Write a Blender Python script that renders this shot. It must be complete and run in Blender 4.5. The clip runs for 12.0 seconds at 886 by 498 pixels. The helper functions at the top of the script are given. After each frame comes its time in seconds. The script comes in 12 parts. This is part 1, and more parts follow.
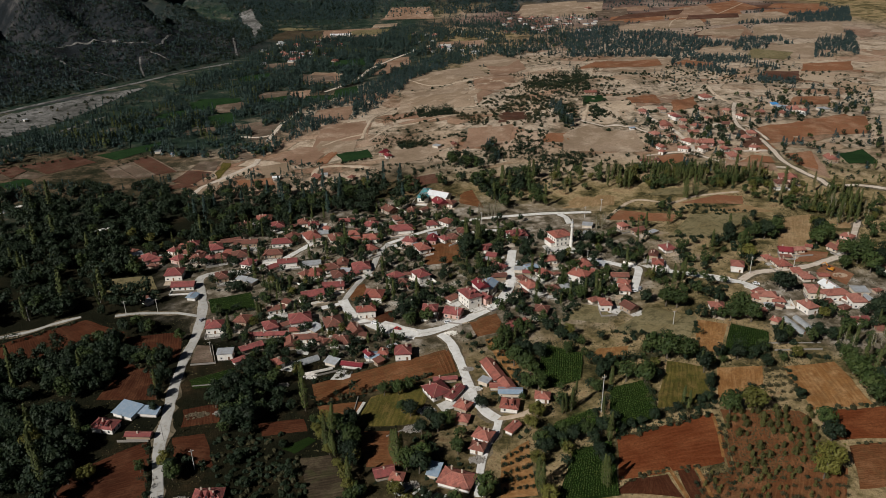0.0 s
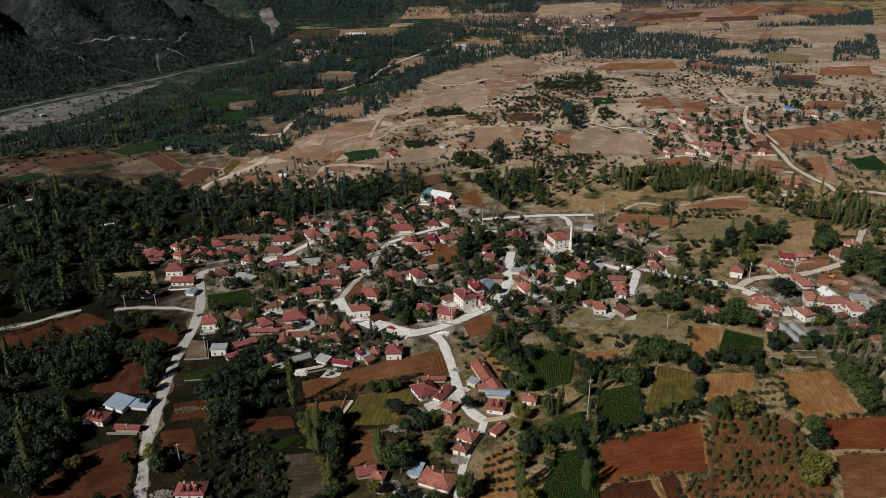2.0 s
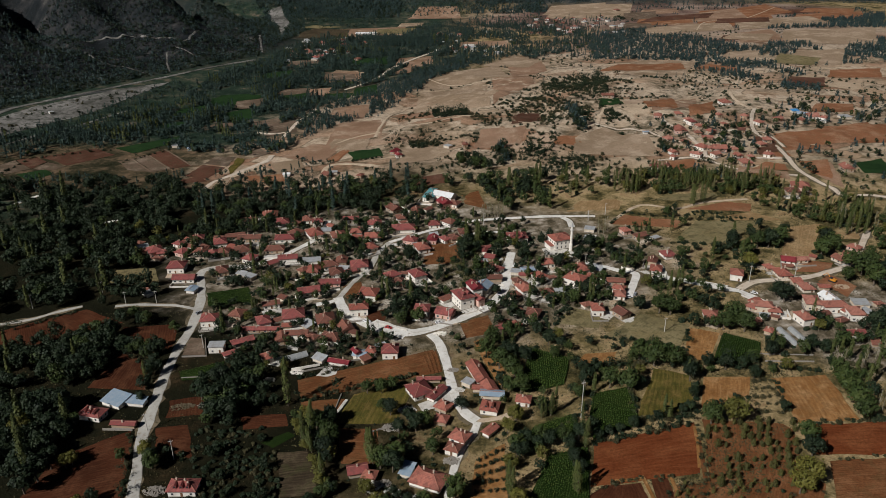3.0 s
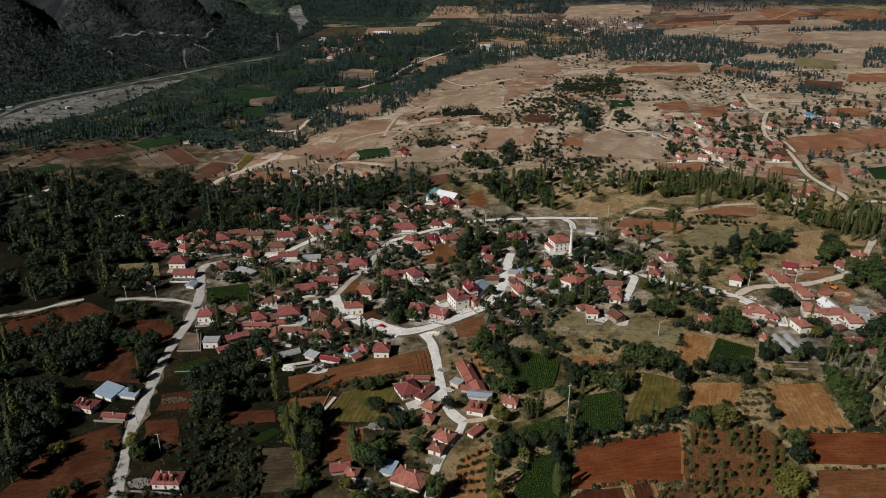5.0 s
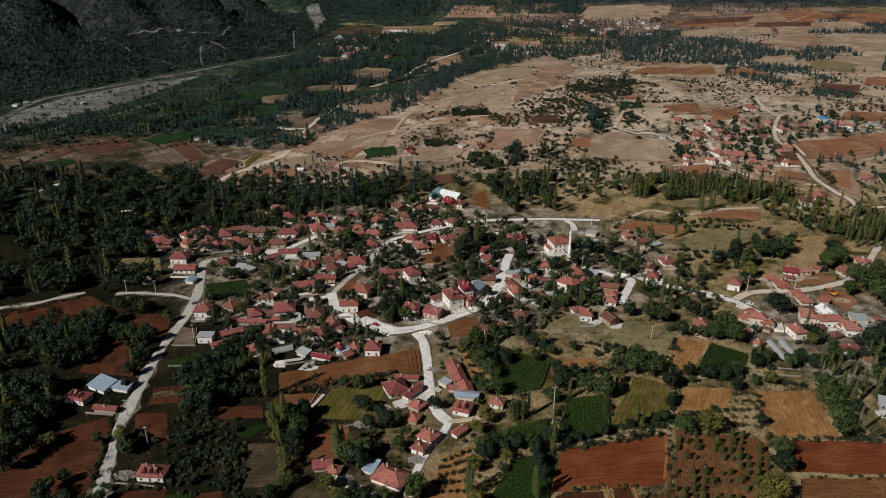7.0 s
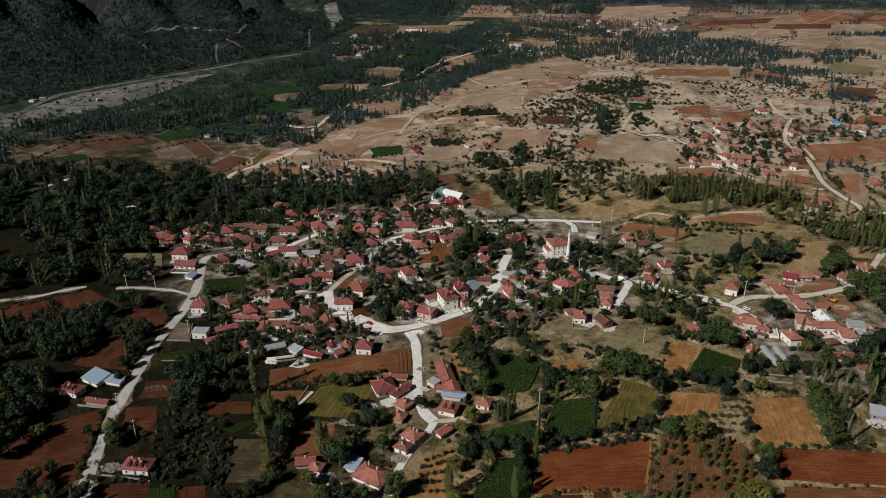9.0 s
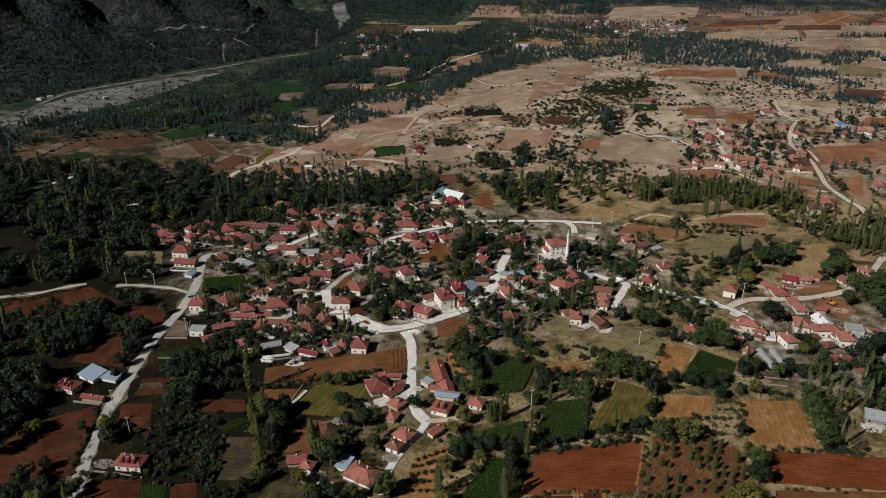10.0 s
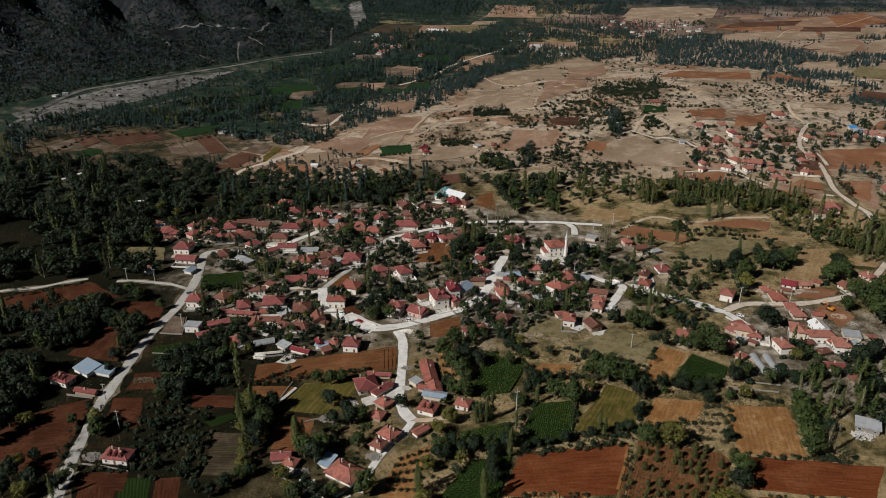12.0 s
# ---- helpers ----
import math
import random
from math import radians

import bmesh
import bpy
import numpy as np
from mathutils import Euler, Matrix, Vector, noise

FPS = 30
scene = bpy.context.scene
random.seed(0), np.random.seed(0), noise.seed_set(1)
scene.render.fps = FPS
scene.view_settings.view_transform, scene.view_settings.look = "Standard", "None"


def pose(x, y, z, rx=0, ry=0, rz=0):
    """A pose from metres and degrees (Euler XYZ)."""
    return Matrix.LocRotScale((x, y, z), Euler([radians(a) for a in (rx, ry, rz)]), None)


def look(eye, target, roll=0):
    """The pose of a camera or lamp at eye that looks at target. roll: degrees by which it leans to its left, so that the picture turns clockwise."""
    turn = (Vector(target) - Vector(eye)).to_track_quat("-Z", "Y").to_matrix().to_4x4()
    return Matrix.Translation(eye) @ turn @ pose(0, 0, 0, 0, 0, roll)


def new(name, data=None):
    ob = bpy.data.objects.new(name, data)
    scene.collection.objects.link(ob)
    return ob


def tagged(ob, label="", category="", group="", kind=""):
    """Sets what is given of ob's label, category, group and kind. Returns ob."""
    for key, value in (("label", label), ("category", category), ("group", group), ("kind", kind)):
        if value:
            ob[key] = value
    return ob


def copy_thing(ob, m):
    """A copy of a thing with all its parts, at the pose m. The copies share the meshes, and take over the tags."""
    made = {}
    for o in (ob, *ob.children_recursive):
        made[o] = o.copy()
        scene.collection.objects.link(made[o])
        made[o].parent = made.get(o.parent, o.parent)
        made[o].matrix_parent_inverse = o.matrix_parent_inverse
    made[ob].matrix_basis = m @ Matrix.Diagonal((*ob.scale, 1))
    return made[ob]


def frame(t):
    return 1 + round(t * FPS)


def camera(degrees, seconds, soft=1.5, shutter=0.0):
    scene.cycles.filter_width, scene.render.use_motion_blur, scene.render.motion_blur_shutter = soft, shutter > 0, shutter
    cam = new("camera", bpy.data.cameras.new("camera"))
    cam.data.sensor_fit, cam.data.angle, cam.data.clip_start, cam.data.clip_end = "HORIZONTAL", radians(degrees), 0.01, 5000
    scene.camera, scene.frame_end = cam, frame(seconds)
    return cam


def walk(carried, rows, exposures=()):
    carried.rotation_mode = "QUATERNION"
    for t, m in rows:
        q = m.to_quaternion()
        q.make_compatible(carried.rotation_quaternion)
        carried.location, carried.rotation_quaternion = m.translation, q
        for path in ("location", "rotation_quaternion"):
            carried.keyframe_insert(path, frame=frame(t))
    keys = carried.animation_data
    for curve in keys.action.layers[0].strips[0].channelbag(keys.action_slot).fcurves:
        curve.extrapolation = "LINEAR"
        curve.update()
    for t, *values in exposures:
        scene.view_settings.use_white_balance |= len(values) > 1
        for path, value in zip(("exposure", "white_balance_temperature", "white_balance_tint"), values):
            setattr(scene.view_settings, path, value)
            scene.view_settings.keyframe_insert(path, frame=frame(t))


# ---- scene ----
# The camera: a drone that slides to its right at about 7.5 m/s and slowly turns to its left.
cam = camera(61, 12.0, soft=0.5)


def aim(x, y, z, pitch, yaw, roll):
    return pose(x, y, z, 90 + pitch, 0, yaw) @ pose(0, 0, 0, 0, 0, roll)


walk(cam, [
    (0.0, aim(0.00, -0.00, 222.71, -24.819, 0.002, -0.864)),
    (1.0, aim(7.47, -0.10, 222.91, -24.825, 0.835, -0.719)),
    (2.0, aim(14.93, -0.13, 223.12, -24.830, 1.693, -0.570)),
    (3.0, aim(22.39, -0.02, 223.33, -24.835, 2.591, -0.417)),
    (4.0, aim(29.91, 0.23, 223.48, -24.843, 3.487, -0.276)),
    (5.0, aim(37.54, 0.63, 223.57, -24.860, 4.348, -0.161)),
    (6.0, aim(45.18, 1.16, 223.73, -24.889, 5.197, -0.069)),
    (7.0, aim(52.75, 1.83, 224.06, -24.929, 6.063, 0.010)),
    (8.0, aim(60.27, 2.60, 224.37, -24.962, 6.920, 0.085)),
    (9.0, aim(67.78, 3.44, 224.49, -24.973, 7.741, 0.164)),
    (10.0, aim(75.27, 4.40, 224.54, -24.978, 8.547, 0.227)),
    (11.0, aim(82.67, 5.48, 224.71, -24.995, 9.365, 0.257)),
    (12.0, aim(90.03, 6.65, 224.96, -25.020, 10.192, 0.268)),
])

# The light: a low autumn sun from behind the camera's left, and a clear sky.
SUN_TURN, SUN_HIGH = 46.0, 38.5
world = bpy.data.worlds.new("sky")
scene.world = world
world.use_nodes = True
sky = world.node_tree.nodes.new("ShaderNodeTexSky")
sky.sky_type, sky.sun_disc = "NISHITA", False
sky.altitude, sky.air_density, sky.dust_density = 1300, 0.14, 0.0
sky.sun_elevation, sky.sun_rotation = radians(SUN_HIGH), radians(180 + SUN_TURN)
back = world.node_tree.nodes["Background"]
back.inputs["Strength"].default_value = 0.05
world.node_tree.links.new(sky.outputs[0], back.inputs["Color"])
sun = new("sun", bpy.data.lights.new("sun", "SUN"))
sun.data.energy, sun.data.angle, sun.data.color = 5.0, radians(0.6), (1.0, 0.98, 0.955)
sun.matrix_world = look((-math.sin(radians(SUN_TURN)) * 500, -math.cos(radians(SUN_TURN)) * 500, 500 * math.tan(radians(SUN_HIGH))), (0, 0, 0))
scene.view_settings.exposure = -0.25


# ---- materials ----
class Nodes:
    """A small helper that wires a node material."""

    def __init__(self, name, rough=0.9, metal=0.0):
        self.mat = bpy.data.materials.new(name)
        self.mat.use_nodes = True
        self.tree = self.mat.node_tree
        self.bsdf = self.tree.nodes["Principled BSDF"]
        self.bsdf.inputs["Roughness"].default_value = rough
        self.bsdf.inputs["Metallic"].default_value = metal
        self.bsdf.inputs["Specular IOR Level"].default_value = 0.25 if rough < 0.9 else 0.06

    def add(self, kind, **inputs):
        node = self.tree.nodes.new(kind)
        for key, value in inputs.items():
            self.put(node, key, value)
        return node

    def put(self, node, key, value):
        key = key.replace("_", " ")
        socket = node.inputs[int(key[1:])] if key[0] == "i" and key[1:].isdigit() else node.inputs[key]
        if isinstance(value, bpy.types.NodeSocket):
            self.tree.links.new(value, socket)
        else:
            socket.default_value = value

    def coords(self, which="Object"):
        return self.add("ShaderNodeTexCoord").outputs[which]

    def noise(self, vector, scale, detail=4.0, rough=0.55):
        return self.add("ShaderNodeTexNoise", Vector=vector, Scale=scale, Detail=detail, Roughness=rough).outputs["Fac"]

    def ramp(self, fac, stops):
        node = self.add("ShaderNodeValToRGB", Fac=fac)
        while len(node.color_ramp.elements) < len(stops):
            node.color_ramp.elements.new(0.5)
        for e, (at, colour) in zip(node.color_ramp.elements, stops):
            e.position, e.color = at, (*colour, 1) if len(colour) == 3 else colour
        return node.outputs["Color"]

    def steps(self, fac, low, high):
        return self.add("ShaderNodeMapRange", Value=fac, i1=low, i2=high).outputs["Result"]

    def mix(self, fac, a, b, blend="MIX"):
        node = self.tree.nodes.new("ShaderNodeMix")
        node.data_type, node.blend_type = "RGBA", blend
        for socket, value in ((node.inputs[0], fac), (node.inputs[6], a), (node.inputs[7], b)):
            if isinstance(value, bpy.types.NodeSocket):
                self.tree.links.new(value, socket)
            else:
                socket.default_value = (*value, 1) if isinstance(value, tuple) else value
        return node.outputs[2]

    def math(self, op, a, b=0.0):
        node = self.add("ShaderNodeMath", i0=a, i1=b)
        node.operation = op
        return node.outputs[0]

    def random(self):
        return self.add("ShaderNodeObjectInfo").outputs["Random"]

    def island(self):
        return self.add("ShaderNodeNewGeometry").outputs["Random Per Island"]

    def bump(self, height, strength=0.4, distance=0.05):
        node = self.add("ShaderNodeBump", Height=height, Strength=strength, Distance=distance)
        self.tree.links.new(node.outputs[0], self.bsdf.inputs["Normal"])

    def done(self, colour):
        self.put(self.bsdf, "Base_Color", colour if isinstance(colour, bpy.types.NodeSocket) else (*colour, 1))
        return self.mat


def earth(name, dark, light, third=None, scale=0.06, furrows=0.0, pitch=1.4, relief=0.25, weeds=0.0, weed_colour=(0.05, 0.06, 0.02)):
    """Soil or field surface: two noises, furrows along the field, weeds in patches."""
    n = Nodes(name, 0.95)
    at = n.coords()
    big, fine = n.noise(at, scale, 5), n.noise(at, 0.9, 6, 0.7)
    colour = n.mix(n.steps(big, 0.32, 0.68), dark, light)
    if third:
        colour = n.mix(n.steps(n.noise(at, scale * 2.7, 3), 0.5, 0.72), colour, third)
    colour = n.mix(n.math("MULTIPLY", n.steps(fine, 0.38, 0.68), 0.6), colour, tuple(c * 0.5 for c in dark))
    height = fine
    if furrows:
        wave = n.add("ShaderNodeTexWave", Vector=n.coords("UV"), Scale=0.314 / pitch, Distortion=4.0, Detail=3.0, Detail_Scale=0.35)
        wave.bands_direction = "Y"
        colour = n.mix(n.math("MULTIPLY", n.math("MULTIPLY", wave.outputs["Fac"], n.steps(n.noise(at, 0.07, 4), 0.3, 0.65)), furrows), colour, tuple(c * 0.4 for c in dark))
        height = n.math("ADD", n.math("MULTIPLY", wave.outputs["Fac"], 0.35), fine)
        rows = n.add("ShaderNodeMapping", Vector=n.coords("UV"))
        rows.inputs["Scale"].default_value = (0.07, 0.55, 1.0)
        streak = n.noise(rows.outputs[0], 1.0, 6, 0.7)
        colour = n.mix(n.math("MULTIPLY", n.steps(streak, 0.5, 0.68), 0.55), colour, third or light)
        colour = n.mix(n.math("MULTIPLY", n.steps(streak, 0.46, 0.32), 0.5), colour, tuple(c * 0.6 for c in dark))
    if weeds:
        colour = n.mix(n.math("MULTIPLY", n.steps(n.noise(at, 0.21, 6, 0.65), 0.5, 0.62), weeds), colour, weed_colour)
    n.bump(height, 0.6, relief)
    return n.done(colour)


SOIL_RED = earth("red_ploughed_soil", (0.115, 0.031, 0.011), (0.18, 0.051, 0.018), (0.22, 0.078, 0.03), scale=0.022, furrows=0.08, pitch=1.9)
# Own tone of dark red plots; left fields get it as vignette darkening.
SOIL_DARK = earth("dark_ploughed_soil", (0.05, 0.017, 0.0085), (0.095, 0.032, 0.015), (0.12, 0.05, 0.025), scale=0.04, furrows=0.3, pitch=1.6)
SOIL_GREY = earth("grey_garden_soil", (0.05, 0.036, 0.022), (0.085, 0.062, 0.04), (0.13, 0.1, 0.06), scale=0.05, furrows=0.7, pitch=1.6, weeds=0.3)
SOIL_BROWN = earth("brown_soil", (0.12, 0.046, 0.018), (0.19, 0.078, 0.032), (0.25, 0.12, 0.056), scale=0.04, furrows=0.15, pitch=1.3, weeds=0.3, weed_colour=(0.1, 0.07, 0.03))
STUBBLE = earth("stubble", (0.22, 0.1, 0.033), (0.33, 0.165, 0.06), (0.43, 0.25, 0.115), scale=0.05, furrows=0.12, pitch=2.3, weeds=0.4, weed_colour=(0.15, 0.085, 0.035))
TAN_FIELD = earth("tan_field", (0.25, 0.155, 0.075), (0.35, 0.23, 0.115), (0.43, 0.3, 0.165), scale=0.04, furrows=0.1, pitch=2.3, weeds=0.4, weed_colour=(0.15, 0.11, 0.05))
MEADOW = earth("meadow", (0.075, 0.066, 0.015), (0.15, 0.12, 0.03), (0.22, 0.145, 0.05), scale=0.06, furrows=0.6, pitch=2.8, weeds=0.5, weed_colour=(0.045, 0.052, 0.012))
FALLOW = earth("fallow", (0.15, 0.125, 0.062), (0.28, 0.23, 0.125), (0.21, 0.165, 0.08), scale=0.03, furrows=0.08, pitch=2.4, weeds=0.6, weed_colour=(0.06, 0.055, 0.024))
CROP = earth("green_crop", (0.012, 0.026, 0.005), (0.025, 0.042, 0.009), furrows=0.3, pitch=1.5, relief=0.5)
LAWN = earth("lush_crop", (0.013, 0.034, 0.011), (0.024, 0.054, 0.017), furrows=0.25, pitch=1.2)
DRY_EARTH = earth("dry_beige_earth", (0.24, 0.17, 0.11), (0.38, 0.28, 0.195), (0.5, 0.385, 0.28), scale=0.018, weeds=0.35, weed_colour=(0.2, 0.15, 0.09))
PINK_EARTH = earth("dry_pinkish_earth", (0.22, 0.13, 0.082), (0.34, 0.215, 0.145), (0.43, 0.315, 0.225), scale=0.02, weeds=0.3, weed_colour=(0.17, 0.12, 0.07))
CLAY = earth("red_clay", (0.2, 0.085, 0.042), (0.3, 0.135, 0.07), (0.36, 0.205, 0.125), scale=0.02, weeds=0.3, weed_colour=(0.14, 0.1, 0.05))
CLAY_DARK = earth("dark_red_clay", (0.075, 0.033, 0.021), (0.135, 0.062, 0.04), (0.17, 0.095, 0.066), scale=0.02, weeds=0.4, weed_colour=(0.07, 0.06, 0.034))
VALLEY_EARTH = earth("brown_valley_earth", (0.1, 0.07, 0.048), (0.19, 0.132, 0.094), (0.29, 0.22, 0.165), scale=0.02, weeds=0.45, weed_colour=(0.06, 0.062, 0.036))
GRAVEL = earth("river_gravel", (0.1, 0.095, 0.085), (0.3, 0.285, 0.265), (0.055, 0.055, 0.045), scale=0.028, weeds=0.75, weed_colour=(0.03, 0.034, 0.025))


def ground_material():
    n = Nodes("ground", 0.95)
    at = n.coords()
    big, mid, fine = n.noise(at, 0.011, 7, 0.6), n.noise(at, 0.045, 8, 0.72), n.noise(at, 0.5, 6, 0.75)
    split = n.add("ShaderNodeSeparateXYZ", Vector=at)
    x, y = split.outputs[0], split.outputs[1]

    def blob(cx, cy, rx, ry):
        dx = n.math("POWER", n.math("ABSOLUTE", n.math("DIVIDE", n.math("SUBTRACT", x, cx), rx)), 2.0)
        dy = n.math("POWER", n.math("ABSOLUTE", n.math("DIVIDE", n.math("SUBTRACT", y, cy), ry)), 2.0)
        return n.steps(n.math("SUBTRACT", n.math("ADD", dx, dy), n.math("MULTIPLY", mid, 0.8)), 0.9, 0.3)

    # Near-black tones carry tree shade and the dim left side in the soil.
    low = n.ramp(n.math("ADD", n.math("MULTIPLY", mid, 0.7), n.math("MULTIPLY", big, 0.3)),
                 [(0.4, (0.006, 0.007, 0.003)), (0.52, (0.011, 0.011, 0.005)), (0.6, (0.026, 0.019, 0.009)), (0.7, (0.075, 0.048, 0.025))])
    dry = n.ramp(n.math("ADD", n.math("MULTIPLY", mid, 0.5), n.math("MULTIPLY", big, 0.5)),
                 [(0.35, (0.09, 0.07, 0.042)), (0.42, (0.24, 0.17, 0.11)), (0.49, (0.5, 0.392, 0.285)), (0.53, (0.57, 0.46, 0.345)), (0.58, (0.33, 0.215, 0.14)), (0.66, (0.25, 0.12, 0.07))])
    # Haze blue is mixed into this valley-floor green.
    green = n.ramp(mid, [(0.4, (0.013, 0.026, 0.018)), (0.5, (0.026, 0.045, 0.03)), (0.58, (0.06, 0.066, 0.044)), (0.66, (0.15, 0.12, 0.09))])
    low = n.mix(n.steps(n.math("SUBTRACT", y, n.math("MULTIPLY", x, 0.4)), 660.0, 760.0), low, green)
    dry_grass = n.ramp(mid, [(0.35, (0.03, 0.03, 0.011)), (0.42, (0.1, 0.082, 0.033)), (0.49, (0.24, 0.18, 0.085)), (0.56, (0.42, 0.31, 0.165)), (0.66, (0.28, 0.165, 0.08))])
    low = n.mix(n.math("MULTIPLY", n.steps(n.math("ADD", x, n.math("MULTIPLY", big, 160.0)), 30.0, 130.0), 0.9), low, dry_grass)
    plain_brown = n.ramp(mid, [(0.38, (0.018, 0.02, 0.01)), (0.47, (0.045, 0.04, 0.022)), (0.55, (0.11, 0.08, 0.048)), (0.64, (0.2, 0.135, 0.085))])
    low = n.mix(blob(-350, 700, 170, 85), low, plain_brown)
    hill = n.math("MAXIMUM", n.math("MAXIMUM", blob(154, 896, 350, 266), blob(462, 1092, 420, 462)), n.math("MAXIMUM", blob(400, 1652, 400, 182), blob(-150, 715, 105, 105)))
    scrub = n.math("MULTIPLY", n.steps(n.noise(at, 0.017, 8, 0.7), 0.47, 0.6), n.steps(n.noise(at, 0.12, 5, 0.7), 0.4, 0.6))
    warp = n.add("ShaderNodeVectorMath", i0=n.add("ShaderNodeTexNoise", Vector=at, Scale=0.016, Detail=4.0).outputs["Color"], i1=(45.0, 45.0, 0.0))
    warp.operation = "MULTIPLY"
    moved = n.add("ShaderNodeVectorMath", i0=at, i1=warp.outputs[0])
    turned = n.add("ShaderNodeMapping", Vector=moved.outputs[0])
    turned.inputs["Rotation"].default_value = (0, 0, 0.42)
    turned.inputs["Scale"].default_value = (0.016, 0.03, 0)
    plots = n.add("ShaderNodeTexVoronoi", Vector=turned.outputs[0], Scale=1.0)
    rims = n.add("ShaderNodeTexVoronoi", Vector=turned.outputs[0], Scale=1.0)
    rims.feature = "DISTANCE_TO_EDGE"
    pick = n.add("ShaderNodeSeparateColor", Color=plots.outputs["Color"])
    crops = n.ramp(pick.outputs[0], [(0.1, (0.5, 0.385, 0.27)), (0.3, (0.38, 0.26, 0.165)), (0.5, (0.55, 0.43, 0.315)), (0.65, (0.3, 0.155, 0.088)), (0.8, (0.44, 0.3, 0.2)), (0.95, (0.24, 0.105, 0.056))])
    dry = n.mix(n.math("MULTIPLY", n.steps(pick.outputs[1], 0.3, 0.5), 0.72), dry, crops)
    dry = n.mix(n.math("MULTIPLY", n.steps(n.math("ADD", rims.outputs["Distance"], n.math("MULTIPLY", n.noise(at, 0.1, 4), 0.14)), 0.1, 0.06), 0.75), dry, (0.1, 0.078, 0.045))
    dry = n.mix(n.math("MULTIPLY", scrub, 0.9), dry, (0.075, 0.064, 0.038))
    dry = n.mix(n.math("MULTIPLY", n.steps(n.math("ADD", y, n.math("MULTIPLY", big, 300.0)), 1350.0, 1700.0), 0.9), dry, n.ramp(n.noise(at, 0.009, 5), [(0.4, (0.08, 0.05, 0.043)), (0.5, (0.16, 0.1, 0.082)), (0.6, (0.3, 0.225, 0.18))]))
    street = n.ramp(n.math("ADD", n.math("MULTIPLY", mid, 0.5), n.math("MULTIPLY", n.noise(at, 0.13, 4), 0.5)), [(0.36, (0.035, 0.032, 0.018)), (0.45, (0.11, 0.088, 0.056)), (0.53, (0.26, 0.215, 0.16)), (0.63, (0.5, 0.45, 0.38))])
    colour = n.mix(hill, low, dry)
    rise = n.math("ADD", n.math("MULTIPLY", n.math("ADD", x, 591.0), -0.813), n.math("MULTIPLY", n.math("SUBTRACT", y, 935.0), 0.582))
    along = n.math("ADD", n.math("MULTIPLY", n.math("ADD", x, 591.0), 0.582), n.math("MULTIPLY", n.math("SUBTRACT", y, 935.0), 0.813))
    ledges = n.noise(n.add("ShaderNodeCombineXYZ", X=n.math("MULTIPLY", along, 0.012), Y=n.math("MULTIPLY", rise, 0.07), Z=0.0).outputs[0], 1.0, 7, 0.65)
    # Rock tones darkened and blued: slope shade and haze are in the colour.
    shaded_rock = n.ramp(n.math("ADD", n.math("MULTIPLY", n.noise(at, 0.02, 8, 0.7), 0.55), n.math("MULTIPLY", ledges, 0.45)), [(0.37, (0.009, 0.012, 0.014)), (0.48, (0.017, 0.021, 0.024)), (0.56, (0.04, 0.04, 0.041)), (0.63, (0.13, 0.122, 0.112))])
    colour = n.mix(n.math("MULTIPLY", n.steps(n.math("ADD", rise, n.math("MULTIPLY", mid, 60.0)), 20.0, 75.0), n.steps(along, 640.0, 470.0)), colour, shaded_rock)
    colour = n.mix(n.steps(n.math("ADD", y, n.math("MULTIPLY", mid, 120.0)), 1830.0, 1900.0), colour, n.ramp(n.noise(at, 0.02, 7, 0.7), [(0.4, (0.012, 0.02, 0.021)), (0.52, (0.03, 0.038, 0.038)), (0.62, (0.085, 0.085, 0.078))]))
    colour = n.mix(n.math("MAXIMUM", blob(-14, 469, 168, 112), blob(238, 378, 56, 56)), colour, street)
    colour = n.mix(n.math("MULTIPLY", n.steps(fine, 0.42, 0.75), 0.45), colour, (0.016, 0.014, 0.007))
    n.bump(n.math("ADD", fine, n.math("MULTIPLY", mid, 4.0)), 0.9, 0.7)
    return n.done(colour)


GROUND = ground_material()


def road_material(name, dark, light, dust):
    n = Nodes(name, 0.9)
    at = n.coords()
    colour = n.mix(n.steps(n.noise(at, 0.12, 5), 0.35, 0.65), dark, light)
    colour = n.mix(n.steps(n.noise(at, 0.5, 6, 0.7), 0.52, 0.7), colour, dust)
    n.bump(n.noise(at, 2.5, 5), 0.3, 0.05)
    return n.done(colour)


ROAD_PALE = road_material("pale_dusty_road", (0.56, 0.54, 0.5), (0.7, 0.68, 0.64), (0.44, 0.39, 0.32))
ROAD_GREY = road_material("grey_dusty_road", (0.34, 0.325, 0.295), (0.46, 0.44, 0.4), (0.27, 0.235, 0.185))
ROAD_EARTH = road_material("earth_track", (0.38, 0.29, 0.2), (0.5, 0.4, 0.3), (0.3, 0.22, 0.15))
ROAD_TAN = road_material("tan_country_road", (0.46, 0.38, 0.3), (0.6, 0.52, 0.43), (0.34, 0.25, 0.18))
ASPHALT = road_material("asphalt", (0.045, 0.045, 0.047), (0.06, 0.06, 0.06), (0.09, 0.085, 0.075))
VERGE = road_material("dusty_verge", (0.08, 0.064, 0.04), (0.19, 0.15, 0.1), (0.03, 0.03, 0.014))
PAVING = road_material("concrete_paving", (0.46, 0.44, 0.4), (0.58, 0.555, 0.51), (0.34, 0.31, 0.26))


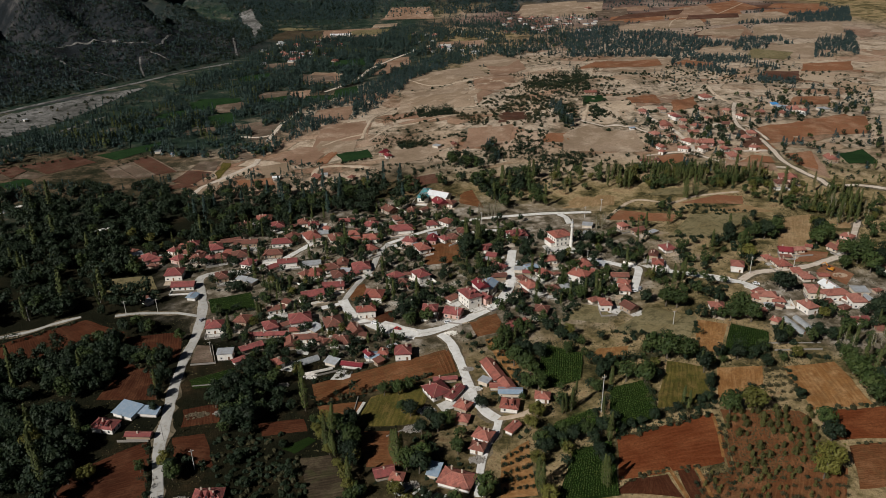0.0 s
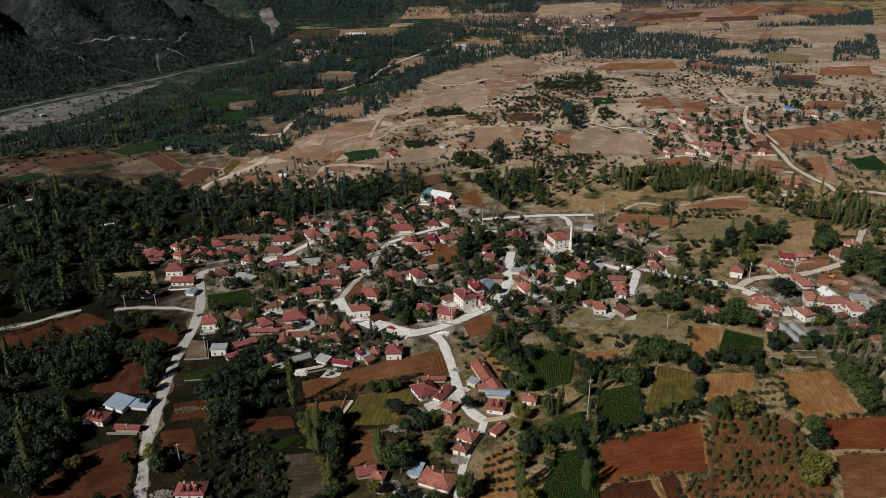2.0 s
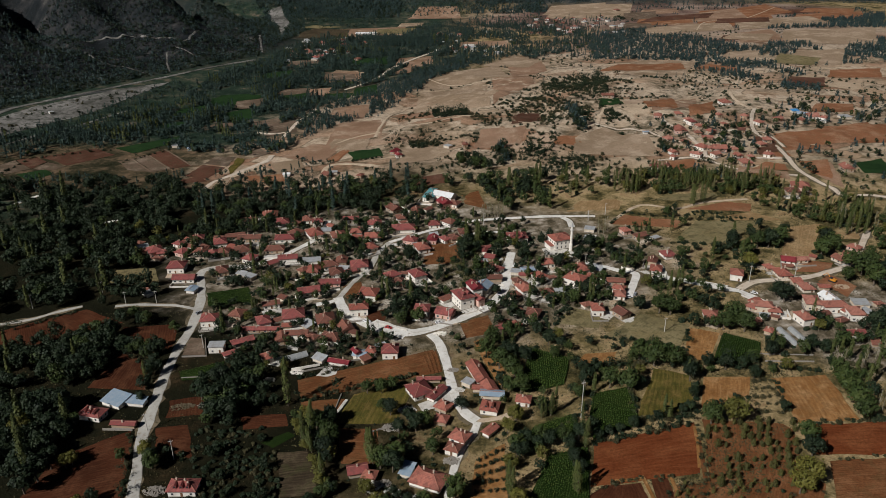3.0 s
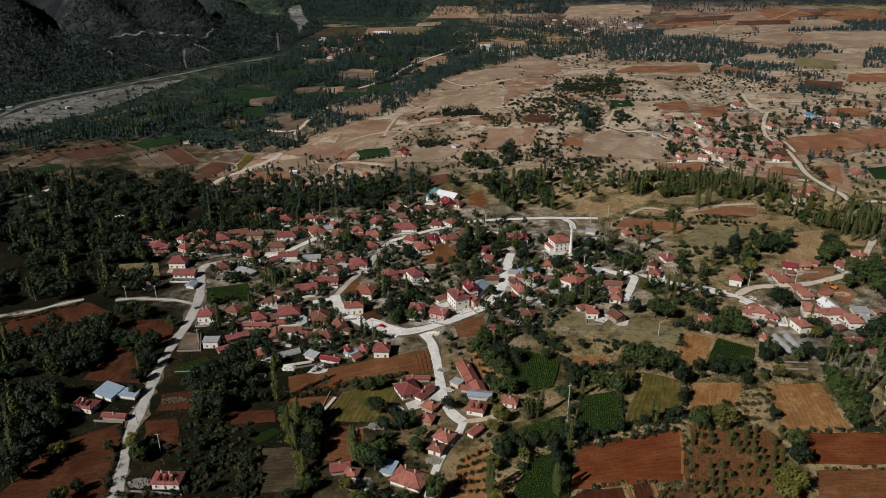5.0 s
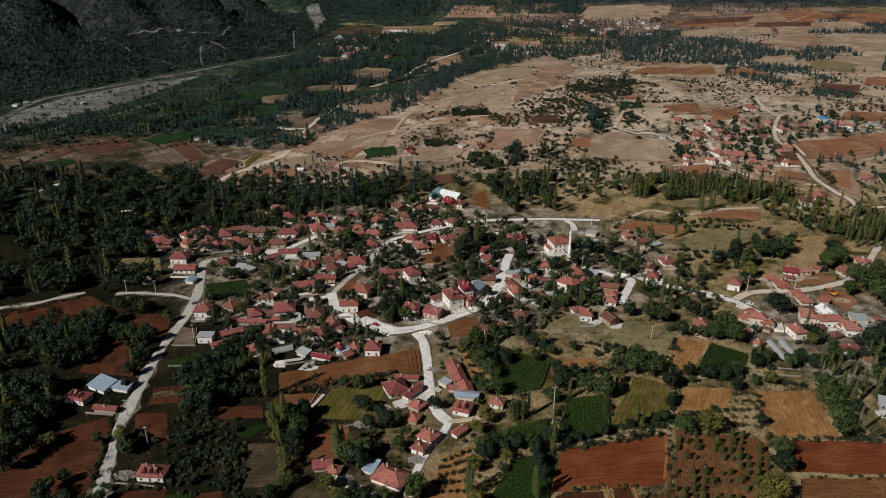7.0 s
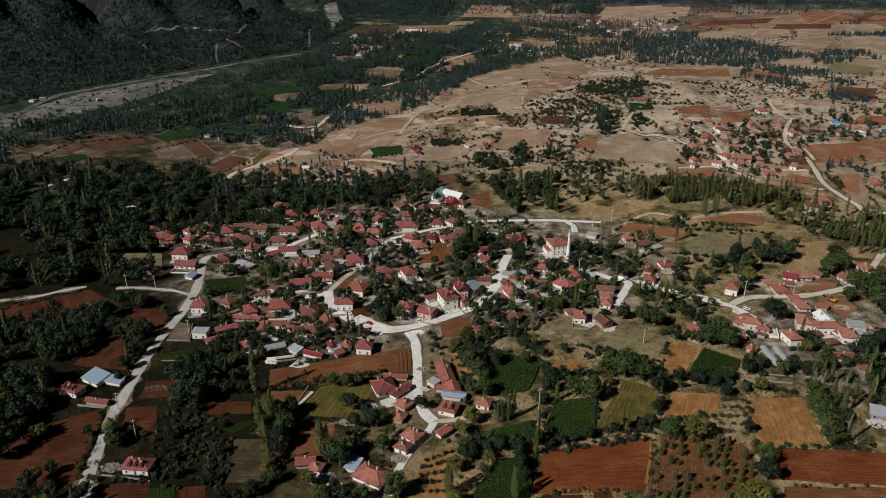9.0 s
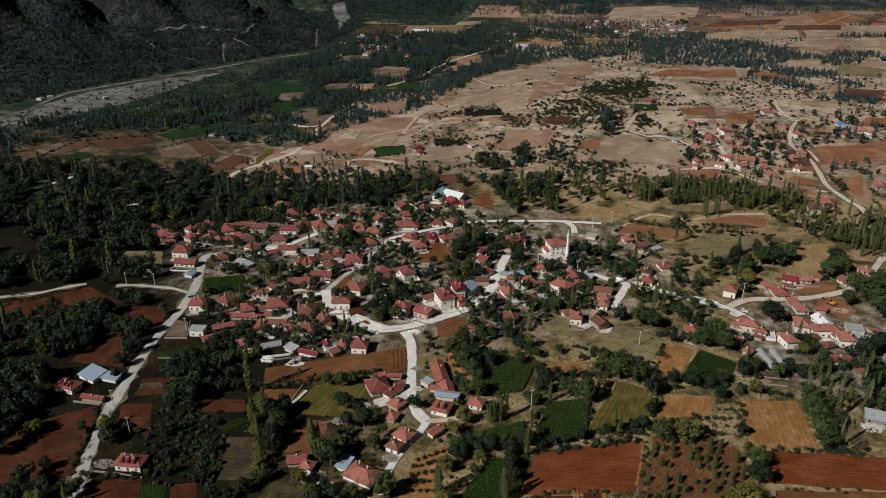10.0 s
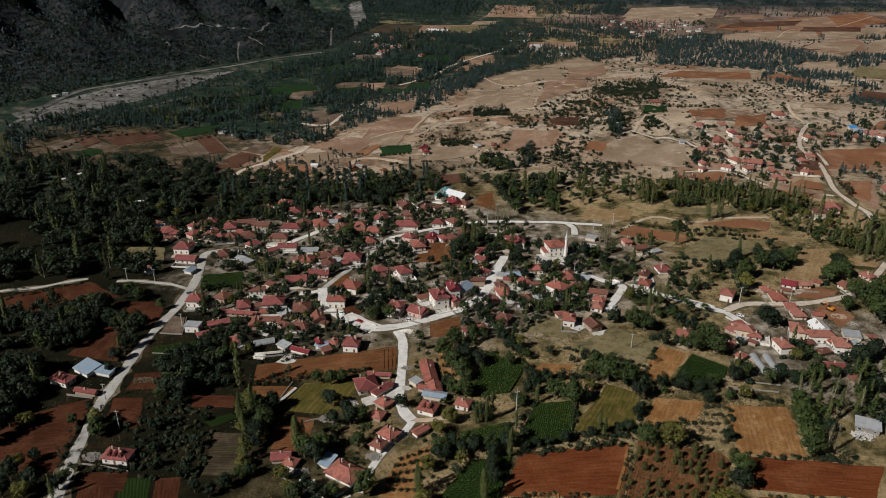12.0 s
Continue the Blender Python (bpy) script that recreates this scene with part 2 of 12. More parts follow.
def tile_material(name, a, b, c):
    """Clay roof tiles: rows and rolls as relief, each roof in a tone of its own, lichen and replaced patches."""
    n = Nodes(name, 0.8)
    at, pick = n.coords(), n.random()
    colour = n.mix(pick, a, b)
    colour = n.mix(n.math("MULTIPLY", n.steps(n.noise(at, 0.7, 5, 0.7), 0.42, 0.68), 0.85), colour, c)
    colour = n.mix(n.math("MULTIPLY", n.steps(n.noise(at, 0.22, 3, 0.5), 0.5, 0.66), 0.6), colour, tuple(v * 0.55 for v in c))
    colour = n.mix(n.math("MULTIPLY", n.steps(n.noise(at, 5.0, 5, 0.7), 0.4, 0.8), 0.5), colour, tuple(v * 0.4 for v in a))
    wave = n.add("ShaderNodeTexWave", Vector=at, Scale=1.1, Distortion=0.3)
    wave.bands_direction = "Z"
    rolls = n.add("ShaderNodeTexWave", Vector=at, Scale=1.3, Distortion=0.2)
    rolls.bands_direction = "DIAGONAL"
    n.bump(n.math("ADD", wave.outputs["Fac"], rolls.outputs["Fac"]), 0.6, 0.06)
    return n.done(colour)


TILES_RED = tile_material("red_roof_tiles", (0.2, 0.044, 0.041), (0.34, 0.098, 0.086), (0.14, 0.06, 0.053))
TILES_ORANGE = tile_material("orange_roof_tiles", (0.28, 0.078, 0.054), (0.42, 0.15, 0.108), (0.18, 0.078, 0.06))
TILES_PALE = tile_material("sun_bleached_roof_tiles", (0.3, 0.105, 0.075), (0.42, 0.19, 0.14), (0.22, 0.09, 0.068))
TILES_OLD = tile_material("weathered_roof_tiles", (0.13, 0.046, 0.032), (0.27, 0.1, 0.068), (0.12, 0.07, 0.052))
TILES_MAROON = tile_material("maroon_roof_sheets", (0.2, 0.022, 0.03), (0.25, 0.035, 0.04), (0.16, 0.03, 0.035))


def plaster(name, a, b, stain):
    n = Nodes(name, 0.85)
    at = n.coords()
    colour = n.mix(n.random(), a, b)
    colour = n.mix(n.math("MULTIPLY", n.steps(n.noise(at, 0.5, 6, 0.7), 0.45, 0.75), 0.6), colour, stain)
    n.bump(n.noise(at, 6.0, 5), 0.2, 0.02)
    return n.done(colour)


WHITEWASH = plaster("whitewash", (0.74, 0.7, 0.64), (0.8, 0.76, 0.68), (0.5, 0.44, 0.36))
CREAM = plaster("cream_plaster", (0.6, 0.5, 0.38), (0.66, 0.6, 0.5), (0.4, 0.32, 0.23))
MUDBRICK = plaster("mud_brick", (0.34, 0.24, 0.16), (0.46, 0.36, 0.26), (0.22, 0.15, 0.1))
PINK = plaster("pink_plaster", (0.6, 0.36, 0.3), (0.62, 0.42, 0.34), (0.45, 0.3, 0.25))


def sheet(name, colour, other, rough=0.45, metal=0.3):
    n = Nodes(name, rough, metal)
    at = n.coords()
    tone = n.mix(n.steps(n.noise(at, 0.4, 5, 0.7), 0.4, 0.7), colour, other)
    wave = n.add("ShaderNodeTexWave", Vector=at, Scale=1.6)
    wave.bands_direction = "X"
    n.bump(wave.outputs["Fac"], 0.5, 0.05)
    return n.done(tone)


TIN = sheet("zinc_sheet", (0.5, 0.52, 0.54), (0.38, 0.36, 0.33))
TIN_BLUE = sheet("blue_sheet", (0.3, 0.4, 0.5), (0.42, 0.48, 0.54))
TIN_WHITE = sheet("white_sheet", (0.72, 0.73, 0.73), (0.6, 0.6, 0.58), 0.5, 0.0)
TEAL = sheet("teal_sheet", (0.08, 0.3, 0.32), (0.12, 0.36, 0.38))
BLUE_TARP = sheet("blue_tarp", (0.05, 0.25, 0.55), (0.08, 0.3, 0.6), 0.5, 0.0)
POLYTHENE = sheet("greenhouse_film", (0.3, 0.31, 0.31), (0.22, 0.23, 0.23), 0.4, 0.0)


def plain(name, colour, other, rough=0.7, metal=0.0, scale=3.0):
    n = Nodes(name, rough, metal)
    return n.done(n.mix(n.noise(n.coords(), scale, 4), colour, other))


GLASS_DARK = plain("window_glass", (0.02, 0.025, 0.03), (0.04, 0.045, 0.05), 0.12)
WOOD = plain("door_wood", (0.12, 0.06, 0.03), (0.2, 0.11, 0.06))
FRAME_WHITE = plain("window_frame_paint", (0.7, 0.68, 0.64), (0.6, 0.57, 0.52))
BRICK = plain("chimney_brick", (0.4, 0.28, 0.2), (0.55, 0.46, 0.38), scale=6)
BARK = plain("bark", (0.09, 0.07, 0.05), (0.16, 0.13, 0.1))
BARK_PALE = plain("pale_bark", (0.24, 0.22, 0.17), (0.36, 0.33, 0.27))
STONE = plain("rubble_stone", (0.16, 0.14, 0.12), (0.36, 0.33, 0.29), 0.9, 0.0, 1.5)
POLE_GREY = plain("pole_concrete", (0.42, 0.4, 0.37), (0.52, 0.5, 0.46))


def leaf_material(name, a, b, c):
    """Foliage: tones from tree to tree and from leaf clump to leaf clump, some light through the leaves."""
    n = Nodes(name, 0.65)
    colour = n.mix(n.island(), a, b)
    colour = n.mix(n.math("MULTIPLY", n.steps(n.noise(n.coords(), 0.35, 3), 0.45, 0.7), 0.8), colour, c)
    colour = n.mix(n.math("MULTIPLY", n.random(), 0.55), colour, tuple(0.45 * v for v in a))
    n.done(colour)
    glow = n.add("ShaderNodeBsdfTranslucent", Color=colour)
    both = n.add("ShaderNodeMixShader", i0=0.12, i1=n.bsdf.outputs[0], i2=glow.outputs[0])
    n.tree.links.new(both.outputs[0], n.tree.nodes["Material Output"].inputs["Surface"])
    return n.mat


LEAF_GREEN = leaf_material("walnut_leaves", (0.03, 0.052, 0.013), (0.057, 0.084, 0.021), (0.078, 0.094, 0.024))
# Darker than its own green: left-side vignette dimness is put into the leaves.
LEAF_DARK_DIMMED = leaf_material("dark_dimmed_leaves", (0.009, 0.02, 0.009), (0.02, 0.035, 0.014), (0.034, 0.047, 0.017))
# Haze over the far valley is put into these blue leaf tones.
LEAF_HAZY = leaf_material("hazy_leaves", (0.022, 0.048, 0.04), (0.042, 0.075, 0.062), (0.064, 0.09, 0.062))
LEAF_YELLOW = leaf_material("yellowing_leaves", (0.1, 0.105, 0.02), (0.17, 0.155, 0.03), (0.12, 0.1, 0.025))
LEAF_POPLAR = leaf_material("poplar_leaves", (0.05, 0.068, 0.017), (0.09, 0.105, 0.027), (0.125, 0.13, 0.035))
LEAF_OLIVE = leaf_material("scrub_leaves", (0.045, 0.045, 0.02), (0.075, 0.07, 0.03), (0.1, 0.08, 0.035))
# Haze blue is added to the needles' own dark green.
LEAF_PINE_HAZY = leaf_material("hazy_pine_needles", (0.02, 0.043, 0.043), (0.034, 0.062, 0.06), (0.05, 0.07, 0.06))
LEAF_ORCHARD = leaf_material("orchard_leaves", (0.05, 0.052, 0.014), (0.09, 0.088, 0.022), (0.13, 0.115, 0.03))
TWIGS = leaf_material("bare_twigs", (0.15, 0.135, 0.06), (0.21, 0.185, 0.085), (0.16, 0.145, 0.045))


# ---- helpers of the scene ----
def part(name, bm, material, parent, label="", at=None):
    """Links a bmesh (or a ready mesh) as one mesh object under a thing or a part."""
    if isinstance(bm, bmesh.types.BMesh):
        mesh = bpy.data.meshes.new(name)
        bm.to_mesh(mesh)
        bm.free()
        mesh.materials.append(material)
    else:
        mesh = bm
    ob = new(name, mesh)
    ob.parent = parent
    if at is not None:
        ob.matrix_basis = at
    if label:
        tagged(ob, label)
    return ob


def mesh_of(name, verts, faces, material, smooth_faces=False):
    mesh = bpy.data.meshes.new(name)
    mesh.from_pydata(verts, [], faces)
    mesh.materials.append(material)
    if smooth_faces:
        mesh.polygons.foreach_set("use_smooth", [True] * len(mesh.polygons))
    mesh.update()
    return mesh


def box(bm, x0, x1, y0, y1, z0, z1):
    v = [bm.verts.new(p) for p in ((x0, y0, z0), (x1, y0, z0), (x1, y1, z0), (x0, y1, z0), (x0, y0, z1), (x1, y0, z1), (x1, y1, z1), (x0, y1, z1))]
    for f in ((3, 2, 1, 0), (4, 5, 6, 7), (0, 1, 5, 4), (1, 2, 6, 5), (2, 3, 7, 6), (3, 0, 4, 7)):
        bm.faces.new([v[i] for i in f])
    return bm


def thing(name, label, category, m, group="", kind=""):
    ob = new(name)
    ob.matrix_basis = m
    return tagged(ob, label, category, group, kind)


# ---- the ground: one sheet to the horizon ----
BUMPS = [(-420, 350, 251, -4.9), (-168, 420, 154, -1.7), (0, 350, 154, -2.5), (168, 364, 154, 7.0),
         (322, 461, 182, 1.8), (-280, 728, 210, -8.7), (-56, 630, 168, -1.7), (168, 560, 154, -7.6),
         (84, 826, 196, 21.0), (322, 784, 196, 4.6), (-140, 979, 251, -13.7), (168, 1120, 280, -2.5),
         (448, 1050, 280, -2.0), (-210, 1470, 350, -7.7), (210, 1610, 350, -9.1), (560, 1540, 350, 13.0)]


def smooth(a, b, v):
    v = min(1.0, max(0.0, (v - a) / (b - a)))
    return v * v * (3 - 2 * v)


def land(x, y):
    """Height of the ground: a gently uneven valley floor, a wooded mountain to the north-west, rising woods far off."""
    z = 0.78 + 0.00658 * max(-840, min(840, x))
    for bx, by, s, h in BUMPS:
        z += h * math.exp(-((x - bx) ** 2 + (y - by) ** 2) / (2 * s * s))
    z += 2.6 * math.exp(-(((x - 160) / 300) ** 2 + ((y - 900) / 230) ** 2)) * (math.sin(x / 29 + 1.4 * math.sin(y / 43)) + math.sin(y / 24 + 1.7 * math.sin(x / 51)))
    hill = math.exp(-(((x - 190) / 330) ** 4 + ((y - 880) / 290) ** 4))
    if hill > 0.02:  # hummocks and small gullies, stronger on the rocky knoll
        knoll = math.exp(-(((x - 150) / 110) ** 2 + ((y - 900) / 120) ** 2))
        z += hill * (1.0 + 2.2 * knoll) * (1.9 * noise.noise((x / 38, y / 38, 0.7)) + 1.7 * abs(noise.noise((x / 17, y / 17, 4.1))))
    d = (x + 591) * -0.813 + (y - 935) * 0.582
    s = (x + 591) * 0.582 + (y - 935) * 0.813
    if d > 0:
        ridge = 0.85 + 0.28 * math.sin(s / 52 + d / 150) + 0.2 * math.sin(s / 23 - d / 60 + 1.3) + 0.1 * math.sin(s / 13 + d / 31)
        z += ((0.22 * d + 0.00043 * min(d, 840) ** 2) * ridge) * (1 - smooth(420, 660, s))
        z += min(1, d / 120) * (1 - smooth(520, 760, s)) * (15 * noise.noise((s / 62, d / 150, 2.3)) - 9 * abs(noise.noise((s / 27, d / 80, 5.9))) + 3 * noise.noise((s / 12, d / 12, 1.1)))
    far = y - 1722 - 0.12 * max(0, x)
    if far > 0:
        z += far * (0.12 + 0.24 * (1 - smooth(-210, 210, x)))
    return z


def axis(low, high, step, reach):
    """Even steps inside, growing ones outside."""
    inner = list(np.arange(low, high + step, step))
    out, s, v = [], step, inner[-1]
    while v < reach:
        s *= 1.35
        v += s
        out.append(v)
    pre, s, v = [], step, low
    while v > -reach:
        s *= 1.35
        v -= s
        pre.append(v)
    return pre[::-1] + inner + out


def build_ground():
    xs, ys = axis(-790, 870, 9, 6000), axis(150, 1990, 9, 6000)
    verts = [(x, y, land(x, y)) for y in ys for x in xs]
    n = len(xs)
    faces = [(j * n + i, j * n + i + 1, (j + 1) * n + i + 1, (j + 1) * n + i) for j in range(len(ys) - 1) for i in range(n - 1)]
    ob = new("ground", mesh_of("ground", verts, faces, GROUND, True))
    tagged(ob, "dry earth and grass of a wide valley floor", "ground", kind="structure")


build_ground()

TAKEN = []  # footprints that trees keep off: (x, y, radius)
STRIPS = {}  # fields that trees keep off, by cells of 25 m


def road(name, label, material, width, points, lift=0.2):
    """A road ribbon that lies on the ground, with uneven edges and a low shoulder."""
    pts = [Vector(p) for p in points]
    fine = []
    for i in range(len(pts) - 1):  # a smooth line through the points
        p0, p1, p2, p3 = pts[max(i - 1, 0)], pts[i], pts[i + 1], pts[min(i + 2, len(pts) - 1)]
        n = max(2, int((p2 - p1).length / 3))
        for k in range(n):
            t = k / n
            fine.append(0.5 * ((2 * p1) + (p2 - p0) * t + (2 * p0 - 5 * p1 + 4 * p2 - p3) * t * t + (3 * p1 - p0 - 3 * p2 + p3) * t ** 3))
    fine.append(pts[-1])
    verts, faces = [], []
    for i, p in enumerate(fine):
        way = (fine[min(i + 1, len(fine) - 1)] - fine[max(i - 1, 0)]).normalized()
        side = Vector((-way.y, way.x))
        wob = (0.5 if name == "verge" else 0.16) * width * noise.noise((p.x * 0.13, p.y * 0.13, 1.7))
        half = width / 2
        for off, dz in ((-half - 0.5 - wob, -0.35), (-half - wob, 0), (0, 0.05), (half + wob, 0), (half + 0.5 + wob, -0.35)):
            q = p + side * off
            verts.append((q.x, q.y, land(q.x, q.y) + lift + dz))
        if i:
            a, b = (i - 1) * 5, i * 5
            faces += [(a + k, b + k, b + k + 1, a + k + 1) for k in range(4)]
        if name != "verge":
            TAKEN.append((p.x, p.y, half + 2.6))
    faces = [f[::-1] for f in faces]
    ob = new(name, mesh_of(name, verts, faces, material))
    return tagged(ob, label, "road", kind="structure")


def field(name, label, material, a, b, c, d, lift=0.1, keep=True, category="field"):
    """A field on the ground from its four corners, with a slightly ragged rim; the rows run from a to b."""
    a, b, c, d = (Vector(p) for p in (a, b, c, d))
    nu = max(3, int(max((b - a).length, (c - d).length) / 5))
    nv = max(3, int(max((d - a).length, (c - b).length) / 5))
    verts, uvs, faces = [], [], []
    lu, lv = (b - a).length, (d - a).length
    for j in range(nv + 1):
        for i in range(nu + 1):
            u, v = i / nu, j / nv
            p = (a * (1 - u) + b * u) * (1 - v) + (d * (1 - u) + c * u) * v
            if i in (0, nu) or j in (0, nv):
                w = noise.noise_vector((p.x * 0.06, p.y * 0.06, 3.1)) * 1.6 + noise.noise_vector((p.x * 0.3, p.y * 0.3, 8.1)) * 0.6
                p = p + Vector((w.x, w.y)) * (1.3 if a.y > 620 else 0.8)
            rim = -0.3 if i in (0, nu) or j in (0, nv) else 0.0
            verts.append((p.x, p.y, land(p.x, p.y) + lift + rim * 0.3))
            uvs.append((u * lu, v * lv))
    n = nu + 1
    faces = [(j * n + i, j * n + i + 1, (j + 1) * n + i + 1, (j + 1) * n + i) for j in range(nv) for i in range(nu)]
    cross = (b - a).x * (d - a).y - (b - a).y * (d - a).x
    if cross < 0:
        faces = [f[::-1] for f in faces]
    mesh = mesh_of(name, verts, faces, material, True)
    layer = mesh.uv_layers.new(name="rows")
    for loop in mesh.loops:
        layer.data[loop.index].uv = uvs[loop.vertex_index]
    if keep:
        ring = [tuple(p) for p in (a, b, c, d)]
        for i in range(int(min(p[0] for p in ring) // 25), int(max(p[0] for p in ring) // 25) + 1):
            for j in range(int(min(p[1] for p in ring) // 25), int(max(p[1] for p in ring) // 25) + 1):
                STRIPS.setdefault((i, j), []).append(ring)
    return tagged(new(name, mesh), label, category)


def inside(x, y, quad):
    """Whether a place lies in a polygon."""
    hit, k = False, len(quad) - 1
    for i in range(len(quad)):
        a, b = quad[i], quad[k]
        if (a[1] > y) != (b[1] > y) and x < (b[0] - a[0]) * (y - a[1]) / (b[1] - a[1]) + a[0]:
            hit = not hit
        k = i
    return hit


# ---- houses ----
def window_meshes():
    out = {}
    for w, h in ((1.1, 1.3), (1.6, 1.3)):
        bm = bmesh.new()
        rings = [[bm.verts.new((sx * (w / 2 - k), dy, sz * (h / 2 - k))) for sx, sz in ((-1, -1), (1, -1), (1, 1), (-1, 1))] for k, dy in ((0, 0.02), (0, -0.07), (0.1, -0.07), (0.1, 0.0))]
        for a, b in zip(rings, rings[1:]):
            for k in range(4):
                bm.faces.new((a[k], a[(k + 1) % 4], b[(k + 1) % 4], b[k]))
        frame_mesh = bpy.data.meshes.new("window")
        bm.to_mesh(frame_mesh)
        bm.free()
        frame_mesh.materials.append(FRAME_WHITE)
        bm = box(bmesh.new(), -w / 2 + 0.09, w / 2 - 0.09, -0.03, 0.0, -h / 2 + 0.09, h / 2 - 0.09)
        pane = bpy.data.meshes.new("pane")
        bm.to_mesh(pane)
        bm.free()
        pane.materials.append(GLASS_DARK)
        out[w] = (frame_mesh, pane)
    bm = box(bmesh.new(), -0.5, 0.5, -0.06, 0.02, 0, 2.05)
    door = bpy.data.meshes.new("door")
    bm.to_mesh(door)
    bm.free()
    door.materials.append(WOOD)
    return out, door


WINDOWS, DOOR = window_meshes()


def roof_mesh(w, d, z, kind, slope, over=0.7):
    """A hipped, gabled, leaning or flat roof with eaves and a fascia. The longer side carries the ridge."""
    bm = bmesh.new()
    a, b, t = w / 2 + over, d / 2 + over, 0.2
    if kind == "flat":
        box(bm, -a + 0.3, a - 0.3, -b + 0.3, b - 0.3, z, z + 0.25)
        return bm, z + 0.25
    if kind == "lean":
        top = 2 * b * slope * 0.5
        low = [bm.verts.new(p) for p in ((-a, -b, z), (a, -b, z), (a, b, z + top), (-a, b, z + top))]
        high = [bm.verts.new((v.co.x, v.co.y, v.co.z + 0.14)) for v in low]
        bm.faces.new(low[::-1])
        bm.faces.new(high)
        for i in range(4):
            bm.faces.new((low[i], low[(i + 1) % 4], high[(i + 1) % 4], high[i]))
        return bm, z + top
    rise = b * slope if w >= d else a * slope
    inset = (0.0 if kind == "gable" else min(a, b) * 0.95)
    if w >= d:
        ridge = [(-a + inset, 0, z + t + rise), (a - inset, 0, z + t + rise)]
    else:
        ridge = [(0, -b + inset, z + t + rise), (0, b - inset, z + t + rise)]
    e = [bm.verts.new(p) for p in ((-a, -b, z), (a, -b, z), (a, b, z), (-a, b, z))]
    u = [bm.verts.new((v.co.x, v.co.y, z + t)) for v in e]
    r = [bm.verts.new(p) for p in ridge]
    bm.faces.new(e[::-1])
    for i in range(4):
        bm.faces.new((e[i], e[(i + 1) % 4], u[(i + 1) % 4], u[i]))
    if w >= d:
        sides = ((u[0], u[1], r[1], r[0]), (u[1], u[2], r[1]), (u[2], u[3], r[0], r[1]), (u[3], u[0], r[0]))
    else:
        sides = ((u[0], u[1], r[0]), (u[1], u[2], r[1], r[0]), (u[2], u[3], r[1]), (u[3], u[0], r[0], r[1]))
    for s in sides:
        bm.faces.new(s)
    return bm, z + t + rise


def ridge_mesh(w, d, z, kind, slope, over=0.7):
    """Rounded cap tiles along the ridge and the hips."""
    a, b, t = w / 2 + over, d / 2 + over, 0.2
    rise = b * slope if w >= d else a * slope
    inset = 0.0 if kind == "gable" else min(a, b) * 0.95
    r = ((-a + inset, 0), (a - inset, 0)) if w >= d else ((0, -b + inset), (0, b - inset))
    top = z + t + rise
    lines = [((*r[0], top), (*r[1], top))]
    if kind == "hip":
        for x in (-a, a):
            for y in (-b, b):
                near = min(r, key=lambda p: (p[0] - x) ** 2 + (p[1] - y) ** 2)
                lines.append(((x, y, z + t), (*near, top)))
    bm = bmesh.new()
    for p, q in lines:
        p, q = Vector(p), Vector(q)
        if (q - p).length < 0.2:
            continue
        way = (q - p).normalized()
        side = way.cross((0, 0, 1)).normalized() * 0.16
        up = side.cross(way).normalized() * 0.14
        ends = [[bm.verts.new(c + o) for o in (-side, up * 0.8 - side * 0.5, up * 0.8 + side * 0.5, side)] for c in (p, q)]
        for k in range(3):
            bm.faces.new((ends[0][k], ends[0][k + 1], ends[1][k + 1], ends[1][k]))
    return bm


def lathe(rings, sides):
    """A closed body of stacked rings: (radius, height) from the bottom up."""
    bm = bmesh.new()
    made = []
    for r, z in rings:
        made.append([bm.verts.new((r * math.cos(2 * math.pi * (k + 0.5) / sides), r * math.sin(2 * math.pi * (k + 0.5) / sides), z)) for k in range(sides)])
    for a, b in zip(made, made[1:]):
        for k in range(sides):
            bm.faces.new((a[k], a[(k + 1) % sides], b[(k + 1) % sides], b[k]))
    bm.faces.new(made[0][::-1])
    bm.faces.new(made[-1])
    return bm


def chimney_mesh():
    mesh = bpy.data.meshes.new("chimney")
    bm = lathe([(0.46, -2.0), (0.46, 0.45), (0.6, 0.45), (0.6, 0.58), (0.28, 0.58), (0.28, 0.85)], 4)
    bm.to_mesh(mesh)
    bm.free()
    mesh.materials.append(BRICK)
    return mesh


CHIMNEY = chimney_mesh()
HOUSE_RNG = random.Random(11)
HOMES = []  # village houses: place, size and turn
CAPS = plain("ridge_mortar", (0.3, 0.12, 0.085), (0.36, 0.17, 0.125))


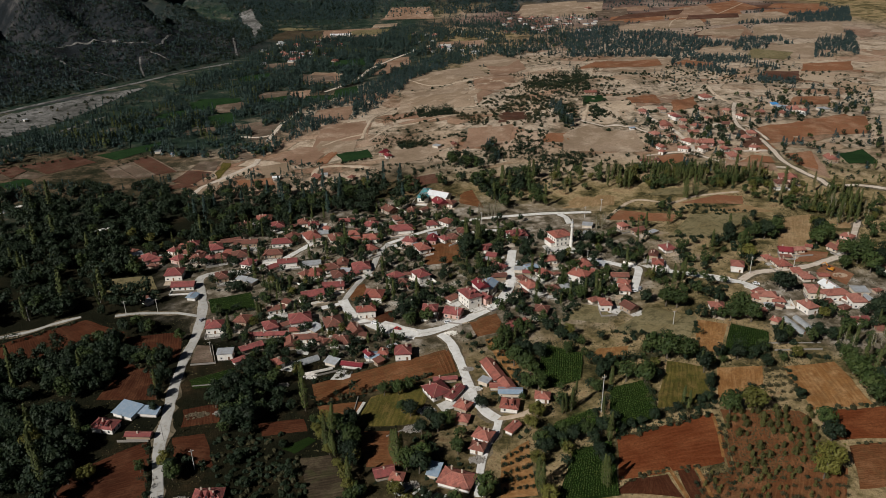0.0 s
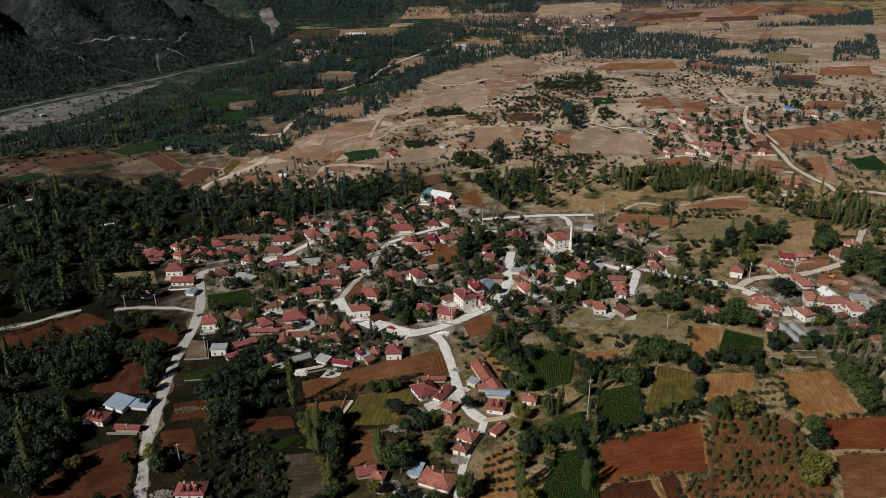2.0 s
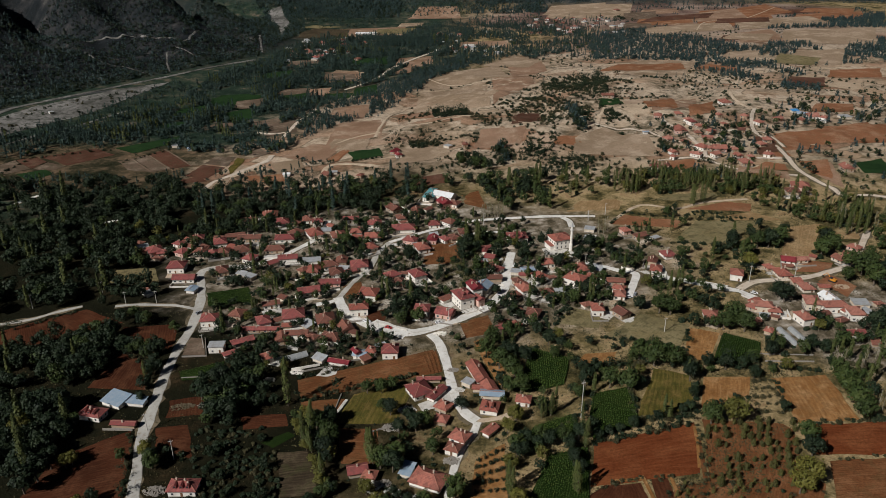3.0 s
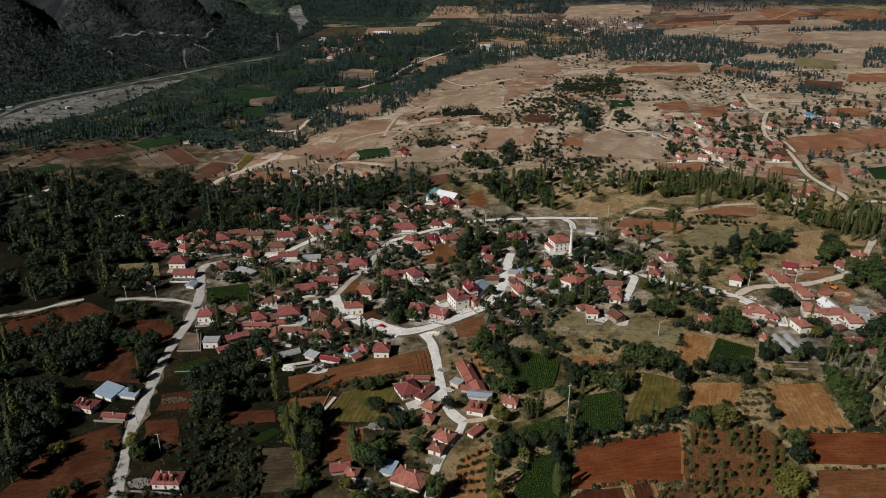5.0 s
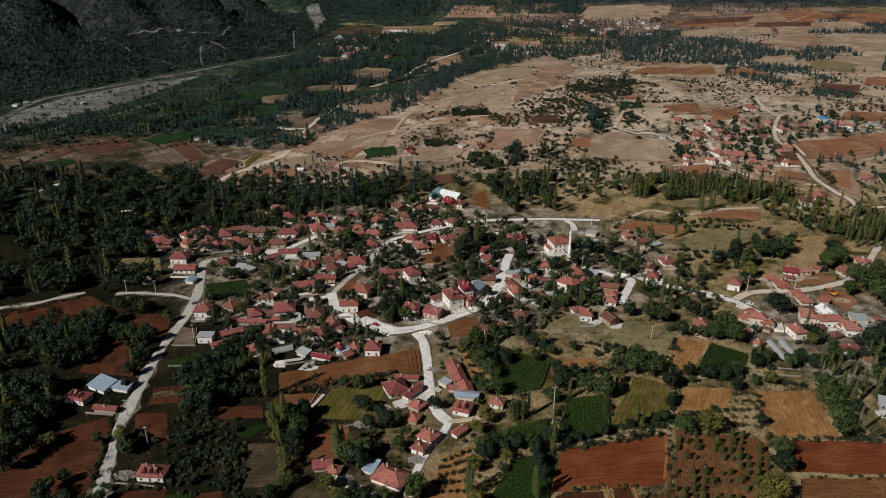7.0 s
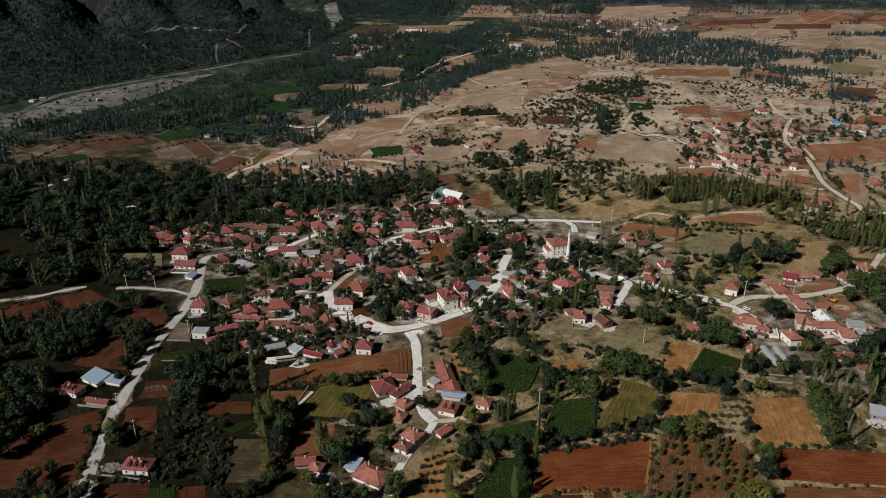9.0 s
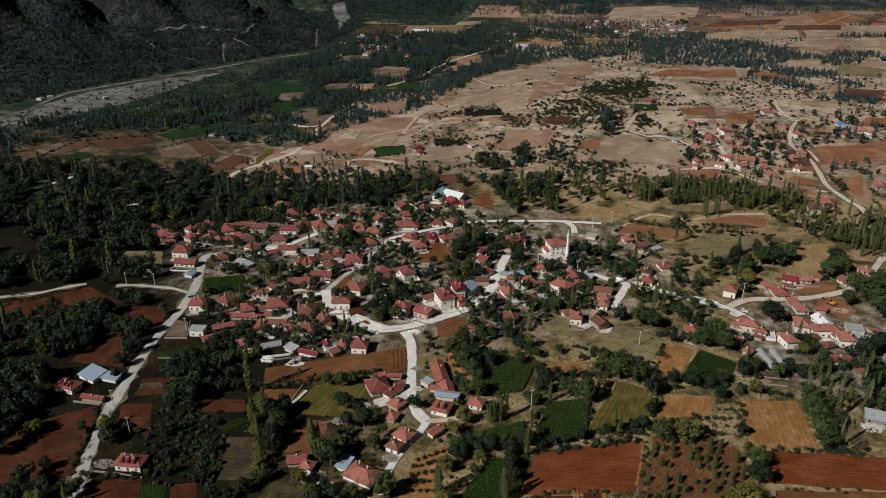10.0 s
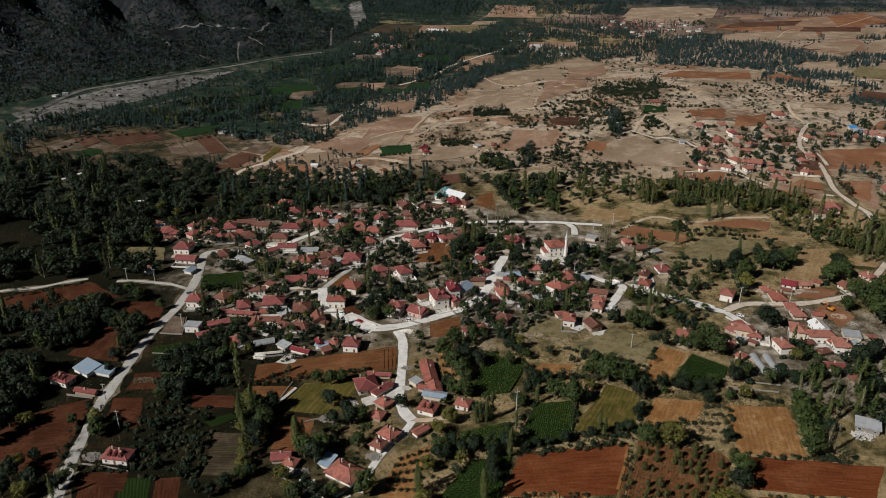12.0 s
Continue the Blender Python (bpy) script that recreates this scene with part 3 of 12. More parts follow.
def house(x, y, w, d, h, turn, roof, tiles, walls, label, slope=0.5, windows=True, chimneys=1, name="house", category="house", storeys=None, dormers=0):
    """A village house: walls on a stone plinth, a roof with eaves, cap tiles, chimneys, windows and a door."""
    base = min(land(x + a, y + b) for a in (-w / 2, w / 2) for b in (-d / 2, d / 2)) - 0.1
    lift = land(x, y) - base
    ob = thing(name, label, category, pose(x, y, base, 0, 0, turn), "village houses" if name == "house" else "")
    rng = HOUSE_RNG
    h = h + lift
    bm = box(bmesh.new(), -w / 2, w / 2, -d / 2, d / 2, -0.6, h)
    if roof == "gable":
        z, over, b = h, 0.0, (d if w >= d else w) / 2
        rise = (b + 0.7) * slope
        for s in (-1, 1):
            if w >= d:
                p = [(s * (w / 2 - 0.01), -d / 2 + 0.02, z), (s * (w / 2 - 0.01), d / 2 - 0.02, z), (s * (w / 2 - 0.01), 0, z + rise * 0.85 + 0.1)]
            else:
                p = [(-w / 2 + 0.02, s * (d / 2 - 0.01), z), (w / 2 - 0.02, s * (d / 2 - 0.01), z), (0, s * (d / 2 - 0.01), z + rise * 0.85 + 0.1)]
            bm.faces.new([bm.verts.new(q) for q in p])
    part("wall", bm, walls, ob)
    part("plinth", box(bmesh.new(), -w / 2 - 0.06, w / 2 + 0.06, -d / 2 - 0.06, d / 2 + 0.06, -0.7, 0.45 + lift), STONE, ob, "grey rubble stone plinth")
    bm, top = roof_mesh(w, d, h, roof, slope)
    part("roof", bm, tiles, ob)
    if roof in ("hip", "gable"):
        part("ridge_tiles", ridge_mesh(w, d, h, roof, slope), CAPS, ob)
    for k in range(dormers):
        u = (k + 0.5) / dormers * w * 0.7 - w * 0.35
        v = -d * 0.3
        bm = bmesh.new()
        z0, dw, dh = h + 0.2 + (d / 2 + 0.7 + v) * slope, 0.8, 0.9
        ring = [[bm.verts.new((u + sx, yy, zz)) for sx, zz in ((-dw, z0 - 0.5), (dw, z0 - 0.5), (dw, z0 + dh), (0, z0 + dh + 0.6), (-dw, z0 + dh))] for yy in (v - 0.9, v + 2.2)]
        for i in range(5):
            bm.faces.new((ring[0][i], ring[0][(i + 1) % 5], ring[1][(i + 1) % 5], ring[1][i]))
        bm.faces.new(ring[0][::-1])
        bm.faces.new(ring[1])
        dormer = part("dormer", bm, tiles, ob)
        part("pane", WINDOWS[1.1][1], None, dormer, at=pose(u, v - 0.91, z0 + 0.45) @ Matrix.Diagonal((1, 1, 0.7, 1)))
    for k in range(chimneys):
        cx, cy = rng.uniform(-0.28, 0.28) * w, rng.uniform(-0.2, 0.3) * d
        part("chimney", CHIMNEY, None, ob, at=pose(cx, cy, top + 0.15))
    if windows:
        floors = storeys or (2 if h - lift > 4.6 else 1)
        for f in range(floors):
            z = lift + 1.65 + f * 2.9
            if z + 0.75 > h:
                continue
            for side, span in ((0, w), (90, d), (270, d)):
                n = max(1, int(span / 3.1))
                for k in range(n):
                    if rng.random() < 0.12:
                        continue
                    u = (k + 0.5) / n * span - span / 2 + rng.uniform(-0.2, 0.2)
                    off = (d if side == 0 else w) / 2
                    m = pose(0, 0, 0, 0, 0, side) @ pose(u, -off, z)
                    if f == 0 and side == 0 and k == n // 2:
                        part("door", DOOR, None, ob, at=pose(0, 0, 0, 0, 0, side) @ pose(u, -off, lift + 0.25))
                        continue
                    frame_mesh, pane = WINDOWS[1.6 if rng.random() < 0.35 else 1.1]
                    win = part("window", frame_mesh, None, ob, at=m)
                    part("pane", pane, None, win)
    TAKEN.append((x, y, max(w, d) * 0.5 + 0.3))
    if name == "house" and 385 < y < 600:
        HOMES.append((x, y, w, d, turn))
    return ob


# ---- trees ----
def cards(rng, centres, outs, size, spread, corners=4):
    """Leaf clumps: small bent faces of three or four corners that face outwards, more or less."""
    n = len(centres)
    normal = outs + rng.normal(0, spread, (n, 3)) + (0, 0, 0.25)
    normal /= np.linalg.norm(normal, axis=1)[:, None] + 1e-9
    t = np.cross(normal, rng.normal(0, 1, (n, 3)))
    t /= np.linalg.norm(t, axis=1)[:, None] + 1e-9
    b = np.cross(normal, t)
    s = size * rng.uniform(0.6, 1.3, (n, 1))
    if corners == 3:
        v = np.stack([centres - t * s * 0.95 - b * s * 0.5, centres + t * s * 0.85 - b * s * 0.6, centres + t * s * 0.1 + b * s], 1)
        v[:, 2] += normal * s * 0.2
    else:
        v = np.stack([centres - t * s - b * s * 0.4, centres + t * s * 0.2 - b * s * 0.75, centres + t * s + b * s * 0.3, centres - t * s * 0.1 + b * s * 0.8], 1)
        v[:, 1] += normal * s * 0.25
        v[:, 3] += normal * s * 0.2
    return v.reshape(-1, 3), np.arange(corners * n).reshape(-1, corners)


def sphere_points(rng, n):
    p = rng.normal(0, 1, (n, 3))
    return p / np.linalg.norm(p, axis=1)[:, None]


def crown(kind, seed, n, size):
    """Vertices and quads of a crown about 1 unit tall trees' worth of shape, in metres for a typical tree of its kind."""
    rng = np.random.default_rng(seed)
    if kind == "round":  # 9 m tall, 4 m radius
        k = 26
        dirs = sphere_points(rng, k) * (1, 1, 0.85)
        hub = dirs * rng.uniform(1.5, 2.9, (k, 1)) + (0, 0, 5.3)
        rad = rng.uniform(0.8, 1.55, k)
        pick = rng.integers(0, k, n)
        o = sphere_points(rng, n)
        c = hub[pick] + o * rad[pick][:, None] * rng.uniform(0.75, 1.05, (n, 1))
        c[:, 2] = np.maximum(c[:, 2], 1.6 + rng.uniform(0, 1, n))
        out = o + (c - (0, 0, 5.2)) * 0.2
    elif kind == "tall":  # 16 m poplar, 1.2 m radius
        z = rng.uniform(0, 1, n) ** 0.8
        a = rng.uniform(0, 2 * np.pi, n)
        r = 1.2 * np.sin(np.clip(z, 0.02, 1) ** 0.6 * np.pi) ** 0.7 * rng.uniform(0.55, 1.1, n) + 0.1
        r *= 1 + 0.25 * np.sin(a * 3 + z * 17 + seed)
        c = np.stack([r * np.cos(a), r * np.sin(a), 1.2 + 15 * z], 1)
        out = np.stack([np.cos(a), np.sin(a), 0.2 + 0 * a], 1)
    elif kind == "pine":  # 11 m, 2.6 m radius
        z = 1 - np.sqrt(rng.uniform(0, 1, n))
        a = rng.uniform(0, 2 * np.pi, n)
        r = (1 - z) * 2.7 * rng.uniform(0.6, 1.05, n) * (0.8 + 0.3 * np.sin(z * 40))
        c = np.stack([r * np.cos(a), r * np.sin(a), 1.3 + 9.7 * z], 1)
        out = np.stack([np.cos(a), np.sin(a), 0.5 + 0 * a], 1)
    elif kind == "upright":  # young fruit tree, 3.6 m tall
        z = rng.uniform(0, 1, n)
        a = rng.uniform(0, 2 * np.pi, n)
        r = (0.35 + 0.75 * np.sin(z ** 0.8 * np.pi)) * rng.uniform(0.3, 1.1, n) * (1 + 0.3 * np.sin(2 * a + seed))
        c = np.stack([r * np.cos(a), r * np.sin(a), 0.5 + 3.1 * z], 1)
        out = np.stack([np.cos(a), np.sin(a), 0.4 + 0 * a], 1)
    elif kind == "bush":  # 2.4 m tall
        k = 5
        hub = np.stack([rng.uniform(-1, 1, k), rng.uniform(-1, 1, k), rng.uniform(0.6, 1.5, k)], 1)
        pick = rng.integers(0, k, n)
        o = sphere_points(rng, n)
        c = hub[pick] + o * rng.uniform(0.6, 1.0, (n, 1))
        c[:, 2] = np.abs(c[:, 2])
        out = o
    else:  # bare: a pale leafless poplar, 13 m
        z = rng.uniform(0.12, 1, n)
        a = rng.uniform(0, 2 * np.pi, n)
        r = (1 - z) ** 0.7 * 1.6 * rng.uniform(0.1, 1, n)
        c = np.stack([r * np.cos(a), r * np.sin(a), 1 + 12 * z], 1)
        out = np.stack([np.cos(a), np.sin(a), 0.8 + 0 * a], 1)
    return cards(rng, c, out / np.linalg.norm(out, axis=1)[:, None], size, 0.35, 3)


def raw_mesh(name, verts, quads, material):
    mesh = bpy.data.meshes.new(name)
    mesh.vertices.add(len(verts))
    mesh.vertices.foreach_set("co", np.asarray(verts, np.float32).ravel())
    mesh.loops.add(quads.size)
    mesh.loops.foreach_set("vertex_index", quads.ravel().astype(np.int32))
    mesh.polygons.add(len(quads))
    mesh.polygons.foreach_set("loop_start", np.arange(0, quads.size, quads.shape[1], dtype=np.int32))
    mesh.materials.append(material)
    mesh.update(calc_edges=True)
    return mesh


def trunk_mesh(name, height, radius, limbs, material, seed):
    rng = random.Random(seed)
    bm = bmesh.new()

    def limb(p, q, r0, r1):
        p, q = Vector(p), Vector(q)
        way = (q - p).normalized()
        s = way.orthogonal().normalized()
        u = way.cross(s)
        rings = [[bm.verts.new(c + (s * math.cos(k * math.pi / 3) + u * math.sin(k * math.pi / 3)) * r) for k in range(6)] for c, r in ((p, r0), ((p + q) / 2 + s * r0 * 0.5, (r0 + r1) / 2), (q, r1))]
        for a, b in zip(rings, rings[1:]):
            for k in range(6):
                bm.faces.new((a[k], a[(k + 1) % 6], b[(k + 1) % 6], b[k]))

    limb((0, 0, -0.4), (0.1, 0, height), radius, radius * 0.35)
    for k in range(limbs):
        a, z = k * 2.4 + rng.uniform(-0.3, 0.3), height * rng.uniform(0.3, 0.75)
        reach, up = (height * rng.uniform(0.25, 0.4), 0.8) if height < 8 else (height * rng.uniform(0.05, 0.1), 2.6)
        limb((0.05, 0, z), (reach * math.cos(a), reach * math.sin(a), z + reach * up), radius * 0.4, radius * 0.12)
    mesh = bpy.data.meshes.new(name)
    bm.to_mesh(mesh)
    bm.free()
    mesh.materials.append(material)
    return mesh


# kind: leaf shape, material, leaf clumps, clump size, trunk height, trunk radius, limbs, bark, label, category
SPECIES = {
    "walnut": ("round", LEAF_GREEN, 1476, 0.36, 5.6, 0.3, 4, BARK, "spreading walnut tree with dense green leaves", "tree"),
    "shade": ("round", LEAF_DARK_DIMMED, 1404, 0.36, 5.4, 0.28, 4, BARK, "dark green round-crowned broadleaf tree, vignette dimness in its leaves", "tree"),
    "golden": ("round", LEAF_YELLOW, 1332, 0.33, 5.4, 0.26, 4, BARK, "broadleaf tree turning yellow in autumn", "tree"),
    "poplar": ("tall", LEAF_POPLAR, 864, 0.28, 14.5, 0.22, 3, BARK, "slender upright poplar with grey-green leaves", "tree"),
    "bare": ("bare", TWIGS, 432, 0.15, 13.0, 0.15, 9, BARK_PALE, "tall leafless poplar with pale bark", "tree"),
    "pine": ("pine", LEAF_PINE_HAZY, 684, 0.41, 9.5, 0.22, 2, BARK, "conical pine tree, haze blue put into its needles", "tree"),
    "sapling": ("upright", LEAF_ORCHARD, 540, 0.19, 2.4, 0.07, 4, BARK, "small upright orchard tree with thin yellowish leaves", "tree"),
    # The next two kinds are plain valley trees with haze in their colour.
    "hazy_tree": ("round", LEAF_HAZY, 1800, 0.30, 5.4, 0.26, 4, BARK, "round-crowned valley tree, haze blue put into its leaves", "tree"),
    "spire": ("tall", LEAF_HAZY, 1440, 0.27, 14.5, 0.22, 3, BARK, "slender poplar, haze blue put into its leaves", "tree"),
    "fruit": ("bush", LEAF_OLIVE, 468, 0.16, 1.3, 0.08, 3, BARK, "small orchard tree with thin olive leaves", "tree"),
    "thicket": ("bush", TWIGS, 460, 0.18, 1.2, 0.07, 5, BARK, "grey-brown leafless thicket", "bush"),
    "bush": ("bush", LEAF_DARK_DIMMED, 468, 0.18, 0.8, 0.06, 3, BARK, "low dark green garden bush", "bush"),
}
MADE = {}
TREE_RNG = random.Random(5)


def tree(kind, x, y, size=1.0, group=""):
    """One tree of its own: a tapered trunk with limbs under a crown of leaf clumps."""
    shape, leaf, n, s, th, tr, limbs, bark, label, category = SPECIES[kind]
    variant = TREE_RNG.randrange(4)
    m = pose(x, y, land(x, y), TREE_RNG.uniform(-3, 3), TREE_RNG.uniform(-3, 3), TREE_RNG.uniform(0, 360)) @ Matrix.Diagonal((size * TREE_RNG.uniform(0.88, 1.12), size * TREE_RNG.uniform(0.88, 1.12), size, 1))
    if (kind, variant) not in MADE:
        ob = thing("bush" if kind == "bush" else "tree", label, category, Matrix.Identity(4), group)
        part("trunk", trunk_mesh("trunk", th, tr, limbs, bark, variant), None, ob)
        v, q = crown(shape, 17 * variant + len(kind), n, s)
        part("crown", raw_mesh("crown", v, q, leaf), None, ob)
        ob.matrix_basis = m
        MADE[kind, variant] = ob
    else:
        ob = copy_thing(MADE[kind, variant], Matrix.Identity(4))
        ob.matrix_basis = m
    return ob


def free(x, y, margin=0.0):
    """Whether no house, road or field takes up a place."""
    cell = GRID.get((int(x // 12), int(y // 12)), ())
    for tx, ty, r in cell:
        if (x - tx) ** 2 + (y - ty) ** 2 < (r + margin) ** 2:
            return False
    return not any(inside(x, y, q) for q in STRIPS.get((int(x // 25), int(y // 25)), ()))


GRID = {}


def index_taken():
    for tx, ty, r in TAKEN:
        k = int((r + 4) // 12) + 1
        for i in range(-k, k + 1):
            for j in range(-k, k + 1):
                GRID.setdefault((int(tx // 12) + i, int(ty // 12) + j), []).append((tx, ty, r))


class Wood:
    """Trees past counting, joined into one piece of real geometry per leaf."""

    def __init__(self):
        self.bits, self.low = {}, {}

    def plant(self, kind, x, y, size, clumps, clump, rng, wide=1.0):
        shape = SPECIES[kind][0]
        variant = int(rng.integers(0, 5))
        key = (shape, variant, clumps)
        if key not in self.low:
            self.low[key] = crown(shape, 100 + variant, clumps, clump)
        v, _ = self.low[key]
        a = rng.uniform(0, 2 * np.pi)
        c, s = np.cos(a) * size * wide, np.sin(a) * size * wide
        w = np.stack([v[:, 0] * c - v[:, 1] * s + x, v[:, 0] * s + v[:, 1] * c + y, v[:, 2] * size * rng.uniform(0.85, 1.15) + land(x, y) - 0.2], 1)
        self.bits.setdefault(kind, []).append(w)

    def finish(self, name, labels):
        for kind, bits in self.bits.items():
            v = np.concatenate(bits)
            ob = new(name, raw_mesh(name, v, np.arange(len(v)).reshape(-1, 3), SPECIES[kind][1]))
            tagged(ob, labels.get(kind, SPECIES[kind][8]), "trees", kind="stuff")


def spread(wood, quad, count, mix, sizes, clumps, clump, seed, margin=1.0, keep_off=True, patchy=0.0):
    """Scatters trees over a polygon, clear of houses, roads and fields."""
    rng = np.random.default_rng(seed)
    xs, ys = [p[0] for p in quad], [p[1] for p in quad]
    kinds, weights = zip(*mix)
    weights = np.array(weights) / sum(weights)
    made = tries = 0
    while made < count and tries < count * 12:
        tries += 1
        x, y = rng.uniform(min(xs), max(xs)), rng.uniform(min(ys), max(ys))
        if not inside(x, y, quad) or (keep_off and not free(x, y, margin)):
            continue
        if patchy and noise.noise((x * 0.018, y * 0.018, seed)) + 0.45 * noise.noise((x * 0.06, y * 0.06, seed + 9)) < patchy - 0.5 + rng.uniform(-0.1, 0.1):
            continue
        wood.plant(kinds[rng.choice(len(kinds), p=weights)], x, y, rng.uniform(*sizes), clumps, clump, rng)
        made += 1


def tree_rows(wood, quad, count, mix, sizes, clumps, clump, seed, way=(0.62, 0.79), reach=(30, 110), gap=5.0):
    """Rows of trees along plot edges and ditches, along the valley or across it."""
    rng = np.random.default_rng(seed)
    xs, ys = [p[0] for p in quad], [p[1] for p in quad]
    kinds, weights = zip(*mix)
    weights = np.array(weights) / sum(weights)
    made = 0
    for _ in range(count * 8):
        x, y = rng.uniform(min(xs), max(xs)), rng.uniform(min(ys), max(ys))
        if not inside(x, y, quad):
            continue
        a = math.atan2(way[1], way[0]) + (0 if rng.random() < 0.65 else math.pi / 2) + rng.normal(0, 0.12)
        kind = kinds[rng.choice(len(kinds), p=weights)]
        size, long = rng.uniform(*sizes), rng.uniform(*reach)
        for k in range(int(long / gap)):
            px, py = x + math.cos(a) * k * gap + rng.normal(0, 0.9), y + math.sin(a) * k * gap + rng.normal(0, 0.9)
            if inside(px, py, quad) and free(px, py, 0.5) and rng.random() < 0.9:
                wood.plant(kind, px, py, size * rng.uniform(0.8, 1.15), clumps, clump, rng)
        made += 1
        if made >= count:
            break


WEED = leaf_material("weeds", (0.05, 0.048, 0.018), (0.16, 0.12, 0.055), (0.08, 0.075, 0.028))


def weeds(quad, count, size, seed, label):
    """Tufts of grass and weeds over rough ground."""
    rng = np.random.default_rng(seed)
    xs, ys = [p[0] for p in quad], [p[1] for p in quad]
    spots = []
    for _ in range(count * 4):
        x, y = rng.uniform(min(xs), max(xs)), rng.uniform(min(ys), max(ys))
        if noise.noise((x * 0.05, y * 0.05, 2.2)) + rng.uniform(-0.4, 0.4) < 0 or not inside(x, y, quad) or not free(x, y, -2.0):
            continue
        spots.append((x, y, land(x, y) + size * 0.3))
        if len(spots) >= count:
            break
    c = np.array(spots)
    v, q = cards(rng, c, rng.normal(0, 0.7, c.shape) + (0, 0, 0.4), size, 0.5)
    tagged(new("undergrowth", raw_mesh("undergrowth", v, q, WEED)), label, "weeds", kind="stuff")


# ---- other kinds of things ----
def mosque(x, y, turn):
    """A white village mosque: hall with tall windows, tiled roof, porch; the minaret stands beside it as a thing of its own."""
    z = land(x, y) - 0.3
    ob = thing("mosque", "white village mosque with an orange-tiled hipped roof", "mosque", pose(x, y, z, 0, 0, turn))
    part("wall", box(bmesh.new(), -6.6, 6.6, -5.8, 5.8, -0.6, 7.6), WHITEWASH, ob)
    part("plinth", box(bmesh.new(), -6.75, 6.75, -5.95, 5.95, -0.8, 0.9), STONE, ob, "grey stone plinth")
    bm, top = roof_mesh(13.2, 11.6, 7.6, "hip", 0.36, 0.7)
    part("roof", bm, TILES_ORANGE, ob)
    part("ridge_tiles", ridge_mesh(13.2, 11.6, 7.6, "hip", 0.36, 0.7), CAPS, ob)
    part("cornice", box(bmesh.new(), -6.8, 6.8, -6.0, 6.0, 7.1, 7.5), FRAME_WHITE, ob)
    for side, half, off in ((0, 6.6, 5.8), (90, 5.8, 6.6), (270, 5.8, 6.6)):
        for k in range(4):
            u = (k + 0.5) / 4 * 2 * half - half
            for zz in (2.3, 5.3):
                win = part("window", WINDOWS[1.1][0], None, ob, at=pose(0, 0, 0, 0, 0, side) @ pose(u, -off, zz) @ Matrix.Diagonal((1, 1, 1.35, 1)))
                part("pane", WINDOWS[1.1][1], None, win)
    porch = part("porch", box(bmesh.new(), -9.6, -6.6, -4.5, 4.5, -0.4, 3.6), WHITEWASH, ob)
    part("porch_roof", box(bmesh.new(), -9.9, -6.6, -4.8, 4.8, 3.6, 3.85), TILES_ORANGE, ob)
    TAKEN.append((x, y, 11))


def minaret(x, y):
    z = land(x, y) - 0.3
    ob = thing("minaret", "slender white minaret with one balcony beside the mosque", "minaret", pose(x, y, z))
    part("base", lathe([(1.35, -0.5), (1.35, 4.5), (0.95, 6.0)], 8), WHITEWASH, ob)
    part("shaft", lathe([(0.95, 6.0), (0.85, 15.2)], 14), WHITEWASH, ob)
    part("balcony", lathe([(0.85, 15.0), (1.35, 15.7), (1.35, 16.5), (1.22, 16.5), (1.22, 15.9), (0.75, 15.9)], 14), FRAME_WHITE, ob)
    part("upper_shaft", lathe([(0.74, 15.9), (0.7, 18.4)], 14), WHITEWASH, ob)
    part("spire", lathe([(0.82, 18.4), (0.45, 20.0), (0.04, 21.6)], 14), TIN, ob, "grey lead-covered spire")
    TAKEN.append((x, y, 3))


def tunnel(x, y, length, radius, turn):
    """A polythene garden tunnel on hoops."""
    ob = thing("garden_tunnel", "grey polythene garden tunnel on steel hoops", "greenhouse", pose(x, y, land(x, y), 0, 0, turn), "garden tunnels")

    def arch(r, y0, y1, cap):
        bm = bmesh.new()
        a = [[bm.verts.new((r * math.cos(math.pi * k / 12), yy, r * 0.8 * math.sin(math.pi * k / 12) - 0.1)) for k in range(13)] for yy in (y0, y1)]
        for k in range(12):
            bm.faces.new((a[0][k], a[1][k], a[1][k + 1], a[0][k + 1]))
        if cap:
            bm.faces.new(a[0])
            bm.faces.new(a[1][::-1])
        return bm

    part("film", arch(radius, -length / 2, length / 2, True), POLYTHENE, ob)
    n = int(length / 3)
    for k in range(n + 1):
        yy = -length / 2 + k * length / n
        part("hoop", arch(radius + 0.05, yy - 0.07, yy + 0.07, False), POLE_GREY, ob)
    part("end_door", box(bmesh.new(), -0.6, 0.6, -length / 2 - 0.06, -length / 2 + 0.02, 0, 1.9), WOOD, ob)
    TAKEN.append((x, y, length / 2))


POLE_PARTS = {}


def utility_pole(x, y, height, turn=20.0):
    if not POLE_PARTS:
        ob = thing("utility_pole", "grey concrete utility pole with a cross arm", "utility pole", Matrix.Identity(4), "utility poles")
        part("shaft", lathe([(0.24, -0.8), (0.15, 10.0)], 8), POLE_GREY, ob)
        part("cross_arm", box(bmesh.new(), -1.1, 1.1, -0.09, 0.09, 9.3, 9.48), POLE_GREY, ob)
        for u in (-0.95, 0.0, 0.95):
            part("insulator", lathe([(0.07, 0), (0.12, 0.12), (0.06, 0.3)], 6), BRICK, ob, at=pose(u, 0, 9.48 if u else 10.0))
        POLE_PARTS["first"] = ob
    else:
        ob = copy_thing(POLE_PARTS["first"], Matrix.Identity(4))
    ob.matrix_basis = pose(x, y, land(x, y), 0, 0, turn) @ Matrix.Diagonal((1, 1, height / 10, 1))
    return ob


TYRE = plain("tyre_rubber", (0.015, 0.015, 0.015), (0.03, 0.03, 0.03))


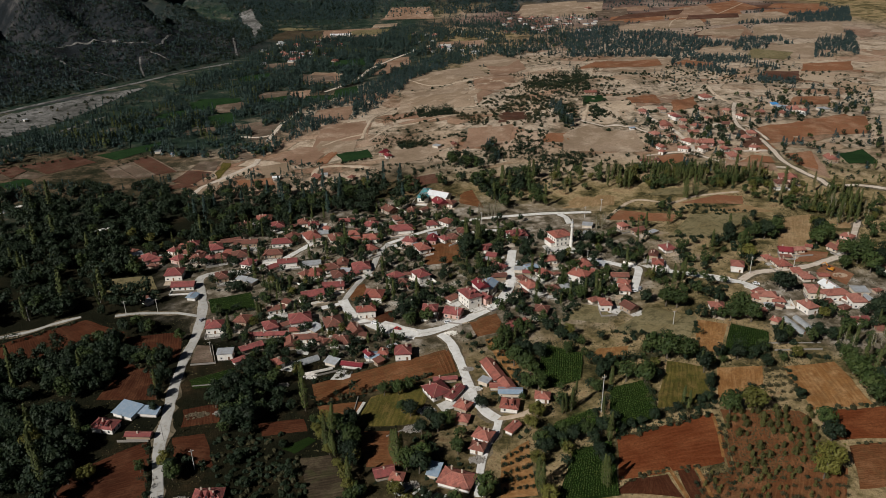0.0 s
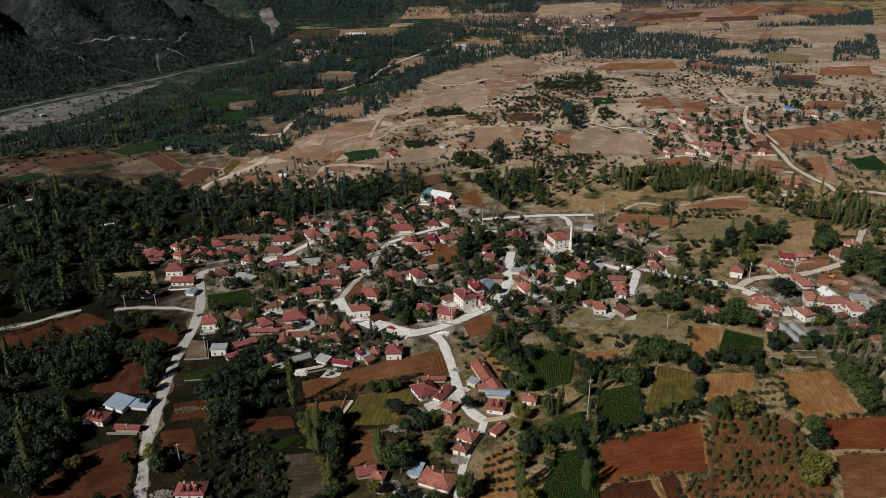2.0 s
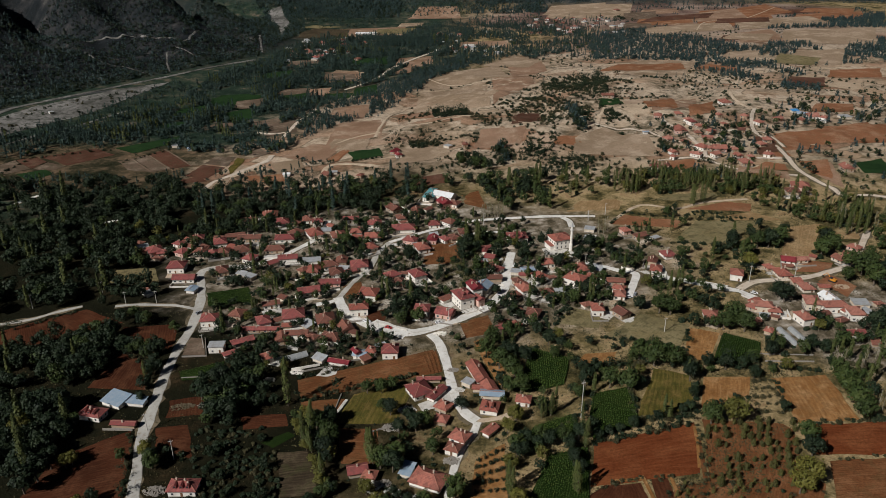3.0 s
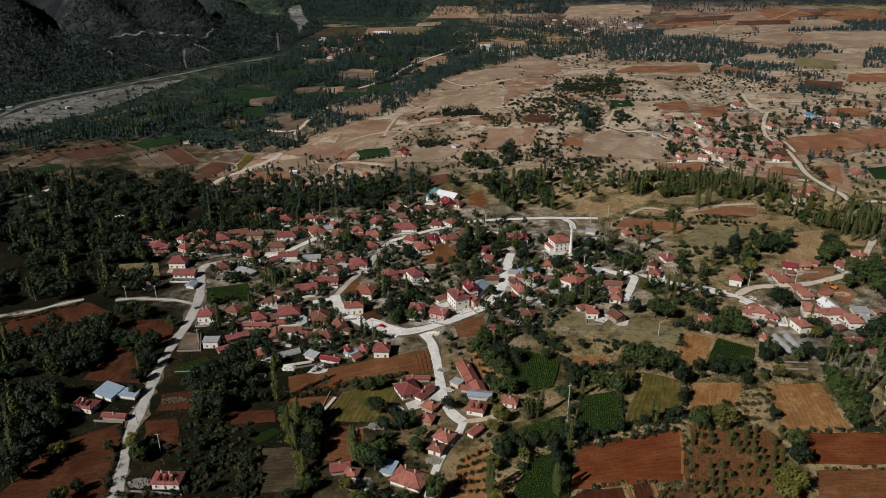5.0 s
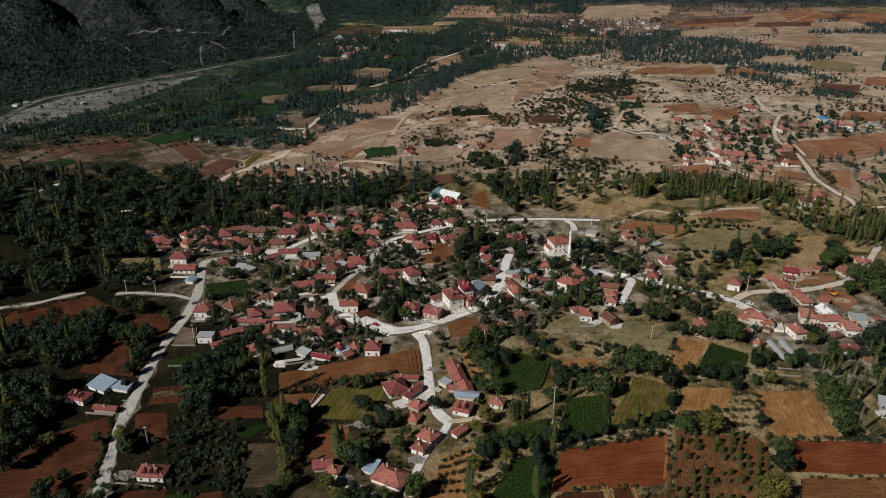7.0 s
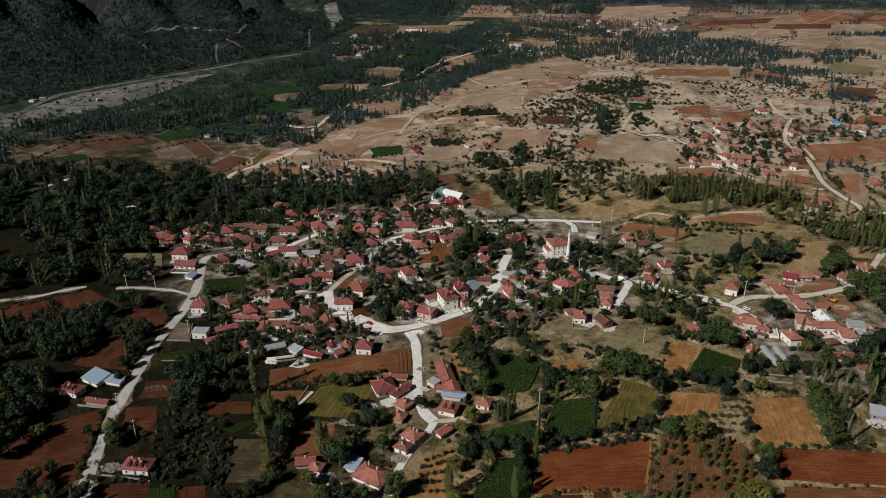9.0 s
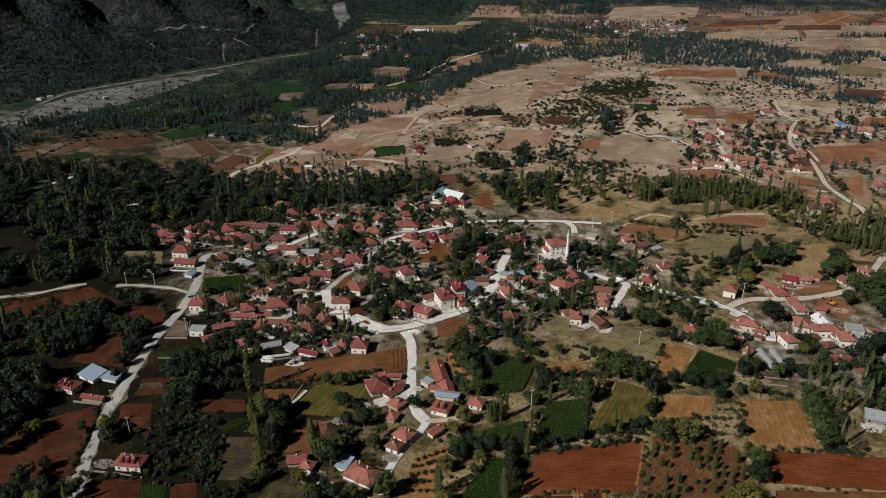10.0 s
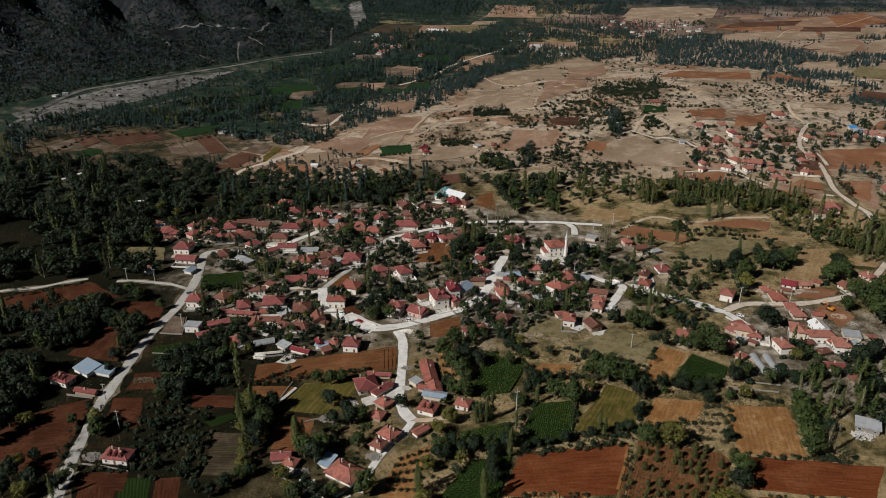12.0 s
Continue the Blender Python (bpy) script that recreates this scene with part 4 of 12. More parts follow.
def car(x, y, turn, paint, label, van=False):
    """A parked car: body with bonnet, glazed cabin, roof, four wheels, lamps."""
    ob = thing("van" if van else "car", label, "car", pose(x, y, land(x, y) + 0.26, 0, 0, turn), "parked cars")
    long, high = (4.9, 1.25) if van else (4.2, 0.85)

    def loaf(profile, half):
        bm = bmesh.new()
        a = [[bm.verts.new((px, s * half * (1 - 0.06 * (pz > 0.9)), pz)) for px, pz in profile] for s in (-1, 1)]
        n = len(profile)
        for k in range(n):
            bm.faces.new((a[0][k], a[0][(k + 1) % n], a[1][(k + 1) % n], a[1][k]))
        bm.faces.new(a[0][::-1])
        bm.faces.new(a[1])
        return bm

    h = long / 2
    part("body", loaf([(-h, 0.25), (h, 0.25), (h, 0.6), (h - 0.1, 0.8), (h - 1.1, high), (-h + 0.5, high), (-h, high - 0.1)], 0.85), paint, ob)
    part("glass", loaf([(h - 1.15, high), (h - 1.7, high + 0.5), (-h + 0.7, high + 0.5), (-h + 0.3, high)], 0.76), GLASS_DARK, ob)
    part("roof", loaf([(h - 1.65, high + 0.5), (h - 1.8, high + 0.57), (-h + 0.8, high + 0.57), (-h + 0.65, high + 0.5)], 0.77), paint, ob)
    for px in (-h + 0.85, h - 0.8):
        for s in (-1, 1):
            wheel = part("wheel", lathe([(0.31, -0.1), (0.33, -0.06), (0.33, 0.06), (0.31, 0.1)], 12), TYRE, ob, at=pose(px, s * 0.8, 0.33, 90, 0, 0))
            part("rim", lathe([(0.19, -0.12), (0.19, 0.12)], 8), TIN, wheel)
    for s in (-1, 1):
        part("headlight", box(bmesh.new(), h - 0.12, h + 0.015, s * 0.6 - 0.15, s * 0.6 + 0.15, 0.58, 0.74), FRAME_WHITE, ob)
    return ob


PAINT_WHITE = plain("white_car_paint", (0.75, 0.75, 0.75), (0.7, 0.7, 0.7), 0.3)
PAINT_GREY = plain("grey_car_paint", (0.25, 0.26, 0.28), (0.3, 0.31, 0.33), 0.3)
PAINT_RED = plain("red_car_paint", (0.4, 0.03, 0.03), (0.35, 0.03, 0.03), 0.3)
PAINT_ORANGE = plain("excavator_paint", (0.6, 0.25, 0.03), (0.5, 0.2, 0.03), 0.4)


def excavator(x, y, turn):
    ob = thing("excavator", "orange excavator standing on fresh earth", "excavator", pose(x, y, land(x, y) + 0.1, 0, 0, turn))
    for s in (-1, 1):
        part("track", box(bmesh.new(), -2.0, 2.0, s * 1.1 - 0.28, s * 1.1 + 0.28, 0, 0.85), TYRE, ob)
    part("body", box(bmesh.new(), -2.1, 1.3, -1.25, 1.25, 0.95, 2.0), PAINT_ORANGE, ob)
    part("cab", box(bmesh.new(), 0.1, 1.6, 0.15, 1.2, 2.0, 3.0), GLASS_DARK, ob)
    for name, p, q, r in (("boom", (1.3, -0.3, 1.6), (4.2, -0.3, 4.4), 0.28), ("stick", (4.2, -0.3, 4.4), (6.3, -0.3, 2.0), 0.2)):
        way = Vector(q) - Vector(p)
        part(name, lathe([(r, 0), (r * 0.8, way.length)], 6), PAINT_ORANGE, ob, at=Matrix.Translation(p) @ way.to_track_quat("Z", "Y").to_matrix().to_4x4())
    part("bucket", lathe([(0.3, 0), (0.65, 0.5), (0.6, 0.9)], 6), TYRE, ob, at=pose(6.3, -0.3, 1.0))


def wall_line(label, material, points, height=1.1, thick=0.35, name="garden_wall", category="wall"):
    """A low wall that steps along the ground."""
    verts, faces = [], []
    pts = []
    for p, q in zip(points, points[1:]):
        p, q = Vector(p), Vector(q)
        n = max(1, int((q - p).length / 4))
        pts += [p.lerp(q, k / n) for k in range(n)]
    pts.append(Vector(points[-1]))
    for i, p in enumerate(pts):
        way = (pts[min(i + 1, len(pts) - 1)] - pts[max(i - 1, 0)]).normalized()
        side = Vector((-way.y, way.x)) * thick / 2
        z = land(p.x, p.y)
        top = z + height * (1 + 0.08 * noise.noise((p.x, p.y, 0)))
        for s, zz in ((-1, z - 0.4), (-1, top), (1, top), (1, z - 0.4)):
            verts.append((p.x + s * side.x, p.y + s * side.y, zz))
        if i:
            a, b = (i - 1) * 4, i * 4
            faces += [(a + k, a + k + 1, b + k + 1, b + k) for k in range(3)]
        TAKEN.append((p.x, p.y, 0.8))
    n = len(pts) * 4
    faces += [(3, 2, 1, 0), (n - 4, n - 3, n - 2, n - 1)]
    return tagged(new(name, mesh_of(name, verts, faces, material)), label, category)


def heap(x, y, radius, material, label, name="stone_heap", category="heap", seed=0):
    """A heap of rubble: many tumbled blocks."""
    rng = random.Random(seed + int(x * 7))
    verts, faces = [], []
    for k in range(int(46 * radius)):
        a, r = rng.uniform(0, 6.3), radius * math.sqrt(rng.random())
        s = rng.uniform(0.15, 0.75)
        c = Vector((x + r * math.cos(a) * 1.5, y + r * math.sin(a), 0))
        c.z = land(c.x, c.y) + max(0, (1 - r / radius)) * radius * 0.35 + s * 0.2
        m = Matrix.Translation(c) @ Euler((rng.gauss(0, 0.45), rng.gauss(0, 0.45), rng.uniform(0, 3))).to_matrix().to_4x4()
        base = len(verts)
        for d in ((-1, -1, -1), (1, -1, -1), (1, 1, -1), (-1, 1, -1), (-0.8, -1, 1), (1, -0.8, 0.9), (0.9, 1, 1), (-1, 0.8, 0.8)):
            verts.append(m @ Vector((d[0] * s * 0.9, d[1] * s * 0.5, d[2] * s * 0.22)))
        faces += [tuple(base + i for i in f) for f in ((3, 2, 1, 0), (4, 5, 6, 7), (0, 1, 5, 4), (1, 2, 6, 5), (2, 3, 7, 6), (3, 0, 4, 7))]
    TAKEN.append((x, y, radius))
    return tagged(new(name, mesh_of(name, verts, faces, material)), label, category, kind="stuff")


LEAF_MAIZE = leaf_material("maize_leaves", (0.032, 0.07, 0.01), (0.07, 0.12, 0.018), (0.11, 0.125, 0.026))


def maize(label, a, b, c, d, pitch=1.1, height=1.7, leaf=LEAF_MAIZE, seed=1):
    """Rows of standing crop over a field from its four corners."""
    rng = np.random.default_rng(seed)
    a, b, c, d = (np.array(p) for p in (a, b, c, d))
    rows = max(2, int(max(np.linalg.norm(d - a), np.linalg.norm(c - b)) / pitch))
    along = max(2, int(max(np.linalg.norm(b - a), np.linalg.norm(c - d)) / 0.36))
    u, v = np.meshgrid((np.arange(along) + 0.5) / along, (np.arange(rows) + 0.5) / rows)
    u, v = u.ravel()[:, None], v.ravel()[:, None]
    p = (a * (1 - u) + b * u) * (1 - v) + (d * (1 - u) + c * u) * v
    p = p + rng.normal(0, 0.16, p.shape)
    keep = rng.random(len(p)) < 0.9
    p = p[keep]
    z = np.array([land(x, y) for x, y in p]) + rng.uniform(0.35, 1.0, len(p)) * height
    centres = np.column_stack([p, z])
    verts, quads = cards(rng, centres, rng.normal(0, 0.5, centres.shape) + (0, 0, 0.6), 0.27, 0.6)
    tagged(new("crop_rows", raw_mesh("crop_rows", verts, quads, leaf)), label, "crop", kind="stuff")


def hedge(wood, points, gap, mix, sizes, seed, clumps=110, clump=0.42):
    """Bushes and weeds along a field's edge."""
    rng = np.random.default_rng(seed)
    kinds, weights = zip(*mix)
    weights = np.array(weights) / sum(weights)
    for p, q in zip(points, points[1:]):
        n = max(1, int(math.dist(p, q) / gap))
        for k in range(n):
            t = (k + rng.uniform(0, 1)) / n
            x, y = p[0] + (q[0] - p[0]) * t + rng.normal(0, 0.8), p[1] + (q[1] - p[1]) * t + rng.normal(0, 0.8)
            wood.plant(kinds[rng.choice(len(kinds), p=weights)], x, y, rng.uniform(*sizes), clumps, clump, rng)


# ---- roads ----
road("verge", "bare dusty verge beside a road", VERGE, 8.2, [(-104.1, 191.4), (-109.5, 207.8), (-115.2, 224.5), (-120.8, 239.6), (-126.5, 258.1), (-132.4, 276.6), (-134.7, 286.9), (-136.7, 299.7), (-139.1, 312.3), (-142.1, 328.5), (-144.0, 343.1), (-145.7, 361.8), (-146.1, 378.8), (-149.1, 400.5), (-153.4, 420.1), (-160.3, 441.0), (-166.8, 458.9), (-163.6, 465.7), (-153.2, 469.0), (-136.0, 467.7)], 0.09)
road("road", "pale dusty village road with worn edges", ROAD_GREY, 5.6, [(-104.1, 191.4), (-109.5, 207.8), (-115.2, 224.5), (-120.8, 239.6), (-126.5, 258.1), (-132.4, 276.6), (-134.7, 286.9), (-136.7, 299.7), (-139.1, 312.3), (-142.1, 328.5), (-144.0, 343.1), (-145.7, 361.8), (-146.1, 378.8), (-149.1, 400.5), (-153.4, 420.1), (-160.3, 441.0), (-166.8, 458.9), (-163.6, 465.7), (-153.2, 469.0), (-136.0, 467.7)], 0.2)
road("verge", "bare dusty verge beside a road", VERGE, 7.1, [(-136.0, 467.7), (-126.2, 475.7), (-116.3, 484.7), (-105.7, 500.0), (-98.2, 512.7), (-94.5, 530.2), (-93.7, 550.0)], 0.08)
road("road", "pale dusty village road with worn edges", ROAD_PALE, 4.5, [(-136.0, 467.7), (-126.2, 475.7), (-116.3, 484.7), (-105.7, 500.0), (-98.2, 512.7), (-94.5, 530.2), (-93.7, 550.0)], 0.19)
road("verge", "bare dusty verge beside a road", VERGE, 5.2, [(-279.4, 378.6), (-268.6, 384.8), (-250.9, 392.5), (-240.9, 401.2), (-226.9, 410.3)], 0.09)
road("road", "pale farm lane between trees and field", ROAD_GREY, 2.6, [(-279.4, 378.6), (-268.6, 384.8), (-250.9, 392.5), (-240.9, 401.2), (-226.9, 410.3)], 0.2)
road("verge", "bare dusty verge beside a road", VERGE, 5.2, [(-205.6, 410.3), (-193.3, 412.8), (-177.6, 412.2), (-165.8, 411.3), (-152.3, 406.5)], 0.07)
road("road", "pale farm lane beside a hedge", ROAD_GREY, 2.6, [(-205.6, 410.3), (-193.3, 412.8), (-177.6, 412.2), (-165.8, 411.3), (-152.3, 406.5)], 0.18)
road("verge", "bare dusty verge beside a road", VERGE, 8.8, [(-63.8, 419.3), (-59.6, 407.7), (-54.2, 396.7), (-45.4, 388.3), (-33.0, 378.3), (-18.5, 372.0), (-2.5, 376.2), (9.9, 384.4), (25.8, 396.4), (35.4, 408.9), (41.9, 424.2), (43.6, 440.4), (44.3, 453.2), (46.7, 466.5), (48.7, 480.4)], 0.09)
road("road", "wide pale main street curving through the village", ROAD_PALE, 6.2, [(-63.8, 419.3), (-59.6, 407.7), (-54.2, 396.7), (-45.4, 388.3), (-33.0, 378.3), (-18.5, 372.0), (-2.5, 376.2), (9.9, 384.4), (25.8, 396.4), (35.4, 408.9), (41.9, 424.2), (43.6, 440.4), (44.3, 453.2), (46.7, 466.5), (48.7, 480.4)], 0.2)
road("road", "pale paved widening of the main street", ROAD_PALE, 10, [(-37.9, 385.7), (-25.3, 376.5), (-15.1, 371.4)], 0.23)
road("verge", "bare dusty verge beside a road", VERGE, 6.0, [(-63.4, 417.7), (-56.9, 442.4), (-49.1, 462.0), (-47.4, 478.7), (-44.5, 492.3), (-40.2, 504.4)], 0.07)
road("road", "pale dusty village road with worn edges", ROAD_GREY, 3.6, [(-63.4, 417.7), (-56.9, 442.4), (-49.1, 462.0), (-47.4, 478.7), (-44.5, 492.3), (-40.2, 504.4)], 0.18)
road("verge", "bare dusty verge beside a road", VERGE, 6.0, [(-40.2, 504.4), (-28.7, 512.6), (-12.8, 523.1), (3.7, 531.5), (18.5, 539.0), (38.0, 541.9), (72.8, 544.0), (90.1, 544.4), (115.9, 544.0)], 0.1)
road("road", "pale dusty village road with worn edges", ROAD_PALE, 3.7, [(-40.2, 504.4), (-28.7, 512.6), (-12.8, 523.1), (3.7, 531.5), (18.5, 539.0), (38.0, 541.9), (72.8, 544.0), (90.1, 544.4), (115.9, 544.0)], 0.21)
road("verge", "bare dusty verge beside a road", VERGE, 6.6, [(-39.6, 500.3), (-22.7, 500.2), (-6.3, 503.2), (10.0, 508.2), (26.2, 517.4), (38.8, 517.3), (54.8, 514.1)], 0.08)
road("road", "pale dusty village road with worn edges", ROAD_PALE, 3.2, [(-39.6, 500.3), (-22.7, 500.2), (-6.3, 503.2), (10.0, 508.2), (26.2, 517.4), (38.8, 517.3), (54.8, 514.1)], 0.19)
road("verge", "bare dusty verge beside a road", VERGE, 6.6, [(90.0, 542.2), (94.8, 535.7), (95.8, 522.8)], 0.07)
road("road", "pale dusty village road with worn edges", ROAD_PALE, 4, [(90.0, 542.2), (94.8, 535.7), (95.8, 522.8)], 0.18)
road("verge", "bare dusty verge beside a road", VERGE, 6.6, [(-63.1, 416.1), (-68.9, 412.9), (-76.3, 410.3)], 0.06)
road("road", "pale stub of road by gardens", ROAD_PALE, 4, [(-63.1, 416.1), (-68.9, 412.9), (-76.3, 410.3)], 0.17)
road("verge", "bare dusty verge beside a road", VERGE, 6.6, [(-2.4, 370.4), (3.3, 361.0), (8.2, 340.5), (11.8, 319.3), (14.6, 304.7), (20.4, 293.5), (24.9, 288.8)], 0.07)
road("road", "pale side street between red-roofed houses", ROAD_PALE, 4.7, [(-2.4, 370.4), (3.3, 361.0), (8.2, 340.5), (11.8, 319.3), (14.6, 304.7), (20.4, 293.5), (24.9, 288.8)], 0.18)
road("verge", "bare dusty verge beside a road", VERGE, 6.1, [(25.0, 288.0), (23.1, 279.5), (17.8, 268.4), (14.5, 253.3), (13.0, 237.8)], 0.05)
road("road", "narrow stony lane between houses", ROAD_PALE, 3.5, [(25.0, 288.0), (23.1, 279.5), (17.8, 268.4), (14.5, 253.3), (13.0, 237.8)], 0.16)
road("road", "narrow stony lane between houses", ROAD_EARTH, 3, [(24.9, 288.8), (35.5, 291.0), (46.0, 296.6)], 0.15)
road("verge", "bare dusty verge beside a road", VERGE, 7.1, [(98.1, 460.4), (107.9, 454.4), (118.1, 447.0), (127.6, 442.2), (123.6, 427.6), (117.4, 410.0)], 0.09)
road("road", "pale dusty village road with worn edges", ROAD_PALE, 4.5, [(98.1, 460.4), (107.9, 454.4), (118.1, 447.0), (127.6, 442.2), (123.6, 427.6), (117.4, 410.0)], 0.2)
road("verge", "bare dusty verge beside a road", VERGE, 6.6, [(142.3, 464.9), (145.4, 456.3), (145.3, 437.8)], 0.08)
road("road", "pale dusty village road with worn edges", ROAD_PALE, 4, [(142.3, 464.9), (145.4, 456.3), (145.3, 437.8)], 0.19)
road("verge", "bare dusty verge beside a road", VERGE, 7.6, [(138.3, 437.6), (145.6, 435.4), (154.6, 430.9), (166.9, 424.3), (178.9, 418.0), (185.5, 415.3)], 0.13)
road("road", "pale concrete road over a culvert", ROAD_PALE, 5, [(138.3, 437.6), (145.6, 435.4), (154.6, 430.9), (166.9, 424.3), (178.9, 418.0), (185.5, 415.3)], 0.24)
road("verge", "bare dusty verge beside a road", VERGE, 7.2, [(186.1, 417.5), (197.9, 427.2), (215.6, 430.5), (233.5, 433.9), (253.6, 443.1), (266.6, 450.5)], 0.09)
road("road", "pale dusty village road with worn edges", ROAD_TAN, 4.6, [(186.1, 417.5), (197.9, 427.2), (215.6, 430.5), (233.5, 433.9), (253.6, 443.1), (266.6, 450.5)], 0.2)
road("verge", "bare dusty verge beside a road", VERGE, 6.6, [(185.5, 415.3), (190.3, 408.2), (195.6, 400.7)], 0.06)
road("road", "pale dusty village road with worn edges", ROAD_PALE, 4, [(185.5, 415.3), (190.3, 408.2), (195.6, 400.7)], 0.17)
road("verge", "bare dusty verge beside a road", VERGE, 6.6, [(277.5, 465.5), (285.7, 477.3), (295.6, 493.2), (305.4, 508.2)], 0.09)
road("road", "pale dusty lane between gardens", ROAD_TAN, 4, [(277.5, 465.5), (285.7, 477.3), (295.6, 493.2), (305.4, 508.2)], 0.2)
road("verge", "bare dusty verge beside a road", VERGE, 6.4, [(362.7, 564.1), (339.1, 578.2), (318.7, 577.4), (316.1, 593.4), (309.5, 612.1), (304.6, 638.2), (306.4, 670.4), (308.1, 702.4), (302.6, 727.5), (304.6, 761.1), (318.4, 804.9), (333.7, 842.2)], 0.59)
road("road", "pale dusty country road between fields", ROAD_TAN, 3.8, [(362.7, 564.1), (339.1, 578.2), (318.7, 577.4), (316.1, 593.4), (309.5, 612.1), (304.6, 638.2), (306.4, 670.4), (308.1, 702.4), (302.6, 727.5), (304.6, 761.1), (318.4, 804.9), (333.7, 842.2)], 0.7)
road("verge", "bare dusty verge beside a road", VERGE, 5.4, [(187.6, 659.8), (215.3, 663.3), (233.2, 655.1), (249.3, 641.4), (274.7, 631.1), (300.1, 624.3)], 0.11)
road("road", "pale dusty country road between fields", ROAD_TAN, 2.8, [(187.6, 659.8), (215.3, 663.3), (233.2, 655.1), (249.3, 641.4), (274.7, 631.1), (300.1, 624.3)], 0.22)
road("verge", "bare dusty verge beside a road", VERGE, 5.4, [(145.9, 766.8), (167.5, 755.8), (194.3, 747.4), (211.4, 721.8), (226.4, 693.5), (231.4, 669.6), (238.5, 656.8)], 0.56)
road("road", "pale dusty country road between fields", ROAD_TAN, 2.8, [(145.9, 766.8), (167.5, 755.8), (194.3, 747.4), (211.4, 721.8), (226.4, 693.5), (231.4, 669.6), (238.5, 656.8)], 0.67)
road("verge", "bare dusty verge beside a road", VERGE, 5.4, [(290.7, 741.9), (310.5, 745.5), (314.8, 699.3)], 0.54)
road("road", "pale dusty country road between fields", ROAD_TAN, 2.8, [(290.7, 741.9), (310.5, 745.5), (314.8, 699.3)], 0.65)
road("road", "earth track between fields", ROAD_EARTH, 4.5, [(-213.3, 623.2), (-209.9, 666.6), (-196.0, 693.0), (-186.2, 727.9)], 0.2)
road("road", "earth track between fields", ROAD_EARTH, 4.5, [(-117.6, 652.0), (-118.9, 681.3), (-103.5, 687.6), (-67.8, 673.5)], 0.65)
road("verge", "bare dusty verge beside a road", VERGE, 7.1, [(-191.3, 800.2), (-190.0, 839.3), (-188.0, 869.0), (-181.5, 893.8), (-178.1, 928.2)], 0.59)
road("road", "pale road along the valley woods", ROAD_TAN, 4.5, [(-191.3, 800.2), (-190.0, 839.3), (-188.0, 869.0), (-181.5, 893.8), (-178.1, 928.2)], 0.7)
road("verge", "bare dusty verge beside a road", VERGE, 7.1, [(-161.1, 1044.5), (-141.8, 1073.5), (-123.7, 1118.1), (-112.0, 1190.4), (-91.0, 1243.4), (-63.4, 1301.1), (-10.0, 1394.5)], 0.59)
road("road", "pale road along the valley woods", ROAD_TAN, 4.5, [(-161.1, 1044.5), (-141.8, 1073.5), (-123.7, 1118.1), (-112.0, 1190.4), (-91.0, 1243.4), (-63.4, 1301.1), (-10.0, 1394.5)], 0.7)
road("road", "grey road along the foot of the mountain", GRAVEL, 6, [(-537.9, 729.6), (-553.7, 811.5), (-562.5, 893.3), (-540.5, 947.6), (-488.4, 1035.4), (-437.6, 1116.9), (-399.6, 1185.1), (-345.1, 1251.8)], 0.75)
road("road", "earth track over the hill", ROAD_EARTH, 2.6, [(-84.2, 773.6), (-82.5, 822.7), (-78.3, 860.7), (-57.1, 908.2)], 0.65)
road("road", "earth track over the hill", ROAD_EARTH, 2.6, [(318.9, 1020.6), (322.0, 976.3), (328.6, 925.0), (325.6, 889.6), (329.8, 839.2)], 0.65)
road("verge", "bare dusty verge beside a road", VERGE, 6.6, [(-377.6, 594.6), (-374.8, 607.4), (-369.0, 617.7)], 0.09)
road("road", "earth track beside the wood", ROAD_PALE, 4, [(-377.6, 594.6), (-374.8, 607.4), (-369.0, 617.7)], 0.2)
road("verge", "bare dusty verge beside a road", VERGE, 6.6, [(-280.3, 554.6), (-267.5, 563.7), (-258.1, 567.1)], 0.09)
road("road", "pale track by gardens", ROAD_PALE, 4, [(-280.3, 554.6), (-267.5, 563.7), (-258.1, 567.1)], 0.2)
road("road", "earth path along a field edge", SOIL_BROWN, 1.6, [(123.7, 273.5), (121.3, 257.2), (119.7, 244.0)], 0.14)
road("road", "earth path along a field edge", ROAD_EARTH, 2.5, [(130.1, 537.7), (154.7, 563.4), (181.0, 554.2), (204.6, 565.6), (240.4, 572.0)], 0.2)
road("road", "thin earth track over the dry hill", ROAD_EARTH, 2, [(-76.3, 762.1), (-57.3, 801.4), (-20.7, 811.3), (28.6, 822.1), (59.8, 851.2)], 0.6)
road("road", "thin earth track over the dry hill", ROAD_EARTH, 2, [(-45.5, 1096.0), (-17.9, 1052.7), (14.4, 1032.9), (60.4, 1051.3)], 0.6)
road("road", "thin earth track over the dry hill", ROAD_EARTH, 2, [(-124.9, 761.5), (-104.0, 780.7), (-80.6, 789.8)], 0.6)
road("road", "thin earth track over the dry hill", ROAD_EARTH, 2, [(163.5, 821.1), (148.9, 767.5)], 0.6)
road("road", "thin earth track over the dry hill", ROAD_EARTH, 2, [(424.6, 1434.9), (466.5, 1524.6), (545.7, 1548.7), (661.2, 1708.2)], 0.6)
road("road", "pale earth track cut into the mountain slope", GRAVEL, 2.4, [(-637.6, 1216.8), (-609.1, 1217.1), (-592.0, 1230.8), (-563.9, 1238.7), (-542.6, 1246.7), (-501.2, 1247.1), (-462.6, 1273.0), (-460.5, 1290.2), (-444.6, 1348.7)], 0.7)
road("road", "pale earth track cut into the mountain slope", GRAVEL, 2.2, [(-587.1, 1162.8), (-569.0, 1148.8), (-549.9, 1129.2), (-524.1, 1133.4), (-501.3, 1132.6), (-478.7, 1124.4)], 0.7)
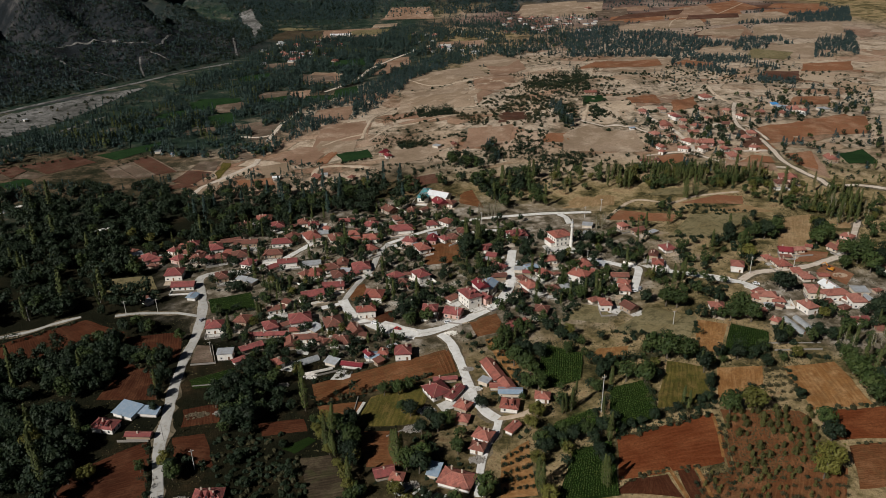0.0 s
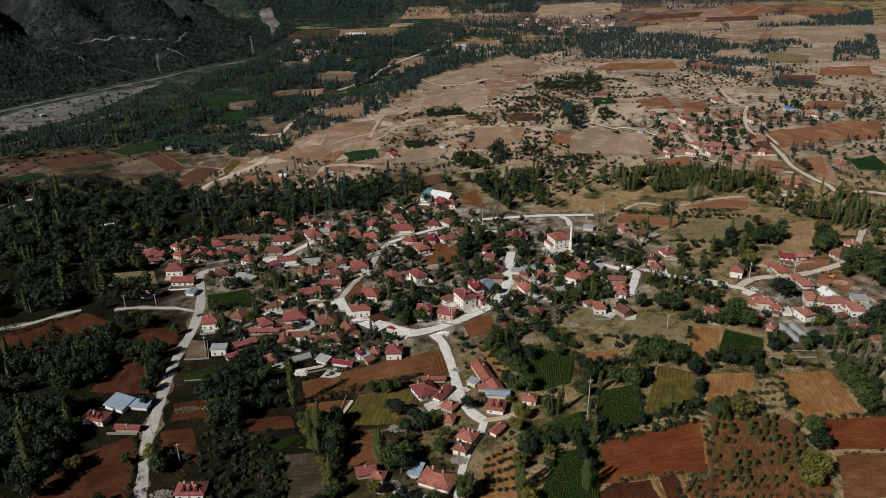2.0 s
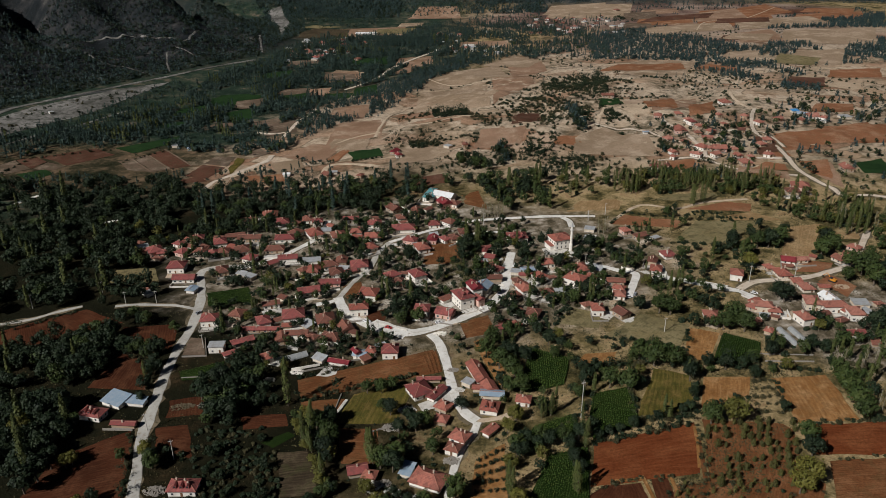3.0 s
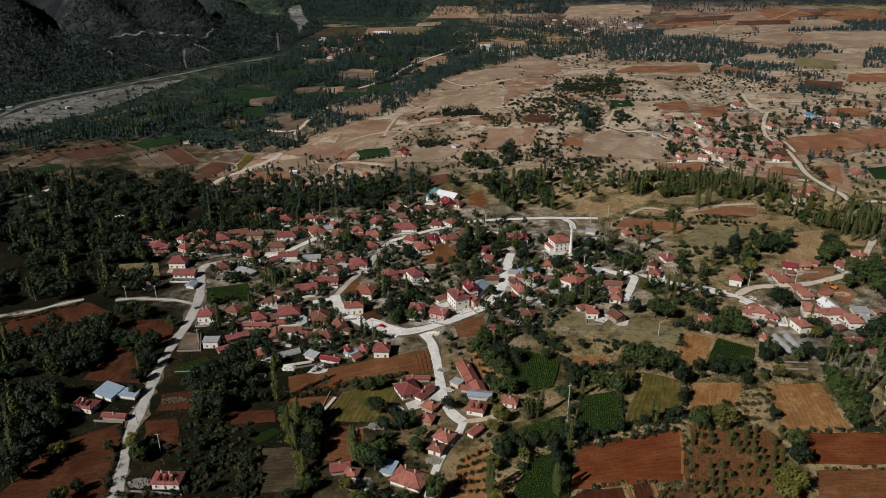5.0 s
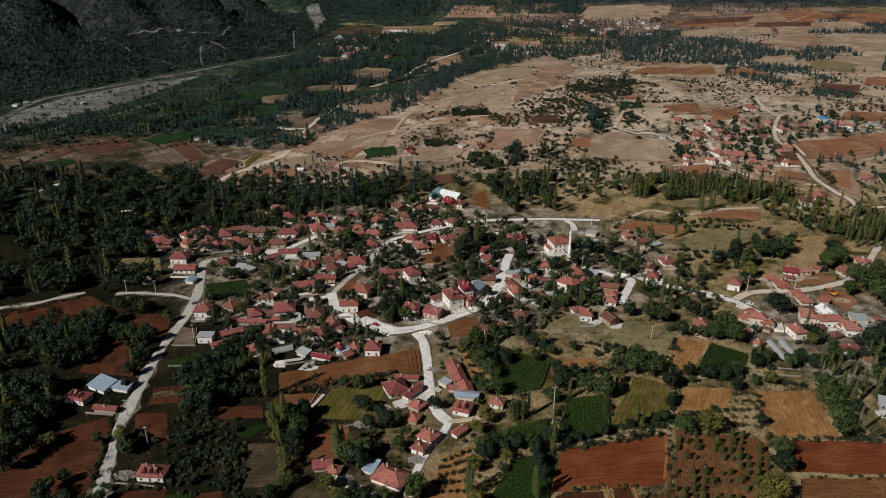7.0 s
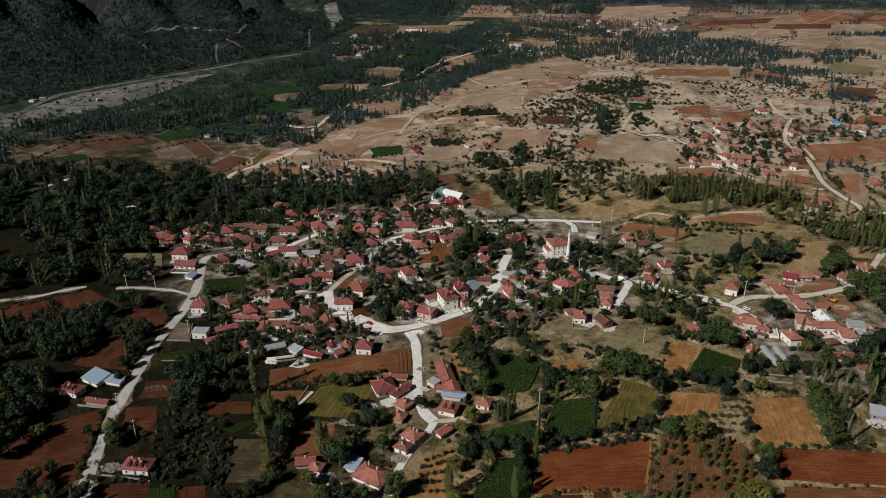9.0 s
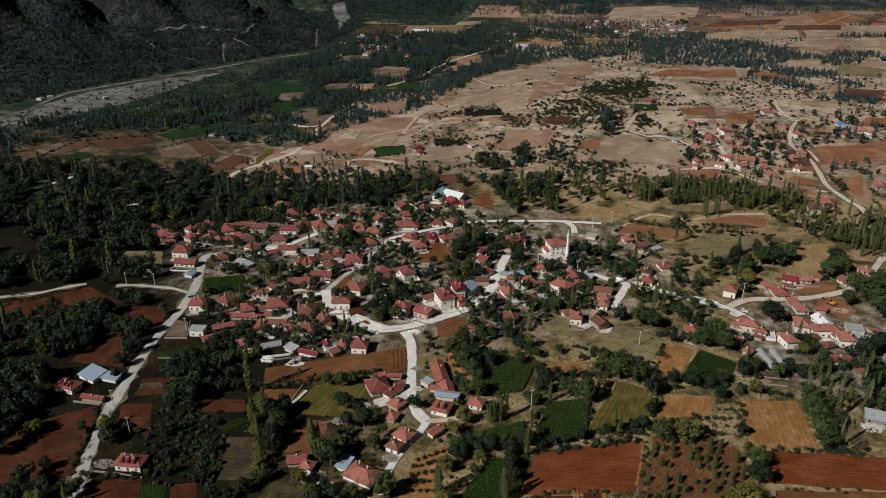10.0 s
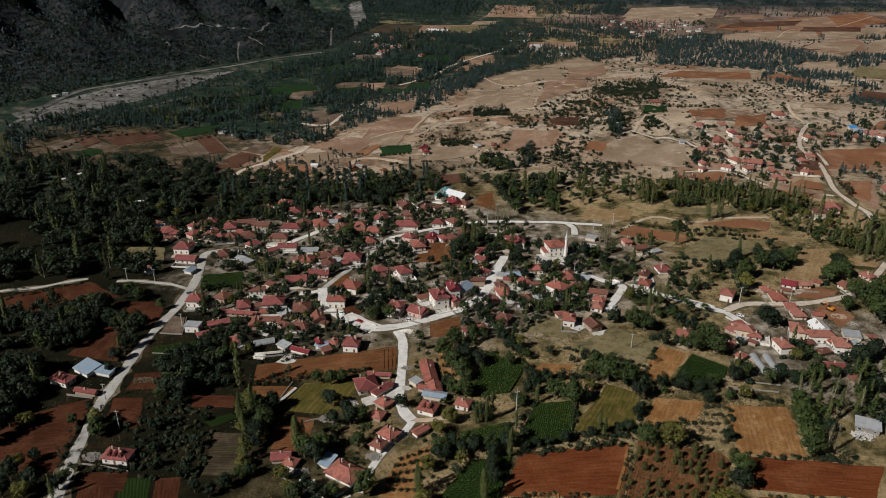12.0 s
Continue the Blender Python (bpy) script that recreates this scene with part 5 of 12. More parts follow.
road("road", "pale earth track cut into the mountain slope", GRAVEL, 1.9, [(-466.5, 1229.6), (-449.2, 1225.7), (-433.3, 1219.5)], 0.7)
road("road", "pale eroded gully on the mountain slope", GRAVEL, 1.8, [(-475.5, 1212.2), (-466.0, 1183.7), (-448.2, 1146.5)], 0.7)
road("road", "pale road down from the mountain", GRAVEL, 2.6, [(-378.7, 1415.2), (-355.7, 1336.5), (-345.8, 1302.3)], 0.7)
road("road", "farm track along the dry river", GRAVEL, 3.5, [(-484.9, 765.4), (-464.9, 817.2), (-445.0, 850.7), (-428.8, 896.4), (-417.1, 924.4)], 0.7)
road("road", "pale gravel track along the valley fields", ROAD_TAN, 5.0, [(-224.5, 635.6), (-221.4, 655.6), (-210.0, 677.9), (-197.7, 700.6), (-187.7, 717.5), (-186.5, 735.1)], 0.5)
road("road", "pale gravel track along the valley fields", ROAD_TAN, 4.0, [(-230.6, 832.7), (-207.2, 821.8), (-191.4, 826.9), (-188.8, 844.4)], 0.5)
road("road", "narrow earth bank between plots", VALLEY_EARTH, 1.2, [(-332.6, 732.3), (-312.9, 709.9), (-293.7, 688.4)], 0.6)
road("road", "narrow earth bank between plots", VALLEY_EARTH, 1.2, [(-321.4, 746.6), (-300.3, 722.6), (-279.5, 698.8)], 0.6)
road("road", "narrow earth bank between plots", VALLEY_EARTH, 1.2, [(-310.4, 765.2), (-285.2, 736.7), (-260.6, 707.4)], 0.6)
road("road", "pale dusty lane between hill houses", ROAD_TAN, 2.8, [(216.6, 774.5), (229.5, 741.7), (233.5, 701.0), (234.9, 680.8), (230.3, 660.9)], 0.85)
road("road", "pale dusty lane between hill houses", ROAD_TAN, 2.8, [(276.7, 662.5), (288.8, 665.0), (300.1, 666.2)], 0.85)
road("road", "pale dusty lane between hill houses", ROAD_TAN, 2.8, [(266.0, 741.2), (283.7, 745.7), (300.4, 746.6)], 0.85)


# ---- fields ----
field("field", "bare field of brown earth beside the village", SOIL_BROWN, (-69.6, 325.8), (0.4, 353.7), (6.3, 331.1), (-63.3, 307.9), 0.104, True, "field")
field("field", "olive-green meadow with mown streaks", MEADOW, (-42.7, 287.7), (-37.4, 312.5), (-7.3, 321.8), (-12.6, 289.1), 0.108, True, "field")
field("field", "bare field of brown earth", SOIL_BROWN, (-63.7, 306.4), (-41.5, 308.9), (-43.3, 294.5), (-59.1, 294.2), 0.112, True, "field")
field("field", "bare field of brown earth under trees", SOIL_BROWN, (-40.7, 284.3), (-21.9, 285.1), (-18.5, 260.1), (-34.9, 259.2), 0.116, True, "field")
# The left fields have the dim edge put into their soil colour.
field("field", "ploughed field with vignette darkening in its soil colour", SOIL_DARK, (-122.3, 230.7), (-171.1, 218.4), (-165.9, 264.2), (-140.1, 283.7), 0.12, True, "field")
field("field", "ploughed field with vignette darkening in its soil colour", SOIL_DARK, (-129.3, 285.8), (-114.5, 288.2), (-103.1, 261.7), (-124.2, 271.5), 0.124, True, "field")
field("field", "ploughed field with vignette darkening in its soil colour", SOIL_DARK, (-179.0, 319.2), (-176.3, 354.0), (-155.5, 344.1), (-147.3, 318.2), 0.128, True, "field")
field("field", "ploughed field with vignette darkening in its soil colour", SOIL_DARK, (-180.3, 361.6), (-187.9, 383.2), (-156.7, 386.7), (-148.1, 357.1), 0.132, True, "field")
field("field", "ploughed field with vignette darkening in its soil colour", SOIL_DARK, (-261.4, 343.3), (-267.6, 372.4), (-222.9, 406.6), (-190.8, 388.9), 0.136, True, "field")
field("field", "plot of dry yellowish grass", FALLOW, (-225.2, 444.2), (-229.5, 464.8), (-203.2, 467.5), (-187.0, 437.8), 0.14, True, "field")
field("field", "green vineyard plot in rows", CROP, (-152.9, 428.4), (-126.8, 436.4), (-117.4, 414.4), (-144.8, 409.3), 0.394, True, "field")
field("field", "strip of brown spoil and rubble beside the road", SOIL_DARK, (-127.8, 293.0), (-130.8, 307.7), (-114.3, 311.8), (-109.1, 296.1), 0.128, False, "field")
field("field", "bare tan lot beside the road", VALLEY_EARTH, (-141.0, 351.2), (-144.2, 371.9), (-135.2, 370.4), (-127.6, 352.0), 0.152, True, "field")
field("field", "kitchen garden with green rows", CROP, (-135.9, 334.7), (-114.7, 344.8), (-110.5, 329.3), (-131.9, 325.8), 0.356, True, "field")
field("field", "small kitchen garden with dark soil", SOIL_DARK, (-90.3, 294.4), (-69.1, 296.5), (-65.8, 286.5), (-86.4, 284.0), 0.16, True, "field")
field("field", "grey-brown garden plot in rows among trees", SOIL_GREY, (-65.6, 266.9), (-52.2, 269.3), (-41.9, 240.7), (-57.2, 238.3), 0.164, True, "field")
field("field", "kitchen garden of dark green rows", CROP, (-74.8, 273.8), (-64.4, 282.2), (-59.8, 279.8), (-68.1, 270.1), 0.168, True, "field")
field("field", "dark ploughed plot among trees", SOIL_DARK, (-110.3, 231.6), (-91.2, 236.4), (-85.5, 223.4), (-108.9, 221.7), 0.172, True, "field")
field("field", "red-brown ploughed field with furrows", SOIL_RED, (76.8, 270.8), (124.8, 285.6), (119.0, 251.7), (71.9, 243.7), 0.176, True, "field")
field("field", "dark red ploughed field with furrows", SOIL_DARK, (68.4, 236.6), (78.0, 244.8), (93.1, 246.1), (96.2, 232.3), 0.1, True, "field")
field("field", "narrow dark red ploughed strip between banks", SOIL_DARK, (98.6, 232.1), (97.2, 248.4), (104.4, 249.5), (105.4, 231.7), 0.1, True, "field")
field("field", "red-brown ploughed field with furrows of smooth earth", SOIL_RED, (176.1, 284.0), (230.8, 286.7), (221.2, 265.1), (170.7, 263.2), 0.104, True, "field")
field("field", "orange-brown field of bare earth", SOIL_BROWN, (175.3, 259.8), (220.9, 264.3), (208.8, 236.9), (166.9, 233.6), 0.108, True, "field")
field("field", "pale tan stubble field", STUBBLE, (170.7, 285.5), (171.5, 319.5), (199.8, 323.2), (200.4, 287.3), 0.112, True, "field")
field("field", "brown orchard ground between small trees", SOIL_BROWN, (119.1, 239.2), (128.7, 288.2), (169.6, 285.1), (159.0, 241.9), 0.076, False, "field")
field("field", "pale tan stubble field", STUBBLE, (22.4, 361.4), (30.4, 364.6), (42.5, 315.2), (34.7, 318.9), 0.12, True, "field")
field("field", "pale tan stubble field", STUBBLE, (24.7, 262.3), (37.1, 272.0), (37.5, 237.6), (22.0, 236.7), 0.124, True, "field")
field("field", "pale tan stubble field", STUBBLE, (131.0, 296.7), (138.2, 322.5), (161.9, 321.8), (155.9, 305.8), 0.128, True, "field")
field("field", "striped pale brown field", STUBBLE, (134.0, 339.6), (144.0, 369.7), (159.2, 364.3), (145.2, 335.9), 0.132, True, "field")
field("field", "dense dark green crop field", CROP, (147.6, 336.5), (161.0, 364.4), (177.8, 353.7), (169.6, 333.0), 0.636, True, "field")
field("field", "olive-green meadow with mown streaks", MEADOW, (99.9, 291.0), (116.2, 330.6), (131.7, 323.2), (127.7, 294.0), 0.14, True, "field")
field("field", "dark green maize field in rows", CROP, (76.9, 273.1), (80.8, 307.9), (100.9, 314.2), (99.4, 284.4), 0.744, True, "field")
field("field", "dark green maize field in rows", CROP, (47.8, 309.6), (51.8, 354.1), (73.7, 340.9), (68.4, 316.0), 0.748, True, "field")
field("field", "dark green maize field in rows", CROP, (44.4, 267.7), (51.6, 283.1), (68.7, 292.2), (73.5, 280.0), 0.652, True, "field")
field("field", "dark green maize field in rows", CROP, (45.3, 233.3), (56.9, 263.8), (73.8, 269.1), (70.2, 234.7), 0.756, True, "field")
field("field", "pale bare threshing ground", STUBBLE, (74.6, 332.9), (82.8, 345.6), (100.1, 346.6), (96.0, 334.0), 0.16, True, "field")
field("field", "grey-green fallow field of dry grass", FALLOW, (93.6, 362.1), (120.7, 388.2), (144.7, 373.4), (134.7, 350.6), 0.164, True, "field")
field("field", "slope of dry yellowish grass", FALLOW, (69.3, 379.2), (82.4, 398.5), (97.6, 389.0), (93.7, 372.0), 0.168, True, "field")
field("field", "bare field of brown earth", SOIL_BROWN, (15.1, 382.5), (31.5, 390.9), (34.6, 370.9), (18.3, 365.0), 0.172, True, "field")
field("field", "orange-brown plot among houses", SOIL_BROWN, (-13.3, 465.8), (-10.9, 496.2), (12.1, 502.1), (14.7, 478.6), 0.176, True, "field")
field("field", "pale tan stubble field", TAN_FIELD, (94.1, 553.4), (109.7, 576.2), (142.1, 578.9), (135.9, 555.5), 0.1, True, "field")
field("field", "red-brown ploughed field with furrows", CLAY, (124.8, 527.8), (138.0, 544.5), (178.3, 530.4), (171.9, 517.8), 0.104, True, "field")
field("field", "grey-green fallow field of dry grass", FALLOW, (160.9, 491.5), (188.6, 529.4), (237.2, 527.6), (195.8, 487.1), 0.108, True, "field")
field("field", "pale tan stubble field", TAN_FIELD, (228.8, 465.0), (249.8, 514.2), (276.4, 521.8), (251.2, 468.0), 0.112, True, "field")
field("field", "grey-green fallow field of dry grass", FALLOW, (163.6, 573.5), (181.1, 583.9), (222.6, 587.8), (214.6, 568.2), 0.116, True, "field")
field("field", "bare field of brown earth", CLAY, (187.4, 552.0), (220.9, 566.1), (240.1, 561.4), (234.0, 545.3), 0.12, True, "field")
field("field", "tan field of dry grass", TAN_FIELD, (215.3, 539.2), (233.7, 544.2), (253.4, 528.4), (213.0, 529.8), 0.124, True, "field")
field("field", "orange earth lot with fresh spoil", CLAY, (237.7, 426.5), (248.4, 438.0), (258.4, 420.6), (246.8, 406.9), 0.128, True, "field")
field("field", "bare field of brown earth", CLAY, (229.2, 441.5), (240.0, 458.8), (258.1, 455.7), (249.2, 440.4), 0.132, True, "field")
field("field", "pale tan stubble field", TAN_FIELD, (268.9, 496.1), (274.9, 507.8), (299.9, 503.9), (292.2, 493.9), 0.136, True, "field")
field("field", "bare field of brown earth", SOIL_BROWN, (10.7, 593.1), (25.6, 599.5), (33.8, 562.0), (14.8, 574.1), 0.14, True, "field")
field("field", "bright green irrigated field", LAWN, (163.8, 878.3), (189.3, 878.0), (185.7, 822.9), (161.8, 827.6), 0.464, True, "field")
field("field", "bright green irrigated field", LAWN, (-106.5, 725.1), (-74.9, 730.9), (-67.1, 703.8), (-95.1, 696.6), 0.468, True, "field")
field("field", "bright green irrigated field", LAWN, (359.7, 655.1), (390.8, 667.6), (382.1, 626.7), (355.0, 626.2), 0.472, True, "field")
field("field", "red-brown ploughed field with furrows", CLAY, (307.5, 708.8), (362.3, 751.7), (451.0, 782.0), (422.2, 717.2), 0.32, True, "field")
field("field", "red-brown ploughed field with furrows", CLAY, (293.5, 721.6), (312.8, 729.8), (312.7, 674.6), (288.6, 659.6), 0.324, True, "field")
field("field", "orange-brown field of bare earth", PINK_EARTH, (312.0, 652.0), (338.9, 656.0), (326.4, 593.6), (316.5, 619.4), 0.328, True, "field")
field("field", "pale tan stubble field", DRY_EARTH, (-52.3, 866.7), (-50.4, 980.4), (37.3, 1043.0), (40.3, 864.3), 0.332, True, "field")
field("field", "bare field of brown earth", PINK_EARTH, (43.5, 868.6), (44.9, 1049.8), (94.7, 1149.6), (101.1, 1004.9), 0.336, True, "field")
field("field", "pale tan stubble field", DRY_EARTH, (-52.7, 1002.9), (-45.5, 1096.0), (26.5, 1167.5), (37.1, 1053.9), 0.34, True, "field")
field("field", "bare field of brown earth", PINK_EARTH, (-135.5, 754.1), (-134.4, 821.7), (-78.4, 838.2), (-78.6, 776.9), 0.344, True, "field")
field("field", "bare field of brown earth", PINK_EARTH, (21.1, 715.7), (30.8, 755.9), (76.8, 761.5), (67.8, 710.9), 0.348, True, "field")
field("field", "pale tan stubble field", DRY_EARTH, (127.7, 682.9), (142.9, 734.8), (195.9, 740.1), (191.5, 668.3), 0.352, True, "field")
field("field", "bare field of brown earth", PINK_EARTH, (227.5, 812.7), (238.6, 853.9), (283.4, 897.5), (268.0, 821.6), 0.356, True, "field")
field("field", "red-brown ploughed field near the woods", CLAY, (431.5, 1464.5), (493.4, 1677.8), (638.6, 1708.8), (584.0, 1476.6), 0.36, True, "field")
field("field", "bare brown field near the woods", PINK_EARTH, (331.6, 1530.7), (353.9, 1598.6), (461.6, 1591.7), (431.0, 1483.7), 0.364, True, "field")
field("field", "pale stubble field near the woods", DRY_EARTH, (167.7, 1659.5), (201.2, 1802.1), (376.8, 1806.2), (336.2, 1626.0), 0.368, True, "field")
field("field", "pale stubble field near the woods", DRY_EARTH, (387.5, 1174.5), (422.1, 1226.9), (470.2, 1233.0), (443.7, 1159.4), 0.372, True, "field")
field("field", "tan stubble field beyond the hill", DRY_EARTH, (467.0, 1121.9), (525.0, 1222.2), (601.1, 1227.6), (545.0, 1107.8), 0.376, True, "field")
field("field", "tan stubble field beyond the hill", DRY_EARTH, (522.4, 1289.7), (569.9, 1405.2), (732.6, 1414.6), (661.5, 1253.4), 0.38, True, "field")
field("field", "tan stubble field beyond the hill", DRY_EARTH, (221.8, 1054.6), (275.1, 1189.7), (349.8, 1152.5), (312.9, 1058.6), 0.384, True, "field")
field("field", "bare brown field near the woods", PINK_EARTH, (-254.0, 1473.1), (-255.0, 1567.0), (-124.1, 1593.6), (-119.6, 1500.5), 0.388, True, "field")
field("field", "bare brown field near the woods", DRY_EARTH, (-206.8, 1124.4), (-197.2, 1185.8), (-149.0, 1167.7), (-149.2, 1092.6), 0.392, True, "field")
field("field", "green field on the valley floor", LAWN, (-323.8, 938.2), (-334.6, 1000.6), (-293.4, 996.9), (-279.5, 941.3), 0.496, True, "field")
field("field", "brown field on the valley floor", VALLEY_EARTH, (-292.5, 957.9), (-293.4, 996.9), (-262.6, 999.8), (-252.2, 938.4), 0.32, True, "field")
field("field", "green field on the valley floor", LAWN, (-289.8, 884.5), (-291.8, 922.1), (-257.7, 931.7), (-252.4, 890.9), 0.424, True, "field")
field("field", "pale stubble field on the valley floor", VALLEY_EARTH, (-210.9, 811.3), (-222.0, 860.6), (-190.8, 874.3), (-180.6, 821.8), 0.336, True, "field")
field("field", "brown field on the valley floor", VALLEY_EARTH, (-249.6, 1010.4), (-246.7, 1044.4), (-213.1, 1058.4), (-210.7, 1014.0), 0.34, True, "field")
field("riverbed", "pale gravel bed of a dry river", GRAVEL, (-572.1, 778.1), (-538.0, 929.3), (-458.7, 902.2), (-528.4, 753.5), 0.364, True, "river bed")
field("riverbed", "pale gravel bed of a dry river", GRAVEL, (-536.2, 923.6), (-482.4, 1022.7), (-423.5, 1081.7), (-458.7, 902.2), 0.368, True, "river bed")
field("forecourt", "pale concrete forecourt of the mosque", PAVING, (69.6, 485.1), (81.6, 490.0), (94.5, 475.8), (74.3, 469.2), 0.252, True, "paving")
field("yard", "pale concrete yard by houses", PAVING, (-4.4, 303.1), (12.7, 314.3), (15.2, 303.8), (-2.0, 297.1), 0.236, True, "paving")
field("scree", "pale grey scree on the mountain slope", GRAVEL, (-351.8, 1472.8), (-448.8, 1746.8), (-422.1, 1767.9), (-363.0, 1608.4), 0.56, True, "scree")
field("field", "reddish patch of bare earth on the dry hill", CLAY, (624.4, 1507.3), (658.5, 1586.5), (805.6, 1626.1), (764.1, 1530.6), 0.364, True, "field")
field("field", "reddish patch of bare earth on the dry hill", CLAY_DARK, (434.5, 1322.9), (453.2, 1373.2), (517.2, 1387.4), (502.1, 1325.9), 0.368, True, "field")
field("field", "reddish patch of bare earth on the dry hill", CLAY, (493.2, 1030.7), (516.7, 1080.5), (588.3, 1087.5), (564.7, 1034.1), 0.372, True, "field")
field("field", "reddish patch of bare earth on the dry hill", CLAY_DARK, (421.7, 987.4), (444.5, 1034.3), (489.4, 1030.1), (461.4, 963.0), 0.376, True, "field")
field("field", "reddish patch of bare earth on the dry hill", DRY_EARTH, (328.3, 1393.5), (344.4, 1449.7), (400.6, 1451.3), (391.9, 1393.7), 0.38, True, "field")
field("field", "reddish patch of bare earth on the dry hill", CLAY_DARK, (610.5, 1588.3), (642.8, 1653.3), (745.1, 1691.3), (719.7, 1611.3), 0.384, True, "field")
field("field", "reddish patch of bare earth on the dry hill", PINK_EARTH, (364.6, 1660.4), (383.1, 1726.6), (459.3, 1730.1), (446.3, 1660.1), 0.388, True, "field")
field("field", "reddish patch of bare earth on the dry hill", CLAY_DARK, (-33.5, 617.0), (-32.2, 638.2), (-6.0, 642.5), (-1.3, 623.4), 0.392, True, "field")
field("field", "reddish patch of bare earth on the dry hill", CLAY, (97.4, 704.9), (103.6, 723.8), (126.1, 732.5), (127.6, 708.4), 0.396, True, "field")
field("field", "reddish patch of bare earth on the dry hill", CLAY_DARK, (59.6, 771.2), (65.9, 817.6), (94.4, 836.6), (94.9, 781.9), 0.32, True, "field")
field("field", "reddish patch of bare earth on the dry hill", CLAY, (392.8, 833.1), (412.7, 871.3), (460.1, 881.9), (442.3, 838.9), 0.324, True, "field")
field("garden_plot", "dark ploughed plot with close rows", SOIL_DARK, (-100.2, 209.6), (-109.4, 227.6), (-93.5, 230.2), (-83.6, 212.3), 0.13, True, "field")
field("garden_plot", "dark ploughed plot with close rows", CROP, (-82.2, 212.5), (-91.8, 230.5), (-78.5, 233.3), (-69.3, 214.6), 0.13, True, "field")
field("garden_plot", "dark ploughed plot with close rows", SOIL_DARK, (-67.4, 214.9), (-76.6, 233.6), (-66.3, 235.2), (-57.7, 216.4), 0.13, True, "field")
field("field", "green field on the valley floor", LAWN, (-240.9, 975.9), (-244.2, 1013.7), (-208.6, 1032.5), (-202.8, 980.3), 0.52, True, "field")
field("field", "green field on the valley floor", LAWN, (-144.6, 999.5), (-146.9, 1049.2), (-118.7, 1073.9), (-109.2, 998.1), 0.524, True, "field")
field("field", "green field on the valley floor", LAWN, (-356.8, 830.0), (-358.4, 856.3), (-329.6, 882.7), (-320.1, 851.7), 0.528, True, "field")
field("field", "green field on the valley floor", LAWN, (-300.7, 1114.6), (-304.2, 1154.6), (-265.5, 1180.2), (-256.3, 1133.3), 0.532, True, "field")
field("field", "green field on the valley floor", LAWN, (-352.0, 900.1), (-357.4, 934.1), (-329.6, 958.6), (-317.0, 918.4), 0.536, True, "field")
field("field", "green field on the valley floor", LAWN, (-181.9, 1220.8), (-179.8, 1267.9), (-126.3, 1283.6), (-122.3, 1227.3), 0.54, True, "field")
field("field", "brown field on the valley floor", VALLEY_EARTH, (-281.0, 1202.4), (-283.9, 1247.2), (-240.0, 1266.6), (-231.9, 1212.9), 0.494, True, "field")
field("field", "brown field on the valley floor", VALLEY_EARTH, (-244.2, 848.9), (-243.9, 879.5), (-215.1, 891.8), (-208.1, 850.4), 0.498, True, "field")
field("field", "brown field on the valley floor", PINK_EARTH, (-107.2, 1219.8), (-105.8, 1275.4), (-49.9, 1288.9), (-48.0, 1223.5), 0.502, True, "field")
field("field", "brown field on the valley floor", PINK_EARTH, (-6.7, 1357.2), (-5.2, 1412.0), (81.5, 1417.0), (77.0, 1350.2), 0.506, True, "field")
field("field", "brown field on the valley floor", VALLEY_EARTH, (-298.5, 842.7), (-300.9, 866.5), (-269.0, 878.5), (-262.4, 850.5), 0.43, True, "field")
field("field", "bare field of bright red earth", CLAY, (301.1, 685.6), (318.8, 737.5), (368.1, 751.5), (350.7, 700.5), 0.434, True, "field")
field("field", "bare field of bright red earth", CLAY, (247.7, 789.6), (261.1, 848.3), (297.2, 879.6), (282.5, 806.1), 0.438, True, "field")
field("field", "bare field of bright red earth", CLAY, (363.8, 731.9), (377.3, 763.7), (431.9, 784.5), (409.8, 727.9), 0.442, True, "field")
field("field", "bare field of brown earth", PINK_EARTH, (211.0, 801.3), (221.0, 848.1), (253.3, 890.2), (241.2, 805.1), 0.446, True, "field")
field("field", "pale tan stubble field", DRY_EARTH, (111.8, 673.6), (121.3, 728.6), (156.1, 760.3), (188.3, 706.1), 0.45, True, "field")
field("field", "bare field of brown earth", PINK_EARTH, (247.9, 629.1), (256.1, 646.6), (294.0, 633.8), (289.0, 615.7), 0.454, True, "field")
field("field", "wide reddish field near the far woods", CLAY, (327.1, 1507.8), (350.8, 1594.7), (458.5, 1626.4), (442.1, 1526.0), 0.458, True, "field")
field("field", "wide reddish field near the far woods", PINK_EARTH, (445.0, 1525.7), (465.5, 1633.6), (575.2, 1703.3), (556.3, 1559.0), 0.462, True, "field")
field("field", "wide reddish field near the far woods", CLAY, (561.3, 1558.8), (580.7, 1703.2), (659.4, 1762.5), (667.5, 1621.0), 0.466, True, "field")
field("field", "tan stubble field near the far woods", DRY_EARTH, (328.0, 1416.1), (344.1, 1486.2), (505.8, 1520.3), (490.2, 1423.2), 0.47, True, "field")
field("field", "tan stubble field near the far woods", DRY_EARTH, (499.4, 1422.6), (515.5, 1519.6), (677.2, 1561.7), (677.6, 1458.4), 0.474, True, "field")
field("field", "brown field near the far woods edge", PINK_EARTH, (462.5, 1301.1), (483.5, 1390.5), (554.2, 1420.6), (534.3, 1299.7), 0.478, True, "field")
field("field", "pale stubble field near the far woods", DRY_EARTH, (164.2, 1711.6), (192.1, 1799.6), (317.5, 1820.6), (321.2, 1745.6), 0.482, True, "field")
field("field", "brown strip field near the far village", VALLEY_EARTH, (319.1, 1599.4), (337.3, 1691.5), (406.7, 1699.2), (385.2, 1589.8), 0.486, True, "field")
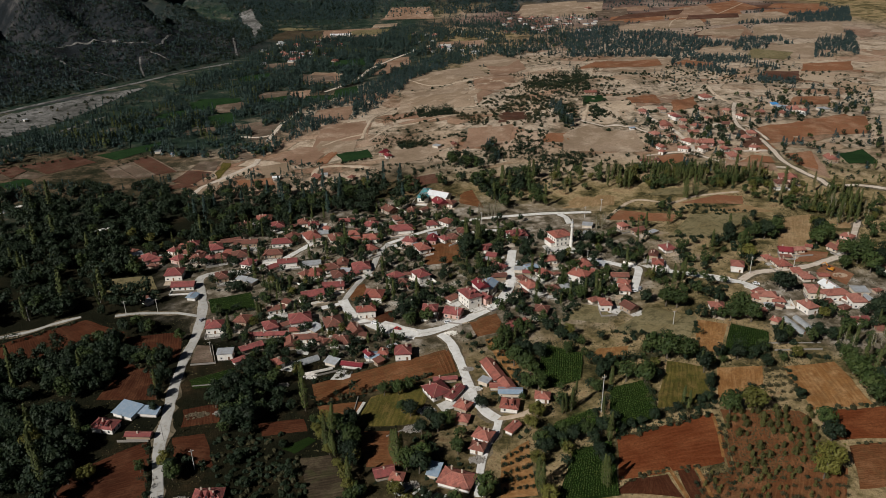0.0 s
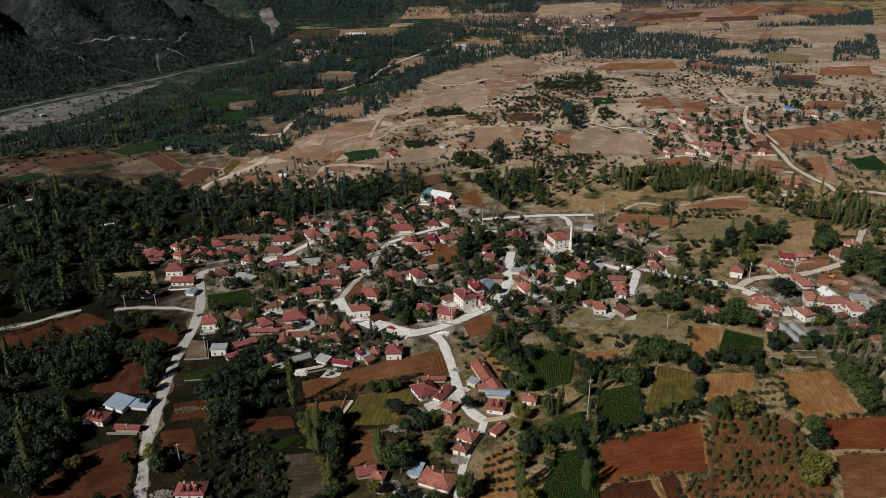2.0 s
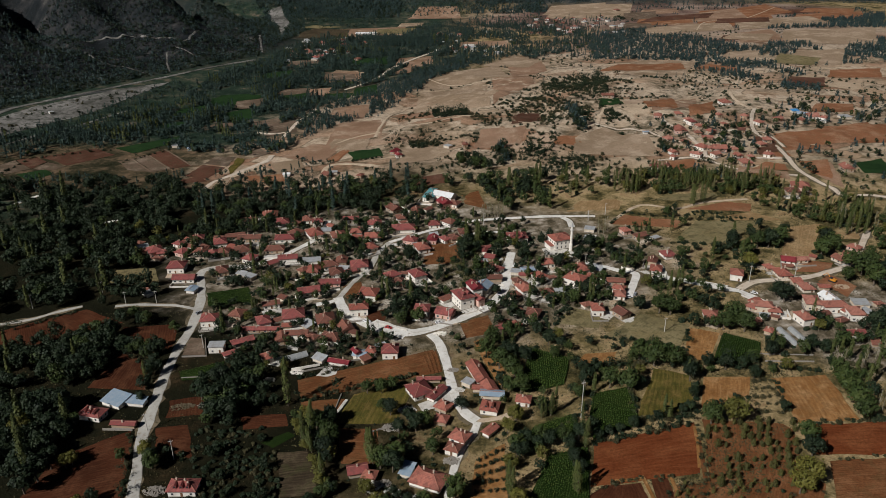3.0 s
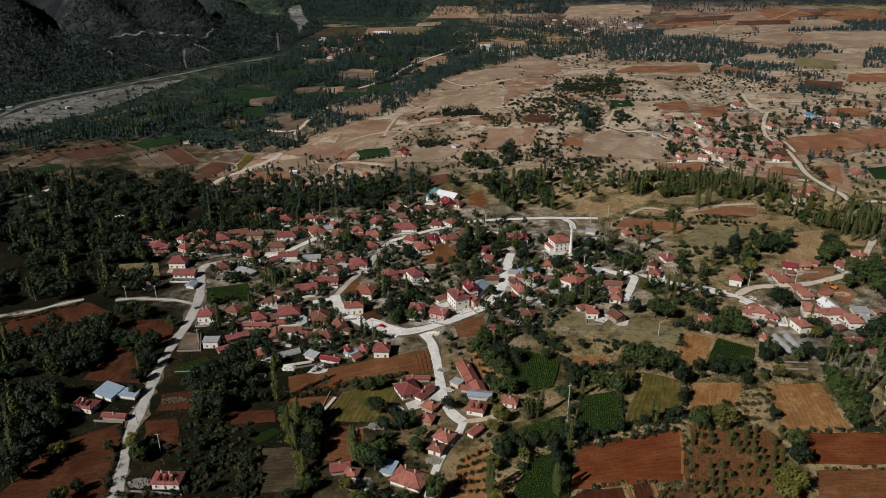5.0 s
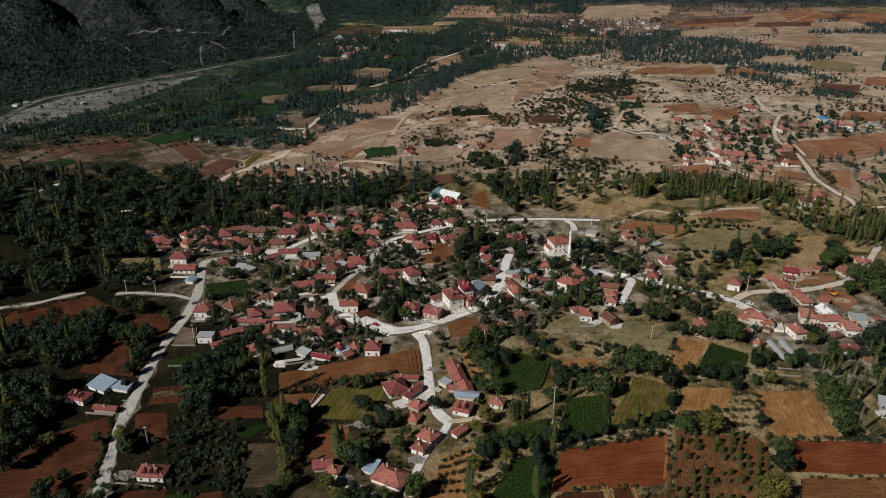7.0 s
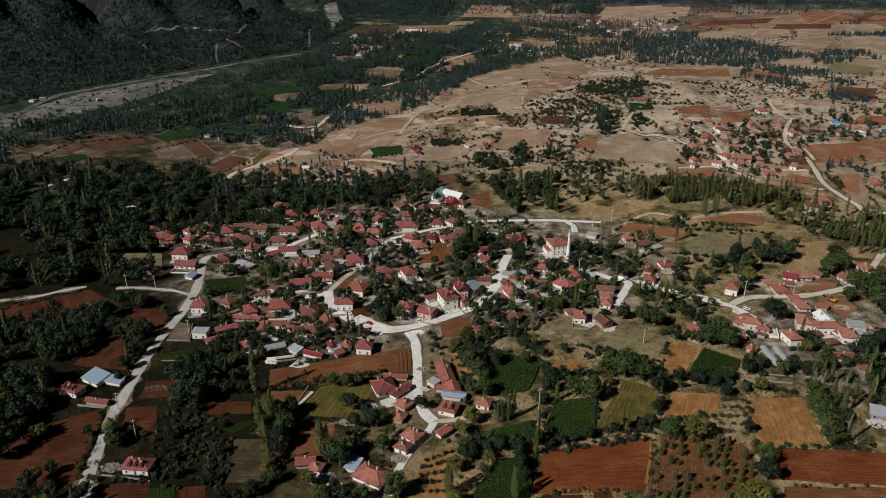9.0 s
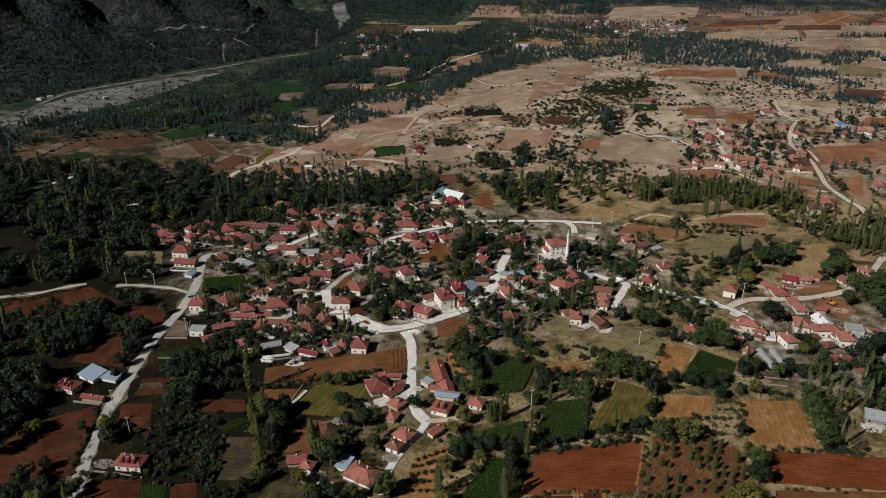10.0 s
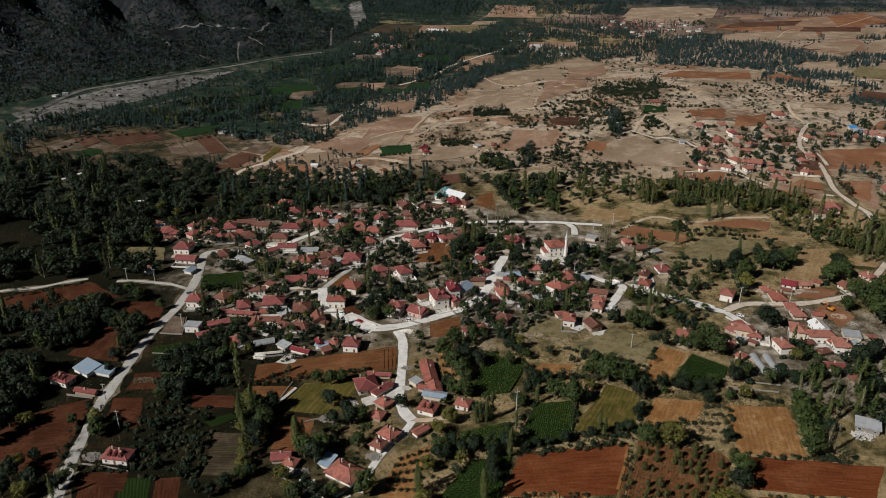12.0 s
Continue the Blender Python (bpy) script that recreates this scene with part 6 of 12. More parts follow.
field("field", "brown strip field near the far village", VALLEY_EARTH, (299.5, 1492.2), (313.4, 1557.0), (367.4, 1535.5), (354.7, 1472.3), 0.49, True, "field")
field("field", "bare field of brown earth", PINK_EARTH, (-198.5, 1092.8), (-209.4, 1164.9), (-162.5, 1179.3), (-143.7, 1100.4), 0.494, True, "field")
field("field", "green field on the valley floor", LAWN, (-330.6, 981.7), (-327.5, 1016.9), (-288.5, 1024.1), (-274.5, 970.1), 0.498, True, "field")
field("field", "green field on the valley floor", LAWN, (-289.5, 884.3), (-292.7, 922.7), (-266.4, 946.1), (-253.6, 901.6), 0.502, True, "field")
field("field", "bare field of brown earth", VALLEY_EARTH, (-293.1, 940.7), (-300.8, 988.4), (-279.6, 1002.1), (-262.8, 946.8), 0.506, True, "field")
field("field", "brown field on the valley floor", PINK_EARTH, (-208.8, 1002.8), (-214.0, 1053.3), (-182.9, 1062.6), (-174.9, 994.3), 0.43, True, "field")
field("field", "brown field on the valley floor", PINK_EARTH, (-155.4, 883.8), (-154.2, 923.7), (-109.4, 937.5), (-108.9, 863.1), 0.442, True, "field")
field("field", "pale track field on the hill", DRY_EARTH, (-26.8, 1054.4), (-18.4, 1142.6), (56.6, 1186.3), (74.7, 1055.4), 0.446, True, "field")
field("field", "bare field of brown earth", PINK_EARTH, (78.5, 1055.1), (69.5, 1186.3), (126.0, 1214.2), (127.6, 1130.8), 0.45, True, "field")
field("field", "pale tan stubble field", DRY_EARTH, (-19.9, 850.5), (-19.3, 977.4), (61.5, 945.2), (24.2, 869.3), 0.454, True, "field")
field("field", "bare field of brown earth", PINK_EARTH, (-133.4, 795.3), (-138.8, 844.4), (-85.5, 847.1), (-80.5, 785.8), 0.458, True, "field")
field("field", "pale tan stubble field", DRY_EARTH, (-48.4, 673.6), (-51.1, 722.2), (-6.8, 734.4), (-2.6, 697.3), 0.462, True, "field")
field("field", "bare field of brown earth", PINK_EARTH, (23.9, 706.3), (28.0, 763.6), (60.0, 759.0), (59.0, 709.3), 0.466, True, "field")
field("field", "pale tan stubble field", DRY_EARTH, (-136.2, 733.1), (-129.4, 778.9), (-89.8, 769.9), (-87.2, 728.0), 0.47, True, "field")
road("road", "dark asphalt road along the dry river", ASPHALT, 6, [(-513.3, 722.5), (-537.3, 776.4), (-555.8, 817.4), (-563.4, 842.7), (-565.7, 877.0), (-564.7, 908.2), (-549.1, 932.3), (-536.8, 952.9), (-509.2, 992.9), (-482.3, 1023.2)], 0.35)
# Valley-head fields take greyer soils, so distance haze sits in their colour.
field("field", "bare brown field at the valley head, greyed for haze", SOIL_GREY, (-324.7, 1442.4), (-231.2, 1476.2), (-231.9, 1560.9), (-311.1, 1566.4), 0.628, True, "field")
field("field", "grey-green fallow plot below the mountain", FALLOW, (-350.1, 1568.0), (-314.1, 1609.0), (-251.6, 1594.0), (-293.9, 1568.4), 0.636, True, "field")
field("field", "pale dry field beside far houses", FALLOW, (-180.2, 1505.4), (-119.2, 1507.8), (-97.6, 1581.0), (-176.9, 1564.9), 0.644, True, "field")
field("field", "pale dry field beside far houses", DRY_EARTH, (-139.7, 1594.2), (-89.9, 1601.9), (-88.6, 1645.2), (-135.9, 1637.2), 0.652, True, "field")
field("field", "bare pinkish knoll with dry grass", PINK_EARTH, (-129.7, 1697.6), (-8.6, 1695.7), (-21.5, 1775.3), (-106.9, 1768.3), 0.660, True, "field")
field("field", "brown plots between tree rows", VALLEY_EARTH, (-211.6, 1168.4), (-164.5, 1153.3), (-149.5, 1103.8), (-202.3, 1105.1), 0.668, True, "field")
field("field", "bare pinkish strip beside the valley road", PINK_EARTH, (-105.9, 1146.4), (-77.5, 1157.6), (-45.5, 1279.7), (-74.9, 1257.1), 0.676, True, "field")
field("field", "pale grey village square among trees", PAVING, (-3.7, 1364.3), (19.4, 1361.9), (20.9, 1389.3), (-1.6, 1391.3), 0.684, True, "field")
field("field", "brown plots between tree rows", VALLEY_EARTH, (-257.8, 1015.8), (-216.9, 1028.0), (-210.3, 1063.4), (-246.6, 1050.5), 0.692, True, "field")
field("field", "dark green meadow between poplar rows", LAWN, (-319.0, 972.2), (-272.0, 996.1), (-263.4, 1022.0), (-320.2, 1011.4), 0.700, True, "field")
field("field", "dark green meadow between poplar rows", LAWN, (-184.9, 989.2), (-146.1, 987.9), (-146.4, 1025.2), (-184.6, 1025.9), 0.708, True, "field")
field("field", "pale yellow stubble field below pine woods", FALLOW, (457.2, 1137.6), (502.9, 1108.1), (537.8, 1162.5), (491.3, 1205.5), 0.716, True, "field")
field("field", "tan field between pine woods", DRY_EARTH, (442.5, 1340.6), (511.3, 1310.3), (540.1, 1369.6), (475.3, 1390.2), 0.724, True, "field")
field("field", "reddish field between pine woods", CLAY, (679.3, 1620.9), (765.4, 1579.9), (810.0, 1667.7), (717.2, 1683.3), 0.732, True, "field")
field("field", "dark red ploughed field at the head of the valley", CLAY_DARK, (338.4, 1548.8), (484.5, 1573.2), (513.5, 1640.9), (383.5, 1613.1), 0.740, True, "field")
field("field", "dark red ploughed field at the head of the valley", CLAY_DARK, (476.3, 1502.2), (578.3, 1499.3), (594.7, 1555.0), (495.9, 1555.6), 0.748, True, "field")
field("field", "pale dry field on the hill top", DRY_EARTH, (33.0, 1184.9), (101.6, 1160.0), (126.0, 1211.5), (83.3, 1264.7), 0.756, True, "field")
field("field", "orange-brown field on the hill", CLAY, (197.4, 1087.7), (320.7, 1095.8), (329.2, 1149.4), (234.5, 1148.9), 0.764, True, "field")
field("field", "orange-brown field on the hill", CLAY, (336.6, 1103.6), (381.5, 1064.7), (397.0, 1091.2), (366.1, 1135.3), 0.772, True, "field")
field("field", "bare brown plot on the valley floor", VALLEY_EARTH, (-454.0, 666.4), (-429.4, 670.2), (-422.9, 641.9), (-436.4, 639.5), 0.368, True, "field")
field("field", "bare brown plot on the valley floor", VALLEY_EARTH, (-456.4, 681.8), (-447.3, 716.2), (-417.3, 690.8), (-430.7, 673.1), 0.376, True, "field")
field("field", "dark red-brown plot on the valley floor", CLAY_DARK, (-446.8, 717.2), (-430.1, 728.5), (-413.5, 714.2), (-416.1, 691.0), 0.384, True, "field")
field("field", "bare brown plot on the valley floor", VALLEY_EARTH, (-414.6, 689.7), (-411.0, 712.1), (-386.8, 703.7), (-392.8, 689.4), 0.392, True, "field")
field("field", "red-brown ploughed field on the valley floor", CLAY_DARK, (-429.1, 729.5), (-386.3, 765.6), (-356.0, 744.6), (-386.9, 705.3), 0.400, True, "field")
field("field", "dark green plot on the valley floor", LAWN, (-420.8, 673.3), (-401.4, 691.2), (-388.4, 678.0), (-398.6, 657.0), 0.408, True, "field")
field("field", "bare brown plot on the valley floor", VALLEY_EARTH, (-419.1, 644.7), (-417.8, 667.6), (-397.8, 654.9), (-392.9, 639.4), 0.416, True, "field")
field("field", "bare brown plot between earth banks", VALLEY_EARTH, (-343.0, 724.1), (-333.4, 732.2), (-294.2, 688.4), (-321.0, 694.2), 0.424, True, "field")
field("field", "bare brown plot between earth banks", VALLEY_EARTH, (-332.5, 733.2), (-321.8, 745.7), (-279.7, 698.0), (-293.0, 689.2), 0.432, True, "field")
field("field", "red-brown ploughed plot between earth banks", CLAY_DARK, (-321.3, 747.5), (-310.5, 764.3), (-261.1, 707.4), (-278.7, 698.8), 0.440, True, "field")
field("field", "pink-brown field in narrow strips", CLAY_DARK, (-256.1, 675.7), (-250.4, 710.7), (-223.7, 698.3), (-231.3, 666.3), 0.448, True, "field")
field("field", "pink-brown field in narrow strips", VALLEY_EARTH, (-250.1, 714.7), (-246.7, 736.9), (-224.1, 734.9), (-224.0, 701.4), 0.456, True, "field")
field("field", "olive strip of grass beside a field", MEADOW, (-220.9, 696.8), (-221.1, 730.7), (-212.0, 726.5), (-211.4, 676.4), 0.464, True, "field")
field("field", "dark red-brown plot on the valley floor", CLAY_DARK, (-260.3, 664.3), (-240.2, 673.8), (-229.3, 658.8), (-247.1, 654.3), 0.472, True, "field")
field("field", "green field on the valley floor", LAWN, (-366.2, 768.0), (-312.5, 817.1), (-304.9, 794.0), (-339.2, 751.3), 0.480, True, "field")
field("field", "bare pinkish field at the foot of the hill", PINK_EARTH, (-177.6, 731.2), (-150.6, 765.4), (-112.1, 752.7), (-124.8, 704.4), 0.488, True, "field")
field("field", "pale dry field at the foot of the hill", DRY_EARTH, (-181.9, 710.6), (-152.5, 716.2), (-141.8, 685.7), (-164.8, 668.3), 0.496, True, "field")
field("field", "orange-brown field at the foot of the hill", CLAY, (-194.5, 669.0), (-161.5, 669.3), (-151.0, 648.4), (-180.3, 647.0), 0.504, True, "field")
field("field", "orange-brown field at the foot of the hill", CLAY, (-123.7, 704.1), (-112.0, 738.8), (-104.6, 728.1), (-113.1, 695.4), 0.512, True, "field")
field("field", "pale brown plot beside the valley track", VALLEY_EARTH, (-218.1, 841.8), (-198.6, 874.5), (-186.0, 862.2), (-195.1, 829.9), 0.520, True, "field")
field("field", "pale brown plot beside the valley track", VALLEY_EARTH, (-215.9, 750.1), (-206.3, 762.3), (-190.3, 741.9), (-204.2, 731.1), 0.528, True, "field")
field("field", "pale gravel fan beside the track", DRY_EARTH, (-223.1, 630.0), (-203.2, 637.5), (-209.8, 670.2), (-223.7, 658.7), 0.536, True, "field")
field("field", "bare orange-brown field behind houses", SOIL_BROWN, (-8.7, 499.5), (15.3, 500.0), (12.2, 467.4), (-11.7, 464.2), 0.155, True, "field")
field("field", "small bare brown plot beside a lane", SOIL_BROWN, (-64.1, 435.0), (-52.5, 441.5), (-45.2, 423.2), (-57.4, 416.6), 0.161, True, "field")
field("field", "small bare brown plot among trees", SOIL_DARK, (-43.8, 396.9), (-29.9, 403.2), (-30.5, 386.5), (-39.6, 388.2), 0.167, True, "field")
field("field", "brown orchard ground between low fruit trees", SOIL_BROWN, (92.6, 222.2), (106.6, 246.0), (171.1, 250.4), (154.2, 217.0), 0.07, False, "field")
field("field", "orange-red ploughed field beside the hill road", CLAY, (318.8, 742.5), (421.8, 756.9), (404.7, 717.7), (330.7, 718.4), 0.720, True, "field")
field("field", "dark red plot beside the hill road", CLAY_DARK, (293.8, 724.5), (312.8, 730.3), (307.2, 687.5), (281.7, 671.0), 0.730, True, "field")
field("field", "orange-brown field beside the hill road", CLAY, (312.1, 655.5), (340.2, 665.7), (324.0, 614.0), (312.3, 629.3), 0.740, True, "field")
field("field", "orange-brown plot below hill houses", CLAY, (196.5, 655.5), (218.9, 658.9), (217.6, 639.5), (195.3, 634.4), 0.750, True, "field")
field("field", "orange-brown plot below hill houses", CLAY, (250.0, 631.1), (282.2, 628.5), (283.7, 618.4), (241.5, 617.0), 0.760, True, "field")
field("field", "orange-brown plot below hill houses", CLAY, (282.9, 655.2), (298.8, 650.6), (295.9, 636.0), (266.0, 640.5), 0.770, True, "field")
field("field", "orange-brown field above hill houses", CLAY, (206.9, 834.0), (255.2, 888.5), (242.3, 816.5), (208.8, 810.4), 0.780, True, "field")


# ---- houses ----
house(-273.6, 1333.3, 8.0, 6.4, 2.6, 15, "hip", TILES_PALE, WHITEWASH, "single-storey whitewashed house with a faded red-tiled hipped roof", chimneys=1)
house(-239.6, 1331.3, 8.9, 8.3, 2.6, -17, "flat", TIN, CREAM, "low farm shed with a flat grey sheet roof", 0.3, False, 0, "shed", "shed")
house(-283.9, 1392.2, 11.1, 9.4, 2.6, 15, "flat", TIN, CREAM, "low farm shed with a flat grey sheet roof", 0.3, False, 0, "shed", "shed")
house(-231.6, 1338.6, 8.1, 8.0, 2.6, -18, "hip", TILES_OLD, MUDBRICK, "single-storey mud-brick house with a weathered brown-tiled hipped roof", chimneys=0)
house(-290.9, 1405.2, 10.9, 10.1, 2.6, -25, "flat", TIN, CREAM, "low farm shed with a flat grey sheet roof", 0.3, False, 0, "shed", "shed")
house(-199.7, 1318.9, 6.5, 5.5, 2.6, 14, "hip", TILES_RED, WHITEWASH, "single-storey whitewashed house with a red-tiled hipped roof", chimneys=1)
house(-289.3, 1285.1, 9.6, 7.9, 2.6, -40, "hip", TILES_PALE, WHITEWASH, "single-storey whitewashed house with a pale orange-tiled hipped roof", chimneys=1)
house(-234.4, 1305.4, 9.9, 9.7, 2.6, 36, "flat", TIN, CREAM, "low farm shed with a flat grey sheet roof", 0.3, False, 0, "shed", "shed")
house(-241.7, 1289.0, 8.0, 7.4, 2.6, -35, "hip", TILES_OLD, MUDBRICK, "single-storey mud-brick house with a weathered brown-tiled hipped roof", chimneys=1)
house(-200.5, 1438.5, 7.4, 6.9, 2.6, 8, "hip", TILES_OLD, MUDBRICK, "single-storey mud-brick house with a weathered brown-tiled hipped roof", chimneys=2)
house(-265.3, 1309.6, 9.5, 8.2, 2.6, 17, "hip", TILES_PALE, WHITEWASH, "single-storey whitewashed house with a pale orange-tiled hipped roof", chimneys=0)
house(-237.0, 1283.7, 8.5, 8.2, 2.6, 5, "hip", TILES_RED, WHITEWASH, "single-storey whitewashed house with a red-tiled hipped roof", chimneys=1)
house(-224.2, 1332.8, 10.2, 8.5, 2.6, -15, "flat", TIN, WHITEWASH, "low farm shed with a flat grey sheet roof", 0.3, False, 0, "shed", "shed")
house(-173.9, 1262.2, 8.7, 8.6, 2.6, -35, "hip", TILES_OLD, MUDBRICK, "single-storey mud-brick house with a weathered brown-tiled hipped roof", chimneys=0)
house(-218.1, 1386.2, 8.9, 7.7, 2.6, 1, "hip", TILES_RED, WHITEWASH, "single-storey whitewashed house with a red-tiled hipped roof", chimneys=0)
house(-221.6, 1308.1, 7.1, 6.6, 2.6, 1, "hip", TILES_PALE, WHITEWASH, "single-storey whitewashed house with a faded red-tiled hipped roof", chimneys=1)
house(-287.0, 1411.2, 8.9, 8.1, 2.6, 39, "flat", TIN, CREAM, "low farm shed with a flat grey sheet roof", 0.3, False, 0, "shed", "shed")
house(-282.4, 1282.5, 7.9, 7.4, 2.6, 16, "hip", TILES_OLD, MUDBRICK, "single-storey mud-brick house with a weathered brown-tiled hipped roof", chimneys=1)
house(-307.6, 1345.6, 8.3, 7.4, 2.6, 13, "flat", TIN, WHITEWASH, "low farm shed with a flat grey sheet roof", 0.3, False, 0, "shed", "shed")
house(-296.7, 1315.4, 6.5, 5.4, 2.6, 18, "hip", TILES_PALE, WHITEWASH, "single-storey whitewashed house with a faded red-tiled hipped roof", chimneys=1)
house(-247.1, 1273.5, 10.1, 7.9, 2.6, -30, "hip", TILES_RED, WHITEWASH, "single-storey whitewashed house with a red-tiled hipped roof", chimneys=2)
house(-294.9, 1425.2, 6.9, 5.8, 2.6, 22, "flat", TIN, WHITEWASH, "low farm shed with a flat grey sheet roof", 0.3, False, 0, "shed", "shed")
house(-244.4, 1446.9, 7.8, 7.7, 2.6, 25, "flat", TIN, CREAM, "low farm shed with a flat grey sheet roof", 0.3, False, 0, "shed", "shed")
house(-278.3, 1388.5, 9.7, 9.0, 2.6, 6, "hip", TILES_PALE, WHITEWASH, "single-storey whitewashed house with a pale orange-tiled hipped roof", chimneys=0)
house(-246.3, 1259.5, 9.7, 7.8, 2.6, -8, "flat", TIN, CREAM, "low farm shed with a flat grey sheet roof", 0.3, False, 0, "shed", "shed")
house(-241.5, 1276.3, 7.7, 6.9, 2.6, -39, "hip", TILES_PALE, WHITEWASH, "single-storey whitewashed house with a faded red-tiled hipped roof", chimneys=1)
house(-229.6, 1433.8, 11.2, 8.8, 2.6, -40, "hip", TILES_RED, WHITEWASH, "single-storey whitewashed house with a red-tiled hipped roof", chimneys=1)
house(-265.1, 1317.0, 9.3, 9.2, 2.6, 8, "hip", TILES_PALE, WHITEWASH, "single-storey whitewashed house with a pale orange-tiled hipped roof", chimneys=0)
house(-258.3, 1395.3, 8.0, 7.3, 2.6, -1, "hip", TILES_PALE, WHITEWASH, "single-storey whitewashed house with a pale orange-tiled hipped roof", chimneys=1)
house(-309.1, 1346.5, 9.0, 8.0, 2.6, -35, "flat", TIN, WHITEWASH, "low farm shed with a flat grey sheet roof", 0.3, False, 0, "shed", "shed")
house(-252.7, 1327.7, 6.9, 6.8, 2.6, -22, "hip", TILES_PALE, WHITEWASH, "single-storey whitewashed house with a pale orange-tiled hipped roof", chimneys=1)
house(-236.8, 1312.6, 7.7, 7.2, 2.6, 7, "hip", TILES_PALE, WHITEWASH, "single-storey whitewashed house with a pale orange-tiled hipped roof", chimneys=0)
house(-224.4, 1452.8, 7.2, 6.7, 2.6, -14, "flat", TIN, WHITEWASH, "low farm shed with a flat grey sheet roof", 0.3, False, 0, "shed", "shed")
house(-182.7, 1406.3, 8.7, 7.1, 2.6, 9, "hip", TILES_PALE, WHITEWASH, "single-storey whitewashed house with a faded red-tiled hipped roof", chimneys=2)
house(244.7, 1616.0, 7.0, 6.5, 2.6, -8, "hip", TILES_PALE, WHITEWASH, "single-storey whitewashed house with a pale orange-tiled hipped roof", chimneys=0)
house(288.3, 1585.5, 9.1, 8.7, 2.6, 30, "flat", TIN, WHITEWASH, "low farm shed with a flat grey sheet roof", 0.3, False, 0, "shed", "shed")
house(282.2, 1646.1, 8.6, 7.1, 2.6, 11, "hip", TILES_OLD, MUDBRICK, "single-storey mud-brick house with a weathered brown-tiled hipped roof", chimneys=2)
house(186.8, 1616.2, 9.3, 8.7, 2.6, 32, "hip", TILES_OLD, MUDBRICK, "single-storey mud-brick house with a weathered brown-tiled hipped roof", chimneys=2)
house(182.6, 1513.2, 8.2, 6.9, 2.6, -36, "flat", TIN, WHITEWASH, "low farm shed with a flat grey sheet roof", 0.3, False, 0, "shed", "shed")
house(144.4, 1599.5, 7.4, 6.9, 2.6, -39, "hip", TILES_OLD, MUDBRICK, "single-storey mud-brick house with a weathered brown-tiled hipped roof", chimneys=0)
house(199.7, 1473.0, 6.3, 5.9, 2.6, -16, "hip", TILES_PALE, WHITEWASH, "single-storey whitewashed house with a pale orange-tiled hipped roof", chimneys=2)
house(270.5, 1600.6, 8.4, 7.5, 2.6, 32, "hip", TILES_PALE, WHITEWASH, "single-storey whitewashed house with a pale orange-tiled hipped roof", chimneys=0)
house(171.6, 1643.8, 8.4, 8.0, 2.6, 23, "hip", TILES_OLD, MUDBRICK, "single-storey mud-brick house with a weathered brown-tiled hipped roof", chimneys=1)
house(177.8, 1480.9, 7.7, 7.5, 2.6, -12, "hip", TILES_PALE, WHITEWASH, "single-storey whitewashed house with a pale orange-tiled hipped roof", chimneys=0)
house(182.5, 1481.7, 6.1, 5.0, 2.6, 35, "flat", TIN, WHITEWASH, "low farm shed with a flat grey sheet roof", 0.3, False, 0, "shed", "shed")
house(195.5, 1637.5, 7.5, 6.9, 2.6, 7, "hip", TILES_PALE, WHITEWASH, "single-storey whitewashed house with a pale orange-tiled hipped roof", chimneys=1)
house(208.6, 1517.8, 6.9, 6.1, 2.6, 7, "flat", TIN, WHITEWASH, "low farm shed with a flat grey sheet roof", 0.3, False, 0, "shed", "shed")
house(193.4, 1460.9, 6.2, 4.9, 2.6, -37, "flat", TIN, WHITEWASH, "low farm shed with a flat grey sheet roof", 0.3, False, 0, "shed", "shed")
house(207.1, 1476.3, 7.9, 6.2, 2.6, 2, "flat", TIN, WHITEWASH, "low farm shed with a flat grey sheet roof", 0.3, False, 0, "shed", "shed")
house(197.3, 1454.3, 8.8, 6.9, 2.6, -41, "hip", TILES_OLD, MUDBRICK, "single-storey mud-brick house with a weathered brown-tiled hipped roof", chimneys=1)
house(129.4, 1570.5, 8.8, 7.4, 2.6, 35, "flat", TIN, WHITEWASH, "low farm shed with a flat grey sheet roof", 0.3, False, 0, "shed", "shed")
house(301.4, 1518.4, 9.1, 7.5, 2.6, 3, "flat", TIN, WHITEWASH, "low farm shed with a flat grey sheet roof", 0.3, False, 0, "shed", "shed")
house(270.7, 1436.3, 6.0, 4.9, 2.6, 9, "hip", TILES_OLD, MUDBRICK, "single-storey mud-brick house with a weathered brown-tiled hipped roof", chimneys=1)
house(127.8, 1475.0, 8.1, 6.8, 2.6, -32, "hip", TILES_OLD, MUDBRICK, "single-storey mud-brick house with a weathered brown-tiled hipped roof", chimneys=1)
house(279.2, 1448.7, 7.6, 6.8, 2.6, 14, "flat", TIN, WHITEWASH, "low farm shed with a flat grey sheet roof", 0.3, False, 0, "shed", "shed")
house(222.6, 1634.6, 8.3, 7.1, 2.6, -22, "hip", TILES_OLD, MUDBRICK, "single-storey mud-brick house with a weathered brown-tiled hipped roof", chimneys=0)
house(247.5, 1534.1, 7.5, 6.9, 2.6, 6, "flat", TIN, WHITEWASH, "low farm shed with a flat grey sheet roof", 0.3, False, 0, "shed", "shed")
house(149.1, 1646.2, 10.1, 7.9, 2.6, 7, "flat", TIN, WHITEWASH, "low farm shed with a flat grey sheet roof", 0.3, False, 0, "shed", "shed")
house(208.0, 1486.5, 7.0, 5.5, 2.6, 5, "hip", TILES_OLD, MUDBRICK, "single-storey mud-brick house with a weathered brown-tiled hipped roof", chimneys=1)
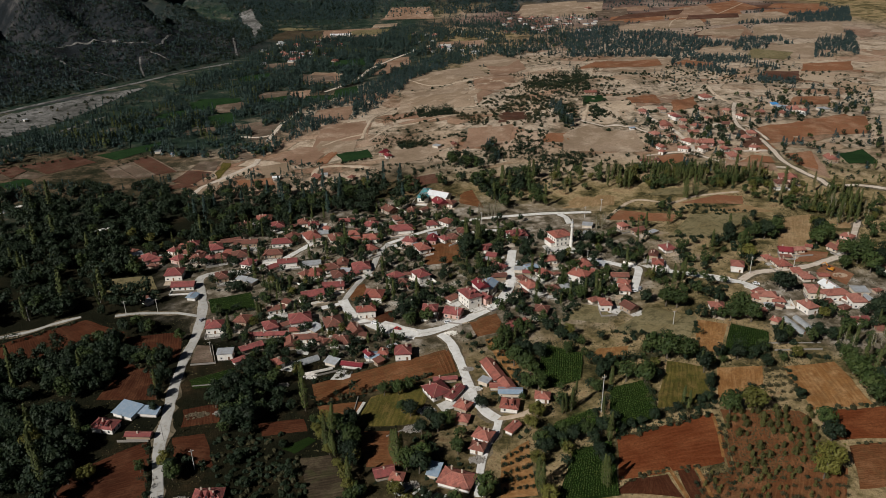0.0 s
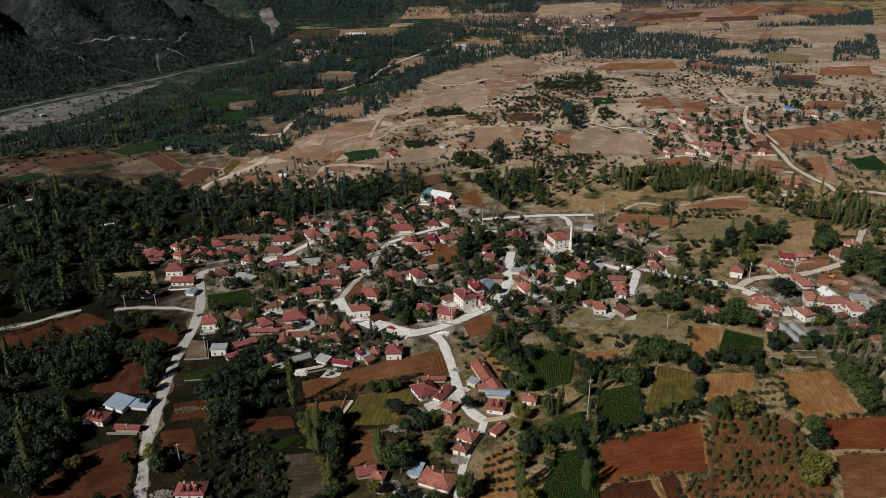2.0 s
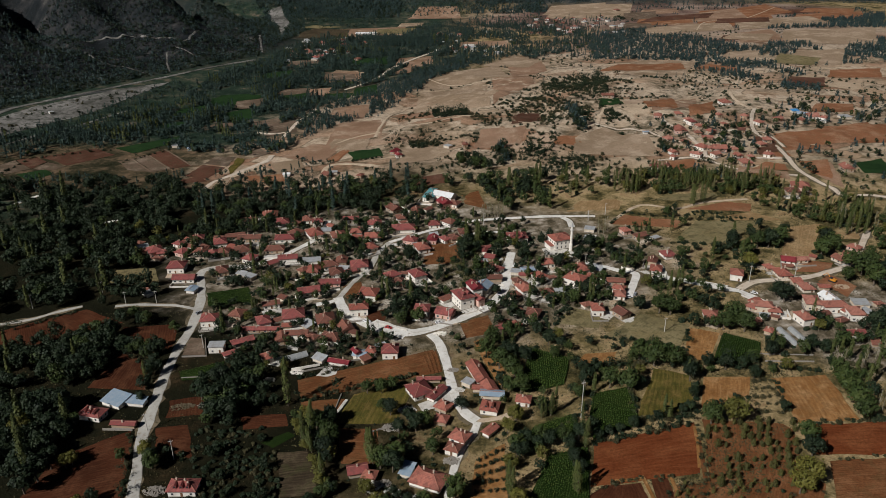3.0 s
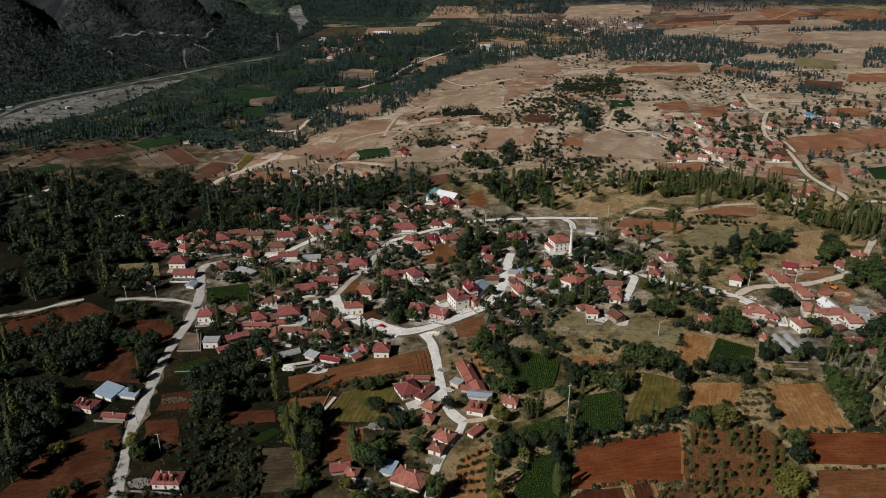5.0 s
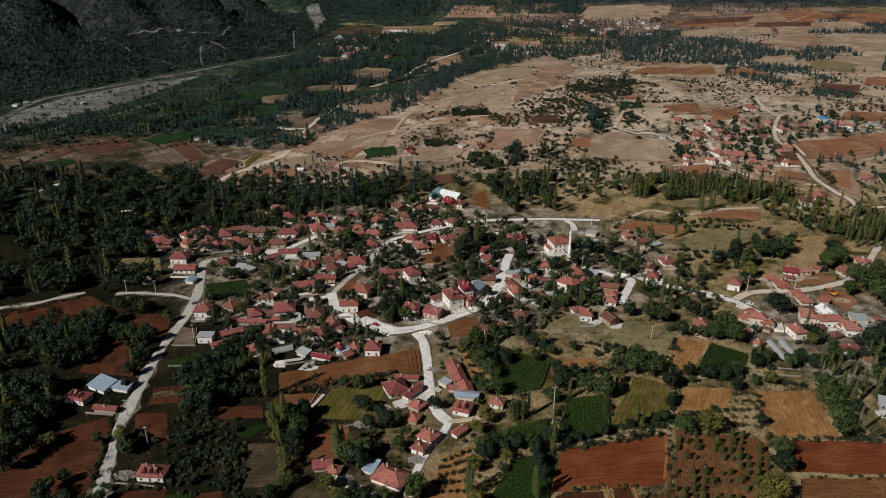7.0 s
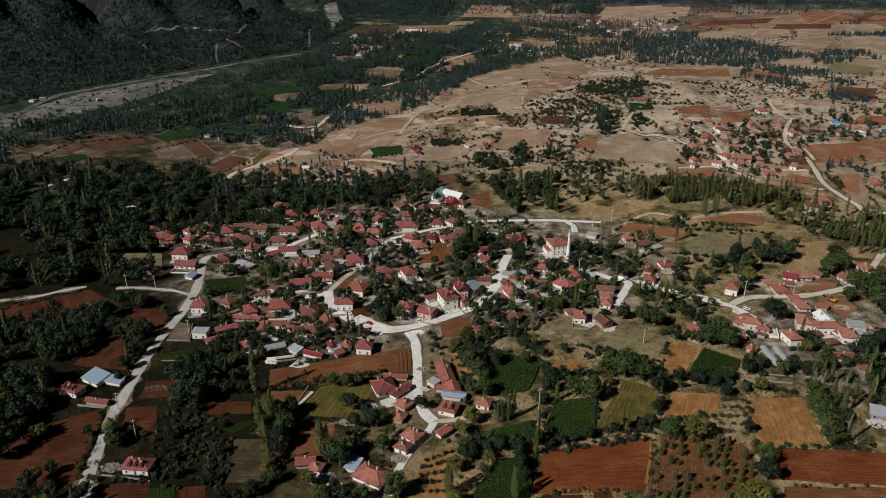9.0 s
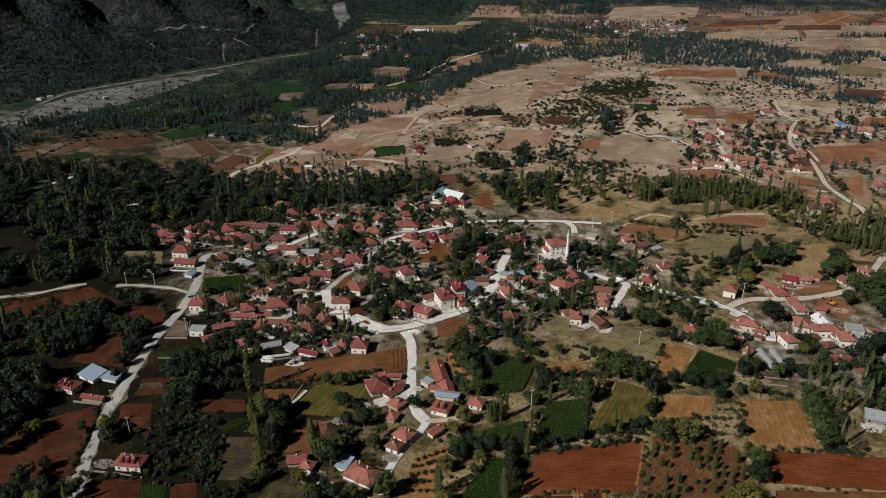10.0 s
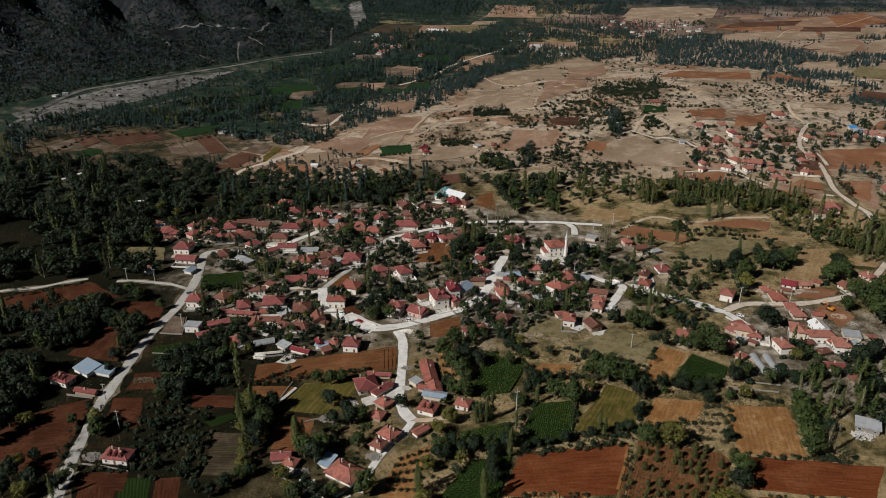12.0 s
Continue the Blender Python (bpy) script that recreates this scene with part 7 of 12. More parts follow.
house(142.0, 1476.2, 6.1, 5.7, 2.6, -24, "hip", TILES_OLD, MUDBRICK, "single-storey mud-brick house with a weathered brown-tiled hipped roof", chimneys=2)
house(260.5, 1448.0, 8.4, 7.2, 2.6, -30, "flat", TIN, WHITEWASH, "low farm shed with a flat grey sheet roof", 0.3, False, 0, "shed", "shed")
house(214.1, 1530.6, 7.4, 7.3, 2.6, 4, "hip", TILES_PALE, WHITEWASH, "single-storey whitewashed house with a pale orange-tiled hipped roof", chimneys=2)
house(168.7, 1528.5, 7.8, 6.2, 2.6, 16, "flat", TIN, WHITEWASH, "low farm shed with a flat grey sheet roof", 0.3, False, 0, "shed", "shed")
house(207.4, 1487.9, 5.8, 5.0, 2.6, 36, "flat", TIN, WHITEWASH, "low farm shed with a flat grey sheet roof", 0.3, False, 0, "shed", "shed")
house(282.1, 1641.1, 6.6, 5.9, 2.6, 31, "flat", TIN, CREAM, "low farm shed with a flat grey sheet roof", 0.3, False, 0, "shed", "shed")
house(293.9, 1454.8, 6.0, 5.7, 2.6, 39, "flat", TIN, WHITEWASH, "low farm shed with a flat grey sheet roof", 0.3, False, 0, "shed", "shed")
house(223.5, 1625.4, 6.6, 5.9, 2.6, 10, "flat", TIN, CREAM, "low farm shed with a flat grey sheet roof", 0.3, False, 0, "shed", "shed")
house(243.0, 1521.4, 7.2, 6.3, 2.6, -9, "hip", TILES_OLD, MUDBRICK, "single-storey mud-brick house with a weathered brown-tiled hipped roof", chimneys=2)
house(309.5, 1542.3, 6.5, 5.6, 2.6, 12, "flat", TIN, WHITEWASH, "low farm shed with a flat grey sheet roof", 0.3, False, 0, "shed", "shed")
house(261.0, 1564.1, 6.4, 6.0, 2.6, 40, "hip", TILES_OLD, MUDBRICK, "single-storey mud-brick house with a weathered brown-tiled hipped roof", chimneys=0)
house(131.4, 1569.3, 8.5, 6.9, 2.6, 9, "flat", TIN, WHITEWASH, "low farm shed with a flat grey sheet roof", 0.3, False, 0, "shed", "shed")
house(190.2, 1485.9, 7.9, 6.4, 2.6, 3, "flat", TIN, CREAM, "low farm shed with a flat grey sheet roof", 0.3, False, 0, "shed", "shed")
house(131.7, 1532.3, 8.6, 7.9, 2.6, 10, "hip", TILES_PALE, WHITEWASH, "single-storey whitewashed house with a pale orange-tiled hipped roof", chimneys=0)
house(199.4, 1506.7, 7.5, 6.6, 2.6, -14, "hip", TILES_OLD, MUDBRICK, "single-storey mud-brick house with a weathered brown-tiled hipped roof", chimneys=0)
house(168.1, 1608.0, 8.4, 6.7, 2.6, 38, "flat", TIN, CREAM, "low farm shed with a flat grey sheet roof", 0.3, False, 0, "shed", "shed")
house(171.3, 1641.5, 6.5, 6.3, 2.6, -19, "hip", TILES_PALE, WHITEWASH, "single-storey whitewashed house with a pale orange-tiled hipped roof", chimneys=0)
house(187.5, 1466.6, 8.4, 7.4, 2.6, -11, "hip", TILES_PALE, WHITEWASH, "single-storey whitewashed house with a pale orange-tiled hipped roof", chimneys=0)
house(144.0, 1516.9, 9.2, 9.2, 2.6, 13, "flat", TIN, WHITEWASH, "low farm shed with a flat grey sheet roof", 0.3, False, 0, "shed", "shed")
house(57.9, 1349.5, 8.6, 6.7, 2.6, -11, "flat", TIN, WHITEWASH, "low farm shed with a flat grey sheet roof", 0.3, False, 0, "shed", "shed")
house(17.7, 1323.1, 8.4, 6.9, 2.6, 35, "flat", TIN, CREAM, "low farm shed with a flat grey sheet roof", 0.3, False, 0, "shed", "shed")
house(-43.6, 1334.0, 6.4, 6.2, 2.6, -17, "flat", TIN, WHITEWASH, "low farm shed with a flat grey sheet roof", 0.3, False, 0, "shed", "shed")
house(21.9, 1354.7, 7.5, 6.7, 2.6, -8, "flat", TIN, WHITEWASH, "low farm shed with a flat grey sheet roof", 0.3, False, 0, "shed", "shed")
house(-11.6, 1316.9, 6.2, 5.7, 2.6, 9, "flat", TIN, WHITEWASH, "low farm shed with a flat grey sheet roof", 0.3, False, 0, "shed", "shed")
house(39.7, 1315.8, 9.1, 7.3, 2.6, 9, "flat", TIN, WHITEWASH, "low farm shed with a flat grey sheet roof", 0.3, False, 0, "shed", "shed")
house(-27.7, 1490.4, 10.4, 8.3, 2.6, 15, "flat", TIN, WHITEWASH, "low farm shed with a flat grey sheet roof", 0.3, False, 0, "shed", "shed")
house(13.8, 1343.4, 6.6, 5.8, 2.6, -4, "flat", TIN, WHITEWASH, "low farm shed with a flat grey sheet roof", 0.3, False, 0, "shed", "shed")
house(82.1, 1490.1, 8.1, 7.5, 2.6, 7, "flat", TIN, WHITEWASH, "low farm shed with a flat grey sheet roof", 0.3, False, 0, "shed", "shed")
house(-48.6, 1493.6, 10.4, 9.9, 2.6, -21, "hip", TILES_OLD, MUDBRICK, "single-storey mud-brick house with a weathered brown-tiled hipped roof", chimneys=2)
house(4.7, 1347.3, 9.2, 8.8, 2.6, 24, "hip", TILES_PALE, WHITEWASH, "single-storey whitewashed house with a pale orange-tiled hipped roof", chimneys=2)
house(-12.3, 1415.4, 7.8, 7.4, 2.6, -13, "flat", TIN, CREAM, "low farm shed with a flat grey sheet roof", 0.3, False, 0, "shed", "shed")
house(86.2, 1413.0, 7.4, 5.7, 2.6, 23, "flat", TIN, CREAM, "low farm shed with a flat grey sheet roof", 0.3, False, 0, "shed", "shed")
house(65.7, 1285.9, 7.2, 5.8, 2.6, -24, "flat", TIN, WHITEWASH, "low farm shed with a flat grey sheet roof", 0.3, False, 0, "shed", "shed")
house(52.2, 1348.7, 7.9, 7.5, 2.6, -21, "flat", TIN, CREAM, "low farm shed with a flat grey sheet roof", 0.3, False, 0, "shed", "shed")
house(-47.4, 1415.4, 9.5, 8.8, 2.6, -11, "hip", TILES_OLD, MUDBRICK, "single-storey mud-brick house with a weathered brown-tiled hipped roof", chimneys=0)
house(204.2, 673.2, 6.0, 7.3, 3.0, 20, "gable", TILES_PALE, WHITEWASH, "single-storey whitewashed house with a sun-bleached tiled gabled roof", chimneys=1)
house(302.7, 712.5, 7.2, 7.7, 3.2, -4, "hip", TILES_PALE, MUDBRICK, "single-storey mud-brick house with a sun-bleached tiled hipped roof", chimneys=2)
house(242.3, 772.0, 6.8, 6.1, 3.0, 33, "hip", TILES_PALE, WHITEWASH, "single-storey whitewashed house with a pale orange-tiled hipped roof", chimneys=1)
house(287.7, 667.8, 5.8, 6.3, 3.3, -30, "hip", TILES_PALE, WHITEWASH, "single-storey whitewashed house with a pale orange-tiled hipped roof", chimneys=2)
house(260.3, 663.9, 5.5, 6.4, 2.9, 21, "gable", TILES_PALE, WHITEWASH, "single-storey whitewashed house with a sun-bleached tiled gabled roof", chimneys=0)
house(276.3, 762.5, 4.5, 5.9, 2.9, 16, "hip", TILES_PALE, MUDBRICK, "single-storey mud-brick house with a sun-bleached tiled hipped roof", chimneys=0)
house(220.3, 666.1, 4.8, 3.8, 3.4, -11, "gable", TILES_PALE, WHITEWASH, "single-storey whitewashed house with a faded red-tiled gabled roof", chimneys=2)
house(248.3, 750.3, 6.4, 7.7, 3.1, 13, "hip", TILES_PALE, MUDBRICK, "single-storey mud-brick house with a sun-bleached tiled hipped roof", chimneys=1)
house(238.9, 681.8, 5.6, 6.9, 3.0, 34, "hip", TILES_PALE, MUDBRICK, "single-storey mud-brick house with a sun-bleached tiled hipped roof", chimneys=1)
house(240.0, 664.1, 6.6, 6.3, 3.5, 26, "gable", TILES_PALE, WHITEWASH, "single-storey whitewashed house with a sun-bleached tiled gabled roof", chimneys=1)
house(191.6, 640.7, 3.8, 4.6, 3.2, -17, "gable", TILES_OLD, MUDBRICK, "single-storey mud-brick house with a weathered brown-tiled gabled roof", chimneys=1)
house(270.9, 661.8, 4.5, 4.3, 3.4, 14, "hip", TILES_PALE, MUDBRICK, "single-storey mud-brick house with a sun-bleached tiled hipped roof", chimneys=1)
house(292.4, 699.0, 6.6, 7.3, 3.2, 23, "hip", TILES_PALE, MUDBRICK, "single-storey mud-brick house with a pale orange-tiled hipped roof", chimneys=0)
house(290.1, 667.8, 4.6, 5.4, 3.3, 12, "hip", TILES_PALE, MUDBRICK, "single-storey mud-brick house with a sun-bleached tiled hipped roof", chimneys=1)
house(305.9, 792.0, 7.2, 5.6, 3.0, -37, "hip", TILES_PALE, MUDBRICK, "single-storey mud-brick house with a pale orange-tiled hipped roof", chimneys=1)
house(314.0, 770.3, 6.2, 8.3, 3.4, 27, "hip", TILES_PALE, WHITEWASH, "single-storey whitewashed house with a pale orange-tiled hipped roof", chimneys=1)
house(235.8, 789.0, 6.5, 8.0, 3.2, 6, "hip", TILES_PALE, MUDBRICK, "single-storey mud-brick house with a sun-bleached tiled hipped roof", chimneys=0)
house(201.7, 661.3, 4.2, 5.2, 3.3, -36, "hip", TILES_PALE, WHITEWASH, "single-storey whitewashed house with a sun-bleached tiled hipped roof", chimneys=1)
house(241.3, 677.0, 4.2, 5.7, 3.3, 13, "hip", TILES_PALE, MUDBRICK, "single-storey mud-brick house with a sun-bleached tiled hipped roof", chimneys=1)
house(240.3, 727.3, 5.8, 6.5, 2.9, 3, "hip", TILES_OLD, MUDBRICK, "single-storey mud-brick house with a weathered brown-tiled hipped roof", chimneys=2)
house(261.2, 678.4, 5.6, 6.2, 3.4, 9, "hip", TILES_PALE, MUDBRICK, "single-storey mud-brick house with a sun-bleached tiled hipped roof", chimneys=1)
house(278.1, 789.2, 5.2, 6.3, 3.3, 16, "gable", TILES_PALE, MUDBRICK, "single-storey mud-brick house with a sun-bleached tiled gabled roof", chimneys=2)
house(-224.9, 501.3, 7.5, 6.7, 2.6, 33, "flat", TIN, CREAM, "low farm shed with a flat grey sheet roof", 0.3, False, 0, "shed", "shed")
house(-211.5, 491.2, 9.3, 10.7, 4.4, 33, "hip", TILES_RED, PINK, "two-storey pink house with a red-tiled hipped roof", chimneys=1)
house(-205.6, 489.3, 6.4, 5.3, 3.1, 18, "gable", TILES_RED, PINK, "single-storey pink house with a red-tiled gabled roof", chimneys=0)
house(-199.2, 506.0, 6.5, 5.7, 2.9, -21, "hip", TILES_RED, WHITEWASH, "single-storey whitewashed house with a red-tiled hipped roof", chimneys=1)
house(-190.2, 490.1, 7.8, 8.7, 3.4, -26, "hip", TILES_RED, PINK, "single-storey pink house with a red-tiled hipped roof", chimneys=1)
house(-185.5, 511.1, 7.6, 8.9, 5.0, 18, "hip", TILES_RED, WHITEWASH, "two-storey whitewashed house with a red-tiled hipped roof", chimneys=2)
house(-177.3, 490.6, 8.1, 7.2, 3.3, -4, "hip", TILES_OLD, WHITEWASH, "single-storey whitewashed house with a weathered brown-tiled hipped roof", chimneys=1)
house(-166.7, 486.8, 5.6, 7.5, 3.5, 17, "hip", TILES_RED, WHITEWASH, "single-storey whitewashed house with a red-tiled hipped roof", chimneys=1)
house(-184.7, 463.9, 11.3, 10.8, 4.4, 5, "hip", TILES_RED, WHITEWASH, "two-storey whitewashed house with a red-tiled hipped roof", chimneys=1)
house(-173.4, 446.6, 14.3, 7.1, 3.1, 3, "gable", TILES_RED, WHITEWASH, "single-storey whitewashed house with a red-tiled gabled roof", chimneys=0)
house(-136.1, 387.6, 9.7, 8.7, 4.4, 8, "hip", TILES_RED, WHITEWASH, "two-storey whitewashed house with a red-tiled hipped roof", chimneys=2)
house(-210.6, 372.4, 5.0, 4.6, 2.6, -26, "flat", TIN, WHITEWASH, "low farm shed with a flat grey sheet roof", 0.3, False, 0, "shed", "shed")
house(-189.8, 425.3, 5.0, 4.4, 2.6, -39, "flat", TIN, WHITEWASH, "low farm shed with a flat grey sheet roof", 0.3, False, 0, "shed", "shed")
house(-162.5, 430.3, 5.7, 5.6, 2.6, 80, "gable", TIN_BLUE, WHITEWASH, "low farm shed with a pale blue sheet roof", 0.3, False, 0, "shed", "shed")
house(-143.9, 561.9, 11.7, 9.6, 3.2, 8, "hip", TILES_ORANGE, WHITEWASH, "single-storey whitewashed house with an orange-tiled hipped roof", chimneys=2)
house(-158.0, 549.4, 13.5, 5.4, 3.5, 10, "gable", TILES_OLD, MUDBRICK, "single-storey mud-brick house with a weathered brown-tiled gabled roof", chimneys=2)
house(-129.5, 545.4, 8.8, 11.0, 3.0, 16, "hip", TILES_RED, WHITEWASH, "single-storey whitewashed house with a red-tiled hipped roof", chimneys=1)
house(-110.4, 548.8, 7.0, 9.0, 3.1, 10, "hip", TILES_OLD, WHITEWASH, "single-storey whitewashed house with a weathered brown-tiled hipped roof", chimneys=1)
house(-101.0, 542.7, 7.4, 6.8, 3.5, 14, "hip", TILES_RED, WHITEWASH, "single-storey whitewashed house with a red-tiled hipped roof", chimneys=2)
house(-75.1, 546.0, 11.1, 5.5, 3.2, 4, "gable", TILES_RED, WHITEWASH, "single-storey whitewashed house with a red-tiled gabled roof", chimneys=1)
house(-55.2, 536.4, 10.0, 8.7, 3.1, 5, "hip", TILES_RED, WHITEWASH, "single-storey whitewashed house with a red-tiled hipped roof", chimneys=1)
house(-159.8, 518.5, 13.9, 5.6, 3.2, 20, "gable", TILES_OLD, MUDBRICK, "single-storey mud-brick house with a weathered brown-tiled gabled roof", chimneys=0)
house(-166.6, 503.8, 8.5, 9.6, 4.8, 20, "hip", TILES_RED, WHITEWASH, "two-storey whitewashed house with a red-tiled hipped roof", chimneys=0)
house(-159.4, 489.1, 7.3, 8.5, 3.3, 10, "hip", TILES_OLD, MUDBRICK, "single-storey mud-brick house with a weathered brown-tiled hipped roof", chimneys=0)
house(-147.1, 514.1, 16.4, 6.6, 3.3, 4, "gable", TILES_OLD, MUDBRICK, "single-storey mud-brick house with a weathered brown-tiled gabled roof", chimneys=2)
house(-119.8, 512.1, 14.3, 8.6, 3.3, 6, "hip", TILES_RED, WHITEWASH, "single-storey whitewashed house with a red-tiled hipped roof", chimneys=1)
house(-113.7, 522.0, 8.1, 8.7, 3.5, -32, "hip", TILES_OLD, MUDBRICK, "single-storey mud-brick house with a weathered brown-tiled hipped roof", chimneys=0)
house(-98.8, 519.8, 10.3, 13.4, 3.5, 28, "hip", TILES_ORANGE, WHITEWASH, "single-storey whitewashed house with an orange-tiled hipped roof", chimneys=2)
house(-91.1, 526.4, 7.2, 7.2, 2.6, 8, "flat", TIN, CREAM, "low farm shed with a flat grey sheet roof", 0.3, False, 0, "shed", "shed")
house(-79.7, 515.4, 9.9, 11.2, 3.0, 20, "hip", TILES_OLD, WHITEWASH, "single-storey whitewashed house with a weathered brown-tiled hipped roof", chimneys=2)
house(-66.6, 519.7, 8.0, 7.4, 3.5, 1, "hip", TILES_ORANGE, WHITEWASH, "single-storey whitewashed house with an orange-tiled hipped roof", chimneys=0)
house(-53.2, 511.1, 11.3, 9.3, 3.2, 5, "hip", TILES_ORANGE, WHITEWASH, "single-storey whitewashed house with an orange-tiled hipped roof", chimneys=1)
house(-52.8, 492.6, 7.9, 9.9, 3.0, 34, "hip", TILES_ORANGE, WHITEWASH, "single-storey whitewashed house with an orange-tiled hipped roof", chimneys=0)
house(-31.2, 524.9, 16.8, 10.1, 3.2, 8, "hip", TILES_RED, WHITEWASH, "single-storey whitewashed house with a red-tiled hipped roof", chimneys=1)
house(-42.7, 565.8, 9.3, 11.0, 3.1, 38, "gable", TILES_OLD, MUDBRICK, "single-storey mud-brick house with a weathered brown-tiled gabled roof", chimneys=2)
house(-23.8, 559.1, 7.2, 8.9, 2.9, 8, "gable", TILES_OLD, MUDBRICK, "single-storey mud-brick house with a weathered brown-tiled gabled roof", chimneys=1)
house(-35.5, 545.3, 5.9, 7.7, 3.4, 16, "hip", TILES_OLD, WHITEWASH, "single-storey whitewashed house with a weathered brown-tiled hipped roof", chimneys=1)
house(-8.5, 531.2, 8.0, 7.9, 3.0, 10, "hip", TILES_RED, WHITEWASH, "single-storey whitewashed house with a red-tiled hipped roof", chimneys=0)
house(-146.3, 492.6, 10.5, 11.2, 3.1, 24, "hip", TILES_OLD, WHITEWASH, "single-storey whitewashed house with a weathered brown-tiled hipped roof", chimneys=1)
house(-122.8, 493.0, 13.1, 7.8, 3.0, 8, "hip", TILES_OLD, MUDBRICK, "single-storey mud-brick house with a weathered brown-tiled hipped roof", chimneys=0)
house(-136.9, 477.6, 7.4, 9.1, 3.4, -22, "hip", TILES_RED, WHITEWASH, "single-storey whitewashed house with a red-tiled hipped roof", chimneys=1)
house(-109.3, 476.2, 12.7, 6.3, 3.4, 10, "gable", TILES_RED, WHITEWASH, "single-storey whitewashed house with a red-tiled gabled roof", chimneys=2)
house(-91.9, 473.1, 12.5, 7.5, 2.4, 10, "flat", TIN, WHITEWASH, "low farm shed with a flat grey sheet roof", 0.3, False, 0, "shed", "shed")
house(-86.8, 456.8, 8.2, 11.1, 2.9, 6, "hip", TILES_ORANGE, WHITEWASH, "single-storey whitewashed house with an orange-tiled hipped roof", chimneys=1)
house(-93.6, 456.7, 5.8, 6.9, 2.9, -34, "hip", TILES_OLD, MUDBRICK, "single-storey mud-brick house with a weathered brown-tiled hipped roof", chimneys=2)
house(-76.7, 464.4, 9.8, 8.8, 3.1, 19, "hip", TILES_OLD, WHITEWASH, "single-storey whitewashed house with a weathered brown-tiled hipped roof", chimneys=2)
house(-69.7, 469.1, 7.1, 7.8, 3.4, 1, "gable", TILES_OLD, MUDBRICK, "single-storey mud-brick house with a weathered brown-tiled gabled roof", chimneys=1)
house(-56.3, 462.8, 11.3, 11.1, 3.2, 12, "hip", TILES_RED, WHITEWASH, "single-storey whitewashed house with a red-tiled hipped roof", chimneys=1)
house(-70.5, 451.7, 8.1, 10.1, 3.1, 16, "hip", TILES_OLD, WHITEWASH, "single-storey whitewashed house with a weathered brown-tiled hipped roof", chimneys=1)
house(-72.0, 436.8, 13.2, 6.6, 2.9, 6, "gable", TILES_RED, PINK, "single-storey pink house with a red-tiled gabled roof", chimneys=1)
house(-83.7, 424.8, 13.0, 7.8, 3.3, 20, "gable", TILES_RED, WHITEWASH, "single-storey whitewashed house with a red-tiled gabled roof", chimneys=0)
house(-31.5, 443.2, 8.5, 7.7, 4.4, 40, "hip", TILES_RED, WHITEWASH, "two-storey whitewashed house with a red-tiled hipped roof", chimneys=0)
house(-26.2, 435.8, 5.3, 6.5, 2.9, 7, "hip", TILES_OLD, MUDBRICK, "single-storey mud-brick house with a weathered brown-tiled hipped roof", chimneys=0)
house(-14.8, 442.6, 8.1, 10.5, 4.9, 30, "hip", TILES_RED, WHITEWASH, "two-storey whitewashed house with a red-tiled hipped roof", chimneys=0)
house(-24.2, 502.6, 8.5, 8.1, 3.3, -20, "hip", TILES_RED, PINK, "single-storey pink house with a red-tiled hipped roof", chimneys=1)
house(-14.9, 488.5, 8.6, 11.4, 3.5, 24, "hip", TILES_ORANGE, WHITEWASH, "single-storey whitewashed house with an orange-tiled hipped roof", chimneys=2)
house(-7.9, 502.5, 6.5, 8.1, 3.4, -10, "gable", TILES_MAROON, PINK, "single-storey pink house with a maroon sheet roof", chimneys=1)
house(-43.8, 418.1, 11.1, 10.2, 4.4, -8, "hip", TILES_ORANGE, WHITEWASH, "two-storey whitewashed house with an orange-tiled hipped roof", chimneys=1)
house(-47.0, 397.0, 10.7, 6.4, 5.1, 10, "hip", TILES_ORANGE, WHITEWASH, "two-storey whitewashed house with an orange-tiled hipped roof", chimneys=1)
house(-8.3, 395.0, 8.4, 8.1, 4.4, -5, "hip", TILES_RED, WHITEWASH, "two-storey whitewashed house with a red-tiled hipped roof", chimneys=1)
house(5.8, 391.3, 9.7, 8.2, 3.4, -20, "gable", TILES_RED, PINK, "single-storey pink house with a red-tiled gabled roof", chimneys=1)
house(-102.5, 384.1, 7.2, 9.1, 4.4, 24, "hip", TILES_RED, WHITEWASH, "two-storey whitewashed house with a red-tiled hipped roof", chimneys=0)
house(-86.0, 391.2, 12.2, 11.2, 4.4, 15, "hip", TILES_RED, WHITEWASH, "two-storey whitewashed house with a red-tiled hipped roof", chimneys=1)
house(-103.9, 407.5, 9.8, 4.9, 3.1, 20, "gable", TILES_OLD, WHITEWASH, "single-storey whitewashed house with a weathered brown-tiled gabled roof", chimneys=1)
house(-121.6, 395.3, 7.7, 8.7, 3.2, -11, "hip", TILES_OLD, MUDBRICK, "single-storey mud-brick house with a weathered brown-tiled hipped roof", chimneys=1)
house(-65.6, 386.5, 9.9, 12.0, 3.3, 18, "hip", TILES_OLD, WHITEWASH, "single-storey whitewashed house with a weathered brown-tiled hipped roof", chimneys=2)
house(-52.1, 376.4, 7.0, 8.8, 3.3, 28, "gable", TILES_OLD, MUDBRICK, "single-storey mud-brick house with a weathered brown-tiled gabled roof", chimneys=1)
house(-102.8, 377.1, 22.1, 3.5, 2.4, 2, "gable", TILES_RED, MUDBRICK, "single-storey mud-brick house with a red-tiled gabled roof", chimneys=2)
house(-80.0, 370.2, 13.8, 4.8, 3.2, 4, "gable", TILES_OLD, WHITEWASH, "single-storey whitewashed house with a weathered brown-tiled gabled roof", chimneys=0)
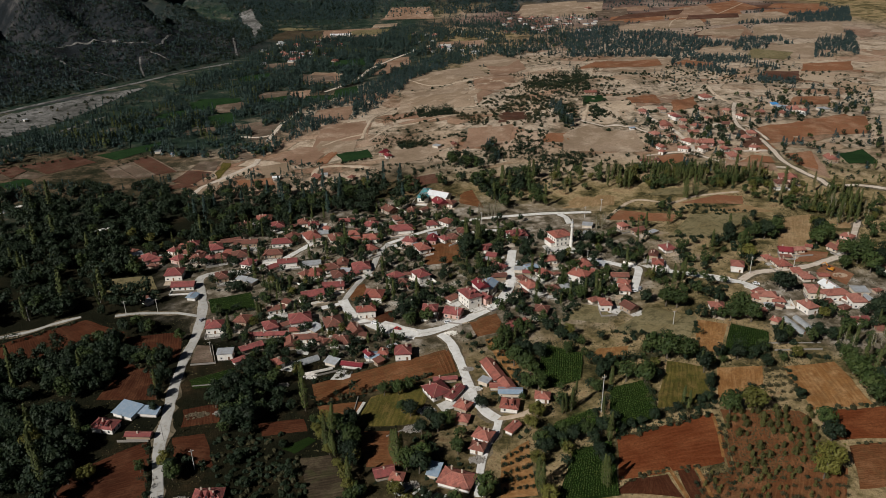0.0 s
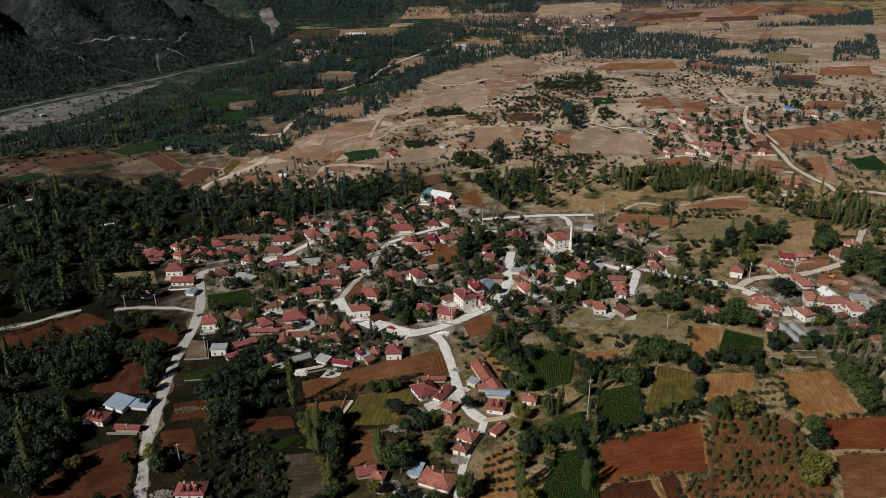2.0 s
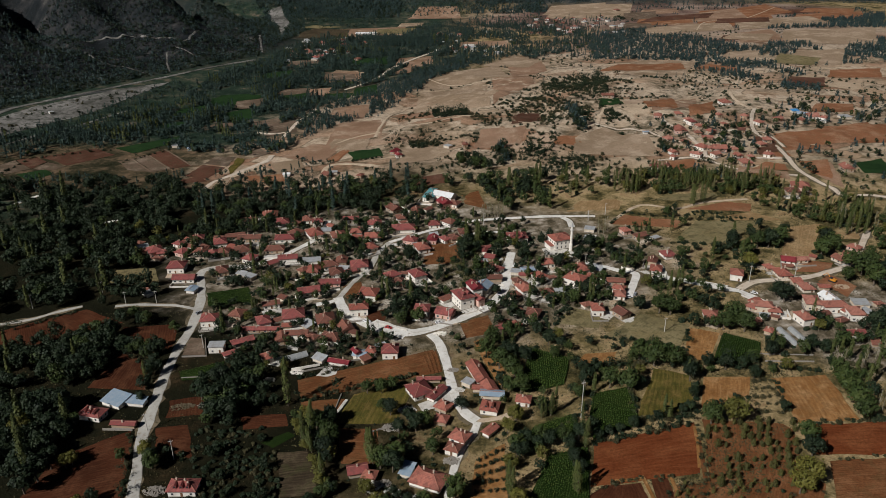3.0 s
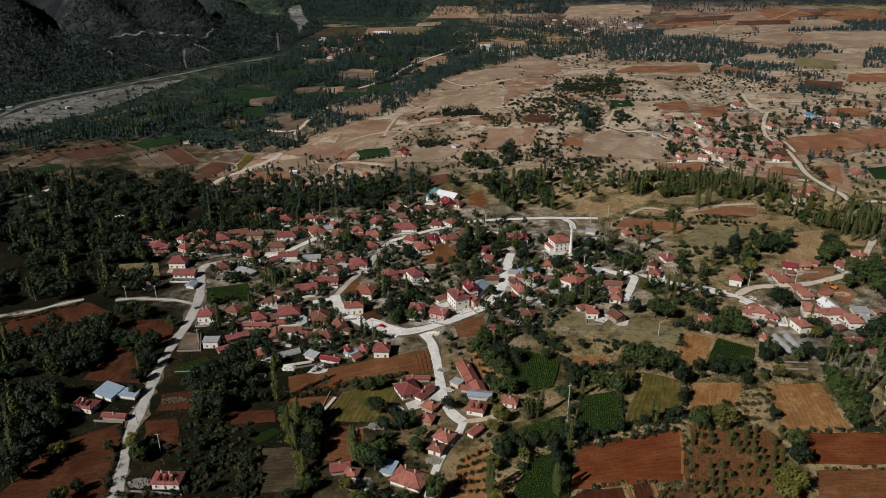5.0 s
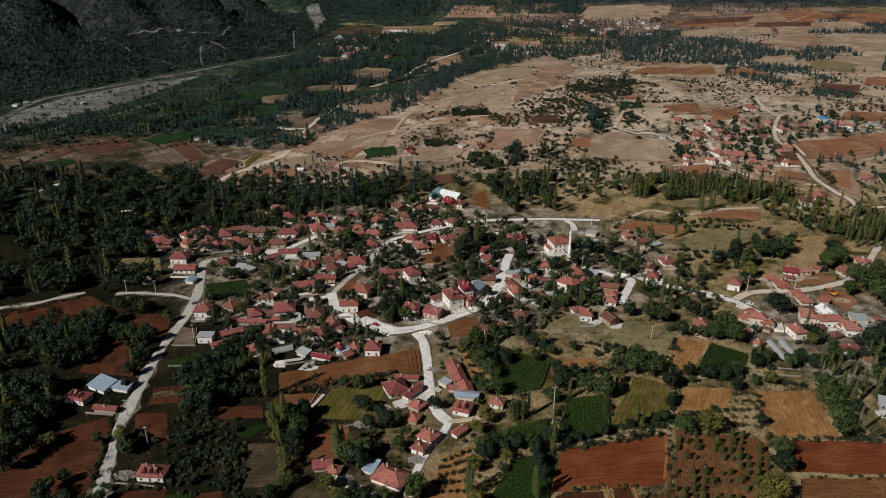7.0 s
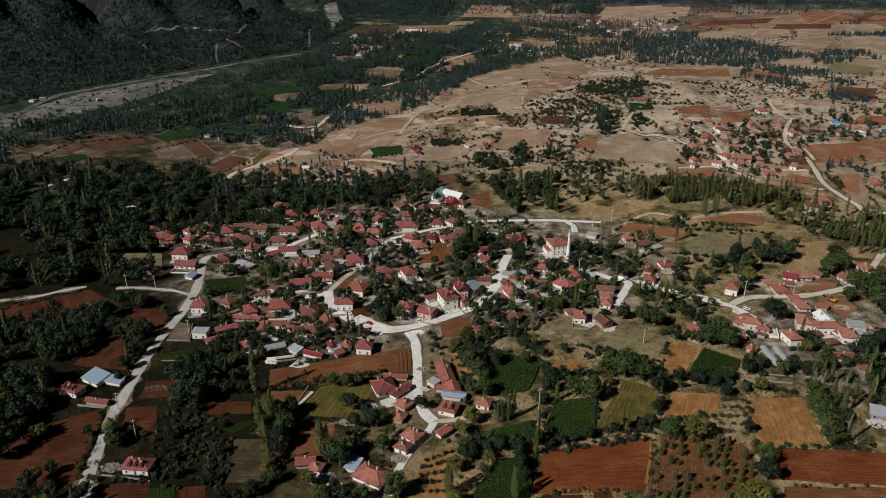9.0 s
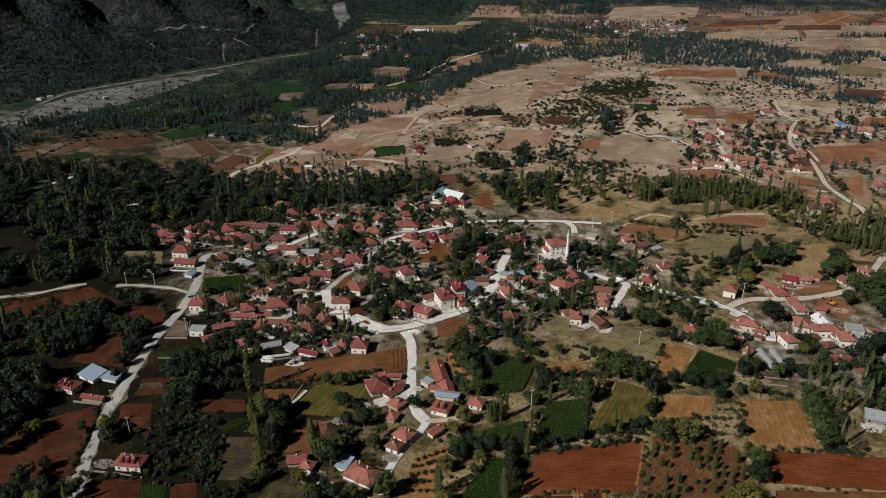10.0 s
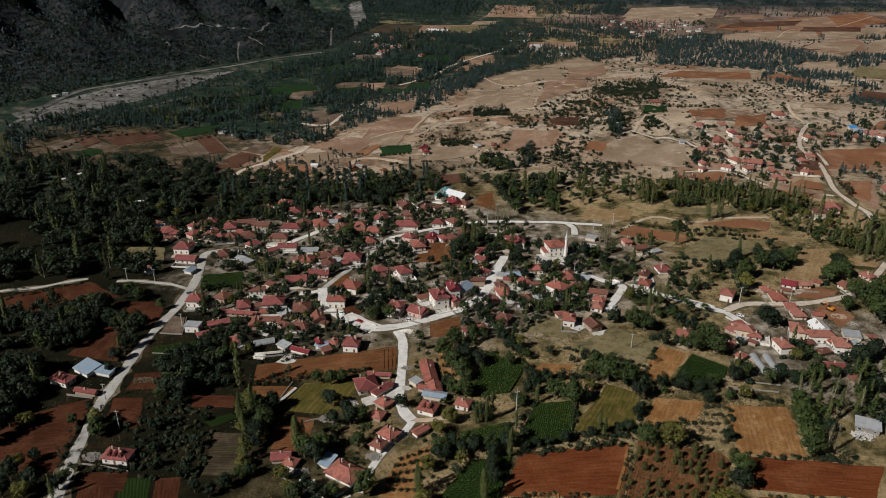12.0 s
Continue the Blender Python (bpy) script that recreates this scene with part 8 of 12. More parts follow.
house(-58.2, 364.4, 10.8, 8.6, 3.5, -10, "hip", TILES_OLD, WHITEWASH, "single-storey whitewashed house with a weathered brown-tiled hipped roof", chimneys=2)
house(-86.9, 365.3, 6.8, 8.1, 3.2, 15, "gable", TILES_OLD, MUDBRICK, "single-storey mud-brick house with a weathered brown-tiled gabled roof", chimneys=2)
house(-108.9, 362.4, 11.8, 4.7, 3.2, 30, "gable", TILES_RED, MUDBRICK, "single-storey mud-brick house with a red-tiled gabled roof", chimneys=2)
house(-150.6, 457.8, 7.6, 9.8, 3.3, 21, "hip", TILES_OLD, MUDBRICK, "single-storey mud-brick house with a weathered brown-tiled hipped roof", chimneys=1)
house(-129.4, 449.4, 7.4, 5.8, 2.6, -30, "flat", TIN, CREAM, "low farm shed with a flat grey sheet roof", 0.3, False, 0, "shed", "shed")
house(-2.0, 570.5, 9.0, 10.9, 4.4, 26, "gable", TILES_MAROON, PINK, "two-storey pink house with a maroon sheet roof", chimneys=2)
house(5.8, 570.9, 8.5, 7.9, 3.0, -26, "hip", TILES_OLD, WHITEWASH, "single-storey whitewashed house with a weathered brown-tiled hipped roof", chimneys=1)
house(3.6, 533.3, 7.9, 9.4, 3.2, 46, "hip", TILES_OLD, WHITEWASH, "single-storey whitewashed house with a weathered brown-tiled hipped roof", chimneys=0)
house(14.6, 513.7, 7.0, 8.2, 3.2, 10, "hip", TILES_OLD, MUDBRICK, "single-storey mud-brick house with a weathered brown-tiled hipped roof", chimneys=0)
house(8.2, 504.4, 6.6, 8.1, 2.9, 19, "hip", TILES_OLD, MUDBRICK, "single-storey mud-brick house with a weathered brown-tiled hipped roof", chimneys=0)
house(1.3, 502.4, 5.6, 7.2, 3.1, 38, "hip", TILES_RED, WHITEWASH, "single-storey whitewashed house with a red-tiled hipped roof", chimneys=0)
house(53.5, 498.2, 13.3, 10.0, 5.2, 10, "hip", TILES_RED, WHITEWASH, "two-storey whitewashed house with a red-tiled hipped roof", chimneys=2, dormers=3)
house(30.1, 479.5, 5.0, 2.5, 3.2, 80, "gable", TILES_RED, WHITEWASH, "single-storey whitewashed house with a red-tiled gabled roof", chimneys=0)
house(33.7, 469.1, 6.4, 5.7, 2.9, -20, "gable", TILES_RED, MUDBRICK, "single-storey mud-brick house with a red-tiled gabled roof", chimneys=1)
house(26.7, 456.5, 4.8, 5.3, 3.3, -9, "gable", TILES_RED, MUDBRICK, "single-storey mud-brick house with a red-tiled gabled roof", chimneys=0)
house(37.2, 450.3, 6.8, 8.2, 2.9, 50, "hip", TILES_RED, WHITEWASH, "single-storey whitewashed house with a red-tiled hipped roof", chimneys=1)
house(35.9, 435.9, 9.0, 4.5, 3.3, 5, "gable", TILES_OLD, MUDBRICK, "single-storey mud-brick house with a weathered brown-tiled gabled roof", chimneys=1)
house(54.2, 418.6, 7.9, 10.0, 4.4, 26, "hip", TILES_ORANGE, WHITEWASH, "two-storey whitewashed house with an orange-tiled hipped roof", chimneys=1)
house(50.6, 430.1, 4.8, 6.3, 3.2, 25, "hip", TILES_OLD, MUDBRICK, "single-storey mud-brick house with a weathered brown-tiled hipped roof", chimneys=0)
house(64.9, 437.5, 6.6, 8.0, 3.3, 36, "hip", TILES_ORANGE, WHITEWASH, "single-storey whitewashed house with an orange-tiled hipped roof", chimneys=1)
house(71.2, 457.3, 9.3, 8.1, 3.3, 12, "hip", TILES_ORANGE, WHITEWASH, "single-storey whitewashed house with an orange-tiled hipped roof", chimneys=2)
house(68.1, 413.7, 7.2, 6.9, 3.3, 12, "hip", TILES_OLD, MUDBRICK, "single-storey mud-brick house with a weathered brown-tiled hipped roof", chimneys=1)
house(87.2, 429.5, 11.8, 9.5, 4.7, -35, "hip", TILES_ORANGE, WHITEWASH, "two-storey whitewashed house with an orange-tiled hipped roof", chimneys=2)
house(92.5, 447.0, 8.8, 11.3, 3.5, 20, "hip", TILES_ORANGE, WHITEWASH, "single-storey whitewashed house with an orange-tiled hipped roof", chimneys=2)
house(97.0, 433.7, 6.1, 7.1, 3.1, 37, "hip", TILES_ORANGE, WHITEWASH, "single-storey whitewashed house with an orange-tiled hipped roof", chimneys=0)
house(112.1, 426.7, 10.3, 4.7, 3.2, -5, "gable", TILES_OLD, MUDBRICK, "single-storey mud-brick house with a weathered brown-tiled gabled roof", chimneys=0)
house(112.4, 416.6, 6.5, 5.2, 3.3, -25, "hip", TILES_ORANGE, WHITEWASH, "single-storey whitewashed house with an orange-tiled hipped roof", chimneys=0)
house(95.2, 389.7, 6.4, 8.0, 4.4, 0, "hip", TILES_ORANGE, WHITEWASH, "two-storey whitewashed house with an orange-tiled hipped roof", chimneys=2)
house(108.9, 385.7, 6.9, 8.0, 3.1, 32, "gable", TILES_OLD, MUDBRICK, "single-storey mud-brick house with a weathered brown-tiled gabled roof", chimneys=0)
house(57.8, 388.3, 7.5, 7.2, 3.1, -18, "hip", TILES_OLD, MUDBRICK, "single-storey mud-brick house with a weathered brown-tiled hipped roof", chimneys=1)
house(40.2, 372.7, 7.9, 4.0, 3.1, 35, "gable", TILES_RED, MUDBRICK, "single-storey mud-brick house with a red-tiled gabled roof", chimneys=1)
house(46.9, 374.8, 4.1, 5.3, 3.1, 40, "hip", TILES_ORANGE, MUDBRICK, "single-storey mud-brick house with an orange-tiled hipped roof", chimneys=0)
house(132.5, 509.0, 5.5, 6.4, 3.3, 22, "hip", TILES_ORANGE, PINK, "single-storey pink house with an orange-tiled hipped roof", chimneys=1)
house(141.1, 498.9, 8.4, 5.1, 3.1, 25, "gable", TILES_OLD, MUDBRICK, "single-storey mud-brick house with a weathered brown-tiled gabled roof", chimneys=0)
house(141.4, 456.6, 5.2, 6.7, 3.1, -19, "gable", TILES_OLD, MUDBRICK, "single-storey mud-brick house with a weathered brown-tiled gabled roof", chimneys=2)
house(140.9, 443.8, 6.5, 8.2, 2.9, -15, "hip", TILES_ORANGE, WHITEWASH, "single-storey whitewashed house with an orange-tiled hipped roof", chimneys=1)
house(153.9, 467.4, 8.0, 8.9, 2.5, 18, "hip", TILES_RED, WHITEWASH, "two-storey whitewashed house with a red-tiled hipped roof", chimneys=1)
house(107.7, 514.9, 6.9, 6.2, 2.6, -15, "flat", TIN, CREAM, "low farm shed with a flat grey sheet roof", 0.3, False, 0, "shed", "shed")
house(104.8, 498.2, 5.9, 4.7, 2.6, -19, "flat", TIN, WHITEWASH, "low farm shed with a flat grey sheet roof", 0.3, False, 0, "shed", "shed")
house(50.3, 445.9, 6.1, 5.2, 2.6, -9, "flat", TIN, CREAM, "low farm shed with a flat grey sheet roof", 0.3, False, 0, "shed", "shed")
house(58.1, 447.7, 6.9, 6.4, 2.6, 22, "gable", TIN_BLUE, CREAM, "low farm shed with a pale blue sheet roof", 0.3, False, 0, "shed", "shed")
house(229.3, 455.9, 7.8, 7.0, 2.5, -15, "gable", TILES_MAROON, WHITEWASH, "single-storey whitewashed house with a maroon sheet roof", chimneys=1)
house(237.1, 456.4, 9.3, 4.7, 2.5, 4, "gable", TILES_PALE, CREAM, "single-storey cream-plastered house with a sun-bleached tiled gabled roof", chimneys=0)
house(218.4, 436.3, 8.3, 10.9, 2.5, 6, "hip", TILES_ORANGE, CREAM, "single-storey cream-plastered house with an orange-tiled hipped roof", chimneys=2)
house(213.1, 445.0, 4.7, 5.9, 2.5, 15, "hip", TILES_ORANGE, MUDBRICK, "single-storey mud-brick house with an orange-tiled hipped roof", chimneys=1)
house(188.6, 432.4, 7.1, 7.8, 4.6, -18, "hip", TILES_PALE, WHITEWASH, "two-storey whitewashed house with a sun-bleached tiled hipped roof", chimneys=0)
house(225.3, 415.9, 6.9, 8.5, 2.5, 6, "hip", TILES_PALE, CREAM, "single-storey cream-plastered house with a sun-bleached tiled hipped roof", chimneys=1)
house(233.1, 401.6, 7.5, 9.7, 2.5, 14, "gable", TIN_WHITE, WHITEWASH, "two-storey whitewashed house with a white sheet roof", chimneys=1)
house(219.6, 393.8, 7.7, 10.2, 4.6, -9, "hip", TILES_PALE, CREAM, "two-storey cream-plastered house with a sun-bleached tiled hipped roof", chimneys=0)
house(230.3, 389.2, 13.4, 6.7, 4.6, 5, "hip", TILES_PALE, WHITEWASH, "two-storey whitewashed house with a sun-bleached tiled hipped roof", chimneys=1)
house(236.5, 387.8, 7.0, 5.8, 2.5, 19, "hip", TILES_ORANGE, WHITEWASH, "single-storey whitewashed house with an orange-tiled hipped roof", chimneys=1)
house(190.4, 389.3, 9.3, 6.5, 4.6, -12, "hip", TILES_PALE, CREAM, "two-storey cream-plastered house with a sun-bleached tiled hipped roof", chimneys=1)
house(195.7, 386.3, 5.7, 6.5, 2.5, 82, "hip", TILES_PALE, CREAM, "single-storey cream-plastered house with a sun-bleached tiled hipped roof", chimneys=1)
house(185.2, 391.1, 5.3, 5.9, 2.5, 48, "hip", TILES_PALE, MUDBRICK, "single-storey mud-brick house with a sun-bleached tiled hipped roof", chimneys=2)
house(158.8, 381.3, 7.7, 8.9, 2.5, -3, "hip", TILES_PALE, WHITEWASH, "two-storey whitewashed house with a sun-bleached tiled hipped roof", chimneys=2)
house(208.2, 375.6, 6.9, 9.1, 4.6, 17, "hip", TILES_PALE, WHITEWASH, "two-storey whitewashed house with a sun-bleached tiled hipped roof", chimneys=2)
house(238.7, 381.0, 8.0, 9.4, 4.6, -2, "hip", TILES_PALE, WHITEWASH, "two-storey whitewashed house with a sun-bleached tiled hipped roof", chimneys=1)
house(248.4, 395.9, 8.5, 7.6, 2.5, -5, "flat", TIN, CREAM, "low farm shed with a flat grey sheet roof", 0.3, False, 0, "shed", "shed")
house(280.7, 475.7, 6.1, 7.3, 2.5, 39, "hip", TILES_PALE, PINK, "single-storey pink house with a sun-bleached tiled hipped roof", chimneys=2)
house(271.6, 462.0, 8.2, 8.1, 2.5, -32, "hip", TILES_PALE, MUDBRICK, "single-storey mud-brick house with a sun-bleached tiled hipped roof", chimneys=0)
house(263.1, 457.2, 6.3, 7.7, 2.5, 25, "gable", TILES_OLD, CREAM, "single-storey cream-plastered house with a weathered brown-tiled gabled roof", chimneys=0)
house(180.8, 374.0, 4.8, 3.9, 2.5, 20, "gable", TILES_PALE, MUDBRICK, "single-storey mud-brick house with a sun-bleached tiled gabled roof", chimneys=1)
house(185.1, 363.3, 3.8, 4.6, 2.5, -40, "hip", TILES_ORANGE, MUDBRICK, "single-storey mud-brick house with an orange-tiled hipped roof", chimneys=1)
house(228.7, 360.5, 10.9, 5.5, 2.5, 4, "gable", TILES_RED, WHITEWASH, "single-storey whitewashed house with a red-tiled gabled roof", chimneys=1)
house(-163.5, 293.8, 11.1, 6.7, 3.3, -12, "hip", TILES_RED, WHITEWASH, "two-storey whitewashed house with a red-tiled hipped roof", chimneys=2, dormers=3)
house(-99.3, 242.0, 11.6, 6.9, 3.3, 2, "hip", TILES_RED, WHITEWASH, "two-storey whitewashed house with a red-tiled hipped roof", chimneys=3, dormers=3)
house(4.5, 247.1, 13.8, 9.6, 2.3, -22, "hip", TILES_ORANGE, WHITEWASH, "single-storey whitewashed house with an orange-tiled hipped roof", chimneys=2)
house(-21.0, 249.9, 5.2, 4.8, 2.3, -10, "hip", TILES_ORANGE, WHITEWASH, "single-storey whitewashed house with an orange-tiled hipped roof", chimneys=1)
house(-26.8, 253.3, 7.9, 5.5, 2.3, 15, "gable", TILES_RED, MUDBRICK, "single-storey mud-brick house with a red-tiled gabled roof", chimneys=1)
house(-4.2, 312.0, 10.0, 11.0, 3.0, 30, "hip", TILES_RED, WHITEWASH, "single-storey whitewashed house with a red-tiled hipped roof", chimneys=1)
house(4.7, 309.5, 11.1, 4.0, 2.3, 58, "gable", TILES_RED, WHITEWASH, "single-storey whitewashed house with a red-tiled gabled roof", chimneys=2)
house(0.1, 322.1, 11.4, 2.3, 2.3, 4, "gable", TILES_RED, MUDBRICK, "single-storey mud-brick house with a red-tiled gabled roof", chimneys=1)
house(8.6, 298.7, 6.3, 6.2, 2.3, -30, "hip", TILES_ORANGE, MUDBRICK, "single-storey mud-brick house with an orange-tiled hipped roof", chimneys=2)
house(8.0, 288.3, 5.6, 5.2, 2.3, -15, "hip", TILES_ORANGE, MUDBRICK, "single-storey mud-brick house with an orange-tiled hipped roof", chimneys=1)
house(17.1, 274.5, 7.5, 6.8, 3.0, -28, "hip", TILES_ORANGE, WHITEWASH, "single-storey whitewashed house with an orange-tiled hipped roof", chimneys=2)
house(14.2, 266.4, 5.8, 5.2, 3.0, -20, "hip", TILES_OLD, WHITEWASH, "single-storey whitewashed house with a weathered brown-tiled hipped roof", chimneys=1)
house(30.9, 279.5, 7.1, 3.5, 2.3, 52, "gable", TILES_ORANGE, WHITEWASH, "single-storey whitewashed house with an orange-tiled gabled roof", chimneys=1)
house(31.0, 296.5, 7.9, 7.5, 3.0, -12, "hip", TILES_ORANGE, WHITEWASH, "single-storey whitewashed house with an orange-tiled hipped roof", chimneys=1, dormers=2)
house(47.3, 301.7, 6.3, 5.3, 3.0, -10, "hip", TILES_ORANGE, WHITEWASH, "single-storey whitewashed house with an orange-tiled hipped roof", chimneys=1)
house(-41.3, 347.0, 5.0, 2.5, 4.4, -55, "gable", TILES_MAROON, WHITEWASH, "two-storey whitewashed house with a maroon sheet roof", chimneys=2)
house(-39.0, 347.6, 6.5, 6.1, 2.6, -12, "gable", TIN_BLUE, WHITEWASH, "low farm shed with a pale blue sheet roof", 0.3, False, 0, "shed", "shed")
house(-49.6, 340.2, 10.9, 3.3, 2.3, -13, "gable", TILES_MAROON, WHITEWASH, "single-storey whitewashed house with a maroon sheet roof", chimneys=1)
house(-33.2, 350.2, 4.7, 5.5, 3.1, -14, "hip", TILES_ORANGE, WHITEWASH, "single-storey whitewashed house with an orange-tiled hipped roof", chimneys=1)
house(-22.7, 348.7, 8.2, 8.8, 4.4, 3, "hip", TILES_RED, WHITEWASH, "two-storey whitewashed house with a red-tiled hipped roof", chimneys=2)
house(-90.3, 345.1, 4.9, 6.4, 3.2, 35, "hip", TILES_ORANGE, WHITEWASH, "single-storey whitewashed house with an orange-tiled hipped roof", chimneys=2)
house(32.2, 307.5, 11.0, 4.4, 2.6, -4, "gable", TIN_BLUE, CREAM, "low farm shed with a pale blue sheet roof", 0.3, False, 0, "shed", "shed")
house(25.1, 327.4, 17.5, 6.3, 2.3, -70, "gable", TILES_ORANGE, WHITEWASH, "single-storey whitewashed house with an orange-tiled gabled roof", chimneys=1)
house(30.9, 313.7, 7.6, 6.1, 2.3, -72, "gable", TILES_ORANGE, MUDBRICK, "single-storey mud-brick house with an orange-tiled gabled roof", chimneys=0)
house(20.3, 318.4, 5.0, 4.7, 2.6, -33, "flat", TIN, CREAM, "low farm shed with a flat grey sheet roof", 0.3, False, 0, "shed", "shed")
house(-2.5, 586.2, 17.3, 9.5, 4.4, -28, "gable", TIN_WHITE, WHITEWASH, "two-storey whitewashed house with a white sheet roof", chimneys=1)
house(-15.2, 585.8, 8.7, 10.2, 4.4, -14, "hip", TEAL, WHITEWASH, "two-storey whitewashed house with a teal sheet roof", chimneys=1)
house(-13.5, 596.8, 6.3, 8.3, 4.4, -14, "hip", TEAL, WHITEWASH, "two-storey whitewashed house with a teal sheet roof", chimneys=0)
house(16.1, 405.4, 9.0, 12.7, 7.6, 28, "hip", TILES_RED, WHITEWASH, "two-storey whitewashed house with a red-tiled hipped roof", chimneys=2, dormers=2)
house(23.0, 415.4, 6.5, 9.9, 8.0, 24, "gable", TILES_MAROON, WHITEWASH, "two-storey whitewashed house with a maroon sheet roof", chimneys=2)
house(28.3, 421.5, 8.5, 10.1, 4.5, -24, "gable", TIN_BLUE, CREAM, "two-storey cream house with a pale blue sheet roof", chimneys=1)
house(25.9, 404.4, 4.5, 5.9, 5.0, 34, "gable", TILES_RED, PINK, "two-storey pink house with a red-tiled gabled roof", chimneys=2)
house(-157.4, 305.9, 11.3, 8.4, 2.6, -22, "lean", TIN_BLUE, WHITEWASH, "low farm shed with a pale blue sheet roof", 0.3, False, 0, "shed", "shed")
house(-146.5, 304.9, 9.1, 4.6, 2.4, -8, "lean", TIN_BLUE, WHITEWASH, "low farm shed with a pale blue sheet roof", 0.3, False, 0, "shed", "shed")
house(-144.9, 286.3, 11.4, 2.8, 2.3, -3, "gable", TILES_RED, MUDBRICK, "single-storey mud-brick house with a red-tiled gabled roof", chimneys=1)
house(-121.8, 356.1, 8.3, 5.8, 4.4, 5, "flat", TIN, WHITEWASH, "two-storey whitewashed house with a flat grey sheet roof", chimneys=0)
house(192.7, 740.2, 4.3, 3.8, 2.6, 10, "gable", TIN_BLUE, WHITEWASH, "low farm shed with a pale blue sheet roof", 0.3, False, 0, "shed", "shed")
house(231.0, 311.5, 9.5, 6.0, 3.0, -14, "lean", TIN, STONE, "old grey stone house with a broken sheet roof", 0.3, chimneys=0)
house(281.3, 423.2, 7.0, 7.5, 2.5, 8, "hip", TILES_PALE, WHITEWASH, "single-storey whitewashed house with a sun-bleached tiled hipped roof", chimneys=0)
house(272.0, 394.6, 8.0, 7.0, 2.5, 31, "hip", TILES_PALE, WHITEWASH, "single-storey whitewashed house with a sun-bleached tiled hipped roof", chimneys=1)
house(247.2, 678.2, 11.6, 9.5, 3.4, -5, "gable", TILES_PALE, PINK, "single-storey pink house with a faded red-tiled gabled roof", chimneys=1)
house(232.9, 683.8, 8.1, 10.3, 3.2, 35, "hip", TILES_PALE, WHITEWASH, "single-storey whitewashed house with a sun-bleached tiled hipped roof", chimneys=1)
house(222.1, 699.8, 6.4, 8.4, 3.5, 21, "hip", TILES_OLD, MUDBRICK, "single-storey mud-brick house with a weathered brown-tiled hipped roof", chimneys=1)
house(226.2, 740.2, 10.7, 13.2, 3.5, -2, "gable", TILES_PALE, PINK, "single-storey pink house with a faded red-tiled gabled roof", chimneys=0)
house(210.1, 717.3, 7.7, 8.6, 3.0, 25, "hip", TILES_PALE, MUDBRICK, "single-storey mud-brick house with a sun-bleached tiled hipped roof", chimneys=2)
house(243.2, 763.3, 6.3, 7.9, 4.4, 22, "hip", TILES_RED, WHITEWASH, "two-storey whitewashed house with a red-tiled hipped roof", chimneys=2)
house(308.2, 867.9, 10.9, 13.0, 3.4, 10, "hip", TILES_PALE, WHITEWASH, "single-storey whitewashed house with a pale orange-tiled hipped roof", chimneys=2)
house(262.8, 650.1, 9.0, 11.0, 3.3, 7, "hip", TILES_PALE, MUDBRICK, "single-storey mud-brick house with a faded red-tiled hipped roof", chimneys=1)
house(180.6, 634.9, 6.5, 7.6, 4.4, 49, "hip", TILES_RED, WHITEWASH, "two-storey whitewashed house with a red-tiled hipped roof", chimneys=0)
house(290.2, 596.0, 13.5, 12.4, 3.2, -15, "hip", TILES_PALE, PINK, "single-storey pink house with a sun-bleached tiled hipped roof", chimneys=1)
house(279.6, 583.3, 10.1, 8.2, 3.1, -4, "hip", TILES_OLD, MUDBRICK, "single-storey mud-brick house with a weathered brown-tiled hipped roof", chimneys=1)
house(374.4, 812.9, 10.7, 8.9, 2.6, -24, "gable", TIN_BLUE, WHITEWASH, "low farm shed with a pale blue sheet roof", 0.3, False, 0, "shed", "shed")
house(381.6, 804.4, 10.6, 10.6, 3.1, 5, "gable", TILES_PALE, WHITEWASH, "single-storey whitewashed house with a sun-bleached tiled gabled roof", chimneys=1)
house(384.6, 786.5, 8.1, 6.6, 2.6, -18, "flat", TIN, WHITEWASH, "low farm shed with a flat grey sheet roof", 0.3, False, 0, "shed", "shed")
house(416.0, 804.3, 10.8, 9.8, 2.6, 9, "flat", TIN, CREAM, "low farm shed with a flat grey sheet roof", 0.3, False, 0, "shed", "shed")
house(343.9, 634.7, 8.4, 11.2, 3.0, 0, "gable", TILES_PALE, MUDBRICK, "single-storey mud-brick house with a sun-bleached tiled gabled roof", chimneys=1)
house(388.0, 791.3, 6.5, 7.4, 4.9, 43, "hip", TILES_PALE, WHITEWASH, "two-storey whitewashed house with a sun-bleached tiled hipped roof", chimneys=2)
house(245.1, 710.7, 9.0, 4.6, 3.1, 3, "gable", TILES_PALE, MUDBRICK, "single-storey mud-brick house with a sun-bleached tiled gabled roof", chimneys=0)
house(254.1, 731.1, 7.2, 6.7, 3.4, 31, "hip", TILES_PALE, MUDBRICK, "single-storey mud-brick house with a sun-bleached tiled hipped roof", chimneys=0)
house(213.7, 784.6, 7.1, 8.1, 2.9, -13, "hip", TILES_PALE, PINK, "single-storey pink house with a sun-bleached tiled hipped roof", chimneys=1)
house(223.9, 664.4, 6.6, 6.4, 3.3, -30, "hip", TILES_PALE, WHITEWASH, "single-storey whitewashed house with a sun-bleached tiled hipped roof", chimneys=1)
house(360.6, 776.6, 5.9, 7.2, 3.5, 14, "gable", TILES_OLD, MUDBRICK, "single-storey mud-brick house with a weathered brown-tiled gabled roof", chimneys=1)
house(337.5, 782.3, 7.9, 6.5, 3.4, 30, "gable", TILES_PALE, MUDBRICK, "single-storey mud-brick house with a sun-bleached tiled gabled roof", chimneys=1)
